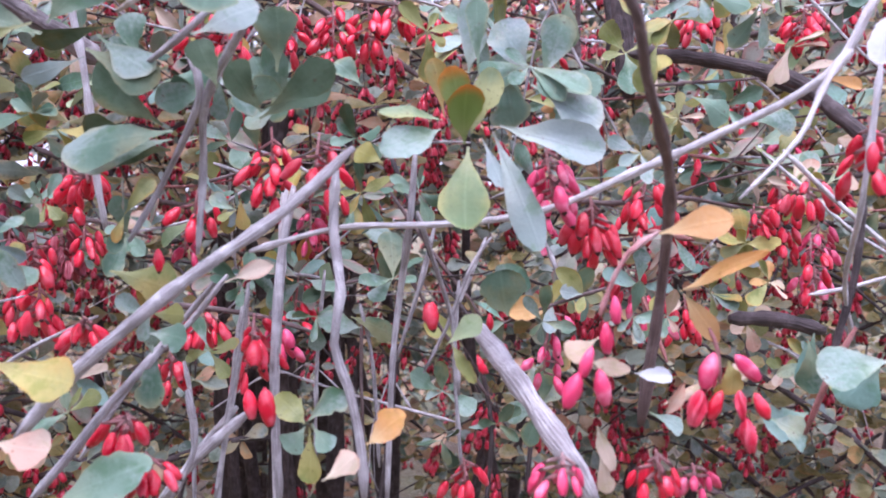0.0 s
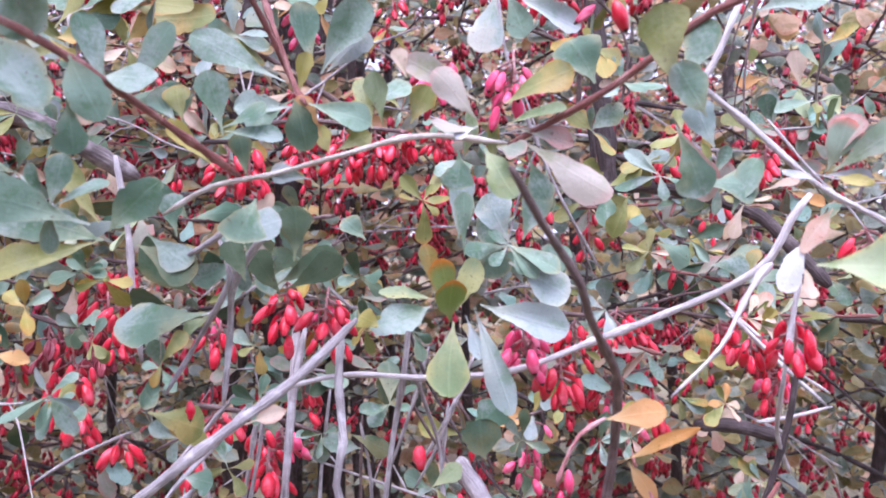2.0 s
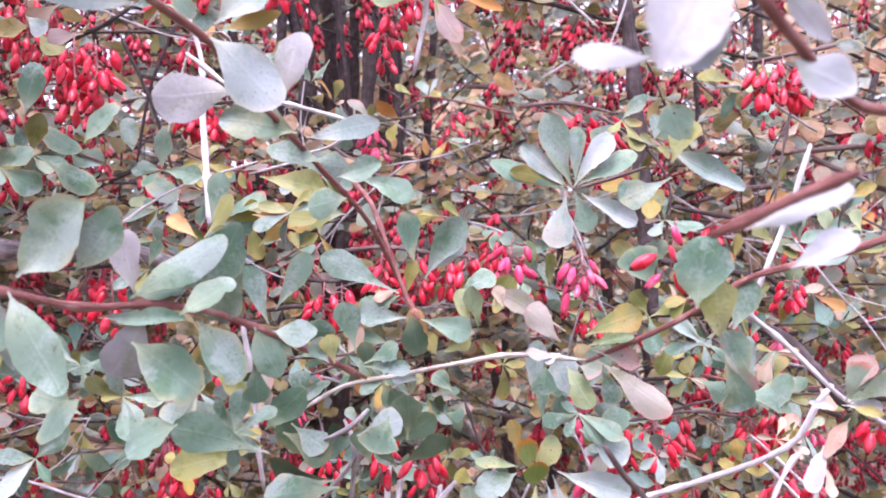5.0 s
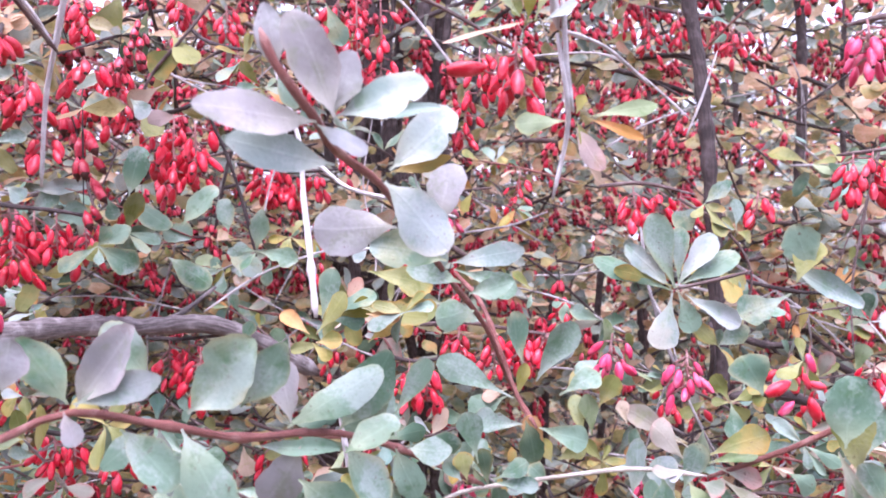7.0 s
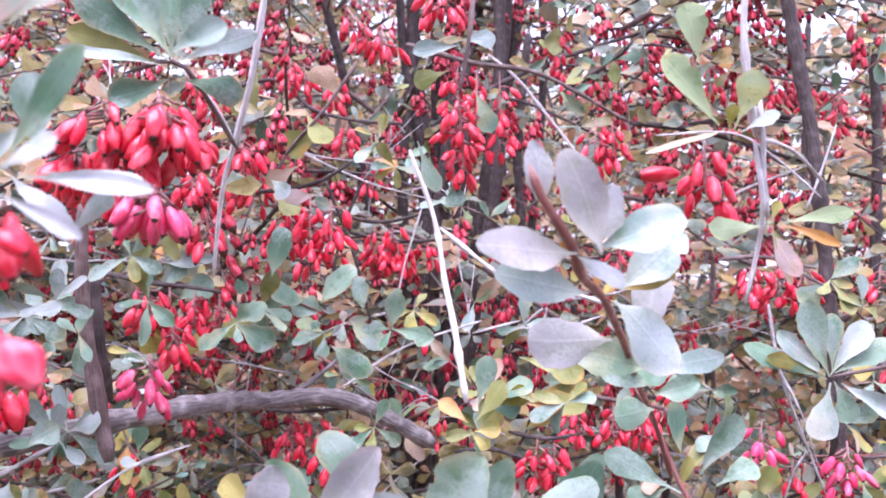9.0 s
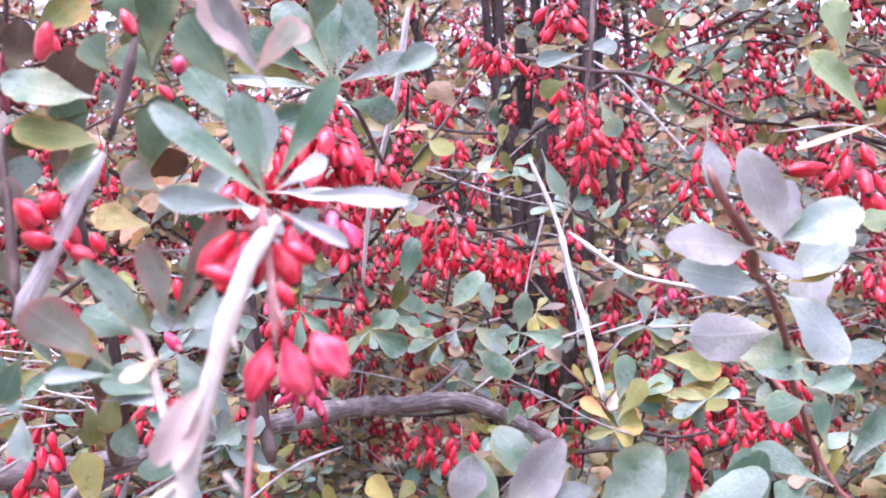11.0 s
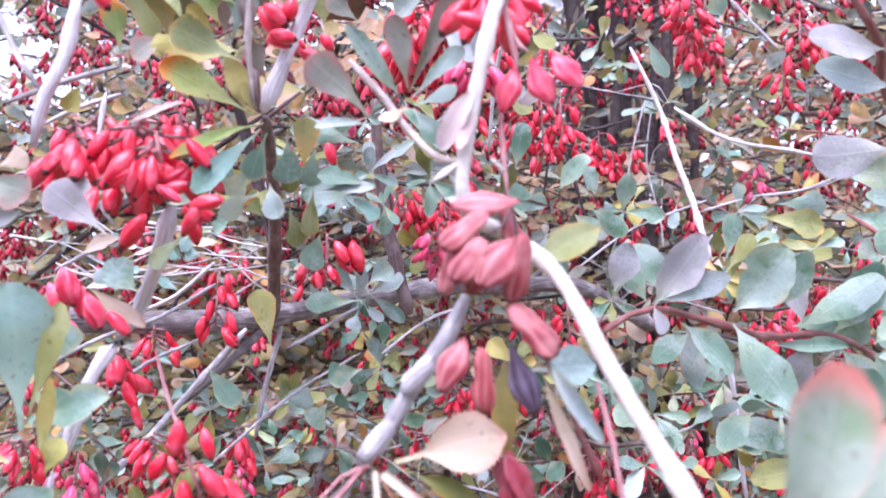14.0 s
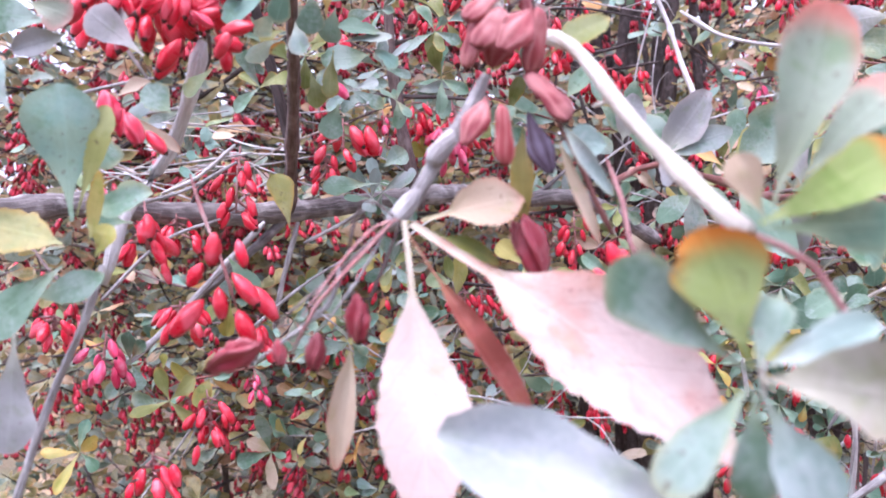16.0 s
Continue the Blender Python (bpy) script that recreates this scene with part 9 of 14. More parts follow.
berry(b, "red", (-0.2824, -0.0108, 1.3440), (-0.2718, -0.0081, 1.3420), 1.1)
berry(b, "red", (-0.2742, -0.0087, 1.3418), (-0.2760, -0.0093, 1.3365), 1.2)
berry(b, "red", (-0.2812, -0.0107, 1.3331), (-0.2866, -0.0122, 1.3256), 1.1)
berry(b, "red", (-0.2730, -0.0085, 1.3355), (-0.2653, -0.0066, 1.3328), 1.2)
berry(b, "red", (-0.2706, -0.0079, 1.3342), (-0.2697, -0.0078, 1.3267), 1.1)
berry(b, "rose", (-0.2716, -0.0080, 1.3445), (-0.2786, -0.0099, 1.3385), 1.1)
berry(b, "pink", (-0.3529, 0.0430, 1.3154), (-0.3503, 0.0435, 1.3069), 1.1)
berry(b, "pink", (-0.3463, 0.0445, 1.3034), (-0.3447, 0.0448, 1.2957), 1.1)
leaf(b, "mauve", "o", (-0.2831, -0.0209, 1.3296), (-0.2948, -0.0235, 1.3401), 0.0105, (0.36, -0.92, 0.17))
leaf(b, "mauve", "e", (-0.3014, -0.0234, 1.3353), (-0.3135, -0.0268, 1.3313), 0.0069, (0.32, -0.93, -0.19))
leaf(b, "green", "o", (-0.3073, -0.0196, 1.3391), (-0.3226, -0.0235, 1.3412), 0.0101, (0.27, -0.92, 0.28))
leaf(b, "tan", "e", (-0.2928, -0.0139, 1.3174), (-0.2810, -0.0110, 1.3089), 0.0044, (0.50, -0.74, 0.44))
leaf(b, "green", "o", (-0.2964, -0.0251, 1.3151), (-0.2898, -0.0236, 1.3048), 0.0099, (0.66, -0.68, 0.32))
leaf(b, "green", "o", (-0.2891, -0.0184, 1.2921), (-0.2994, -0.0210, 1.2933), 0.0080, (0.27, -0.83, 0.48))
berry(b, "rose", (-0.2941, -0.0213, 1.3226), (-0.2909, -0.0210, 1.3140), 1.15)
berry(b, "rose", (-0.2912, -0.0196, 1.3192), (-0.2901, -0.0198, 1.3113), 1.10)
berry(b, "rose", (-0.2874, -0.0218, 1.3172), (-0.2843, -0.0214, 1.3092), 1.00)
berry(b, "red", (-0.2846, -0.0191, 1.3132), (-0.2795, -0.0181, 1.3074), 1.00)
berry(b, "red", (-0.2970, -0.0201, 1.3191), (-0.2952, -0.0201, 1.3098), 1.10)
leaf(b, "green", "o", (-0.2799, -0.0157, 1.3173), (-0.2862, -0.0172, 1.3238), 0.0080, (0.51, -0.79, 0.31))
leaf(b, "fresh", "o", (-0.2740, -0.0068, 1.3293), (-0.2798, -0.0105, 1.3222), 0.0069, (0.01, -0.82, 0.61))
leaf(b, "silver", "e", (-0.2902, -0.0028, 1.3227), (-0.2995, -0.0052, 1.3196), 0.0055, (0.18, -0.67, 0.71))
leaf(b, "tan", "e", (-0.3089, 0.0028, 1.3249), (-0.2997, 0.0052, 1.3289), 0.0052, (0.20, -0.77, 0.61))
leaf(b, "white", "e", (-0.3150, 0.0114, 1.3158), (-0.3026, 0.0146, 1.3185), 0.0049, (0.27, -0.64, 0.71))
stem(b, "pale", 0.0006, 0.0005, (-0.3191, 0.0108, 1.3486), (-0.3115, 0.0126, 1.3386), (-0.3067, 0.0137, 1.3314))
stem(b, "pale", 0.0006, 0.0006, (-0.3189, 0.0266, 1.3695), (-0.3172, 0.0218, 1.3597), (-0.3149, 0.0170, 1.3503))
stem(b, "pale", 0.0007, 0.0006, (-0.3244, 0.0407, 1.3718), (-0.3371, 0.0374, 1.3678), (-0.3483, 0.0345, 1.3622))
stem(b, "brown", 0.0016, 0.003, (-0.2642, 0.0147, 1.3584), (-0.2766, 0.0424, 1.3512), (-0.2937, 0.0791, 1.3393), (-0.3121, 0.1154, 1.3186), (-0.3284, 0.1470, 1.2947))

b = branch("stout shoot with a large blue-green leaf and a yellow bud")
stem(b, "grey", 0.0009, 0.0009, (-0.2835, -0.0368, 1.2836), (-0.2869, -0.0383, 1.2719), (-0.2961, -0.0362, 1.2580), (-0.3008, -0.0381, 1.2447), (-0.3054, -0.0401, 1.2302))
leaf(b, "teal", "o", (-0.2859, -0.0421, 1.2929), (-0.2896, -0.0417, 1.3205), 0.0170, (0.71, -0.69, 0.11))
leaf(b, "olive", "o", (-0.2865, -0.0402, 1.2937), (-0.2807, -0.0375, 1.3166), 0.0065, (0.61, -0.79, -0.06))
leaf(b, "green", "e", (-0.2848, -0.0397, 1.2947), (-0.2715, -0.0360, 1.2982), 0.0085, (0.11, -0.87, 0.47))
leaf(b, "yellow", "e", (-0.2812, -0.0432, 1.2884), (-0.2791, -0.0419, 1.3030), 0.0034, (0.59, -0.80, -0.02))
leaf(b, "yellow", "o", (-0.2787, -0.0448, 1.2859), (-0.2757, -0.0437, 1.2920), 0.0053, (0.42, -0.91, -0.05))
leaf(b, "olive", "o", (-0.2841, -0.0471, 1.2885), (-0.3003, -0.0511, 1.2928), 0.0120, (0.33, -0.78, 0.53))
leaf(b, "green", "o", (-0.2840, -0.0473, 1.2843), (-0.3002, -0.0522, 1.2713), 0.0103, (0.20, -0.97, 0.12))
leaf(b, "green", "e", (-0.2921, -0.0466, 1.2777), (-0.2779, -0.0427, 1.2818), 0.0067, (0.16, -0.93, 0.35))
leaf(b, "mauve", "o", (-0.2816, -0.0627, 1.2734), (-0.2830, -0.0642, 1.2515), 0.0092, (0.67, -0.74, 0.01))
leaf(b, "silver", "o", (-0.2901, -0.0526, 1.3136), (-0.2963, -0.0536, 1.3254), 0.0070, (0.60, -0.76, 0.25))
berry(b, "red", (-0.2688, -0.0169, 1.2901), (-0.2695, -0.0175, 1.2813), 1.1)
berry(b, "red", (-0.2715, -0.0180, 1.2831), (-0.2749, -0.0191, 1.2771), 1.1)
berry(b, "red", (-0.2713, -0.0182, 1.2748), (-0.2790, -0.0207, 1.2654))
berry(b, "red", (-0.2681, -0.0172, 1.2775), (-0.2671, -0.0173, 1.2693), 1.1)
berry(b, "red", (-0.2651, -0.0163, 1.2807), (-0.2589, -0.0149, 1.2727), 0.9)
berry(b, "red", (-0.2614, -0.0133, 1.2775), (-0.2557, -0.0121, 1.2686), 0.9)
berry(b, "red", (-0.2639, -0.0163, 1.2724), (-0.2602, -0.0156, 1.2632), 1.1)
berry(b, "red", (-0.2638, -0.0157, 1.2884), (-0.2621, -0.0155, 1.2812), 1.1)
stem(b, "pink", 0.0005, 0.0004, (-0.2797, -0.0091, 1.3036), (-0.2743, -0.0131, 1.2944), (-0.2672, -0.0168, 1.2830), (-0.2641, -0.0163, 1.2727))

b = branch("green shoot with green and orange-rimmed leaves")
stem(b, "pink", 0.0005, 0.0005, (-0.1613, -0.0757, 1.2914), (-0.1542, -0.0762, 1.2874), (-0.1508, -0.0776, 1.2816), (-0.1451, -0.0785, 1.2761))
leaf(b, "blush", "o", (-0.1603, -0.0867, 1.2945), (-0.1539, -0.0839, 1.3162), 0.0095, (-0.09, -0.98, 0.15))
leaf(b, "lime", "o", (-0.1623, -0.0925, 1.2927), (-0.1482, -0.0884, 1.3000), 0.0077, (0.15, -0.96, 0.24))
leaf(b, "blush", "o", (-0.1575, -0.0807, 1.2964), (-0.1452, -0.0768, 1.3091), 0.0079, (0.02, -0.96, 0.28))
leaf(b, "green", "o", (-0.1616, -0.0892, 1.2923), (-0.1473, -0.0855, 1.2923), 0.0072, (0.25, -0.96, 0.11))
leaf(b, "tan", "o", (-0.1605, -0.0816, 1.2934), (-0.1640, -0.0822, 1.3003), 0.0052, (-0.04, -0.99, -0.10))
leaf(b, "lime", "o", (-0.1630, -0.0934, 1.2781), (-0.1683, -0.0941, 1.2923), 0.0110, (0.05, -1.00, -0.03))
leaf(b, "green", "o", (-0.1629, -0.0903, 1.2772), (-0.1773, -0.0936, 1.2881), 0.0093, (0.25, -0.97, 0.05))
leaf(b, "green", "o", (-0.1626, -0.0943, 1.2783), (-0.1606, -0.0934, 1.2856), 0.0052, (-0.22, -0.96, 0.18))
leaf(b, "silver", "o", (-0.1622, -0.0953, 1.2787), (-0.1507, -0.0920, 1.2829), 0.0049, (0.11, -0.91, 0.41))
leaf(b, "beige", "o", (-0.1629, -0.0986, 1.2782), (-0.1492, -0.0950, 1.2765), 0.0100, (0.27, -0.92, 0.27))
stem(b, "cream", 0.0007, 0.0006, (-0.1615, -0.0746, 1.2904), (-0.1611, -0.0757, 1.2863), (-0.1605, -0.0767, 1.2811), (-0.1599, -0.0790, 1.2718))
leaf(b, "green", "o", (-0.1633, -0.0956, 1.2769), (-0.1724, -0.0985, 1.2665), 0.0069, (-0.16, -0.91, 0.39))
leaf(b, "green", "o", (-0.1631, -0.0966, 1.2767), (-0.1634, -0.0973, 1.2652), 0.0052, (-0.09, -0.99, 0.06))
leaf(b, "silver", "o", (-0.1629, -0.0986, 1.2771), (-0.1569, -0.0977, 1.2648), 0.0087, (0.12, -0.99, -0.02))

b = branch("dead pale straws and dry scraps caught above the stout limb")
rng = random.Random(51)
for k in range(30):
    x, y, z = -0.404 + rng.uniform(-0.06, 0.07), 0.154 + rng.uniform(-0.05, 0.03), 1.316 + rng.gauss(0, 0.012)
    run, rise, bow = rng.uniform(0.012, 0.032) * rng.choice((-1, 1)), rng.uniform(-0.010, 0.012), rng.uniform(-0.003, 0.003)
    stem(b, rng.choice(("pale", "pale", "cream", "grey", "tawny")), 0.0005, 0.0003, (x - run, y, z - rise), (x, y - 0.004, z + bow), (x + run, y + 0.003, z + rise))
for k in range(22):
    x, y, z = -0.404 + rng.uniform(-0.06, 0.07), 0.154 + rng.uniform(-0.06, 0.02), 1.316 + rng.gauss(0, 0.014)
    leaf(b, rng.choice(("tan", "silver", "fresh", "beige", "green", "teal")), rng.choice("eo"), (x, y, z), (x + rng.uniform(-0.012, 0.012), y - 0.004, z + rng.uniform(-0.008, 0.010)), rng.uniform(0.004, 0.008), (rng.uniform(-0.3, 0.5), -0.8, rng.uniform(0.2, 0.8)))

b = branch("forked grey twigs under the stout limb")
stem(b, "grey", 0.0016, 0.0014, (-0.3374, 0.1395, 1.2900), (-0.3533, 0.1248, 1.2675), (-0.3689, 0.1102, 1.2455), (-0.3811, 0.0965, 1.2313))
stem(b, "grey", 0.0013, 0.0012, (-0.3273, 0.1524, 1.2898), (-0.3344, 0.1502, 1.2631), (-0.3387, 0.1488, 1.2414))
stem(b, "grey", 0.001, 0.0008, (-0.3250, 0.1529, 1.2801), (-0.3127, 0.1665, 1.2883), (-0.2982, 0.1703, 1.2970))
stem(b, "pale", 0.0008, 0.0008, (-0.3240, 0.0917, 1.3198), (-0.3376, 0.0881, 1.3079), (-0.3512, 0.0845, 1.3016))
stem(b, "dark", 0.0026, 0.0026, (-0.2884, 0.1738, 1.3630), (-0.2848, 0.1743, 1.3356), (-0.2850, 0.1842, 1.3125))
stem(b, "pale", 0.0009, 0.0008, (-0.1600, 0.2173, 1.3874), (-0.1454, 0.2158, 1.3765), (-0.1323, 0.2036, 1.3686), (-0.1120, 0.2035, 1.3644), (-0.0900, 0.2039, 1.3589))
stem(b, "pale", 0.0006, 0.0006, (-0.1253, 0.2257, 1.3461), (-0.1047, 0.2207, 1.3482), (-0.0912, 0.2139, 1.3538))
stem(b, "pale", 0.0006, 0.0006, (-0.1470, 0.2613, 1.3399), (-0.1249, 0.2671, 1.3466))
stem(b, "pale", 0.0005, 0.0005, (-0.1731, 0.2554, 1.3976), (-0.1801, 0.2532, 1.3691), (-0.1829, 0.2522, 1.3492))
stem(b, "pale", 0.0006, 0.0006, (-0.2064, 0.2457, 1.3123), (-0.1788, 0.2531, 1.3321), (-0.1428, 0.2625, 1.3461))
cluster(b, "red", (-0.3322, 0.1103, 1.3209), (-0.3349, 0.1091, 1.2856), 14, 0.0105)
cluster(b, "red", (-0.2886, 0.1113, 1.3304), (-0.2896, 0.1107, 1.3097), 7, 0.0105)
berry(b, "red", (-0.2796, 0.1136, 1.3277), (-0.2760, 0.1143, 1.3140))
cluster(b, "red", (-0.3634, 0.1122, 1.2940), (-0.3628, 0.1122, 1.2775), 10, 0.0100)
cluster(b, "red", (-0.2645, 0.1900, 1.3457), (-0.2596, 0.1909, 1.3226), 12, 0.0100)
cluster(b, "red", (-0.2143, 0.2641, 1.2932), (-0.2129, 0.2640, 1.2603), 10, 0.0100)
cluster(b, "pink", (-0.3785, 0.0862, 1.2487), (-0.3798, 0.0849, 1.2257), 9, 0.0100)
cluster(b, "red", (-0.3518, 0.1129, 1.2208), (-0.3501, 0.1120, 1.1937), 13, 0.0100)
cluster(b, "red", (-0.3273, 0.0399, 1.2981), (-0.3261, 0.0393, 1.2750), 9, 0.0100)
cluster(b, "red", (-0.3907, 0.0727, 1.2567), (-0.3918, 0.0719, 1.2439), 9, 0.0100)
cluster(b, "red", (-0.3308, 0.0457, 1.2162), (-0.3299, 0.0451, 1.1995), 9, 0.0100)
cluster(b, "red", (-0.3409, 0.1380, 1.2489), (-0.3421, 0.1374, 1.2277), 9, 0.0100)
cluster(b, "red", (-0.3336, 0.0679, 1.2636), (-0.3327, 0.0679, 1.2487), 9, 0.0100)
leaf(b, "silver", "o", (-0.2982, 0.1704, 1.3002), (-0.2991, 0.1692, 1.2911), 0.0045, (-0.47, -0.87, 0.16))
leaf(b, "silver", "o", (-0.2982, 0.1704, 1.3002), (-0.2874, 0.1726, 1.2907), 0.0065, (0.42, -0.86, 0.27))
leaf(b, "silver", "o", (-0.2982, 0.1704, 1.3002), (-0.2949, 0.1660, 1.3136), 0.0068, (0.29, -0.89, -0.36))
leaf(b, "silver", "o", (-0.2982, 0.1704, 1.3002), (-0.3078, 0.1685, 1.3145), 0.0086, (0.25, -0.97, 0.04))
leaf(b, "green", "o", (-0.2982, 0.1704, 1.3002), (-0.3054, 0.1539, 1.3007), 0.0050, (0.78, -0.33, 0.53))
leaf(b, "olive", "o", (-0.3108, 0.1267, 1.3622), (-0.3033, 0.1300, 1.3661), 0.0050, (-0.12, -0.62, 0.77))
leaf(b, "olive", "o", (-0.3108, 0.1267, 1.3622), (-0.2995, 0.1297, 1.3704), 0.0077, (-0.12, -0.86, 0.49))
leaf(b, "olive", "o", (-0.3108, 0.1267, 1.3622), (-0.3186, 0.1312, 1.3692), 0.0052, (0.44, -0.45, 0.78))
leaf(b, "olive", "o", (-0.3108, 0.1267, 1.3622), (-0.3181, 0.1312, 1.3683), 0.0048, (0.09, -0.75, 0.66))
leaf(b, "olive", "o", (-0.3108, 0.1267, 1.3622), (-0.3176, 0.1213, 1.3580), 0.0044, (0.36, -0.81, 0.46))
leaf(b, "olive", "o", (-0.3100, 0.0853, 1.3395), (-0.2980, 0.0855, 1.3436), 0.0067, (-0.12, -0.91, 0.40))
leaf(b, "olive", "o", (-0.3100, 0.0853, 1.3395), (-0.3059, 0.0916, 1.3454), 0.0044, (0.72, -0.66, 0.20))
leaf(b, "green", "o", (-0.3100, 0.0853, 1.3395), (-0.3138, 0.0780, 1.3521), 0.0066, (0.30, -0.86, -0.41))
leaf(b, "olive", "o", (-0.3100, 0.0853, 1.3395), (-0.3195, 0.0880, 1.3451), 0.0047, (0.10, -0.81, 0.58))
leaf(b, "green", "o", (-0.3100, 0.0853, 1.3395), (-0.3188, 0.0812, 1.3313), 0.0069, (0.06, -0.92, 0.39))
leaf(b, "green", "o", (-0.3523, 0.1352, 1.2560), (-0.3445, 0.1354, 1.2549), 0.0037, (0.05, -0.97, 0.25))
leaf(b, "green", "o", (-0.3523, 0.1352, 1.2560), (-0.3461, 0.1319, 1.2644), 0.0048, (-0.36, -0.93, -0.11))
leaf(b, "green", "o", (-0.3523, 0.1352, 1.2560), (-0.3605, 0.1397, 1.2675), 0.0070, (-0.13, -0.95, 0.28))
leaf(b, "green", "o", (-0.3523, 0.1352, 1.2560), (-0.3642, 0.1390, 1.2535), 0.0053, (-0.35, -0.83, 0.44))
leaf(b, "olive", "o", (-0.3523, 0.1352, 1.2560), (-0.3668, 0.1391, 1.2462), 0.0095, (-0.50, -0.73, 0.46))
leaf(b, "yellow", "o", (-0.3523, 0.1352, 1.2560), (-0.3557, 0.1366, 1.2394), 0.0083, (0.36, -0.92, -0.15))
leaf(b, "olive", "o", (-0.3273, 0.1623, 1.2560), (-0.3140, 0.1694, 1.2470), 0.0082, (0.44, -0.89, -0.05))
leaf(b, "olive", "o", (-0.3273, 0.1623, 1.2560), (-0.3122, 0.1642, 1.2576), 0.0075, (0.03, -0.78, 0.63))
leaf(b, "olive", "o", (-0.3273, 0.1623, 1.2560), (-0.3231, 0.1577, 1.2689), 0.0069, (0.72, -0.55, -0.43))
leaf(b, "olive", "o", (-0.3273, 0.1623, 1.2560), (-0.3303, 0.1591, 1.2648), 0.0048, (0.57, -0.81, -0.10))
leaf(b, "green", "o", (-0.3273, 0.1623, 1.2560), (-0.3325, 0.1607, 1.2624), 0.0037, (0.41, -0.91, 0.10))
leaf(b, "olive", "o", (-0.3273, 0.1623, 1.2560), (-0.3305, 0.1517, 1.2491), 0.0048, (0.52, -0.57, 0.64))
leaf(b, "green", "o", (-0.3345, 0.1497, 1.2292), (-0.3276, 0.1389, 1.2212), 0.0041, (0.38, -0.38, 0.84))
leaf(b, "green", "o", (-0.3345, 0.1497, 1.2292), (-0.3205, 0.1543, 1.2326), 0.0066, (0.16, -0.85, 0.50))
leaf(b, "green", "o", (-0.3345, 0.1497, 1.2292), (-0.3198, 0.1456, 1.2386), 0.0079, (-0.54, -0.62, 0.57))
leaf(b, "green", "o", (-0.3345, 0.1497, 1.2292), (-0.3393, 0.1518, 1.2374), 0.0042, (0.01, -0.97, 0.25))
leaf(b, "green", "o", (-0.3345, 0.1497, 1.2292), (-0.3432, 0.1435, 1.2438), 0.0076, (0.55, -0.83, -0.03))
leaf(b, "green", "o", (-0.3345, 0.1497, 1.2292), (-0.3434, 0.1515, 1.2293), 0.0041, (-0.15, -0.80, 0.58))
leaf(b, "green", "o", (-0.3080, 0.1669, 1.2334), (-0.3041, 0.1709, 1.2207), 0.0071, (0.66, -0.75, -0.03))
leaf(b, "green", "o", (-0.3080, 0.1669, 1.2334), (-0.3001, 0.1670, 1.2284), 0.0044, (0.24, -0.90, 0.36))
leaf(b, "tan", "o", (-0.3080, 0.1669, 1.2334), (-0.3057, 0.1689, 1.2436), 0.0047, (0.18, -0.97, 0.15))
leaf(b, "tan", "o", (-0.3080, 0.1669, 1.2334), (-0.3065, 0.1710, 1.2453), 0.0049, (-0.37, -0.86, 0.34))
leaf(b, "green", "o", (-0.3080, 0.1669, 1.2334), (-0.3103, 0.1549, 1.2418), 0.0043, (0.88, 0.15, 0.46))
leaf(b, "green", "o", (-0.3080, 0.1669, 1.2334), (-0.3229, 0.1595, 1.2294), 0.0072, (0.41, -0.90, 0.14))
leaf(b, "green", "o", (-0.2921, 0.1818, 1.2689), (-0.3055, 0.1778, 1.2617), 0.0069, (0.29, -0.96, -0.02))
leaf(b, "olive", "o", (-0.2921, 0.1818, 1.2689), (-0.2945, 0.1729, 1.2594), 0.0055, (0.56, -0.67, 0.49))
leaf(b, "green", "o", (-0.2921, 0.1818, 1.2689), (-0.2840, 0.1765, 1.2601), 0.0058, (0.31, -0.66, 0.68))
leaf(b, "olive", "o", (-0.2921, 0.1818, 1.2689), (-0.2832, 0.1816, 1.2752), 0.0054, (-0.25, -0.91, 0.32))
leaf(b, "green", "o", (-0.2921, 0.1818, 1.2689), (-0.2958, 0.1810, 1.2825), 0.0078, (0.36, -0.93, 0.04))
leaf(b, "green", "o", (-0.2921, 0.1818, 1.2689), (-0.2892, 0.1782, 1.2803), 0.0049, (0.48, -0.79, -0.37))
leaf(b, "green", "o", (-0.2997, 0.1500, 1.3474), (-0.3140, 0.1465, 1.3555), 0.0098, (0.31, -0.94, 0.13))
leaf(b, "silver", "o", (-0.2997, 0.1500, 1.3474), (-0.3128, 0.1418, 1.3492), 0.0090, (0.52, -0.75, 0.41))
leaf(b, "silver", "o", (-0.2997, 0.1500, 1.3474), (-0.3051, 0.1365, 1.3364), 0.0075, (0.32, -0.67, 0.66))
leaf(b, "green", "o", (-0.2997, 0.1500, 1.3474), (-0.2931, 0.1496, 1.3413), 0.0051, (0.34, -0.84, 0.43))
leaf(b, "green", "o", (-0.2997, 0.1500, 1.3474), (-0.2856, 0.1533, 1.3406), 0.0085, (0.41, -0.78, 0.48))
leaf(b, "silver", "o", (-0.2997, 0.1500, 1.3474), (-0.2889, 0.1547, 1.3513), 0.0070, (0.36, -0.92, 0.14))
leaf(b, "olive", "o", (-0.1889, 0.1876, 1.2623), (-0.1874, 0.1781, 1.2700), 0.0045, (0.83, -0.27, -0.49))
leaf(b, "green", "o", (-0.1889, 0.1876, 1.2623), (-0.2037, 0.1914, 1.2729), 0.0075, (-0.08, -0.97, 0.24))
leaf(b, "green", "o", (-0.1889, 0.1876, 1.2623), (-0.1977, 0.1853, 1.2609), 0.0040, (0.23, -0.96, 0.15))
leaf(b, "green", "o", (-0.1889, 0.1876, 1.2623), (-0.1889, 0.1917, 1.2493), 0.0064, (0.74, -0.64, -0.21))
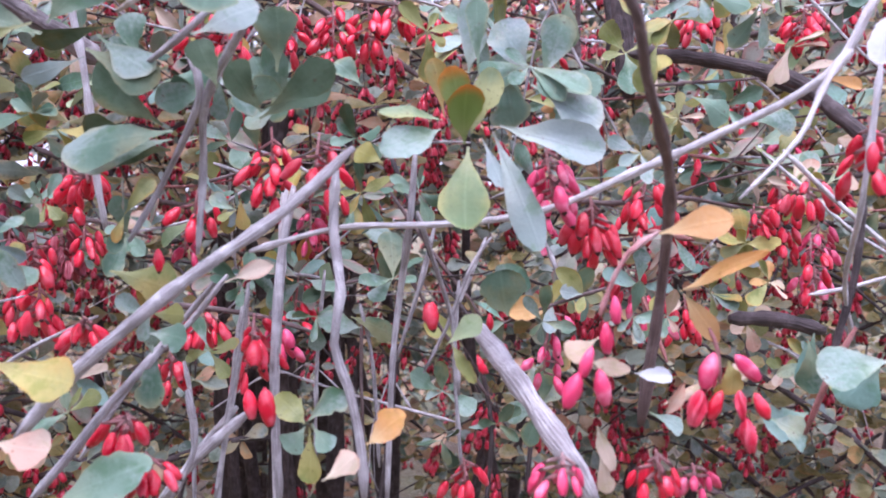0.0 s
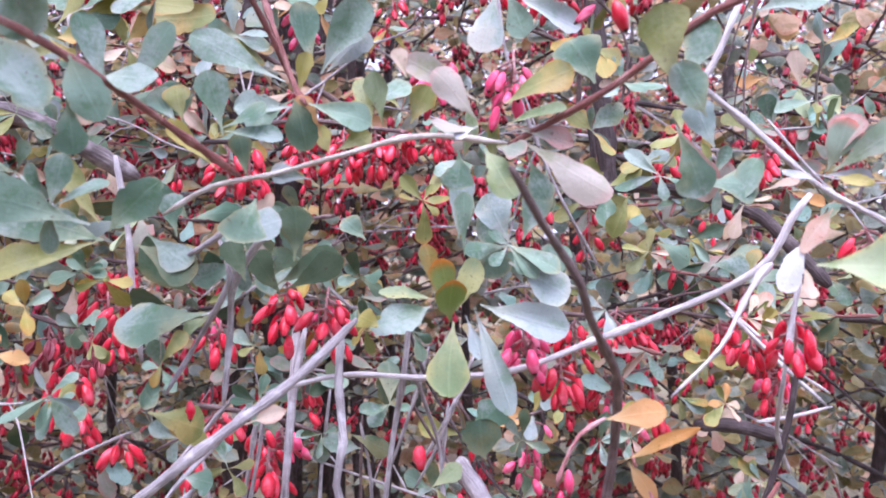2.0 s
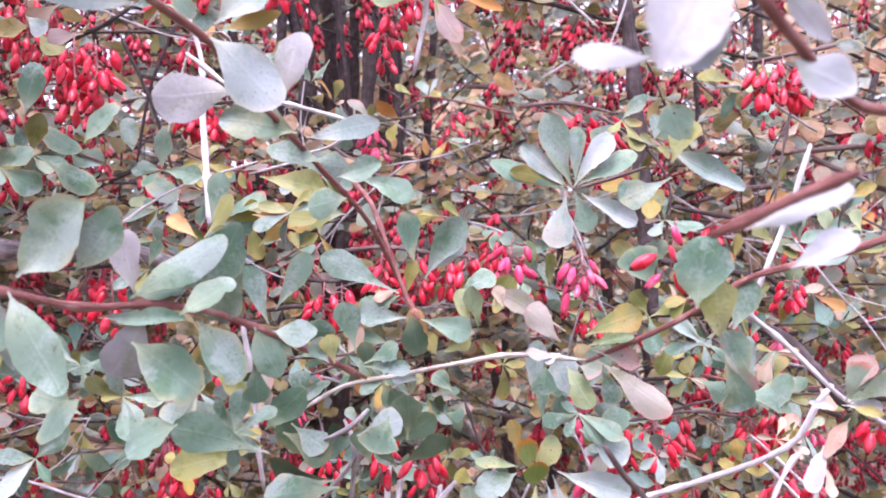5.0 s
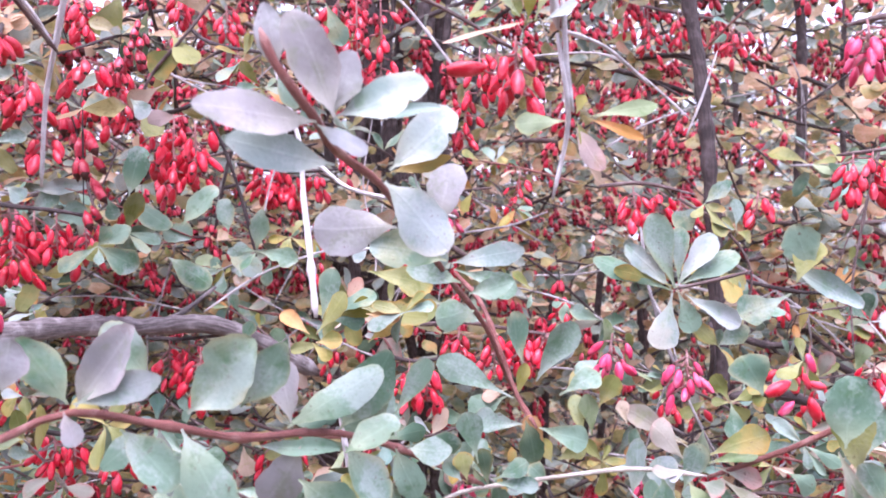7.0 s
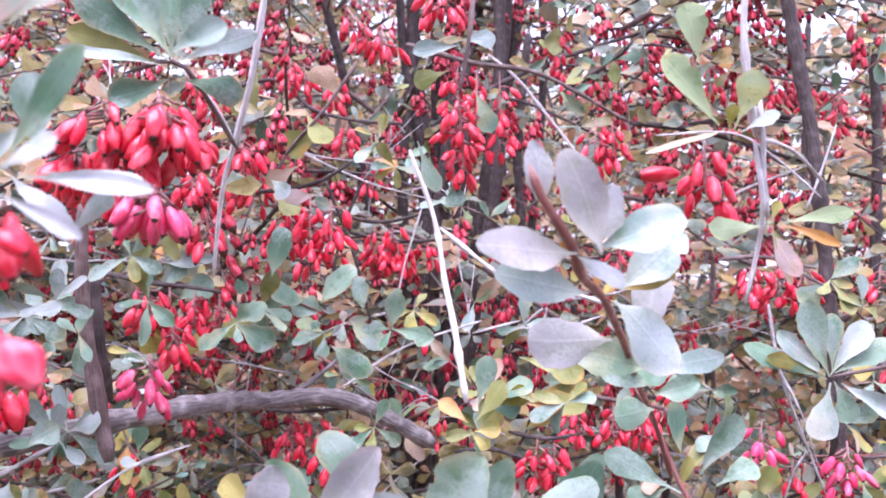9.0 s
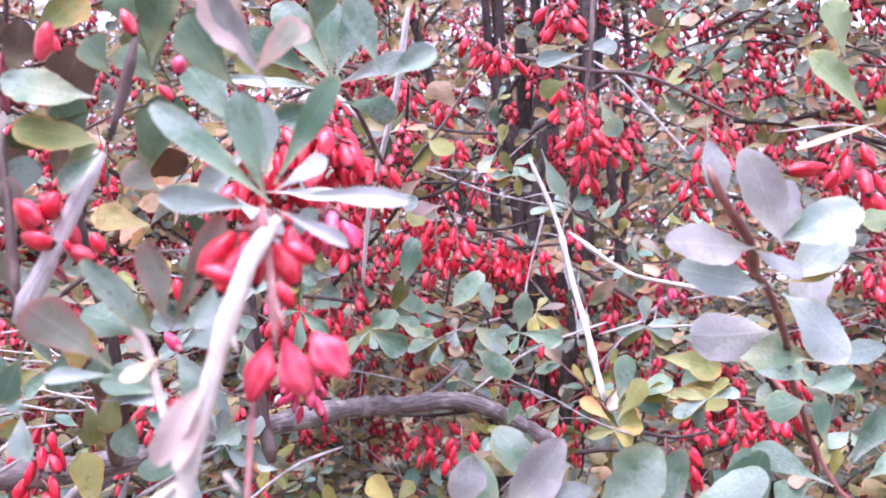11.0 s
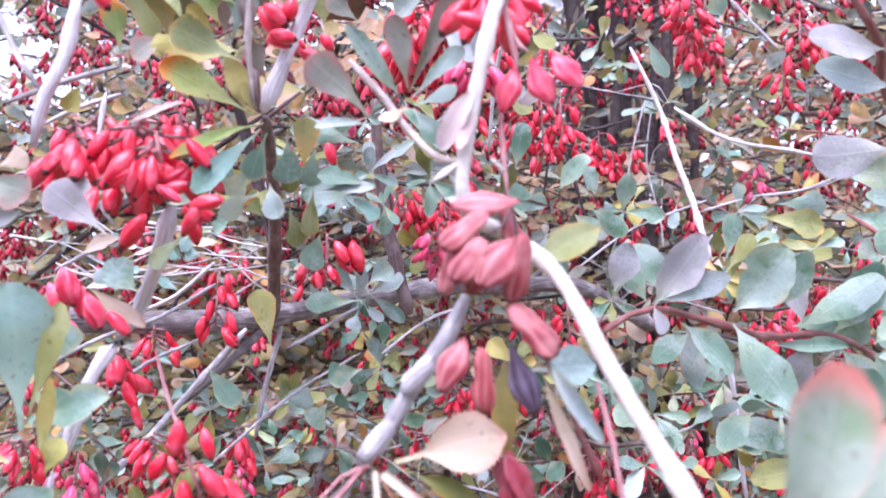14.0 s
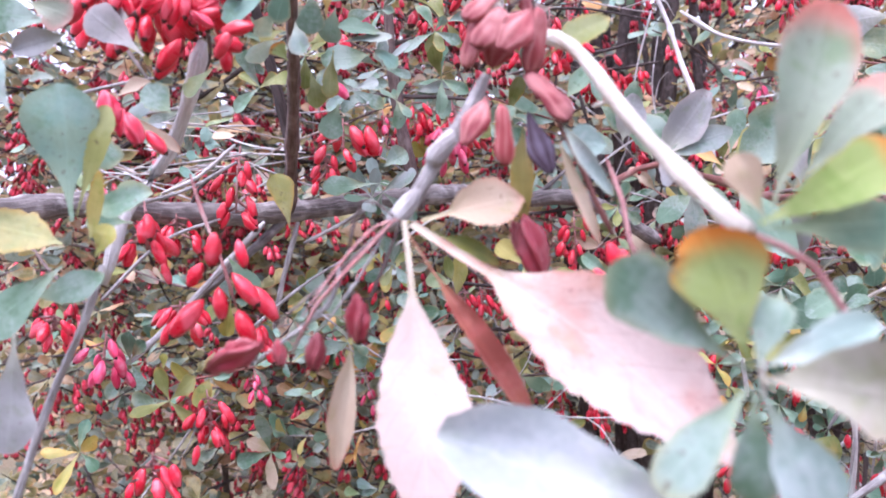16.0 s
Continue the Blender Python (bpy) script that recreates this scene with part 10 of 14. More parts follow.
leaf(b, "green", "o", (-0.1889, 0.1876, 1.2623), (-0.1852, 0.1849, 1.2546), 0.0040, (0.55, -0.67, 0.50))
leaf(b, "green", "o", (-0.1889, 0.1876, 1.2623), (-0.1743, 0.1844, 1.2652), 0.0076, (-0.27, -0.89, 0.38))
leaf(b, "green", "o", (-0.1700, 0.1819, 1.2525), (-0.1709, 0.1730, 1.2643), 0.0067, (0.77, -0.54, -0.35))
leaf(b, "olive", "o", (-0.1700, 0.1819, 1.2525), (-0.1784, 0.1701, 1.2605), 0.0076, (0.73, -0.65, -0.20))
leaf(b, "olive", "o", (-0.1700, 0.1819, 1.2525), (-0.1789, 0.1834, 1.2515), 0.0046, (-0.19, -0.92, 0.34))
leaf(b, "green", "o", (-0.1700, 0.1819, 1.2525), (-0.1579, 0.1720, 1.2394), 0.0092, (0.18, -0.70, 0.69))
leaf(b, "green", "o", (-0.1700, 0.1819, 1.2525), (-0.1625, 0.1714, 1.2387), 0.0087, (0.20, -0.72, 0.66))
leaf(b, "green", "o", (-0.1700, 0.1819, 1.2525), (-0.1548, 0.1830, 1.2518), 0.0066, (0.09, -0.87, 0.49))
leaf(b, "green", "o", (-0.1899, 0.2497, 1.2951), (-0.1775, 0.2542, 1.2876), 0.0075, (0.42, -0.89, 0.16))
leaf(b, "green", "o", (-0.1899, 0.2497, 1.2951), (-0.1854, 0.2478, 1.3087), 0.0062, (-0.16, -0.98, -0.08))
leaf(b, "green", "o", (-0.1899, 0.2497, 1.2951), (-0.1902, 0.2385, 1.3036), 0.0041, (-0.77, -0.37, -0.52))
leaf(b, "olive", "o", (-0.1899, 0.2497, 1.2951), (-0.1981, 0.2433, 1.2956), 0.0045, (0.57, -0.70, 0.43))
leaf(b, "green", "o", (-0.1899, 0.2497, 1.2951), (-0.1987, 0.2350, 1.2876), 0.0069, (0.43, -0.60, 0.67))
leaf(b, "olive", "o", (-0.1899, 0.2497, 1.2951), (-0.1900, 0.2384, 1.2860), 0.0053, (0.19, -0.62, 0.76))
leaf(b, "green", "o", (-0.3820, 0.0731, 1.2044), (-0.3738, 0.0730, 1.1984), 0.0059, (0.07, -0.99, 0.11))
leaf(b, "yellow", "o", (-0.3820, 0.0731, 1.2044), (-0.3732, 0.0723, 1.2106), 0.0058, (0.07, -0.97, -0.22))
leaf(b, "green", "o", (-0.3820, 0.0731, 1.2044), (-0.3805, 0.0753, 1.2166), 0.0074, (-0.21, -0.96, 0.20))
leaf(b, "green", "o", (-0.3820, 0.0731, 1.2044), (-0.3833, 0.0683, 1.2121), 0.0039, (-0.01, -0.85, -0.53))
leaf(b, "yellow", "o", (-0.3820, 0.0731, 1.2044), (-0.3904, 0.0632, 1.2063), 0.0054, (0.72, -0.52, 0.47))
leaf(b, "yellow", "o", (-0.3820, 0.0731, 1.2044), (-0.3846, 0.0636, 1.1907), 0.0065, (0.16, -0.83, 0.54))
leaf(b, "olive", "o", (-0.3666, 0.1088, 1.2162), (-0.3578, 0.1124, 1.2063), 0.0063, (0.57, -0.80, 0.21))
leaf(b, "green", "o", (-0.3666, 0.1088, 1.2162), (-0.3615, 0.1115, 1.2215), 0.0036, (-0.02, -0.88, 0.48))
leaf(b, "olive", "o", (-0.3666, 0.1088, 1.2162), (-0.3513, 0.1037, 1.2278), 0.0098, (-0.14, -0.96, -0.24))
leaf(b, "olive", "o", (-0.3666, 0.1088, 1.2162), (-0.3710, 0.1072, 1.2306), 0.0069, (0.59, -0.80, 0.10))
leaf(b, "green", "o", (-0.3666, 0.1088, 1.2162), (-0.3846, 0.1079, 1.2158), 0.0091, (0.04, -0.96, 0.28))
leaf(b, "olive", "o", (-0.3666, 0.1088, 1.2162), (-0.3761, 0.0956, 1.2134), 0.0070, (0.49, -0.50, 0.71))
leaf(b, "green", "o", (-0.3348, 0.1364, 1.1886), (-0.3333, 0.1241, 1.2084), 0.0081, (0.22, -0.82, -0.53))
leaf(b, "tan", "o", (-0.3348, 0.1364, 1.1886), (-0.3415, 0.1279, 1.1962), 0.0063, (0.80, -0.60, 0.03))
leaf(b, "tan", "o", (-0.3348, 0.1364, 1.1886), (-0.3446, 0.1360, 1.1921), 0.0052, (0.23, -0.80, 0.55))
leaf(b, "green", "o", (-0.3348, 0.1364, 1.1886), (-0.3498, 0.1317, 1.1841), 0.0086, (0.26, -0.96, 0.13))
leaf(b, "tan", "o", (-0.3348, 0.1364, 1.1886), (-0.3352, 0.1361, 1.1715), 0.0077, (-0.20, -0.98, 0.02))
leaf(b, "green", "o", (-0.3348, 0.1364, 1.1886), (-0.3243, 0.1288, 1.1892), 0.0038, (-0.49, -0.62, 0.62))
leaf(b, "green", "o", (-0.3762, 0.0968, 1.2347), (-0.3811, 0.0892, 1.2206), 0.0068, (-0.07, -0.87, 0.50))
leaf(b, "green", "o", (-0.3762, 0.0968, 1.2347), (-0.3718, 0.0984, 1.2230), 0.0066, (0.62, -0.78, 0.13))
leaf(b, "green", "o", (-0.3762, 0.0968, 1.2347), (-0.3645, 0.0898, 1.2447), 0.0061, (-0.02, -0.83, -0.55))
leaf(b, "green", "o", (-0.3762, 0.0968, 1.2347), (-0.3721, 0.0913, 1.2475), 0.0075, (0.11, -0.90, -0.42))
leaf(b, "green", "o", (-0.3762, 0.0968, 1.2347), (-0.3792, 0.0968, 1.2461), 0.0069, (0.56, -0.81, 0.15))
leaf(b, "green", "o", (-0.3762, 0.0968, 1.2347), (-0.3868, 0.0947, 1.2393), 0.0054, (0.32, -0.89, 0.32))
leaf(b, "green", "o", (-0.3002, 0.1640, 1.3492), (-0.2877, 0.1652, 1.3521), 0.0068, (0.02, -0.94, 0.33))
leaf(b, "green", "o", (-0.3002, 0.1640, 1.3492), (-0.2937, 0.1687, 1.3576), 0.0065, (0.30, -0.91, 0.28))
leaf(b, "green", "o", (-0.3002, 0.1640, 1.3492), (-0.3098, 0.1649, 1.3544), 0.0056, (0.14, -0.90, 0.42))
leaf(b, "silver", "o", (-0.3002, 0.1640, 1.3492), (-0.3129, 0.1502, 1.3490), 0.0074, (0.73, -0.68, 0.12))
leaf(b, "green", "o", (-0.3002, 0.1640, 1.3492), (-0.3049, 0.1521, 1.3384), 0.0062, (0.37, -0.70, 0.61))
leaf(b, "green", "o", (-0.3166, 0.1395, 1.3609), (-0.3208, 0.1354, 1.3510), 0.0055, (-0.18, -0.88, 0.44))
leaf(b, "olive", "o", (-0.3166, 0.1395, 1.3609), (-0.3164, 0.1394, 1.3474), 0.0080, (0.41, -0.91, 0.02))
leaf(b, "olive", "o", (-0.3166, 0.1395, 1.3609), (-0.3003, 0.1446, 1.3627), 0.0104, (0.14, -0.68, 0.72))
leaf(b, "olive", "o", (-0.3166, 0.1395, 1.3609), (-0.3080, 0.1460, 1.3730), 0.0081, (0.37, -0.90, 0.22))
leaf(b, "green", "o", (-0.3166, 0.1395, 1.3609), (-0.3274, 0.1429, 1.3671), 0.0059, (0.19, -0.68, 0.70))
leaf(b, "olive", "o", (-0.2631, 0.1752, 1.3796), (-0.2707, 0.1785, 1.3929), 0.0078, (0.11, -0.95, 0.29))
leaf(b, "olive", "o", (-0.2631, 0.1752, 1.3796), (-0.2746, 0.1655, 1.3879), 0.0076, (0.71, -0.29, 0.65))
leaf(b, "olive", "o", (-0.2631, 0.1752, 1.3796), (-0.2727, 0.1755, 1.3660), 0.0091, (-0.24, -0.96, 0.15))
leaf(b, "olive", "o", (-0.2631, 0.1752, 1.3796), (-0.2578, 0.1816, 1.3693), 0.0066, (0.72, -0.69, -0.06))
leaf(b, "green", "o", (-0.2631, 0.1752, 1.3796), (-0.2542, 0.1825, 1.3838), 0.0067, (0.46, -0.79, 0.40))
leaf(b, "green", "o", (-0.1732, 0.1300, 1.2450), (-0.1639, 0.1206, 1.2418), 0.0035, (-0.15, -0.45, 0.88))
leaf(b, "green", "o", (-0.1732, 0.1300, 1.2450), (-0.1652, 0.1344, 1.2500), 0.0056, (0.36, -0.90, 0.23))
leaf(b, "green", "o", (-0.1732, 0.1300, 1.2450), (-0.1643, 0.1321, 1.2556), 0.0079, (0.27, -0.96, -0.03))
leaf(b, "green", "o", (-0.1732, 0.1300, 1.2450), (-0.1831, 0.1233, 1.2474), 0.0059, (0.56, -0.63, 0.54))
leaf(b, "silver", "o", (-0.1732, 0.1300, 1.2450), (-0.1809, 0.1193, 1.2355), 0.0079, (0.08, -0.70, 0.71))
leaf(b, "green", "o", (-0.1732, 0.1300, 1.2450), (-0.1775, 0.1270, 1.2346), 0.0061, (-0.29, -0.88, 0.37))
leaf(b, "green", "o", (-0.1095, 0.1265, 1.2557), (-0.1153, 0.1266, 1.2659), 0.0050, (0.07, -1.00, 0.05))
leaf(b, "green", "o", (-0.1095, 0.1265, 1.2557), (-0.1162, 0.1252, 1.2577), 0.0032, (0.29, -0.86, 0.42))
leaf(b, "green", "o", (-0.1095, 0.1265, 1.2557), (-0.1104, 0.1276, 1.2448), 0.0052, (0.30, -0.95, -0.11))
leaf(b, "green", "o", (-0.1095, 0.1265, 1.2557), (-0.1011, 0.1237, 1.2518), 0.0043, (-0.14, -0.92, 0.37))
leaf(b, "green", "o", (-0.1095, 0.1265, 1.2557), (-0.0983, 0.1324, 1.2628), 0.0069, (0.06, -0.81, 0.58))
leaf(b, "green", "o", (-0.1095, 0.1265, 1.2557), (-0.1074, 0.1295, 1.2687), 0.0079, (0.23, -0.96, 0.18))
leaf(b, "olive", "o", (-0.2489, 0.2559, 1.3473), (-0.2419, 0.2520, 1.3664), 0.0114, (0.41, -0.85, -0.32))
leaf(b, "olive", "o", (-0.2489, 0.2559, 1.3473), (-0.2590, 0.2568, 1.3460), 0.0047, (-0.14, -0.82, 0.56))
leaf(b, "olive", "o", (-0.2489, 0.2559, 1.3473), (-0.2640, 0.2465, 1.3348), 0.0111, (0.23, -0.89, 0.39))
leaf(b, "green", "o", (-0.2489, 0.2559, 1.3473), (-0.2491, 0.2626, 1.3335), 0.0072, (0.69, -0.65, -0.32))
leaf(b, "green", "o", (-0.2489, 0.2559, 1.3473), (-0.2331, 0.2439, 1.3382), 0.0090, (0.20, -0.42, 0.89))
leaf(b, "green", "o", (-0.2489, 0.2559, 1.3473), (-0.2357, 0.2649, 1.3426), 0.0079, (0.61, -0.66, 0.44))
leaf(b, "green", "o", (-0.1843, 0.2518, 1.3407), (-0.1814, 0.2460, 1.3601), 0.0114, (-0.38, -0.90, -0.21))
leaf(b, "green", "o", (-0.1843, 0.2518, 1.3407), (-0.1978, 0.2493, 1.3404), 0.0059, (0.16, -0.93, 0.33))
leaf(b, "green", "o", (-0.1843, 0.2518, 1.3407), (-0.1938, 0.2468, 1.3429), 0.0062, (0.49, -0.84, 0.24))
leaf(b, "green", "o", (-0.1843, 0.2518, 1.3407), (-0.1860, 0.2355, 1.3333), 0.0047, (0.23, -0.42, 0.88))
leaf(b, "green", "o", (-0.1843, 0.2518, 1.3407), (-0.1637, 0.2450, 1.3389), 0.0109, (-0.26, -0.88, 0.39))
leaf(b, "yellow", "o", (-0.1799, 0.2943, 1.3475), (-0.1918, 0.2951, 1.3456), 0.0057, (-0.09, -0.99, 0.13))
leaf(b, "olive", "o", (-0.1799, 0.2943, 1.3475), (-0.1824, 0.2862, 1.3390), 0.0051, (0.37, -0.72, 0.59))
leaf(b, "yellow", "o", (-0.1799, 0.2943, 1.3475), (-0.1781, 0.2834, 1.3343), 0.0074, (0.28, -0.72, 0.63))
leaf(b, "yellow", "o", (-0.1799, 0.2943, 1.3475), (-0.1670, 0.2983, 1.3405), 0.0075, (0.44, -0.83, 0.34))
leaf(b, "green", "o", (-0.1799, 0.2943, 1.3475), (-0.1659, 0.3007, 1.3388), 0.0090, (0.51, -0.84, 0.20))
leaf(b, "olive", "o", (-0.1799, 0.2943, 1.3475), (-0.1743, 0.2981, 1.3569), 0.0054, (-0.35, -0.78, 0.52))
leaf(b, "green", "o", (-0.1222, 0.3090, 1.3409), (-0.1369, 0.3106, 1.3378), 0.0075, (-0.17, -0.93, 0.31))
leaf(b, "olive", "o", (-0.1222, 0.3090, 1.3409), (-0.1332, 0.3127, 1.3300), 0.0064, (0.15, -0.88, -0.45))
leaf(b, "olive", "o", (-0.1222, 0.3090, 1.3409), (-0.1089, 0.3134, 1.3284), 0.0080, (0.62, -0.64, 0.44))
leaf(b, "green", "o", (-0.1222, 0.3090, 1.3409), (-0.1065, 0.3116, 1.3358), 0.0083, (0.18, -0.98, 0.06))
leaf(b, "green", "o", (-0.1222, 0.3090, 1.3409), (-0.1057, 0.3166, 1.3445), 0.0076, (0.12, -0.63, 0.77))
leaf(b, "green", "o", (-0.1222, 0.3090, 1.3409), (-0.1230, 0.3063, 1.3576), 0.0086, (0.16, -0.98, -0.15))

b = branch("drooping branch hung with dense masses of red berries")
stem(b, "dark", 0.0016, 0.001, (-0.3438, 0.3350, 1.4060), (-0.3009, 0.3178, 1.4079), (-0.2638, 0.3001, 1.4076), (-0.2322, 0.2822, 1.4110), (-0.2128, 0.2837, 1.4232))
cluster(b, "red", (-0.2963, 0.2994, 1.4747), (-0.2945, 0.2989, 1.4433), 14, 0.0105)
cluster(b, "red", (-0.3162, 0.3182, 1.4786), (-0.3139, 0.3178, 1.4520), 12, 0.0105)
cluster(b, "red", (-0.2934, 0.3089, 1.4396), (-0.2907, 0.3083, 1.4029), 14, 0.0105)
cluster(b, "red", (-0.2778, 0.2998, 1.4380), (-0.2748, 0.2992, 1.3976), 13, 0.0105)
cluster(b, "red", (-0.3109, 0.3174, 1.4239), (-0.3089, 0.3171, 1.4036), 10, 0.0105)
cluster(b, "red", (-0.2399, 0.2615, 1.4048), (-0.2377, 0.2609, 1.3683), 15, 0.0105)
cluster(b, "red", (-0.2260, 0.2523, 1.4025), (-0.2231, 0.2517, 1.3617), 15, 0.0105)
cluster(b, "red", (-0.2162, 0.2529, 1.4002), (-0.2136, 0.2524, 1.3660), 14, 0.0105)
cluster(b, "red", (-0.2721, 0.3100, 1.4266), (-0.2700, 0.3095, 1.3960), 12, 0.0105)

b = branch("drooping branch hung with dense masses of red berries")
stem(b, "dark", 0.0014, 0.0008, (-0.3280, 0.2549, 1.3608), (-0.3001, 0.2466, 1.3574), (-0.2817, 0.2478, 1.3563), (-0.2605, 0.2491, 1.3537))
cluster(b, "red", (-0.3015, 0.2465, 1.3574), (-0.2996, 0.2461, 1.3298), 14, 0.0105)
cluster(b, "red", (-0.2954, 0.2569, 1.3561), (-0.2937, 0.2564, 1.3269), 13, 0.0105)
cluster(b, "red", (-0.2790, 0.2479, 1.3548), (-0.2769, 0.2475, 1.3280), 13, 0.0105)
cluster(b, "red", (-0.2709, 0.2584, 1.3535), (-0.2690, 0.2580, 1.3251), 13, 0.0105)

b = branch("thin dark branch with clusters of red berries")
stem(b, "dark", 0.0016, 0.001, (-0.3298, 0.3976, 1.4823), (-0.2931, 0.4002, 1.4911), (-0.2627, 0.3816, 1.4687), (-0.2276, 0.3636, 1.4583), (-0.2002, 0.3654, 1.4576))
cluster(b, "red", (-0.2782, 0.3813, 1.5003), (-0.2765, 0.3809, 1.4754), 12, 0.0105)
cluster(b, "red", (-0.2751, 0.4016, 1.5029), (-0.2734, 0.4012, 1.4788), 12, 0.0105)
cluster(b, "red", (-0.2493, 0.3830, 1.4906), (-0.2476, 0.3825, 1.4657), 12, 0.0105)
cluster(b, "red", (-0.2378, 0.3731, 1.4602), (-0.2354, 0.3727, 1.4359), 11, 0.0105)
cluster(b, "red", (-0.2925, 0.3999, 1.4763), (-0.2909, 0.3995, 1.4541), 10, 0.0105)

b = branch("thin dark branch with clusters of red berries in the shade")
stem(b, "dark", 0.0013, 0.0008, (-0.2318, 0.3620, 1.3897), (-0.2016, 0.3538, 1.3849), (-0.1662, 0.3461, 1.3871))
cluster(b, "red", (-0.2083, 0.3534, 1.3863), (-0.2068, 0.3530, 1.3646), 12, 0.0105)
cluster(b, "red", (-0.1965, 0.3541, 1.3851), (-0.1946, 0.3538, 1.3617), 12, 0.0105)
cluster(b, "red", (-0.1816, 0.3551, 1.3873), (-0.1807, 0.3548, 1.3656), 10, 0.0105)

b = branch("thin brown branch with red berry clusters above the whitish rosette")
stem(b, "brown", 0.0013, 0.0008, (-0.0193, 0.3255, 1.3809), (0.0051, 0.3271, 1.3834), (0.0329, 0.3288, 1.3783))
cluster(b, "red", (-0.0009, 0.3267, 1.3816), (0.0006, 0.3263, 1.3572), 13, 0.0105)
cluster(b, "red", (0.0128, 0.3276, 1.3822), (0.0149, 0.3271, 1.3531), 14, 0.0105)
cluster(b, "red", (0.0252, 0.3283, 1.3796), (0.0278, 0.3279, 1.3505), 14, 0.0105)

b = branch("thin branch with hanging red berry clusters")
stem(b, "brown", 0.0016, 0.0009, (-0.0011, 0.5206, 1.5524), (0.0331, 0.5124, 1.5331), (0.0743, 0.5049, 1.5232), (0.1172, 0.5076, 1.5184))
cluster(b, "red", (0.0192, 0.5217, 1.5399), (0.0219, 0.5212, 1.5069), 14, 0.0105)
cluster(b, "red", (0.0353, 0.5126, 1.5332), (0.0391, 0.5119, 1.4898), 14, 0.0105)
cluster(b, "red", (0.0571, 0.5038, 1.5269), (0.0595, 0.5034, 1.4970), 12, 0.0105)
cluster(b, "red", (0.1043, 0.5068, 1.5201), (0.1073, 0.5061, 1.4774), 14, 0.0105)
cluster(b, "red", (0.0871, 0.5057, 1.5237), (0.0893, 0.5052, 1.4896), 12, 0.0105)

b = branch("branch with pinkish berry clusters")
stem(b, "brown", 0.0014, 0.0009, (0.0653, 0.1717, 1.4341), (0.0539, 0.1709, 1.4317), (0.0468, 0.1805, 1.4312))
cluster(b, "pink", (0.0491, 0.1706, 1.4306), (0.0500, 0.1702, 1.4085), 13, 0.0100)
cluster(b, "red", (0.1117, 0.2742, 1.4007), (0.1132, 0.2738, 1.3744), 13, 0.0100)
stem(b, "brown", 0.0012, 0.0008, (0.1247, 0.2752, 1.4038), (0.1039, 0.2737, 1.3991), (0.0872, 0.2826, 1.3968))
cluster(b, "red", (0.0908, 0.2728, 1.3968), (0.0923, 0.2724, 1.3723), 13, 0.0100)
cluster(b, "red", (0.0999, 0.2734, 1.3982), (0.1013, 0.2730, 1.3713), 12, 0.0100)

b = branch("low branch with red berries in the dark of the bush")
stem(b, "dark", 0.0012, 0.0008, (-0.2563, 0.2982, 1.2905), (-0.2315, 0.2898, 1.2928), (-0.2054, 0.2916, 1.2967))
cluster(b, "red", (-0.2402, 0.2892, 1.2918), (-0.2387, 0.2888, 1.2662), 13, 0.0100)
cluster(b, "red", (-0.2301, 0.2899, 1.2928), (-0.2283, 0.2894, 1.2636), 13, 0.0100)
stem(b, "dark", 0.0012, 0.0008, (-0.1278, 0.2865, 1.2894), (-0.1098, 0.2776, 1.2889), (-0.0932, 0.2787, 1.2923))
cluster(b, "red", (-0.1139, 0.2773, 1.2887), (-0.1126, 0.2768, 1.2609), 12, 0.0100)
cluster(b, "red", (-0.1056, 0.2779, 1.2890), (-0.1040, 0.2774, 1.2613), 12, 0.0100)
stem(b, "dark", 0.0012, 0.0008, (-0.2799, 0.2358, 1.2564), (-0.2644, 0.2368, 1.2544), (-0.2387, 0.2384, 1.2528))
cluster(b, "red", (-0.2708, 0.2363, 1.2542), (-0.2695, 0.2360, 1.2337), 12, 0.0100)
cluster(b, "red", (-0.2618, 0.2369, 1.2540), (-0.2605, 0.2366, 1.2340), 12, 0.0100)
cluster(b, "red", (-0.2426, 0.2381, 1.2527), (-0.2412, 0.2378, 1.2322), 12, 0.0100)

b = branch("high branch with drooping red berry clusters")
stem(b, "brown", 0.0016, 0.001, (-0.1929, 0.3136, 1.4924), (-0.1551, 0.3128, 1.4823), (-0.1178, 0.3224, 1.4789), (-0.0681, 0.3348, 1.4562))
cluster(b, "red", (-0.1535, 0.3132, 1.4791), (-0.1505, 0.3133, 1.4278), 15, 0.0105)
cluster(b, "red", (-0.1411, 0.3164, 1.4790), (-0.1391, 0.3162, 1.4245), 13, 0.0105)
cluster(b, "red", (-0.1644, 0.3208, 1.4824), (-0.1638, 0.3205, 1.4496), 13, 0.0105)
cluster(b, "red", (-0.0868, 0.3300, 1.4563), (-0.0862, 0.3297, 1.4210), 13, 0.0105)
cluster(b, "red", (-0.0946, 0.3380, 1.4328), (-0.0940, 0.3376, 1.3967), 12, 0.0105)
cluster(b, "red", (-0.0775, 0.3324, 1.4562), (-0.0769, 0.3321, 1.4273), 12, 0.0105)
stem(b, "dark", 0.0014, 0.0008, (-0.2369, 0.3423, 1.3994), (-0.2093, 0.3494, 1.3957), (-0.1816, 0.3566, 1.4027))
cluster(b, "red", (-0.2127, 0.3485, 1.3957), (-0.2121, 0.3482, 1.3636), 12, 0.0105)
cluster(b, "red", (-0.2024, 0.3511, 1.3964), (-0.2018, 0.3509, 1.3636), 12, 0.0105)

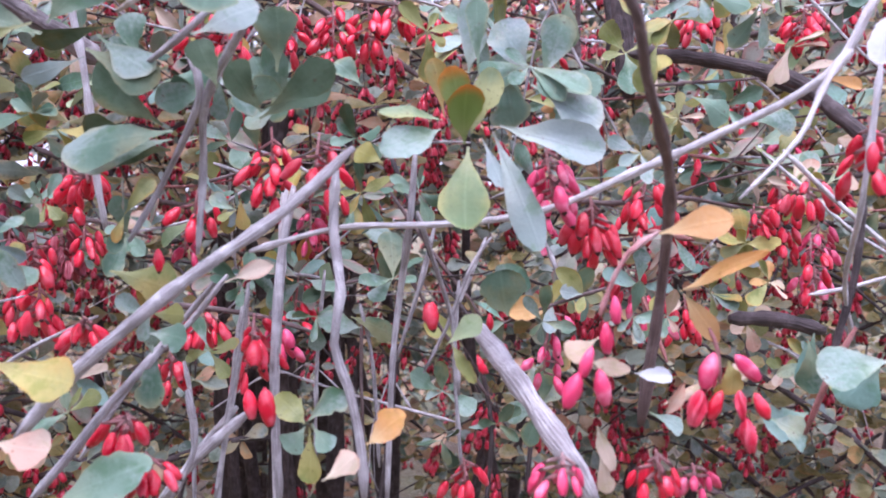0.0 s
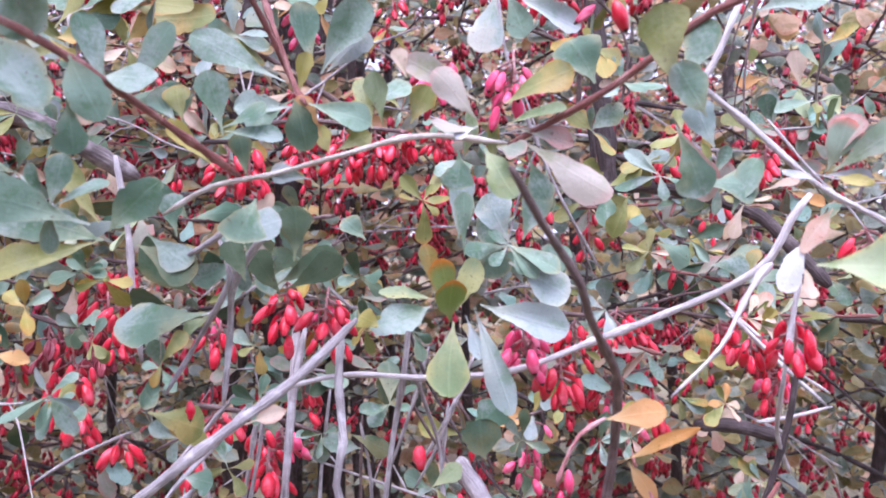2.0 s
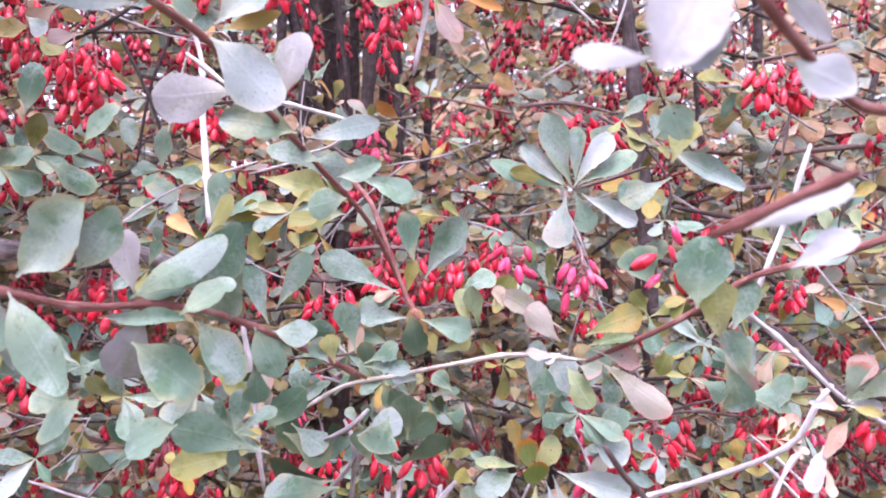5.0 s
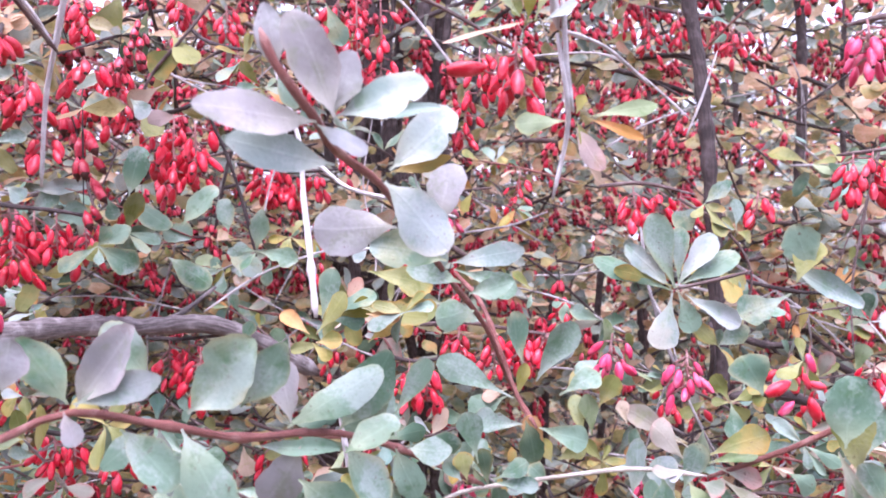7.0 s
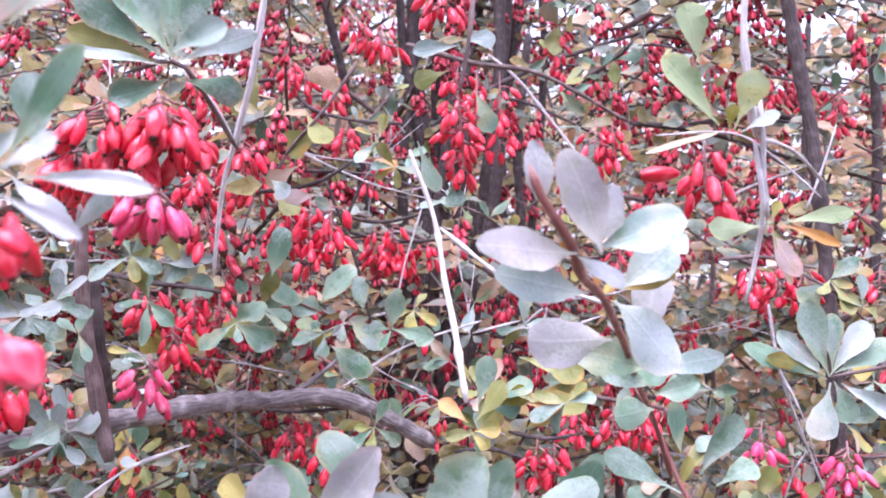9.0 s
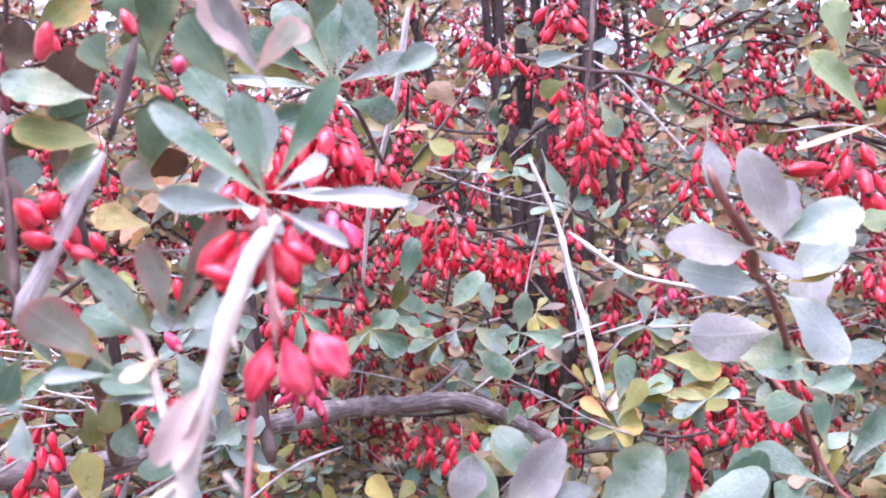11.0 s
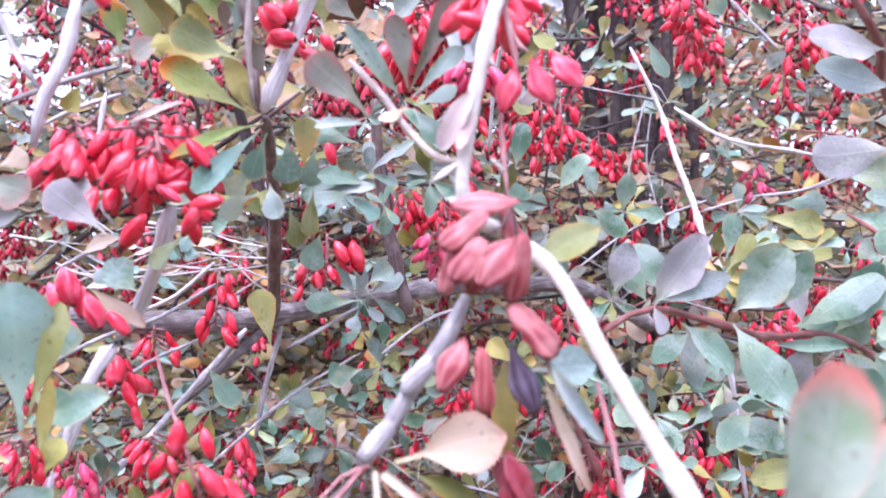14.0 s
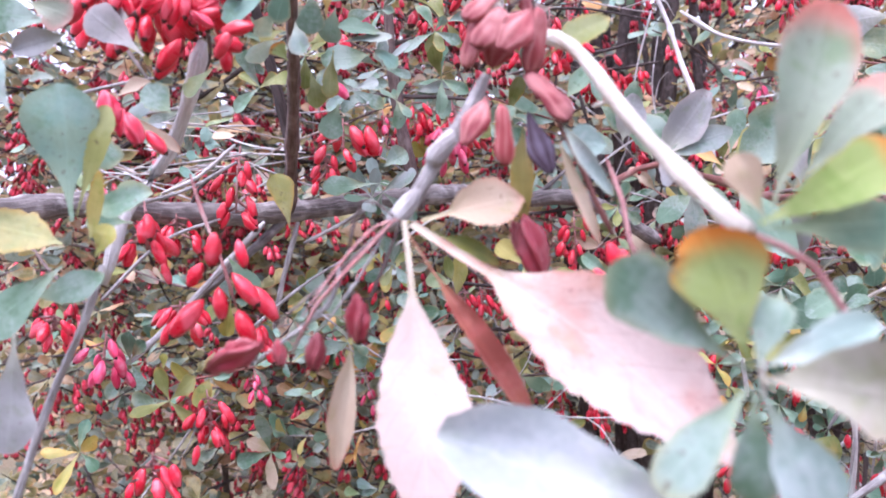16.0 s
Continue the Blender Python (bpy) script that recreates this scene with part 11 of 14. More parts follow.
b = branch("shaded branch with dull red berry clusters")
stem(b, "brown", 0.0014, 0.0009, (-0.2145, 0.3053, 1.2101), (-0.1957, 0.3056, 1.2053), (-0.1721, 0.3063, 1.2076), (-0.1486, 0.3067, 1.2004))
# the dark clusters have the branch's shade in their berry colour
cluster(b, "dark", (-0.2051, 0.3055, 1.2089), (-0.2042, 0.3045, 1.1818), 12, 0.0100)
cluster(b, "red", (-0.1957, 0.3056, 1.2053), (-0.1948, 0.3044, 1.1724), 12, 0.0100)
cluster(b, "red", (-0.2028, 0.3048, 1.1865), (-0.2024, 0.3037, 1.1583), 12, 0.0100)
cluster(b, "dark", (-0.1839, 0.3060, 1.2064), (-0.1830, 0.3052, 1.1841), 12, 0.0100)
cluster(b, "red", (-0.1745, 0.3063, 1.2076), (-0.1736, 0.3055, 1.1864), 10, 0.0100)
stem(b, "brown", 0.0012, 0.0008, (-0.2118, 0.3365, 1.2410), (-0.1990, 0.3367, 1.2359), (-0.1759, 0.3372, 1.2332))
cluster(b, "red", (-0.1990, 0.3367, 1.2372), (-0.1986, 0.3354, 1.2000), 12, 0.0100)
cluster(b, "red", (-0.1862, 0.3370, 1.2345), (-0.1857, 0.3364, 1.2179), 10, 0.0100)

b = branch("shaded branch with red berry clusters low in the bush")
stem(b, "brown", 0.0013, 0.0008, (-0.1319, 0.2861, 1.1743), (-0.1186, 0.2864, 1.1732), (-0.0965, 0.2869, 1.1698), (-0.0745, 0.2872, 1.1631))
cluster(b, "red", (-0.1219, 0.2864, 1.1732), (-0.1215, 0.2858, 1.1566), 12, 0.0100)
cluster(b, "red", (-0.0982, 0.2769, 1.1710), (-0.0979, 0.2759, 1.1432), 13, 0.0100)
cluster(b, "red", (-0.1164, 0.2865, 1.1725), (-0.1160, 0.2860, 1.1588), 11, 0.0100)
cluster(b, "pink", (-0.0897, 0.2770, 1.1688), (-0.0893, 0.2764, 1.1517), 10, 0.0100)
cluster(b, "red", (-0.1282, 0.2756, 1.1583), (-0.1272, 0.2750, 1.1412), 10, 0.0100)

b = branch("thin branch with red berries under the pale twig")
stem(b, "brown", 0.0013, 0.0008, (0.0254, 0.3118, 1.2163), (0.0461, 0.3222, 1.2141), (0.0779, 0.3332, 1.2167), (0.1113, 0.3439, 1.2118))
cluster(b, "red", (0.0388, 0.3221, 1.2146), (0.0392, 0.3210, 1.1851), 13, 0.0100)
cluster(b, "red", (0.0558, 0.3225, 1.2148), (0.0562, 0.3220, 1.1996), 11, 0.0100)
cluster(b, "red", (0.0704, 0.3330, 1.2163), (0.0708, 0.3322, 1.1943), 11, 0.0100)
cluster(b, "red", (0.1139, 0.3440, 1.2118), (0.1144, 0.3434, 1.1964), 12, 0.0100)
cluster(b, "red", (0.1267, 0.3442, 1.2092), (0.1280, 0.3435, 1.1886), 12, 0.0100)
cluster(b, "pink", (0.1465, 0.3539, 1.1855), (0.1470, 0.3533, 1.1696), 10, 0.0100)
cluster(b, "red", (0.0830, 0.3418, 1.1734), (0.0835, 0.3409, 1.1503), 12, 0.0100)
cluster(b, "red", (0.0553, 0.3315, 1.1869), (0.0560, 0.3307, 1.1644), 12, 0.0100)

b = branch("upper branch with red berries")
stem(b, "dark", 0.0015, 0.001, (0.0821, 0.4075, 1.3294), (0.1240, 0.4083, 1.3233), (0.1629, 0.4094, 1.3262), (0.1928, 0.4100, 1.3201))
cluster(b, "red", (0.1075, 0.4079, 1.3234), (0.1081, 0.4072, 1.3024), 12, 0.0100)
cluster(b, "red", (0.1569, 0.4093, 1.3262), (0.1574, 0.4082, 1.2963), 14, 0.0100)
cluster(b, "red", (0.1689, 0.4095, 1.3247), (0.1697, 0.4085, 1.2962), 14, 0.0100)
cluster(b, "red", (0.1868, 0.4099, 1.3216), (0.1874, 0.4092, 1.3021), 12, 0.0100)

b = branch("brown branch with red berries among green leaves")
stem(b, "brown", 0.0014, 0.0009, (-0.1136, 0.3213, 1.3018), (-0.0894, 0.3220, 1.3042), (-0.0652, 0.3225, 1.3017), (-0.0410, 0.3231, 1.2992))
cluster(b, "red", (-0.0918, 0.3218, 1.3018), (-0.0912, 0.3209, 1.2751), 12, 0.0100)
cluster(b, "red", (-0.0724, 0.3223, 1.3017), (-0.0718, 0.3213, 1.2726), 13, 0.0100)
cluster(b, "red", (-0.0579, 0.3227, 1.3017), (-0.0568, 0.3217, 1.2738), 12, 0.0100)
cluster(b, "red", (-0.0458, 0.3230, 1.3016), (-0.0453, 0.3225, 1.2871), 10, 0.0100)

b = branch("slender grey upright twigs low in the bush")
stem(b, "pale", 0.0015, 0.0012, (-0.0775, 0.2491, 1.2188), (-0.0772, 0.2378, 1.1832), (-0.0786, 0.2366, 1.1499), (-0.0783, 0.2348, 1.1017))
stem(b, "grey", 0.0011, 0.0008, (-0.0948, 0.2572, 1.1774), (-0.0985, 0.2561, 1.1495), (-0.1019, 0.2551, 1.1256), (-0.1050, 0.2539, 1.0937))
stem(b, "grey", 0.001, 0.0008, (-0.1193, 0.2658, 1.1558), (-0.1163, 0.2652, 1.1392), (-0.1153, 0.2639, 1.1020))
stem(b, "grey", 0.0009, 0.0007, (-0.0987, 0.2475, 1.1900), (-0.1113, 0.2466, 1.1747), (-0.1245, 0.2357, 1.1574), (-0.1418, 0.2244, 1.1345))
stem(b, "grey", 0.0016, 0.0012, (-0.1026, 0.2755, 1.1368), (-0.1176, 0.2745, 1.1198), (-0.1305, 0.2735, 1.1006))
stem(b, "grey", 0.0009, 0.0007, (-0.0273, 0.2700, 1.2050), (-0.0325, 0.2691, 1.1844), (-0.0418, 0.2678, 1.1555))
stem(b, "grey", 0.0008, 0.0006, (-0.0084, 0.2803, 1.2006), (-0.0170, 0.2793, 1.1793), (-0.0299, 0.2780, 1.1537))
stem(b, "brown", 0.0008, 0.0006, (-0.0465, 0.3000, 1.2186), (-0.0306, 0.2996, 1.1957), (-0.0102, 0.2991, 1.1683), (0.0012, 0.2986, 1.1455))
stem(b, "brown", 0.0008, 0.0006, (-0.0594, 0.3078, 1.1672), (-0.0594, 0.3066, 1.1343), (-0.0572, 0.3049, 1.0873))
stem(b, "dark", 0.0014, 0.001, (-0.0479, 0.3374, 1.1482), (-0.0505, 0.3361, 1.1123), (-0.0557, 0.3346, 1.0764))
stem(b, "dark", 0.0012, 0.001, (-0.0090, 0.3581, 1.1394), (-0.0036, 0.3571, 1.1069), (-0.0064, 0.3556, 1.0690))
stem(b, "grey", 0.0009, 0.0007, (0.0266, 0.3203, 1.1754), (0.0170, 0.3210, 1.1997), (0.0025, 0.3213, 1.2191))

b = branch("low dense fringe of small leaves by the dark limb")
leaf(b, "green", "o", (-0.2785, 0.1685, 1.2459), (-0.2870, 0.1737, 1.2555), 0.0070, (-0.06, -0.90, 0.43))
leaf(b, "olive", "o", (-0.2785, 0.1685, 1.2459), (-0.2866, 0.1695, 1.2467), 0.0053, (-0.04, -0.81, 0.59))
leaf(b, "olive", "o", (-0.2785, 0.1685, 1.2459), (-0.2879, 0.1543, 1.2352), 0.0124, (-0.21, -0.50, 0.84))
leaf(b, "green", "o", (-0.2785, 0.1685, 1.2459), (-0.2761, 0.1678, 1.2356), 0.0068, (-0.22, -0.98, 0.02))
leaf(b, "green", "o", (-0.2785, 0.1685, 1.2459), (-0.2652, 0.1625, 1.2504), 0.0075, (-0.41, -0.91, -0.00))
leaf(b, "olive", "o", (-0.2337, 0.2104, 1.2671), (-0.2310, 0.1986, 1.2513), 0.0089, (-0.16, -0.80, 0.57))
leaf(b, "green", "o", (-0.2337, 0.2104, 1.2671), (-0.2286, 0.2120, 1.2520), 0.0113, (0.67, -0.73, 0.15))
leaf(b, "olive", "o", (-0.2337, 0.2104, 1.2671), (-0.2245, 0.2073, 1.2619), 0.0067, (0.12, -0.74, 0.66))
leaf(b, "yellow", "o", (-0.2337, 0.2104, 1.2671), (-0.2241, 0.2141, 1.2682), 0.0069, (0.33, -0.91, 0.24))
leaf(b, "olive", "o", (-0.2337, 0.2104, 1.2671), (-0.2277, 0.2117, 1.2778), 0.0081, (-0.24, -0.94, 0.25))
leaf(b, "yellow", "o", (-0.2337, 0.2104, 1.2671), (-0.2472, 0.2114, 1.2777), 0.0123, (0.17, -0.94, 0.30))
leaf(b, "olive", "o", (-0.2911, 0.2583, 1.3253), (-0.2956, 0.2470, 1.3086), 0.0100, (0.47, -0.79, 0.40))
leaf(b, "yellow", "o", (-0.2911, 0.2583, 1.3253), (-0.2781, 0.2549, 1.3258), 0.0072, (-0.22, -0.77, 0.60))
leaf(b, "yellow", "o", (-0.2911, 0.2583, 1.3253), (-0.2736, 0.2629, 1.3311), 0.0119, (0.01, -0.80, 0.60))
leaf(b, "yellow", "o", (-0.2911, 0.2583, 1.3253), (-0.2955, 0.2447, 1.3331), 0.0074, (0.84, -0.45, -0.31))
leaf(b, "yellow", "o", (-0.2911, 0.2583, 1.3253), (-0.3030, 0.2417, 1.3282), 0.0102, (0.82, -0.55, 0.18))
leaf(b, "green", "o", (-0.2575, 0.2459, 1.3406), (-0.2683, 0.2330, 1.3289), 0.0096, (0.28, -0.76, 0.58))
leaf(b, "green", "o", (-0.2575, 0.2459, 1.3406), (-0.2521, 0.2375, 1.3324), 0.0052, (0.07, -0.67, 0.74))
leaf(b, "green", "o", (-0.2575, 0.2459, 1.3406), (-0.2391, 0.2445, 1.3308), 0.0150, (0.04, -0.97, 0.22))
leaf(b, "green", "o", (-0.2575, 0.2459, 1.3406), (-0.2443, 0.2491, 1.3501), 0.0112, (0.01, -0.95, 0.30))
leaf(b, "green", "o", (-0.2575, 0.2459, 1.3406), (-0.2522, 0.2451, 1.3492), 0.0068, (0.31, -0.91, -0.28))
leaf(b, "tan", "o", (-0.1388, 0.2337, 1.3180), (-0.1322, 0.2358, 1.3314), 0.0071, (0.07, -0.99, 0.12))
leaf(b, "olive", "o", (-0.1388, 0.2337, 1.3180), (-0.1406, 0.2268, 1.3298), 0.0068, (-0.37, -0.78, -0.51))
leaf(b, "olive", "o", (-0.1388, 0.2337, 1.3180), (-0.1486, 0.2173, 1.3168), 0.0085, (0.18, -0.18, 0.97))
leaf(b, "tan", "o", (-0.1388, 0.2337, 1.3180), (-0.1423, 0.2214, 1.3109), 0.0058, (0.35, -0.54, 0.76))
leaf(b, "olive", "o", (-0.1388, 0.2337, 1.3180), (-0.1321, 0.2332, 1.3019), 0.0100, (-0.09, -1.00, -0.01))
leaf(b, "tan", "o", (-0.1388, 0.2337, 1.3180), (-0.1237, 0.2432, 1.3125), 0.0082, (0.59, -0.75, 0.32))
leaf(b, "olive", "o", (-0.2018, 0.1976, 1.2619), (-0.1989, 0.1897, 1.2520), 0.0072, (0.44, -0.64, 0.64))
leaf(b, "olive", "o", (-0.2018, 0.1976, 1.2619), (-0.1991, 0.1909, 1.2511), 0.0078, (0.02, -0.85, 0.53))
leaf(b, "green", "o", (-0.2018, 0.1976, 1.2619), (-0.1868, 0.1893, 1.2608), 0.0073, (-0.37, -0.75, 0.54))
leaf(b, "green", "o", (-0.2018, 0.1976, 1.2619), (-0.2027, 0.1923, 1.2733), 0.0086, (-0.15, -0.89, -0.42))
leaf(b, "olive", "o", (-0.2018, 0.1976, 1.2619), (-0.2174, 0.1977, 1.2647), 0.0087, (0.11, -0.79, 0.60))

b = branch("leafy shoot with broad grey-green leaves and a few turning orange")
stem(b, "red", 0.001, 0.0008, (-0.0898, 0.2037, 1.3370), (-0.0793, 0.1939, 1.3270), (-0.0710, 0.1839, 1.3103), (-0.0642, 0.1789, 1.2946), (-0.0575, 0.1640, 1.2866))
leaf(b, "green", "o", (-0.1018, 0.1128, 1.3118), (-0.1119, 0.1121, 1.2917), 0.0146, (0.14, -0.99, -0.04))
leaf(b, "green", "o", (-0.1036, 0.1424, 1.2867), (-0.1115, 0.1424, 1.3052), 0.0100, (0.59, -0.76, 0.25))
leaf(b, "green", "o", (-0.1067, 0.1623, 1.2892), (-0.0948, 0.1630, 1.3083), 0.0099, (0.12, -0.99, -0.04))
leaf(b, "green", "o", (-0.0657, 0.1738, 1.2944), (-0.0933, 0.1731, 1.3075), 0.0120, (0.23, -0.87, 0.43))
leaf(b, "green", "o", (-0.0772, 0.1531, 1.2763), (-0.0815, 0.1532, 1.2935), 0.0106, (0.35, -0.93, 0.09))
leaf(b, "green", "o", (-0.0573, 0.1842, 1.2990), (-0.0445, 0.1850, 1.3220), 0.0134, (0.09, -1.00, -0.02))
leaf(b, "green", "o", (-0.0620, 0.1941, 1.3033), (-0.0671, 0.1943, 1.3235), 0.0121, (0.45, -0.88, 0.12))
leaf(b, "silver", "o", (-0.0565, 0.1893, 1.3007), (-0.0440, 0.1899, 1.3137), 0.0095, (-0.03, -1.00, 0.08))
leaf(b, "green", "o", (-0.1010, 0.1173, 1.2796), (-0.0987, 0.1172, 1.2675), 0.0089, (0.28, -0.96, 0.06))
leaf(b, "green", "o", (-0.1005, 0.1424, 1.2835), (-0.0826, 0.1431, 1.2857), 0.0085, (0.02, -0.99, 0.14))
leaf(b, "green", "o", (-0.0567, 0.1640, 1.2867), (-0.0394, 0.1645, 1.2821), 0.0112, (0.14, -0.89, 0.44))
leaf(b, "green", "o", (-0.0618, 0.1688, 1.2866), (-0.0794, 0.1682, 1.2867), 0.0098, (0.03, -0.95, 0.32))
leaf(b, "orange", "o", (-0.0524, 0.1690, 1.2751), (-0.0611, 0.1689, 1.2895), 0.0082, (0.15, -0.98, 0.09))
leaf(b, "yellow", "o", (-0.0515, 0.1690, 1.2734), (-0.0567, 0.1689, 1.2825), 0.0062, (0.26, -0.95, 0.15))
leaf(b, "yellow", "o", (-0.0801, 0.1579, 1.2675), (-0.0945, 0.1576, 1.2805), 0.0062, (0.40, -0.81, 0.43))
leaf(b, "dark", "o", (-0.0734, 0.1631, 1.2661), (-0.0766, 0.1632, 1.2784), 0.0075, (0.03, -1.00, 0.01))
leaf(b, "olive", "o", (-0.0498, 0.1690, 1.2743), (-0.0399, 0.1695, 1.2795), 0.0072, (-0.09, -0.97, 0.24))
leaf(b, "olive", "o", (-0.1244, 0.2025, 1.3363), (-0.0983, 0.2033, 1.3310), 0.0139, (0.09, -0.96, 0.28))
leaf(b, "olive", "o", (-0.1201, 0.2024, 1.3190), (-0.0962, 0.2032, 1.3224), 0.0143, (-0.01, -0.95, 0.32))
leaf(b, "yellow", "o", (-0.1346, 0.1918, 1.3184), (-0.1200, 0.1925, 1.3242), 0.0091, (0.09, -0.99, -0.11))
leaf(b, "tan", "o", (-0.1217, 0.1923, 1.3196), (-0.1092, 0.1928, 1.3226), 0.0067, (0.06, -1.00, -0.07))
leaf(b, "olive", "o", (-0.1215, 0.1922, 1.3094), (-0.1124, 0.1926, 1.3188), 0.0104, (-0.01, -1.00, 0.05))
leaf(b, "green", "o", (-0.0907, 0.2137, 1.3378), (-0.0645, 0.2145, 1.3304), 0.0131, (0.07, -0.99, 0.14))
leaf(b, "green", "o", (-0.1142, 0.2230, 1.3422), (-0.0936, 0.2237, 1.3426), 0.0132, (0.03, -0.99, 0.16))
leaf(b, "green", "o", (-0.0959, 0.2333, 1.3219), (-0.1109, 0.2328, 1.3237), 0.0144, (0.06, -0.98, 0.21))
leaf(b, "green", "o", (-0.0759, 0.2039, 1.3181), (-0.0856, 0.2036, 1.3227), 0.0113, (0.18, -0.92, 0.33))
leaf(b, "green", "o", (-0.1111, 0.1023, 1.3008), (-0.1149, 0.1023, 1.3080), 0.0096, (0.53, -0.80, 0.28))
leaf(b, "olive", "o", (-0.1096, 0.1516, 1.2525), (-0.1225, 0.1515, 1.2703), 0.0089, (0.53, -0.76, 0.38))
leaf(b, "green", "o", (-0.0974, 0.1220, 1.2518), (-0.1260, 0.1211, 1.2593), 0.0141, (0.14, -0.90, 0.42))
leaf(b, "olive", "o", (-0.1050, 0.1417, 1.2477), (-0.1362, 0.1405, 1.2396), 0.0123, (-0.11, -0.84, 0.53))
leaf(b, "green", "o", (-0.1072, 0.1517, 1.2502), (-0.0942, 0.1523, 1.2646), 0.0114, (0.12, -0.99, -0.06))
leaf(b, "green", "o", (-0.1009, 0.1619, 1.2499), (-0.0892, 0.1621, 1.2404), 0.0119, (0.29, -0.90, 0.33))
leaf(b, "dark", "o", (-0.0716, 0.1927, 1.2345), (-0.0534, 0.1935, 1.2460), 0.0114, (-0.03, -0.99, 0.11))
leaf(b, "dark", "o", (-0.0735, 0.1926, 1.2363), (-0.0682, 0.1930, 1.2457), 0.0109, (-0.09, -0.99, 0.09))
leaf(b, "green", "o", (-0.0840, 0.1621, 1.2282), (-0.1110, 0.1611, 1.2235), 0.0156, (-0.04, -0.90, 0.43))
leaf(b, "silver", "o", (-0.0554, 0.1637, 1.2657), (-0.0669, 0.1633, 1.2679), 0.0071, (0.09, -0.94, 0.34))
leaf(b, "green", "o", (-0.0481, 0.2237, 1.2485), (-0.0555, 0.2236, 1.2566), 0.0094, (0.27, -0.93, 0.24))
leaf(b, "green", "o", (-0.0047, 0.2253, 1.2515), (-0.0002, 0.2252, 1.2361), 0.0145, (-0.02, -1.00, 0.00))
leaf(b, "green", "o", (0.0044, 0.2257, 1.2579), (-0.0089, 0.2251, 1.2514), 0.0129, (-0.10, -0.95, 0.29))
leaf(b, "green", "o", (0.0233, 0.2362, 1.2475), (0.0172, 0.2358, 1.2356), 0.0142, (-0.40, -0.89, 0.24))
leaf(b, "green", "o", (0.0154, 0.2263, 1.2747), (0.0127, 0.2260, 1.2581), 0.0124, (-0.04, -1.00, 0.03))
leaf(b, "green", "o", (0.0598, 0.1484, 1.3090), (0.0773, 0.1491, 1.3146), 0.0099, (-0.04, -0.97, 0.25))
leaf(b, "green", "o", (0.0397, 0.1373, 1.2885), (0.0458, 0.1378, 1.3044), 0.0110, (-0.46, -0.87, 0.20))
leaf(b, "olive", "o", (0.0345, 0.1271, 1.2858), (0.0307, 0.1273, 1.3047), 0.0136, (-0.49, -0.86, -0.09))
leaf(b, "green", "o", (0.0410, 0.1472, 1.2779), (0.0481, 0.1472, 1.2623), 0.0117, (-0.02, -1.00, -0.01))
leaf(b, "rosy", "o", (0.0744, 0.1382, 1.2686), (0.0798, 0.1386, 1.2830), 0.0094, (-0.63, -0.74, 0.26))
leaf(b, "tan", "o", (0.0758, 0.1382, 1.2687), (0.0955, 0.1391, 1.2798), 0.0101, (-0.22, -0.86, 0.45))
leaf(b, "white", "o", (0.0730, 0.1381, 1.2672), (0.0858, 0.1386, 1.2667), 0.0051, (0.04, -0.95, 0.30))
leaf(b, "green", "o", (0.0620, 0.2575, 1.2496), (0.0759, 0.2579, 1.2431), 0.0105, (0.19, -0.92, 0.34))
leaf(b, "green", "o", (0.0827, 0.2581, 1.2409), (0.0987, 0.2587, 1.2424), 0.0105, (-0.01, -0.88, 0.48))
leaf(b, "olive", "o", (0.0502, 0.2574, 1.2676), (0.0437, 0.2569, 1.2515), 0.0096, (-0.41, -0.89, 0.19))
leaf(b, "yellow", "o", (0.0482, 0.2572, 1.2561), (0.0526, 0.2575, 1.2642), 0.0072, (-0.37, -0.90, 0.23))
leaf(b, "olive", "o", (-0.1412, 0.1896, 1.1959), (-0.1472, 0.1940, 1.1923), 0.0037, (-0.67, -0.68, 0.29))
leaf(b, "green", "o", (-0.1412, 0.1896, 1.1959), (-0.1427, 0.1814, 1.1901), 0.0042, (0.01, -0.57, 0.82))
leaf(b, "green", "o", (-0.1412, 0.1896, 1.1959), (-0.1433, 0.1858, 1.1844), 0.0067, (-0.27, -0.90, 0.35))
leaf(b, "green", "o", (-0.1412, 0.1896, 1.1959), (-0.1315, 0.1900, 1.1912), 0.0072, (0.25, -0.87, 0.43))
leaf(b, "green", "o", (-0.1412, 0.1896, 1.1959), (-0.1359, 0.1919, 1.1981), 0.0034, (0.05, -0.76, 0.65))
leaf(b, "olive", "o", (-0.1412, 0.1896, 1.1959), (-0.1382, 0.1953, 1.2015), 0.0042, (0.43, -0.74, 0.52))
leaf(b, "green", "o", (-0.1457, 0.1800, 1.2267), (-0.1429, 0.1801, 1.2181), 0.0063, (-0.52, -0.83, -0.19))
leaf(b, "yellow", "o", (-0.1457, 0.1800, 1.2267), (-0.1408, 0.1730, 1.2198), 0.0048, (0.26, -0.58, 0.77))
leaf(b, "green", "o", (-0.1457, 0.1800, 1.2267), (-0.1360, 0.1760, 1.2311), 0.0057, (-0.48, -0.80, 0.34))
leaf(b, "yellow", "o", (-0.1457, 0.1800, 1.2267), (-0.1438, 0.1755, 1.2350), 0.0051, (0.53, -0.69, -0.49))
leaf(b, "yellow", "o", (-0.1457, 0.1800, 1.2267), (-0.1538, 0.1813, 1.2308), 0.0050, (0.00, -0.94, 0.33))
leaf(b, "green", "o", (-0.1156, 0.2106, 1.2035), (-0.1218, 0.2098, 1.2053), 0.0049, (0.29, -0.66, 0.70))
leaf(b, "green", "o", (-0.1156, 0.2106, 1.2035), (-0.1176, 0.2013, 1.1922), 0.0072, (0.55, -0.69, 0.47))
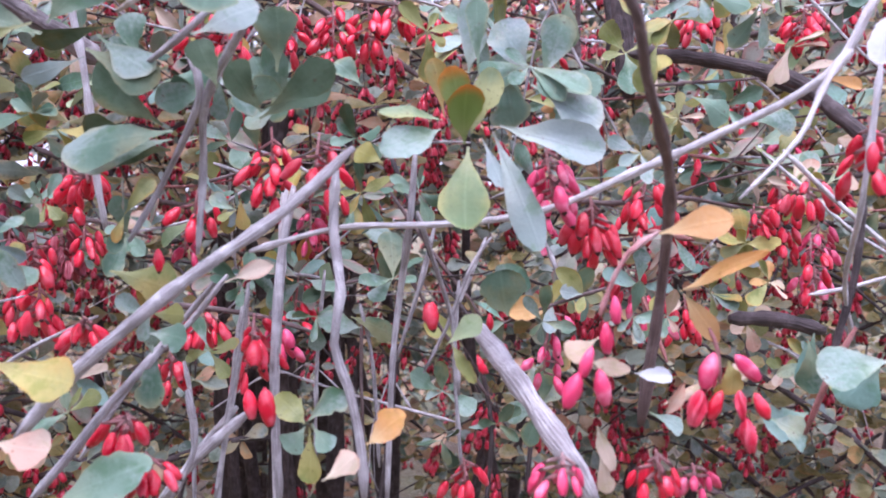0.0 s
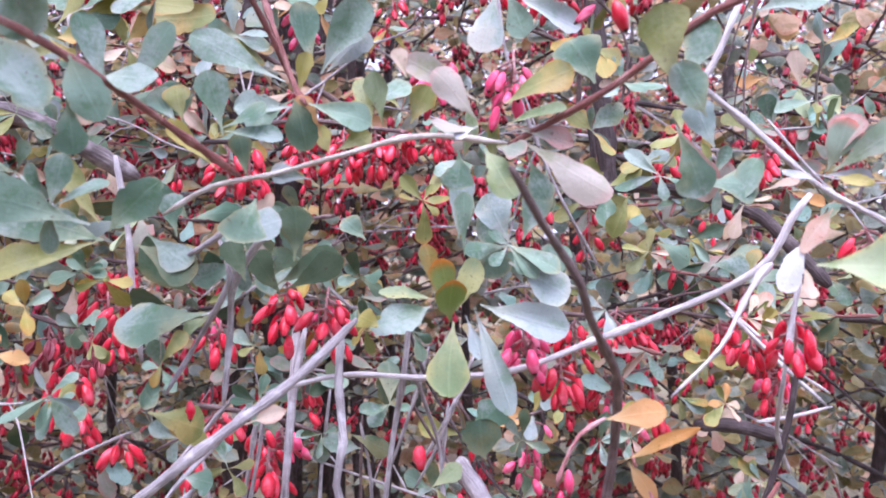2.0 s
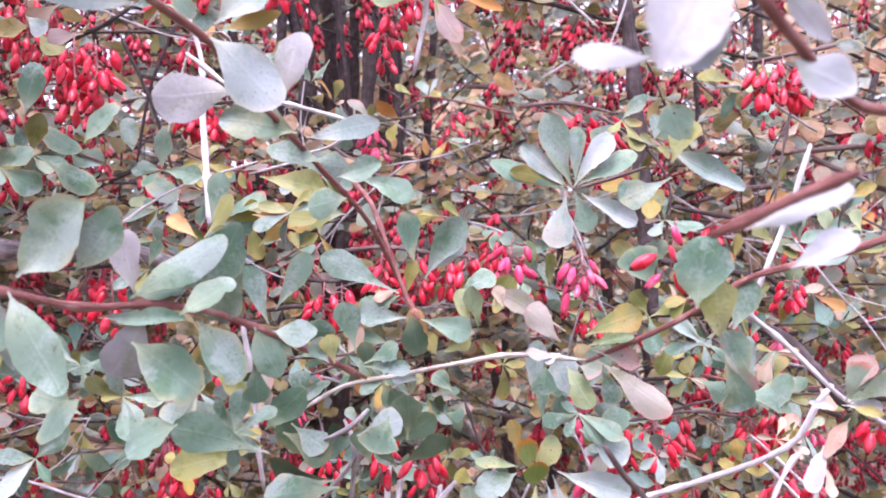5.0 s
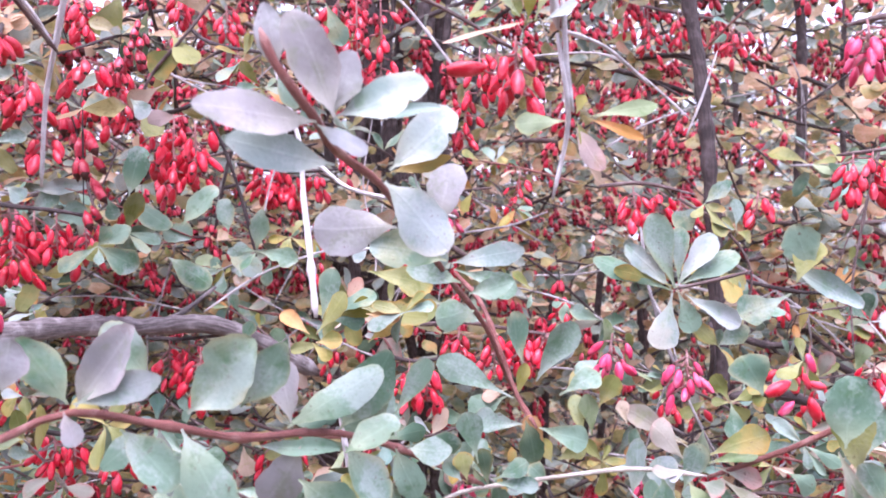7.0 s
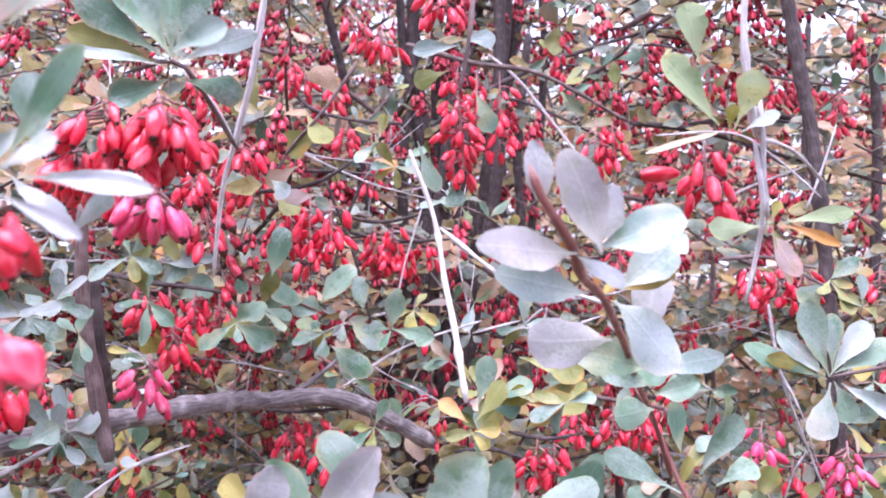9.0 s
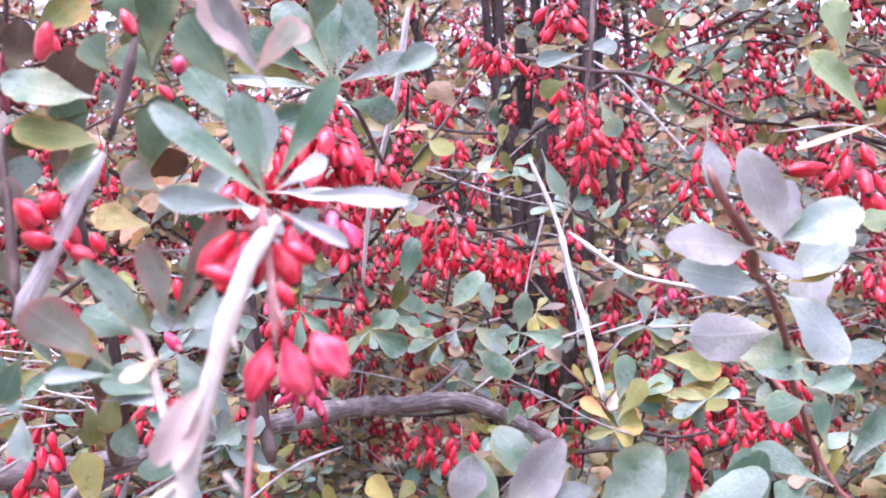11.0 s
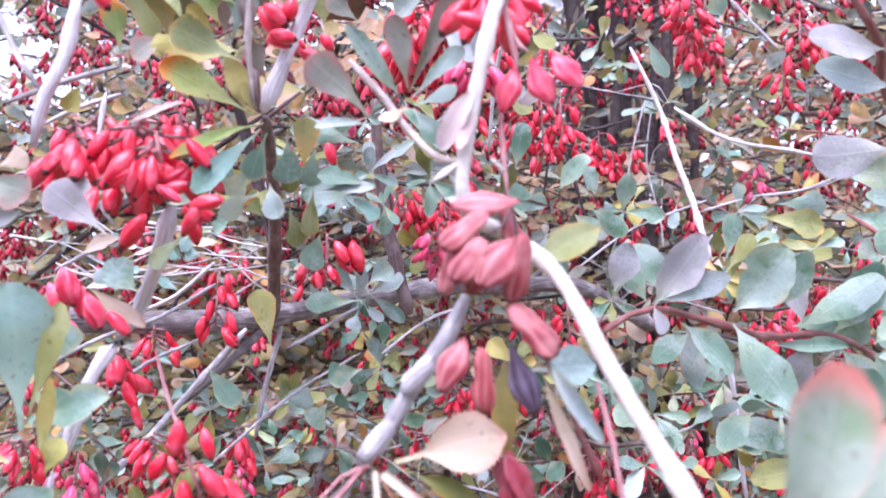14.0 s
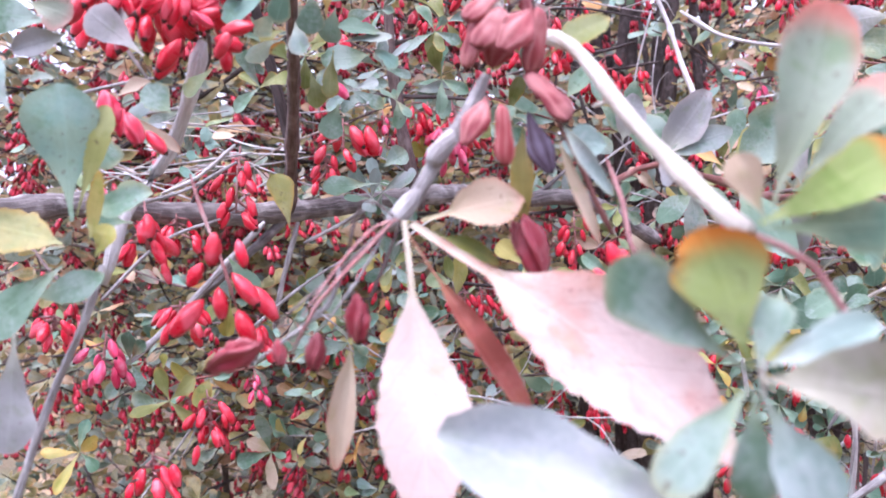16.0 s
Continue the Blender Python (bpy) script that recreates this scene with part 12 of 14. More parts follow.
leaf(b, "green", "o", (-0.1156, 0.2106, 1.2035), (-0.1127, 0.2151, 1.1965), 0.0055, (0.01, -0.85, -0.53))
leaf(b, "green", "o", (-0.1156, 0.2106, 1.2035), (-0.1076, 0.2025, 1.1982), 0.0054, (-0.37, -0.73, 0.57))
leaf(b, "green", "o", (-0.1156, 0.2106, 1.2035), (-0.1151, 0.2030, 1.2137), 0.0072, (0.54, -0.66, -0.52))
leaf(b, "green", "o", (-0.0865, 0.2218, 1.2104), (-0.0949, 0.2226, 1.2145), 0.0062, (0.06, -0.95, 0.30))
leaf(b, "olive", "o", (-0.0865, 0.2218, 1.2104), (-0.0917, 0.2196, 1.2074), 0.0040, (-0.05, -0.77, 0.64))
leaf(b, "green", "o", (-0.0865, 0.2218, 1.2104), (-0.0789, 0.2273, 1.2076), 0.0048, (0.61, -0.78, 0.14))
leaf(b, "green", "o", (-0.0865, 0.2218, 1.2104), (-0.0808, 0.2273, 1.2076), 0.0036, (0.74, -0.58, 0.34))
leaf(b, "green", "o", (-0.0865, 0.2218, 1.2104), (-0.0855, 0.2192, 1.2163), 0.0038, (-0.66, -0.72, -0.20))
leaf(b, "olive", "o", (-0.1091, 0.2105, 1.1797), (-0.0985, 0.2067, 1.1806), 0.0067, (-0.33, -0.81, 0.49))
leaf(b, "green", "o", (-0.1091, 0.2105, 1.1797), (-0.1022, 0.2021, 1.1855), 0.0052, (-0.71, -0.69, -0.15))
leaf(b, "olive", "o", (-0.1091, 0.2105, 1.1797), (-0.1097, 0.2047, 1.1882), 0.0048, (0.51, -0.73, -0.46))
leaf(b, "green", "o", (-0.1091, 0.2105, 1.1797), (-0.1188, 0.2085, 1.1843), 0.0067, (0.32, -0.90, 0.30))
leaf(b, "green", "o", (-0.1091, 0.2105, 1.1797), (-0.1128, 0.2099, 1.1718), 0.0063, (-0.25, -0.95, 0.19))
leaf(b, "green", "o", (-0.0395, 0.2330, 1.1884), (-0.0491, 0.2215, 1.1875), 0.0068, (0.58, -0.53, 0.62))
leaf(b, "green", "o", (-0.0395, 0.2330, 1.1884), (-0.0451, 0.2253, 1.1823), 0.0059, (0.35, -0.73, 0.59))
leaf(b, "green", "o", (-0.0395, 0.2330, 1.1884), (-0.0316, 0.2273, 1.1875), 0.0053, (-0.14, -0.34, 0.93))
leaf(b, "green", "o", (-0.0395, 0.2330, 1.1884), (-0.0303, 0.2367, 1.1952), 0.0066, (-0.31, -0.60, 0.74))
leaf(b, "green", "o", (-0.0395, 0.2330, 1.1884), (-0.0402, 0.2392, 1.2035), 0.0111, (0.44, -0.83, 0.36))
leaf(b, "dark", "o", (-0.0526, 0.2433, 1.2343), (-0.0438, 0.2446, 1.2286), 0.0067, (0.41, -0.78, 0.47))
leaf(b, "green", "o", (-0.0526, 0.2433, 1.2343), (-0.0439, 0.2338, 1.2370), 0.0064, (-0.56, -0.28, 0.78))
leaf(b, "dark", "o", (-0.0526, 0.2433, 1.2343), (-0.0545, 0.2324, 1.2434), 0.0055, (0.18, -0.65, -0.74))
leaf(b, "green", "o", (-0.0526, 0.2433, 1.2343), (-0.0582, 0.2395, 1.2390), 0.0042, (0.40, -0.88, -0.24))
leaf(b, "green", "o", (-0.0526, 0.2433, 1.2343), (-0.0597, 0.2377, 1.2320), 0.0056, (0.34, -0.69, 0.64))
leaf(b, "olive", "o", (0.1109, 0.2787, 1.2159), (0.1049, 0.2709, 1.2088), 0.0059, (-0.08, -0.64, 0.77))
leaf(b, "tan", "o", (0.1109, 0.2787, 1.2159), (0.1153, 0.2717, 1.2109), 0.0031, (-0.19, -0.64, 0.74))
leaf(b, "tan", "o", (0.1109, 0.2787, 1.2159), (0.1199, 0.2765, 1.2118), 0.0059, (0.13, -0.73, 0.67))
leaf(b, "yellow", "o", (0.1109, 0.2787, 1.2159), (0.1151, 0.2767, 1.2231), 0.0053, (-0.30, -0.95, -0.09))
leaf(b, "yellow", "o", (0.1109, 0.2787, 1.2159), (0.1099, 0.2702, 1.2239), 0.0042, (-0.94, -0.16, -0.30))
leaf(b, "tan", "o", (0.1109, 0.2787, 1.2159), (0.1128, 0.2817, 1.2300), 0.0082, (-0.61, -0.75, 0.24))
leaf(b, "olive", "o", (0.0953, 0.2979, 1.1973), (0.1031, 0.2975, 1.1994), 0.0054, (-0.11, -0.96, 0.24))
leaf(b, "yellow", "o", (0.0953, 0.2979, 1.1973), (0.1075, 0.2933, 1.1982), 0.0071, (-0.36, -0.93, 0.12))
leaf(b, "olive", "o", (0.0953, 0.2979, 1.1973), (0.0924, 0.2990, 1.2114), 0.0096, (-0.09, -0.99, 0.06))
leaf(b, "yellow", "o", (0.0953, 0.2979, 1.1973), (0.0836, 0.2951, 1.2009), 0.0078, (0.35, -0.77, 0.53))
leaf(b, "yellow", "o", (0.0953, 0.2979, 1.1973), (0.0894, 0.2913, 1.2031), 0.0053, (0.35, -0.78, -0.52))
leaf(b, "olive", "o", (0.0953, 0.2979, 1.1973), (0.0855, 0.2975, 1.1927), 0.0064, (-0.13, -0.93, 0.35))

b = branch("knobbly pale twig with a yellowing rosette and bright leaves")
stem(b, "pale", 0.0016, 0.0014, (-0.2975, -0.0108, 1.3836), (-0.2981, -0.0143, 1.3697), (-0.3010, -0.0174, 1.3603), (-0.3036, -0.0182, 1.3494))
stem(b, "grey", 0.0008, 0.0007, (-0.3278, -0.0034, 1.3874), (-0.3186, -0.0063, 1.3732), (-0.3096, -0.0092, 1.3637))
stem(b, "grey", 0.0009, 0.0007, (-0.3406, 0.0134, 1.3656), (-0.3240, 0.0181, 1.3717), (-0.3103, 0.0219, 1.3755))
stem(b, "brown", 0.0008, 0.0007, (-0.2719, 0.0530, 1.3719), (-0.2802, 0.0506, 1.3652), (-0.2899, 0.0583, 1.3617))
leaf(b, "green", "o", (-0.2629, 0.0240, 1.3553), (-0.2623, 0.0240, 1.3426), 0.0092, (0.29, -0.96, 0.02))
leaf(b, "green", "o", (-0.2598, 0.0352, 1.3521), (-0.2621, 0.0344, 1.3427), 0.0079, (0.49, -0.87, -0.05))
leaf(b, "olive", "o", (-0.2742, 0.0312, 1.3460), (-0.2833, 0.0286, 1.3430), 0.0088, (0.18, -0.95, 0.25))
leaf(b, "green", "o", (-0.2484, 0.0383, 1.3543), (-0.2665, 0.0335, 1.3592), 0.0096, (0.31, -0.91, 0.26))
leaf(b, "green", "o", (-0.2572, 0.0564, 1.3427), (-0.2721, 0.0524, 1.3411), 0.0096, (0.23, -0.94, 0.27))
leaf(b, "mauve", "o", (-0.2894, -0.0146, 1.3383), (-0.2987, -0.0171, 1.3397), 0.0093, (0.29, -0.87, 0.39))
leaf(b, "rosy", "o", (-0.3062, -0.0295, 1.3414), (-0.2975, -0.0272, 1.3376), 0.0099, (0.37, -0.87, 0.32))
leaf(b, "green", "o", (-0.2795, 0.0296, 1.3414), (-0.2863, 0.0279, 1.3493), 0.0073, (0.56, -0.77, 0.31))
leaf(b, "tan", "o", (-0.3033, -0.0286, 1.3438), (-0.2974, -0.0270, 1.3461), 0.0052, (0.21, -0.97, 0.15))
leaf(b, "green", "o", (-0.2751, 0.1131, 1.3049), (-0.2957, 0.1074, 1.3041), 0.0092, (0.23, -0.89, 0.40))
leaf(b, "green", "o", (-0.2729, 0.1138, 1.3113), (-0.2646, 0.1161, 1.3176), 0.0102, (0.13, -0.97, 0.20))
leaf(b, "silver", "o", (-0.2771, 0.1124, 1.3006), (-0.2793, 0.1117, 1.2942), 0.0078, (0.20, -0.98, 0.04))
leaf(b, "green", "o", (-0.2822, 0.1313, 1.2763), (-0.2954, 0.1276, 1.2719), 0.0120, (0.14, -0.93, 0.35))
leaf(b, "green", "o", (-0.3084, 0.1345, 1.2705), (-0.3119, 0.1333, 1.2588), 0.0134, (0.37, -0.93, -0.02))
leaf(b, "green", "o", (-0.2994, 0.1367, 1.2609), (-0.3063, 0.1347, 1.2516), 0.0139, (-0.09, -0.96, 0.28))
leaf(b, "olive", "o", (-0.3082, 0.1037, 1.2882), (-0.3122, 0.1031, 1.3096), 0.0121, (0.59, -0.80, 0.08))
leaf(b, "green", "o", (-0.3470, 0.1241, 1.2757), (-0.3357, 0.1268, 1.2591), 0.0121, (0.63, -0.71, 0.31))
cluster(b, "red", (-0.2776, -0.0111, 1.3523), (-0.2752, -0.0107, 1.3381), 8, 0.0110)
cluster(b, "red", (-0.2895, -0.0093, 1.3466), (-0.2870, -0.0088, 1.3374), 8, 0.0110)
cluster(b, "red", (-0.2874, -0.0033, 1.3567), (-0.2895, -0.0041, 1.3445), 9, 0.0110)
cluster(b, "red", (-0.3005, -0.0070, 1.3528), (-0.2993, -0.0068, 1.3460), 8, 0.0110)
berry(b, "red", (-0.2603, -0.0119, 1.3369), (-0.2685, -0.0141, 1.3354))
berry(b, "red", (-0.2653, -0.0133, 1.3364), (-0.2693, -0.0145, 1.3287))
berry(b, "red", (-0.2765, -0.0164, 1.3340), (-0.2820, -0.0180, 1.3263))
berry(b, "red", (-0.2741, -0.0156, 1.3383), (-0.2672, -0.0137, 1.3404))
berry(b, "red", (-0.2795, -0.0170, 1.3434), (-0.2867, -0.0190, 1.3391))
berry(b, "rose", (-0.2687, -0.0152, 1.3363), (-0.2741, -0.0166, 1.3401))
stem(b, "grey", 0.0015, 0.0014, (-0.2016, -0.0367, 1.3187), (-0.2049, -0.0377, 1.3115), (-0.2096, -0.0391, 1.3047), (-0.2129, -0.0401, 1.2990), (-0.2169, -0.0424, 1.2920))
stem(b, "grey", 0.0017, 0.002, (-0.2068, -0.0383, 1.3086), (-0.2089, -0.0399, 1.3058), (-0.2112, -0.0406, 1.3025))
stem(b, "grey", 0.0016, 0.0019, (-0.2131, -0.0412, 1.2982), (-0.2159, -0.0421, 1.2944), (-0.2187, -0.0429, 1.2910))

b = branch("brown twig with olive and brownish turning leaves, darkened for shade, and ripe berries")
stem(b, "brown", 0.0012, 0.001, (-0.2442, 0.0193, 1.4181), (-0.2466, 0.0191, 1.4072), (-0.2496, 0.0188, 1.3963))
stem(b, "tawny", 0.0007, 0.0006, (-0.2567, -0.0032, 1.3981), (-0.2584, -0.0031, 1.3863), (-0.2592, -0.0029, 1.3735), (-0.2585, -0.0023, 1.3585))
leaf(b, "green", "o", (-0.2473, 0.0089, 1.4031), (-0.2648, 0.0051, 1.4064), 0.0100, (0.27, -0.86, 0.43))
# dark and russet leaves carry shade in their colour and face down
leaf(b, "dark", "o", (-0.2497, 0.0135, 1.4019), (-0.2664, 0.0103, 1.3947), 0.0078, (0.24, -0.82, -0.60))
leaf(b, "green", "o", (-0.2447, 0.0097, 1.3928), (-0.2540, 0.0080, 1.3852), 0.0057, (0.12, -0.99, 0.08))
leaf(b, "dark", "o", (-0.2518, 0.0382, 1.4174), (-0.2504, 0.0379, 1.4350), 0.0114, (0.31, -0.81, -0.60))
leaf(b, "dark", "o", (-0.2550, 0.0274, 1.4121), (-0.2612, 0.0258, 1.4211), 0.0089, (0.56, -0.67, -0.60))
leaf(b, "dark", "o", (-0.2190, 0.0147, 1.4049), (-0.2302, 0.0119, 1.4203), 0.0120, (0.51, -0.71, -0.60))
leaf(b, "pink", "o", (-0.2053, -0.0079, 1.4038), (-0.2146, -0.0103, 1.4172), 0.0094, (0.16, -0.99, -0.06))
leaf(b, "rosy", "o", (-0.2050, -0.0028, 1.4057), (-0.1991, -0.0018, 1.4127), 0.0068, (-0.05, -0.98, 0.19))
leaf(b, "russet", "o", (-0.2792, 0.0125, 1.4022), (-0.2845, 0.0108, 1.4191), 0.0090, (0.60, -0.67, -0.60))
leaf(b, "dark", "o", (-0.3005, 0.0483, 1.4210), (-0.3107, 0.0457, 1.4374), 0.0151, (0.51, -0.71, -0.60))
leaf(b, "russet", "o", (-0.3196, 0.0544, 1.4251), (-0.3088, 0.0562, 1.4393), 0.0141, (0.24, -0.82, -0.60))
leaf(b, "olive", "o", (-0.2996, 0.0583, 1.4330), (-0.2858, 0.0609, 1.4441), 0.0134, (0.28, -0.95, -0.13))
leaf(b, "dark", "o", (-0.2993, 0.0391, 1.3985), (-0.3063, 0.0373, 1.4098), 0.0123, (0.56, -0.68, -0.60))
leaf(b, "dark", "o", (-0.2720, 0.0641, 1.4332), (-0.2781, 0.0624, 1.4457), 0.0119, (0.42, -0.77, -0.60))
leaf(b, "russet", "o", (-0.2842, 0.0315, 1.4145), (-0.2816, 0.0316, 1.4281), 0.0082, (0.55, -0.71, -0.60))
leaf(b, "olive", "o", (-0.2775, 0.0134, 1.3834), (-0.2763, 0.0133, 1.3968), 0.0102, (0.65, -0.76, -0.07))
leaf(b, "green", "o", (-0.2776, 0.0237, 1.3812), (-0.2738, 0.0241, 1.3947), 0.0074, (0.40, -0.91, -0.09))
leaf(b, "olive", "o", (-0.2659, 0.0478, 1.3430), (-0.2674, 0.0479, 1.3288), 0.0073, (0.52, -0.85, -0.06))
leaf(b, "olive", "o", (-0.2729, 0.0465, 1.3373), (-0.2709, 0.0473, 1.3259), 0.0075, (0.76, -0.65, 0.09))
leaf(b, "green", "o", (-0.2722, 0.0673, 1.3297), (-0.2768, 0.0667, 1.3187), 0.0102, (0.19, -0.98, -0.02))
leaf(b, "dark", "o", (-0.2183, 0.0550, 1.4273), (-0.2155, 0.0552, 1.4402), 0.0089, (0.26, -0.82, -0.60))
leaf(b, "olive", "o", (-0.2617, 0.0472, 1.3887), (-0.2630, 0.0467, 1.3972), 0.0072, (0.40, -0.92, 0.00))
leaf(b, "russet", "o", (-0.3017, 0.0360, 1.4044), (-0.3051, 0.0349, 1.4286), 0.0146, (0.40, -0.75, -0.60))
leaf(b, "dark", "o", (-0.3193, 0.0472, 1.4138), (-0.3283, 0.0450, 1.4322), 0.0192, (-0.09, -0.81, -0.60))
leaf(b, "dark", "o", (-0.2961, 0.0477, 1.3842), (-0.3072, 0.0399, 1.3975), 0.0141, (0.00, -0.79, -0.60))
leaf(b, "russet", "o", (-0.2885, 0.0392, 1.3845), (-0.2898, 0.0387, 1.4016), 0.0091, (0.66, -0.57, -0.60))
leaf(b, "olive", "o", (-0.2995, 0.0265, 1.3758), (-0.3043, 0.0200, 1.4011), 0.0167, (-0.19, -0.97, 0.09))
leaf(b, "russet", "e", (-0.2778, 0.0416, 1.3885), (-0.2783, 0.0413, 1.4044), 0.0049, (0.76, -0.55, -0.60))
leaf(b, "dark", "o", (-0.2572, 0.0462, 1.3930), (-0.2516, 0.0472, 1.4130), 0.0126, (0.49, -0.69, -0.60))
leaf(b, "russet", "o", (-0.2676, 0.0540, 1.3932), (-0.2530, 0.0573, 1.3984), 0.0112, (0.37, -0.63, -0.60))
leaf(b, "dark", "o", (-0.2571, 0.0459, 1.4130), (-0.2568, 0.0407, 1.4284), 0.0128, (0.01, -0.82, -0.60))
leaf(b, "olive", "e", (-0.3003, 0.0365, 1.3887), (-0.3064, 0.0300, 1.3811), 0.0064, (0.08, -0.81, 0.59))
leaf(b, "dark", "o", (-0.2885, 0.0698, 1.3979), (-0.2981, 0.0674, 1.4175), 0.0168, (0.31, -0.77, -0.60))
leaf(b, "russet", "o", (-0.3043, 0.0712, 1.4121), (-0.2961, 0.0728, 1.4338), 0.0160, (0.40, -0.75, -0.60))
# dark berries: red ones with shade put into the colour
berry(b, "dark", (-0.2889, 0.0284, 1.4201), (-0.2880, 0.0284, 1.4095), 1.20)
berry(b, "dark", (-0.2849, 0.0293, 1.4198), (-0.2873, 0.0285, 1.4103), 1.10)
berry(b, "dark", (-0.2847, 0.0244, 1.4088), (-0.2878, 0.0233, 1.4037), 1.00)
berry(b, "dark", (-0.2898, 0.0385, 1.4164), (-0.2868, 0.0389, 1.4083), 1.10)
berry(b, "dark", (-0.2863, 0.0392, 1.4251), (-0.2833, 0.0395, 1.4200), 1.10)
berry(b, "red", (-0.2810, 0.0404, 1.4272), (-0.2780, 0.0407, 1.4220), 1.10)
berry(b, "red", (-0.2570, 0.0066, 1.4099), (-0.2551, 0.0068, 1.4187))
berry(b, "dark", (-0.2715, 0.0038, 1.4047), (-0.2651, 0.0050, 1.4091))
berry(b, "red", (-0.2762, 0.0077, 1.4100), (-0.2708, 0.0088, 1.4139))
berry(b, "dark", (-0.2745, 0.0080, 1.4123), (-0.2676, 0.0094, 1.4141))
berry(b, "red", (-0.2471, 0.0185, 1.4242), (-0.2442, 0.0193, 1.4181))
cluster(b, "red", (-0.2094, 0.2390, 1.4874), (-0.1961, 0.2423, 1.4685), 8, 0.0100)
berry(b, "red", (-0.2577, 0.0021, 1.3825), (-0.2525, 0.0030, 1.3769), 1.35)
berry(b, "red", (-0.2518, 0.0054, 1.3846), (-0.2532, 0.0048, 1.3784), 1.30)
berry(b, "red", (-0.2569, 0.0023, 1.3758), (-0.2499, 0.0036, 1.3740), 1.20)
berry(b, "red", (-0.2537, 0.0113, 1.3739), (-0.2474, 0.0124, 1.3707), 1.20)
berry(b, "red", (-0.2506, 0.0130, 1.3715), (-0.2458, 0.0138, 1.3677), 1.20)
berry(b, "dark", (-0.2600, 0.0150, 1.3710), (-0.2563, 0.0156, 1.3664), 1.20)
berry(b, "red", (-0.2605, 0.0199, 1.3803), (-0.2571, 0.0204, 1.3738), 1.20)
berry(b, "red", (-0.3100, 0.0340, 1.4115), (-0.3080, 0.0341, 1.4043), 1.20)
berry(b, "red", (-0.3142, 0.0331, 1.4122), (-0.3141, 0.0327, 1.4057), 1.20)
berry(b, "red", (-0.3051, 0.0351, 1.4101), (-0.3028, 0.0353, 1.4043), 1.10)
berry(b, "red", (-0.2442, 0.0284, 1.4103), (-0.2403, 0.0289, 1.4064), 1.20)
leaf(b, "rosy", "o", (-0.2486, 0.0379, 1.3874), (-0.2541, 0.0315, 1.3926), 0.0091, (0.30, -0.86, 0.39))

b = branch("low branch with some leaves darkened for shade and red berries")
stem(b, "dark", 0.0014, 0.001, (-0.1584, 0.3323, 1.2668), (-0.1379, 0.3326, 1.2696), (-0.1148, 0.3326, 1.2647))
stem(b, "dark", 0.0024, 0.0022, (0.0692, 0.3963, 1.2975), (0.0962, 0.3963, 1.2903), (0.1202, 0.3965, 1.2891), (0.1623, 0.3960, 1.2686))
stem(b, "dark", 0.0014, 0.0012, (0.0066, 0.3695, 1.1709), (0.0296, 0.3689, 1.1541), (0.0186, 0.3669, 1.1141), (0.0133, 0.3649, 1.0742))
# leaves given the dark tone have the bush's shade in their colour
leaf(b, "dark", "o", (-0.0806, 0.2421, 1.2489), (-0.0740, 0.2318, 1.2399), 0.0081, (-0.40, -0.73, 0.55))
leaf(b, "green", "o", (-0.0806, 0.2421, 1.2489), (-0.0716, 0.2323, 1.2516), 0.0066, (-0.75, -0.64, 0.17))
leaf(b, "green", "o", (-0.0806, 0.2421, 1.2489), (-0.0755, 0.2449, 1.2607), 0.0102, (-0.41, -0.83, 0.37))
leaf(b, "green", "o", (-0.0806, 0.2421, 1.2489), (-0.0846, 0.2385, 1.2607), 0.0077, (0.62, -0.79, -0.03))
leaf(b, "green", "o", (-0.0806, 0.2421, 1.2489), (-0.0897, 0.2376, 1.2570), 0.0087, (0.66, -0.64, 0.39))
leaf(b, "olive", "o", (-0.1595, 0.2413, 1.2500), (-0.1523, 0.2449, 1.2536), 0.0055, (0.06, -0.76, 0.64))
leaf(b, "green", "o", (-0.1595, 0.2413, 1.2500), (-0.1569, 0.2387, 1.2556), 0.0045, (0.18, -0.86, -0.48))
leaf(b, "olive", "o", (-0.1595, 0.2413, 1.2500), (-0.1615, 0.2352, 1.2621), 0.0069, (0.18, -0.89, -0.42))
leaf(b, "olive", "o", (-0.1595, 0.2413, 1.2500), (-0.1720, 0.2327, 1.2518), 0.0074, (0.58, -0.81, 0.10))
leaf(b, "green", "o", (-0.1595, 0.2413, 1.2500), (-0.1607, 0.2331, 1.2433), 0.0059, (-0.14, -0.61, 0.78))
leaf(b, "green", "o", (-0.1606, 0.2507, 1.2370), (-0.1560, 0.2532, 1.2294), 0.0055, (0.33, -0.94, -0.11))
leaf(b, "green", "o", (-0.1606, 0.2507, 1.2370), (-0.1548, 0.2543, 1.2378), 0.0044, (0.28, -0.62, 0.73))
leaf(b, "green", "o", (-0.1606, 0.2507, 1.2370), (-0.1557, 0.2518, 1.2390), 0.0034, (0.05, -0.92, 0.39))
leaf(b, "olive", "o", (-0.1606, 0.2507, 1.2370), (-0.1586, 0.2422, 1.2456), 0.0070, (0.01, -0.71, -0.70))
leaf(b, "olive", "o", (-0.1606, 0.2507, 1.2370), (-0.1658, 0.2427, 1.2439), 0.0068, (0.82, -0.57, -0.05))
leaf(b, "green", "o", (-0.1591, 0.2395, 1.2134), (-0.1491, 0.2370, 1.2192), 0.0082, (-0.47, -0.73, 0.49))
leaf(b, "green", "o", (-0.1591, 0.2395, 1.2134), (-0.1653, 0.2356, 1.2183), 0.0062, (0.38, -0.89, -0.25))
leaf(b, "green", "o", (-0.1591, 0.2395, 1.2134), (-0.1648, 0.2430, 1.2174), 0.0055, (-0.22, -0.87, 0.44))
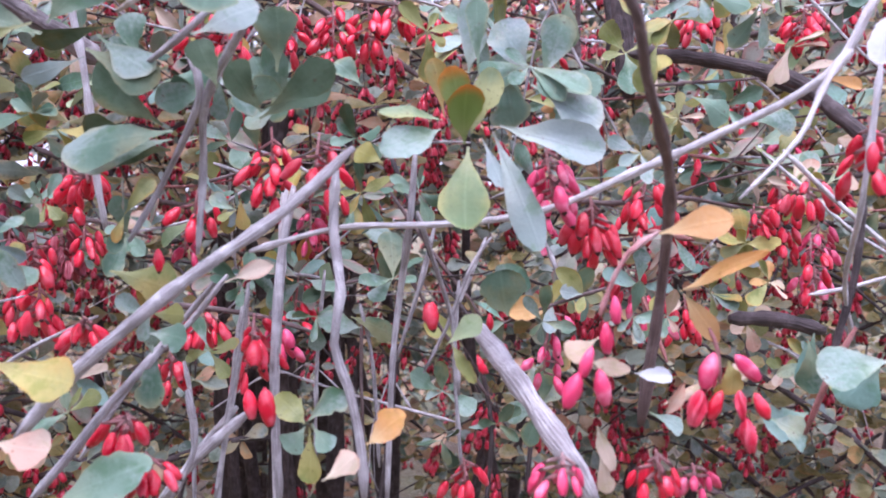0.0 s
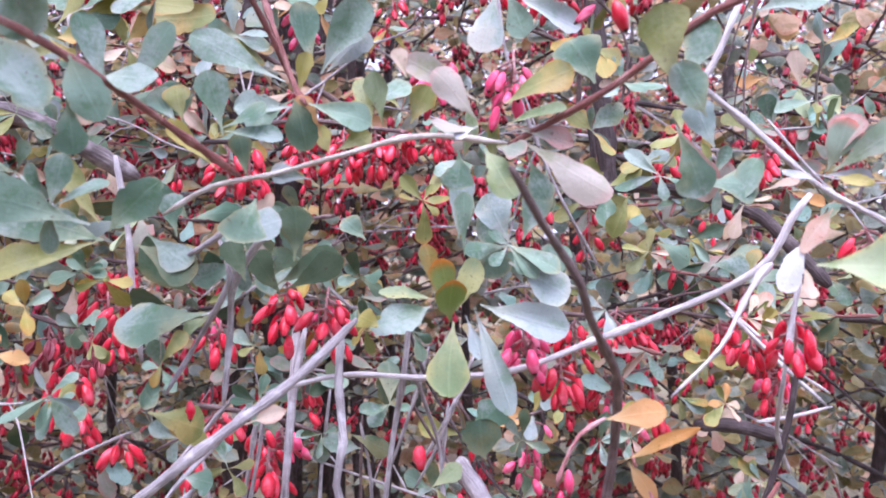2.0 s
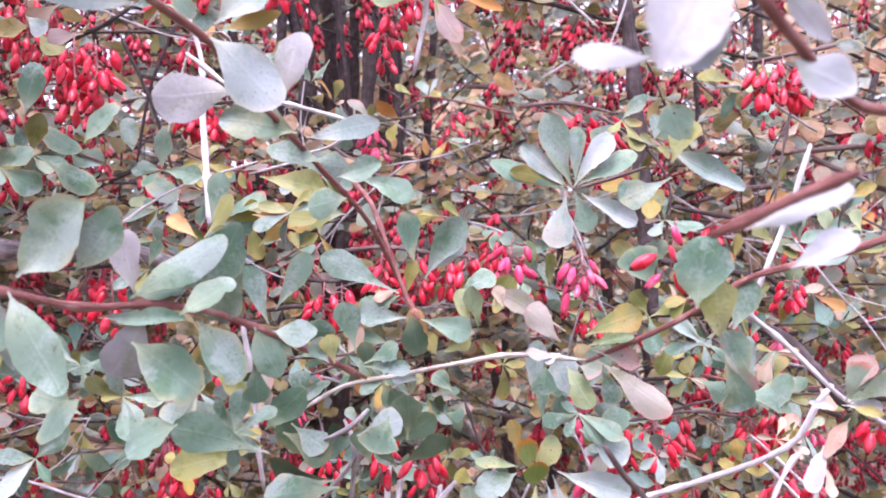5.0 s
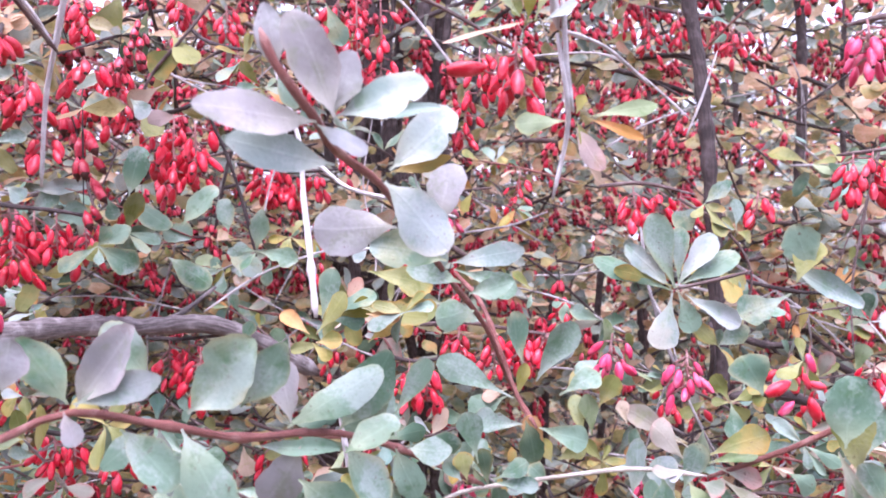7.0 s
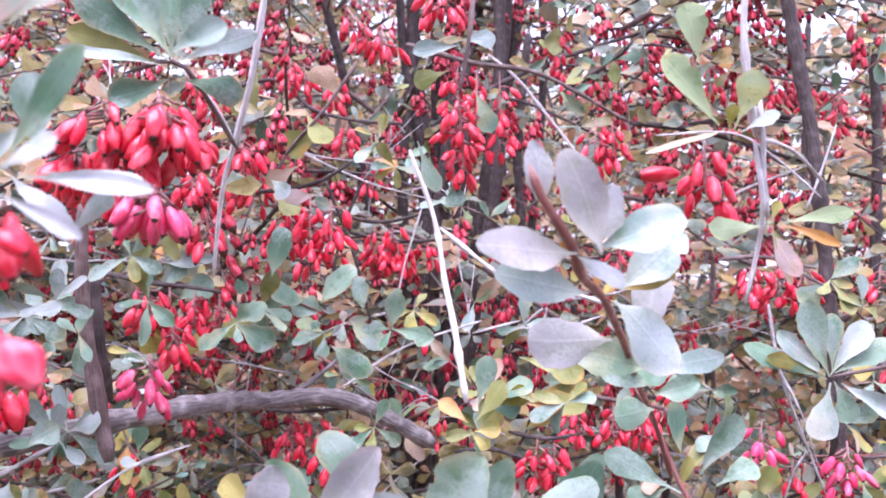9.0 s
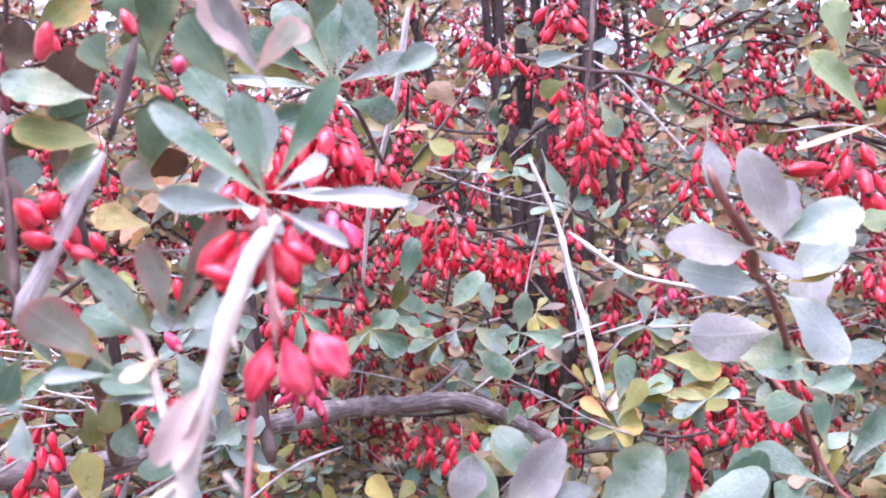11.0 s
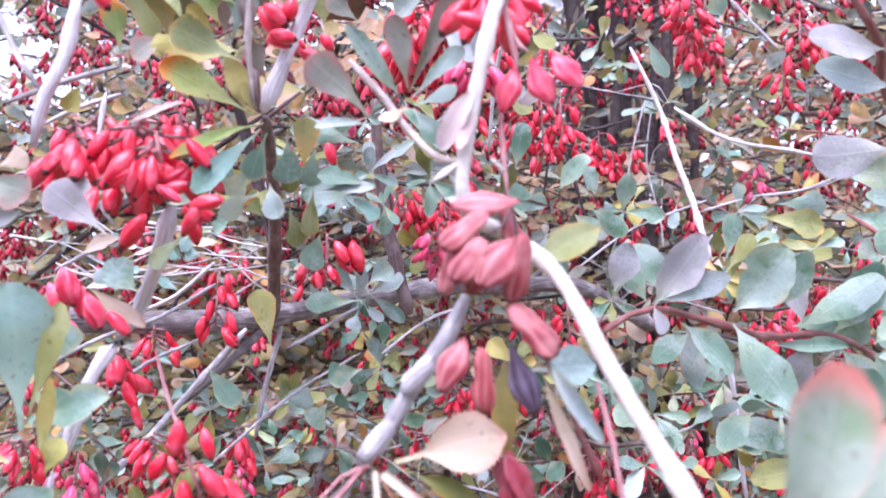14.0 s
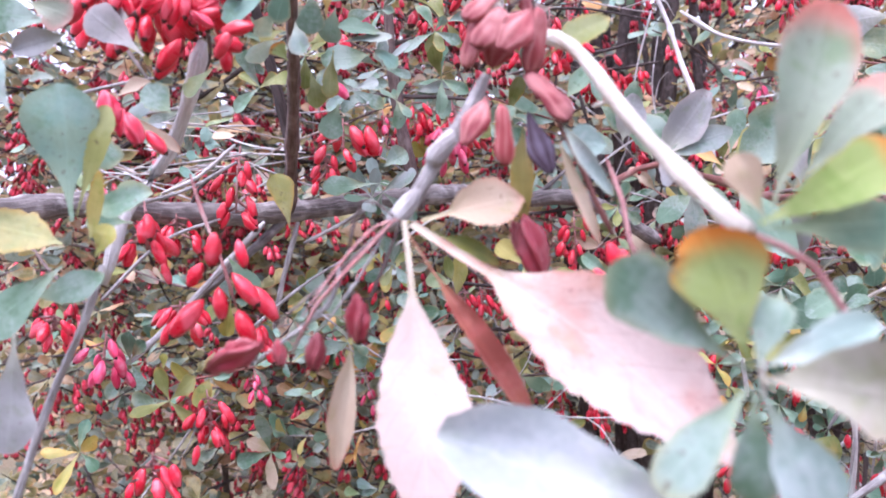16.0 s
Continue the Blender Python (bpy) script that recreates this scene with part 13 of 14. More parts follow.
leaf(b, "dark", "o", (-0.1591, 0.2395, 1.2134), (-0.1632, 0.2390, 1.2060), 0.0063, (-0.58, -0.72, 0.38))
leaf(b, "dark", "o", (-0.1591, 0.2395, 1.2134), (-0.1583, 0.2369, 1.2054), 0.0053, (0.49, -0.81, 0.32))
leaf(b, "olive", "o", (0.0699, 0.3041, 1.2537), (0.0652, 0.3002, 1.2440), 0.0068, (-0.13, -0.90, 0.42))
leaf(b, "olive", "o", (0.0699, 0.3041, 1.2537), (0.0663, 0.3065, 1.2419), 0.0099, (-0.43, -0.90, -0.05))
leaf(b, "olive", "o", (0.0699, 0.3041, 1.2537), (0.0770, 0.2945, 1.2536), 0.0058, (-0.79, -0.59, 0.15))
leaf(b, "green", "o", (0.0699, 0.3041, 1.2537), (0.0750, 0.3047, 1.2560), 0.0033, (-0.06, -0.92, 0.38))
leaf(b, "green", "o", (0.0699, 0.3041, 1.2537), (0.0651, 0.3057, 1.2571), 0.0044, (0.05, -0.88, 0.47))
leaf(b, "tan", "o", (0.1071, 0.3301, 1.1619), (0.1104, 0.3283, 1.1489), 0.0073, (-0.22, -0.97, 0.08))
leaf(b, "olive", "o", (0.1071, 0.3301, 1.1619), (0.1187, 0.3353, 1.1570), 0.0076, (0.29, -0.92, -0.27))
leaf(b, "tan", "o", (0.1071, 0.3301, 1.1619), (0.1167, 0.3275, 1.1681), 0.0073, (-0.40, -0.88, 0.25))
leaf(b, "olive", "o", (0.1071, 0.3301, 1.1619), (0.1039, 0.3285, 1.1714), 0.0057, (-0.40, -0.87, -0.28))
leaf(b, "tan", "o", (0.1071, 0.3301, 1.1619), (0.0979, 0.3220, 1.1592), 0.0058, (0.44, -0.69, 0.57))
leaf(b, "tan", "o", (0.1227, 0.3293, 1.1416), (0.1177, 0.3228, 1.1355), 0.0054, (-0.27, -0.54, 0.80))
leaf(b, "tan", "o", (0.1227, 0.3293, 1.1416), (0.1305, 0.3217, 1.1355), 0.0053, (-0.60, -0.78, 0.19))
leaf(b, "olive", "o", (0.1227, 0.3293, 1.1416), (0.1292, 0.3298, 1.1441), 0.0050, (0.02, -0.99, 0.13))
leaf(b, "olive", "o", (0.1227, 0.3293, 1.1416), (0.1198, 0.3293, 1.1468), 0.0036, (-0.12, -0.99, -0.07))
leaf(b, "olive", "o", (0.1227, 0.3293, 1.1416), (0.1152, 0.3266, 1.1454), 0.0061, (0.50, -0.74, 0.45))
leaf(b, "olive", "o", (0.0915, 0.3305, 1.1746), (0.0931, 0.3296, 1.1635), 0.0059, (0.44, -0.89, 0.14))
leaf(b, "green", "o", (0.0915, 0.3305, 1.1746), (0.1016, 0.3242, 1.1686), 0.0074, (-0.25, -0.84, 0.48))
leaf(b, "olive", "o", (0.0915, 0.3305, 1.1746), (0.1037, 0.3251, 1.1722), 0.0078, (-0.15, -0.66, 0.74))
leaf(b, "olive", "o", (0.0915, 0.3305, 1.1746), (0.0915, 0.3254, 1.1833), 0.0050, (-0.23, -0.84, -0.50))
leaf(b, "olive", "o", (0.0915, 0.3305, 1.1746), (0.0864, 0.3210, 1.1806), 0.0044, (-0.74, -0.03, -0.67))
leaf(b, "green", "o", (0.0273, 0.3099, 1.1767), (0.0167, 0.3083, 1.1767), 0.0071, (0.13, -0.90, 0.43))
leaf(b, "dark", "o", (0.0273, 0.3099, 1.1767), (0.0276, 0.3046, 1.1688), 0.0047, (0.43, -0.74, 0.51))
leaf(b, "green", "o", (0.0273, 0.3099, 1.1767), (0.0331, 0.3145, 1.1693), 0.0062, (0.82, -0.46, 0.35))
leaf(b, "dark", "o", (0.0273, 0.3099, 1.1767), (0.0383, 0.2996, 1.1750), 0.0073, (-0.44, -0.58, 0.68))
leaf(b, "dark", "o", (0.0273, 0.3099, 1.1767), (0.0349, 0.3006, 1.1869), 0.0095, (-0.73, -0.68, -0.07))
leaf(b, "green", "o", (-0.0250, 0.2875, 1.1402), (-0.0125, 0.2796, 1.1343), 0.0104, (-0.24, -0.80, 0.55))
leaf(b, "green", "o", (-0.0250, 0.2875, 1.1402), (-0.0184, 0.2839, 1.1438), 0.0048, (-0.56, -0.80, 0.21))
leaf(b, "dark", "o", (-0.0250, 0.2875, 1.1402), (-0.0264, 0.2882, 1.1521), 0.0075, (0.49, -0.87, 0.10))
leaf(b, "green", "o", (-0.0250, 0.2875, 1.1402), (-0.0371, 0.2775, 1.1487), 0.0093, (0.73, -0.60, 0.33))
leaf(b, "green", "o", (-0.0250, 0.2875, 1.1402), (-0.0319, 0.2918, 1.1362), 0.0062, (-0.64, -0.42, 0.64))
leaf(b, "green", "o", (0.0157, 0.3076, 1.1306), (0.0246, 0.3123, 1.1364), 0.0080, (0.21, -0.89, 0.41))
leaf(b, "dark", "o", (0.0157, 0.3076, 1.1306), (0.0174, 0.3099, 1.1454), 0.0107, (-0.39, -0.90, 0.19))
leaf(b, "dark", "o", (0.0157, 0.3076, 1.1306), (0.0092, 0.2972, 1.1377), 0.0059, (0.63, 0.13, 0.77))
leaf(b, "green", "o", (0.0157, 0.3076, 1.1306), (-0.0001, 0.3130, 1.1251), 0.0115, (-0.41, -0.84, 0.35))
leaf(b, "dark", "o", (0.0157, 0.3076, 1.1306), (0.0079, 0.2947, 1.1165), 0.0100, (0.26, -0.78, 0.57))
stem(b, "grey", 0.0009, 0.0008, (-0.0857, 0.2092, 1.1913), (-0.0967, 0.2085, 1.1775), (-0.1063, 0.1978, 1.1662), (-0.1194, 0.1865, 1.1435))
stem(b, "grey", 0.0007, 0.0006, (-0.0510, 0.2391, 1.1799), (-0.0469, 0.2382, 1.1608), (-0.0446, 0.2366, 1.1262))
stem(b, "grey", 0.0007, 0.0006, (-0.0184, 0.2498, 1.1866), (-0.0201, 0.2484, 1.1587), (-0.0177, 0.2467, 1.1228))
stem(b, "grey", 0.0007, 0.0006, (-0.0643, 0.2495, 1.1902), (-0.0670, 0.2479, 1.1582), (-0.0676, 0.2462, 1.1223))
stem(b, "grey", 0.0008, 0.0006, (-0.1330, 0.2281, 1.1770), (-0.1533, 0.2274, 1.1675), (-0.1680, 0.2268, 1.1581))
stem(b, "brown", 0.0007, 0.0006, (-0.0378, 0.2697, 1.1881), (-0.0247, 0.2688, 1.1668), (-0.0073, 0.2678, 1.1414))
stem(b, "pale", 0.0008, 0.0007, (0.0756, 0.2128, 1.2271), (0.0911, 0.2122, 1.2119), (0.1084, 0.2117, 1.1967))
stem(b, "dark", 0.0012, 0.001, (0.0988, 0.2124, 1.2137), (0.0957, 0.2112, 1.1897), (0.0866, 0.2096, 1.1589))

b = branch("short twigs with olive leaves beside the dark stem")
stem(b, "brown", 0.0008, 0.0006, (0.0192, 0.3075, 1.3749), (0.0412, 0.3081, 1.3619), (0.0580, 0.3084, 1.3379), (0.0536, 0.3077, 1.2971))
leaf(b, "green", "o", (0.0328, 0.3080, 1.3725), (0.0191, 0.3063, 1.3595), 0.0128, (0.04, -1.00, 0.09))
leaf(b, "olive", "o", (0.0328, 0.3080, 1.3725), (0.0264, 0.3004, 1.3659), 0.0067, (-0.01, -0.65, 0.76))
leaf(b, "olive", "o", (0.0328, 0.3080, 1.3725), (0.0413, 0.2983, 1.3561), 0.0108, (0.28, -0.76, 0.59))
leaf(b, "olive", "o", (0.0328, 0.3080, 1.3725), (0.0417, 0.3026, 1.3694), 0.0061, (-0.34, -0.82, 0.46))
leaf(b, "green", "o", (0.0328, 0.3080, 1.3725), (0.0434, 0.3010, 1.3847), 0.0109, (-0.74, -0.61, 0.29))
leaf(b, "green", "o", (0.0494, 0.3084, 1.3594), (0.0513, 0.3156, 1.3757), 0.0098, (0.58, -0.77, 0.27))
leaf(b, "olive", "o", (0.0494, 0.3084, 1.3594), (0.0423, 0.3099, 1.3657), 0.0055, (0.16, -0.90, 0.40))
leaf(b, "green", "o", (0.0494, 0.3084, 1.3594), (0.0344, 0.3012, 1.3626), 0.0110, (0.41, -0.51, 0.76))
leaf(b, "olive", "o", (0.0494, 0.3084, 1.3594), (0.0440, 0.3147, 1.3463), 0.0081, (0.47, -0.70, -0.53))
leaf(b, "olive", "o", (0.0494, 0.3084, 1.3594), (0.0590, 0.3116, 1.3548), 0.0082, (0.45, -0.79, 0.41))
leaf(b, "yellow", "o", (0.0418, 0.3078, 1.3375), (0.0483, 0.3032, 1.3222), 0.0128, (0.32, -0.86, 0.40))
leaf(b, "olive", "o", (0.0418, 0.3078, 1.3375), (0.0556, 0.3068, 1.3304), 0.0106, (0.11, -0.93, 0.36))
leaf(b, "yellow", "o", (0.0418, 0.3078, 1.3375), (0.0397, 0.3086, 1.3468), 0.0055, (0.10, -0.99, 0.10))
leaf(b, "green", "o", (0.0418, 0.3078, 1.3375), (0.0405, 0.2963, 1.3494), 0.0093, (0.95, -0.26, -0.15))
leaf(b, "yellow", "o", (0.0418, 0.3078, 1.3375), (0.0240, 0.3141, 1.3397), 0.0108, (-0.21, -0.80, 0.57))
leaf(b, "green", "o", (0.0557, 0.3081, 1.3216), (0.0538, 0.3075, 1.3344), 0.0071, (0.44, -0.90, 0.03))
leaf(b, "tan", "o", (0.0557, 0.3081, 1.3216), (0.0462, 0.3125, 1.3212), 0.0051, (-0.40, -0.82, 0.41))
leaf(b, "green", "o", (0.0557, 0.3081, 1.3216), (0.0481, 0.2984, 1.3142), 0.0074, (0.07, -0.64, 0.77))
leaf(b, "green", "o", (0.0557, 0.3081, 1.3216), (0.0645, 0.2971, 1.3155), 0.0063, (-0.30, -0.63, 0.71))
leaf(b, "green", "o", (0.0557, 0.3081, 1.3216), (0.0735, 0.3007, 1.3174), 0.0100, (-0.13, -0.70, 0.70))
leaf(b, "olive", "o", (0.0427, 0.3073, 1.2996), (0.0516, 0.2986, 1.2878), 0.0101, (0.46, -0.51, 0.72))
leaf(b, "green", "o", (0.0427, 0.3073, 1.2996), (0.0531, 0.3148, 1.2938), 0.0071, (0.67, -0.63, 0.40))
leaf(b, "green", "o", (0.0427, 0.3073, 1.2996), (0.0556, 0.3021, 1.3108), 0.0113, (-0.32, -0.94, -0.07))
leaf(b, "green", "o", (0.0427, 0.3073, 1.2996), (0.0411, 0.2991, 1.3082), 0.0055, (-0.71, -0.44, -0.55))
leaf(b, "olive", "o", (0.0427, 0.3073, 1.2996), (0.0302, 0.3069, 1.3100), 0.0107, (-0.05, -0.99, -0.10))
leaf(b, "olive", "o", (0.0472, 0.2971, 1.2726), (0.0392, 0.3021, 1.2852), 0.0113, (-0.44, -0.89, 0.07))
leaf(b, "olive", "o", (0.0472, 0.2971, 1.2726), (0.0383, 0.2990, 1.2721), 0.0057, (-0.21, -0.85, 0.49))
leaf(b, "green", "o", (0.0472, 0.2971, 1.2726), (0.0482, 0.2896, 1.2551), 0.0118, (0.06, -0.92, 0.40))
leaf(b, "olive", "o", (0.0472, 0.2971, 1.2726), (0.0571, 0.3008, 1.2643), 0.0104, (0.11, -0.95, -0.28))
leaf(b, "olive", "o", (0.0472, 0.2971, 1.2726), (0.0602, 0.2960, 1.2802), 0.0108, (-0.41, -0.69, 0.60))
leaf(b, "olive", "o", (0.0633, 0.2878, 1.2832), (0.0528, 0.2892, 1.2806), 0.0079, (-0.25, -0.81, 0.54))
leaf(b, "olive", "o", (0.0633, 0.2878, 1.2832), (0.0558, 0.2867, 1.2741), 0.0086, (-0.48, -0.73, 0.48))
leaf(b, "olive", "o", (0.0633, 0.2878, 1.2832), (0.0651, 0.2938, 1.2734), 0.0064, (-0.28, -0.80, -0.54))
leaf(b, "olive", "o", (0.0633, 0.2878, 1.2832), (0.0770, 0.2898, 1.2856), 0.0092, (0.01, -0.81, 0.59))
leaf(b, "green", "o", (0.0633, 0.2878, 1.2832), (0.0740, 0.2920, 1.2894), 0.0079, (0.01, -0.84, 0.55))
leaf(b, "olive", "o", (0.0783, 0.2885, 1.2964), (0.0775, 0.2921, 1.3078), 0.0065, (0.05, -0.95, 0.31))
leaf(b, "olive", "o", (0.0783, 0.2885, 1.2964), (0.0700, 0.2848, 1.2972), 0.0049, (0.40, -0.83, 0.39))
leaf(b, "olive", "o", (0.0783, 0.2885, 1.2964), (0.0654, 0.2786, 1.2901), 0.0101, (0.02, -0.56, 0.83))
leaf(b, "olive", "o", (0.0783, 0.2885, 1.2964), (0.0761, 0.2940, 1.2872), 0.0062, (-0.79, -0.59, -0.16))
leaf(b, "olive", "o", (0.0783, 0.2885, 1.2964), (0.0835, 0.2867, 1.2841), 0.0086, (-0.54, -0.84, -0.10))
cluster(b, "red", (0.0664, 0.3293, 1.3815), (0.0675, 0.3291, 1.3616), 8, 0.0100)

b = branch("drooping cluster of plump bright red berries")
stem(b, "pink", 0.0005, 0.0004, (-0.1808, -0.0286, 1.3034), (-0.1777, -0.0384, 1.2956), (-0.1763, -0.0424, 1.2889), (-0.1742, -0.0430, 1.2845))
berry(b, "red", (-0.1798, -0.0433, 1.2889), (-0.1775, -0.0429, 1.2830))
berry(b, "red", (-0.1776, -0.0438, 1.2877), (-0.1759, -0.0435, 1.2817))
berry(b, "red", (-0.1741, -0.0439, 1.2870), (-0.1717, -0.0435, 1.2781))
berry(b, "red", (-0.1729, -0.0447, 1.2849), (-0.1690, -0.0439, 1.2774))
berry(b, "red", (-0.1820, -0.0440, 1.2845), (-0.1790, -0.0434, 1.2790))
berry(b, "red", (-0.1768, -0.0437, 1.2824), (-0.1734, -0.0431, 1.2747))
berry(b, "rose", (-0.1786, -0.0411, 1.2831), (-0.1809, -0.0419, 1.2776))

b = branch("shaded twig with olive and yellowing leaves and shade-darkened berries")
stem(b, "brown", 0.001, 0.0008, (-0.2629, 0.0093, 1.3591), (-0.2664, 0.0114, 1.3759), (-0.2700, 0.0125, 1.3942), (-0.2761, 0.0160, 1.4152), (-0.2792, 0.0182, 1.4288))
leaf(b, "olive", "o", (-0.2492, 0.0151, 1.3953), (-0.2608, 0.0043, 1.3971), 0.0101, (0.32, -0.96, 0.49))
leaf(b, "green", "o", (-0.2524, 0.0184, 1.4054), (-0.2676, 0.0088, 1.4084), 0.0085, (0.32, -0.96, 0.59))
leaf(b, "lime", "o", (-0.2696, 0.0106, 1.3857), (-0.2768, 0.0007, 1.3920), 0.0109, (0.42, -0.94, 0.39))
leaf(b, "olive", "o", (-0.2809, -0.0000, 1.3749), (-0.2797, -0.0082, 1.3941), 0.0142, (0.51, -0.91, 0.19))
leaf(b, "olive", "o", (-0.2663, 0.0054, 1.3728), (-0.2791, -0.0057, 1.3726), 0.0118, (0.22, -0.98, 0.69))
leaf(b, "yellow", "o", (-0.2759, 0.0113, 1.3797), (-0.2806, 0.0061, 1.3846), 0.0060, (0.42, -0.94, 0.39))
leaf(b, "brown", "o", (-0.2844, 0.0173, 1.4028), (-0.2897, 0.0098, 1.4191), 0.0170, (0.03, -1.02, 0.19))
leaf(b, "brown", "o", (-0.2951, 0.0128, 1.4105), (-0.3005, 0.0074, 1.4155), 0.0099, (0.42, -0.93, 0.19))
leaf(b, "dark", "o", (-0.2474, 0.0279, 1.3905), (-0.2443, 0.0264, 1.4053), 0.0090, (0.03, -1.02, 0.19))
leaf(b, "fresh", "o", (-0.2599, 0.0169, 1.3870), (-0.2506, 0.0148, 1.3957), 0.0055, (0.42, -0.93, 0.29))
leaf(b, "mauve", "o", (-0.2724, 0.0139, 1.3983), (-0.2787, 0.0085, 1.3950), 0.0047, (0.22, -0.98, 0.79))
leaf(b, "dark", "o", (-0.2451, 0.0302, 1.4109), (-0.2536, 0.0262, 1.4180), 0.0094, (0.42, -0.94, 0.39))
leaf(b, "olive", "o", (-0.2329, 0.0309, 1.4142), (-0.2260, 0.0303, 1.4238), 0.0102, (0.32, -0.96, 0.29))
leaf(b, "rosy", "o", (-0.2683, 0.0151, 1.3762), (-0.2668, 0.0112, 1.3879), 0.0055, (0.71, -0.87, 0.09))
# these five are coloured dark to stand for berries in shade
berry(b, "dark", (-0.2791, 0.0163, 1.4155), (-0.2814, 0.0155, 1.4085), 1.10)
berry(b, "dark", (-0.2767, 0.0169, 1.4149), (-0.2747, 0.0171, 1.4079), 1.10)
berry(b, "dark", (-0.2797, 0.0152, 1.4089), (-0.2807, 0.0147, 1.4016), 1.10)
berry(b, "dark", (-0.2742, 0.0165, 1.4083), (-0.2720, 0.0167, 1.4020), 1.10)
berry(b, "dark", (-0.2835, 0.0164, 1.4133), (-0.2842, 0.0159, 1.4071), 1.10)
berry(b, "pink", (-0.2345, 0.0203, 1.4143), (-0.2347, 0.0199, 1.4097), 1.50)
berry(b, "red", (-0.2638, 0.0177, 1.4186), (-0.2639, 0.0174, 1.4145), 1.10)

b = branch("high twig with dark olive and tan leaves among the berries")
stem(b, "brown", 0.001, 0.0007, (-0.2113, 0.2748, 1.4714), (-0.2257, 0.2632, 1.4433), (-0.2412, 0.2618, 1.4237), (-0.2486, 0.2609, 1.4045))
leaf(b, "dark", "o", (-0.2445, 0.2622, 1.4534), (-0.2535, 0.2611, 1.4281), 0.0163, (0.44, -0.89, -0.12))
leaf(b, "olive", "o", (-0.2241, 0.2632, 1.4352), (-0.2434, 0.2617, 1.4250), 0.0175, (0.04, -1.00, 0.08))
leaf(b, "olive", "o", (-0.2339, 0.2627, 1.4443), (-0.2211, 0.2632, 1.4285), 0.0162, (0.41, -0.86, 0.31))
leaf(b, "tan", "o", (-0.2313, 0.2523, 1.4168), (-0.2473, 0.2510, 1.4061), 0.0111, (0.11, -0.99, -0.05))
leaf(b, "pink", "o", (-0.2216, 0.2526, 1.4026), (-0.2381, 0.2515, 1.4002), 0.0096, (0.06, -1.00, 0.02))
leaf(b, "olive", "o", (-0.2576, 0.2616, 1.4624), (-0.2662, 0.2605, 1.4401), 0.0171, (0.59, -0.79, -0.19))
leaf(b, "brown", "o", (-0.2183, 0.2739, 1.4530), (-0.2321, 0.2734, 1.4706), 0.0160, (0.25, -0.95, 0.17))
leaf(b, "olive", "o", (-0.2440, 0.2512, 1.4044), (-0.2317, 0.2518, 1.3930), 0.0127, (0.30, -0.91, 0.28))
leaf(b, "silver", "o", (-0.2422, 0.2414, 1.4081), (-0.2337, 0.2418, 1.4007), 0.0100, (0.19, -0.97, 0.16))
cluster(b, "red", (-0.2518, 0.1775, 1.4069), (-0.2506, 0.1772, 1.3858), 10, 0.0100)
cluster(b, "red", (-0.2426, 0.2012, 1.4183), (-0.2411, 0.2010, 1.4042), 8, 0.0100)
cluster(b, "red", (-0.2510, 0.1886, 1.3885), (-0.2500, 0.1883, 1.3710), 8, 0.0100)

b = branch("dark upright stems with rough bark among the bushes")
stem(b, "dark", 0.005, 0.006, (0.2376, 0.7690, 1.6648), (0.2479, 0.7668, 1.5258), (0.2489, 0.7637, 1.3742), (0.2608, 0.7607, 1.1928), name="branch_stem")
stem(b, "dark", 0.0036, 0.0042, (0.2073, 0.8677, 1.6855), (0.2074, 0.8641, 1.5093), (0.2275, 0.8612, 1.3068), (0.2343, 0.8580, 1.1309), name="branch_stem")
stem(b, "brown", 0.0032, 0.0034, (0.0914, 0.9105, 1.6981), (0.1142, 0.9082, 1.5135), (0.1154, 0.9039, 1.2995), (0.1281, 0.9017, 1.1574), name="branch_stem")
stem(b, "dark", 0.0034, 0.0036, (0.3472, 0.9072, 1.7009), (0.3473, 0.9034, 1.5192), (0.3694, 0.9005, 1.3103), name="branch_stem")
stem(b, "dark", 0.0026, 0.003, (-0.1847, 0.6903, 1.6084), (-0.1869, 0.6883, 1.5170), (-0.1744, 0.6870, 1.4148), (-0.1732, 0.6849, 1.3121))

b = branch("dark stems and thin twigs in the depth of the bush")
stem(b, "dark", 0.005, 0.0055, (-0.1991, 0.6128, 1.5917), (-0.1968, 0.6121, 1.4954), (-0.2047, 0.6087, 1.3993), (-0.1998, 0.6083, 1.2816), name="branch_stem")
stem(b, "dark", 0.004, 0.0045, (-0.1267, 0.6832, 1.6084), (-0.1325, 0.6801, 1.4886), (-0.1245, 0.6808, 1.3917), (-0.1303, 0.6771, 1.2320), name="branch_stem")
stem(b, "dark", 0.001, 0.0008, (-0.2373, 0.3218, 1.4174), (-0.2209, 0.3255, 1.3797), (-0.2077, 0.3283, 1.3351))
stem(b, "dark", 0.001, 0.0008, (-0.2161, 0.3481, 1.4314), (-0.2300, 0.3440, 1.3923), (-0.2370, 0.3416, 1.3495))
stem(b, "grey", 0.0007, 0.0006, (-0.3513, 0.0434, 1.3188), (-0.3417, 0.0563, 1.3270), (-0.3253, 0.0709, 1.3321))
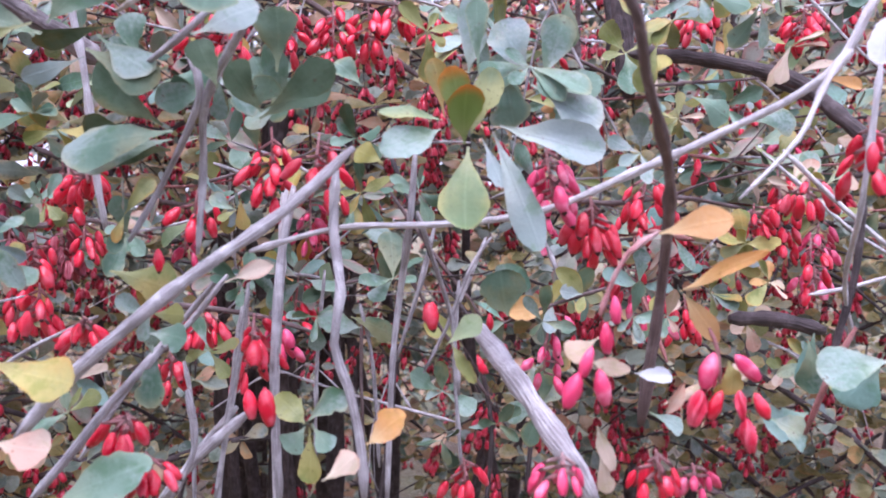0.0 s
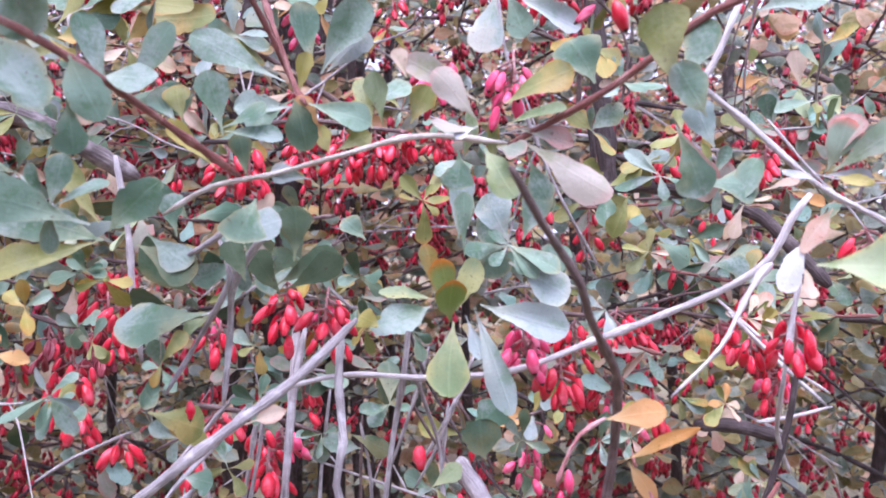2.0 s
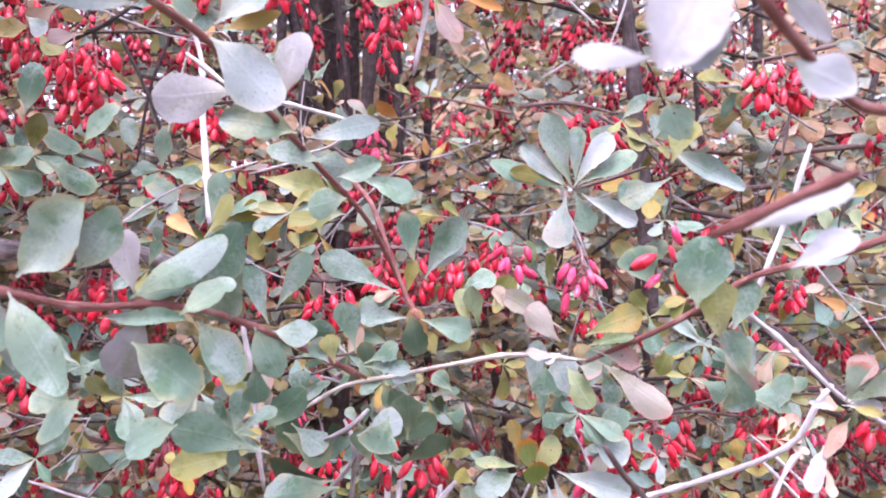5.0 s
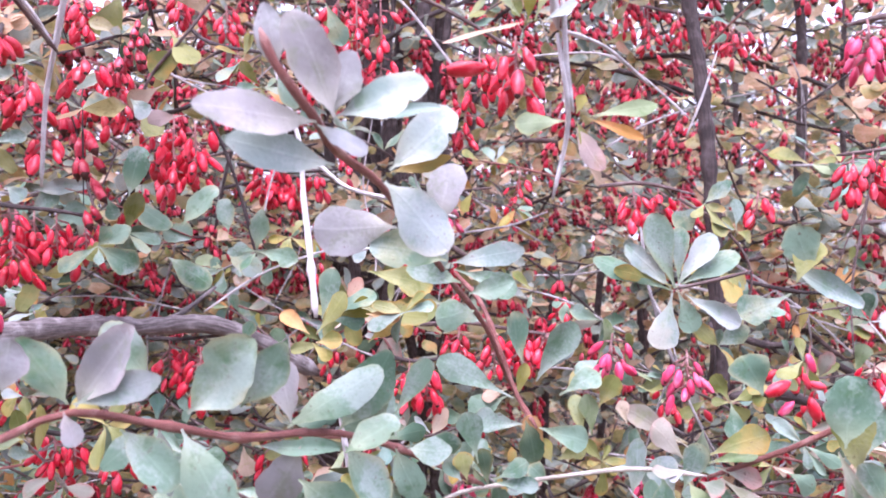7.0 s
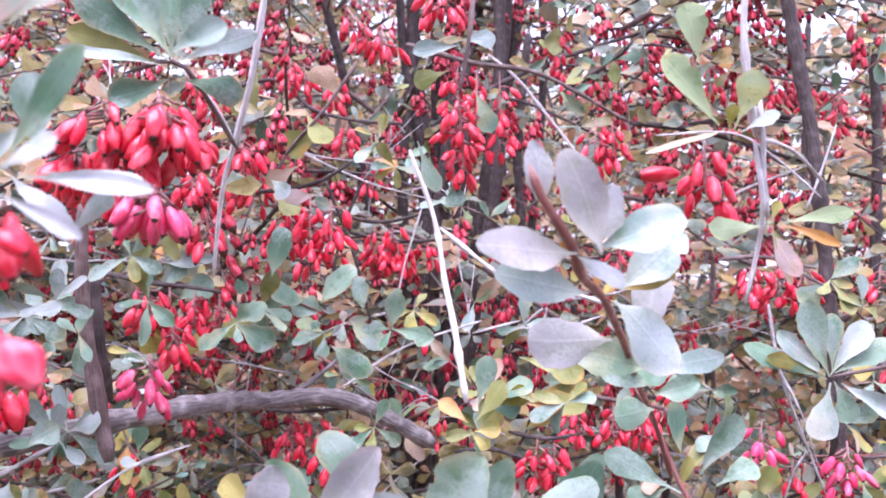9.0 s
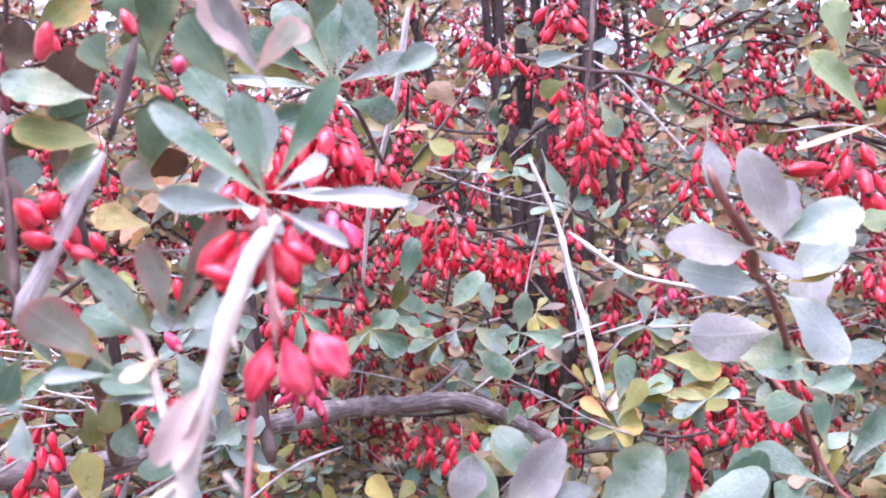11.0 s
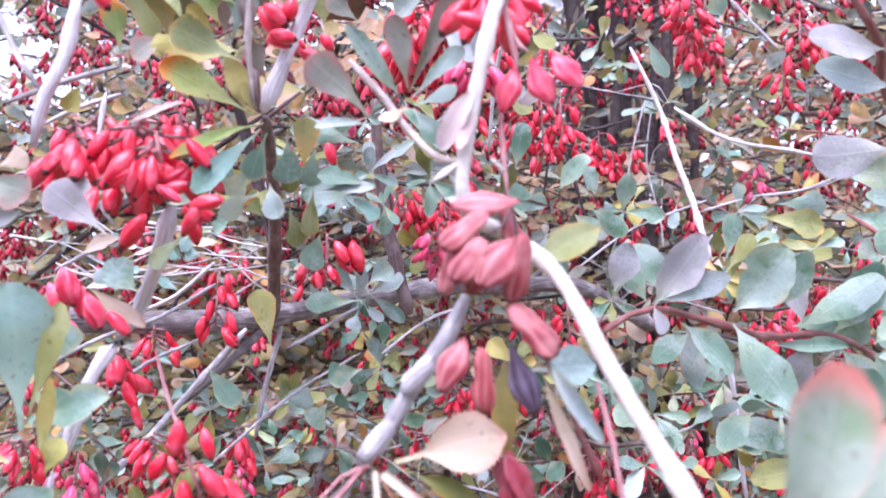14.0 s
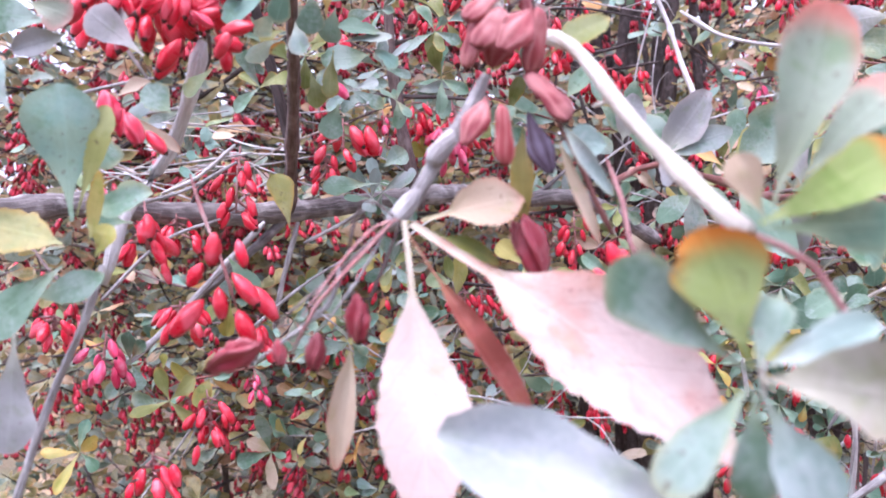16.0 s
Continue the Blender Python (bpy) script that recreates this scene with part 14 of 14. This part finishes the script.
stem(b, "grey", 0.0008, 0.0006, (-0.3530, 0.0426, 1.2898), (-0.3435, 0.0554, 1.2967), (-0.3308, 0.0691, 1.3025), (-0.3184, 0.0827, 1.3127))
stem(b, "grey", 0.0007, 0.0006, (-0.3539, 0.0523, 1.2647), (-0.3398, 0.0665, 1.2840), (-0.3299, 0.0898, 1.2919))
stem(b, "grey", 0.0007, 0.0005, (-0.3355, 0.1084, 1.2418), (-0.3111, 0.1253, 1.2650), (-0.2870, 0.1420, 1.2808))
stem(b, "pale", 0.0006, 0.0005, (-0.2816, 0.1537, 1.2791), (-0.2663, 0.1681, 1.2918), (-0.2498, 0.1827, 1.2979))
stem(b, "grey", 0.0007, 0.0005, (-0.3684, 0.0599, 1.3360), (-0.3523, 0.0641, 1.3397), (-0.3445, 0.0765, 1.3436))

b = branch("reddish shoot with broad bluish-green leaves")
leaf(b, "green", "e", (-0.1203, 0.0817, 1.2907), (-0.1043, 0.0856, 1.2780), 0.0147, (0.31, -0.94, 0.10))
leaf(b, "silver", "e", (-0.1607, 0.0920, 1.2997), (-0.1565, 0.0929, 1.2804), 0.0090, (-0.19, -0.98, -0.08))
leaf(b, "green", "e", (-0.1657, 0.0961, 1.3104), (-0.1761, 0.0936, 1.3258), 0.0121, (0.32, -0.94, 0.07))
leaf(b, "green", "e", (-0.1096, 0.0845, 1.2969), (-0.0974, 0.0877, 1.3062), 0.0104, (-0.20, -0.82, 0.54))
leaf(b, "green", "e", (-0.1949, 0.1768, 1.3397), (-0.1803, 0.1804, 1.3288), 0.0105, (0.23, -0.97, -0.01))
leaf(b, "green", "o", (-0.1697, 0.1511, 1.2536), (-0.1842, 0.1475, 1.2622), 0.0139, (0.41, -0.86, 0.32))
leaf(b, "green", "e", (-0.1409, 0.0968, 1.2731), (-0.1509, 0.0940, 1.2612), 0.0107, (-0.27, -0.86, 0.42))
leaf(b, "green", "e", (-0.1134, 0.0934, 1.2673), (-0.1261, 0.0901, 1.2608), 0.0128, (-0.15, -0.73, 0.67))
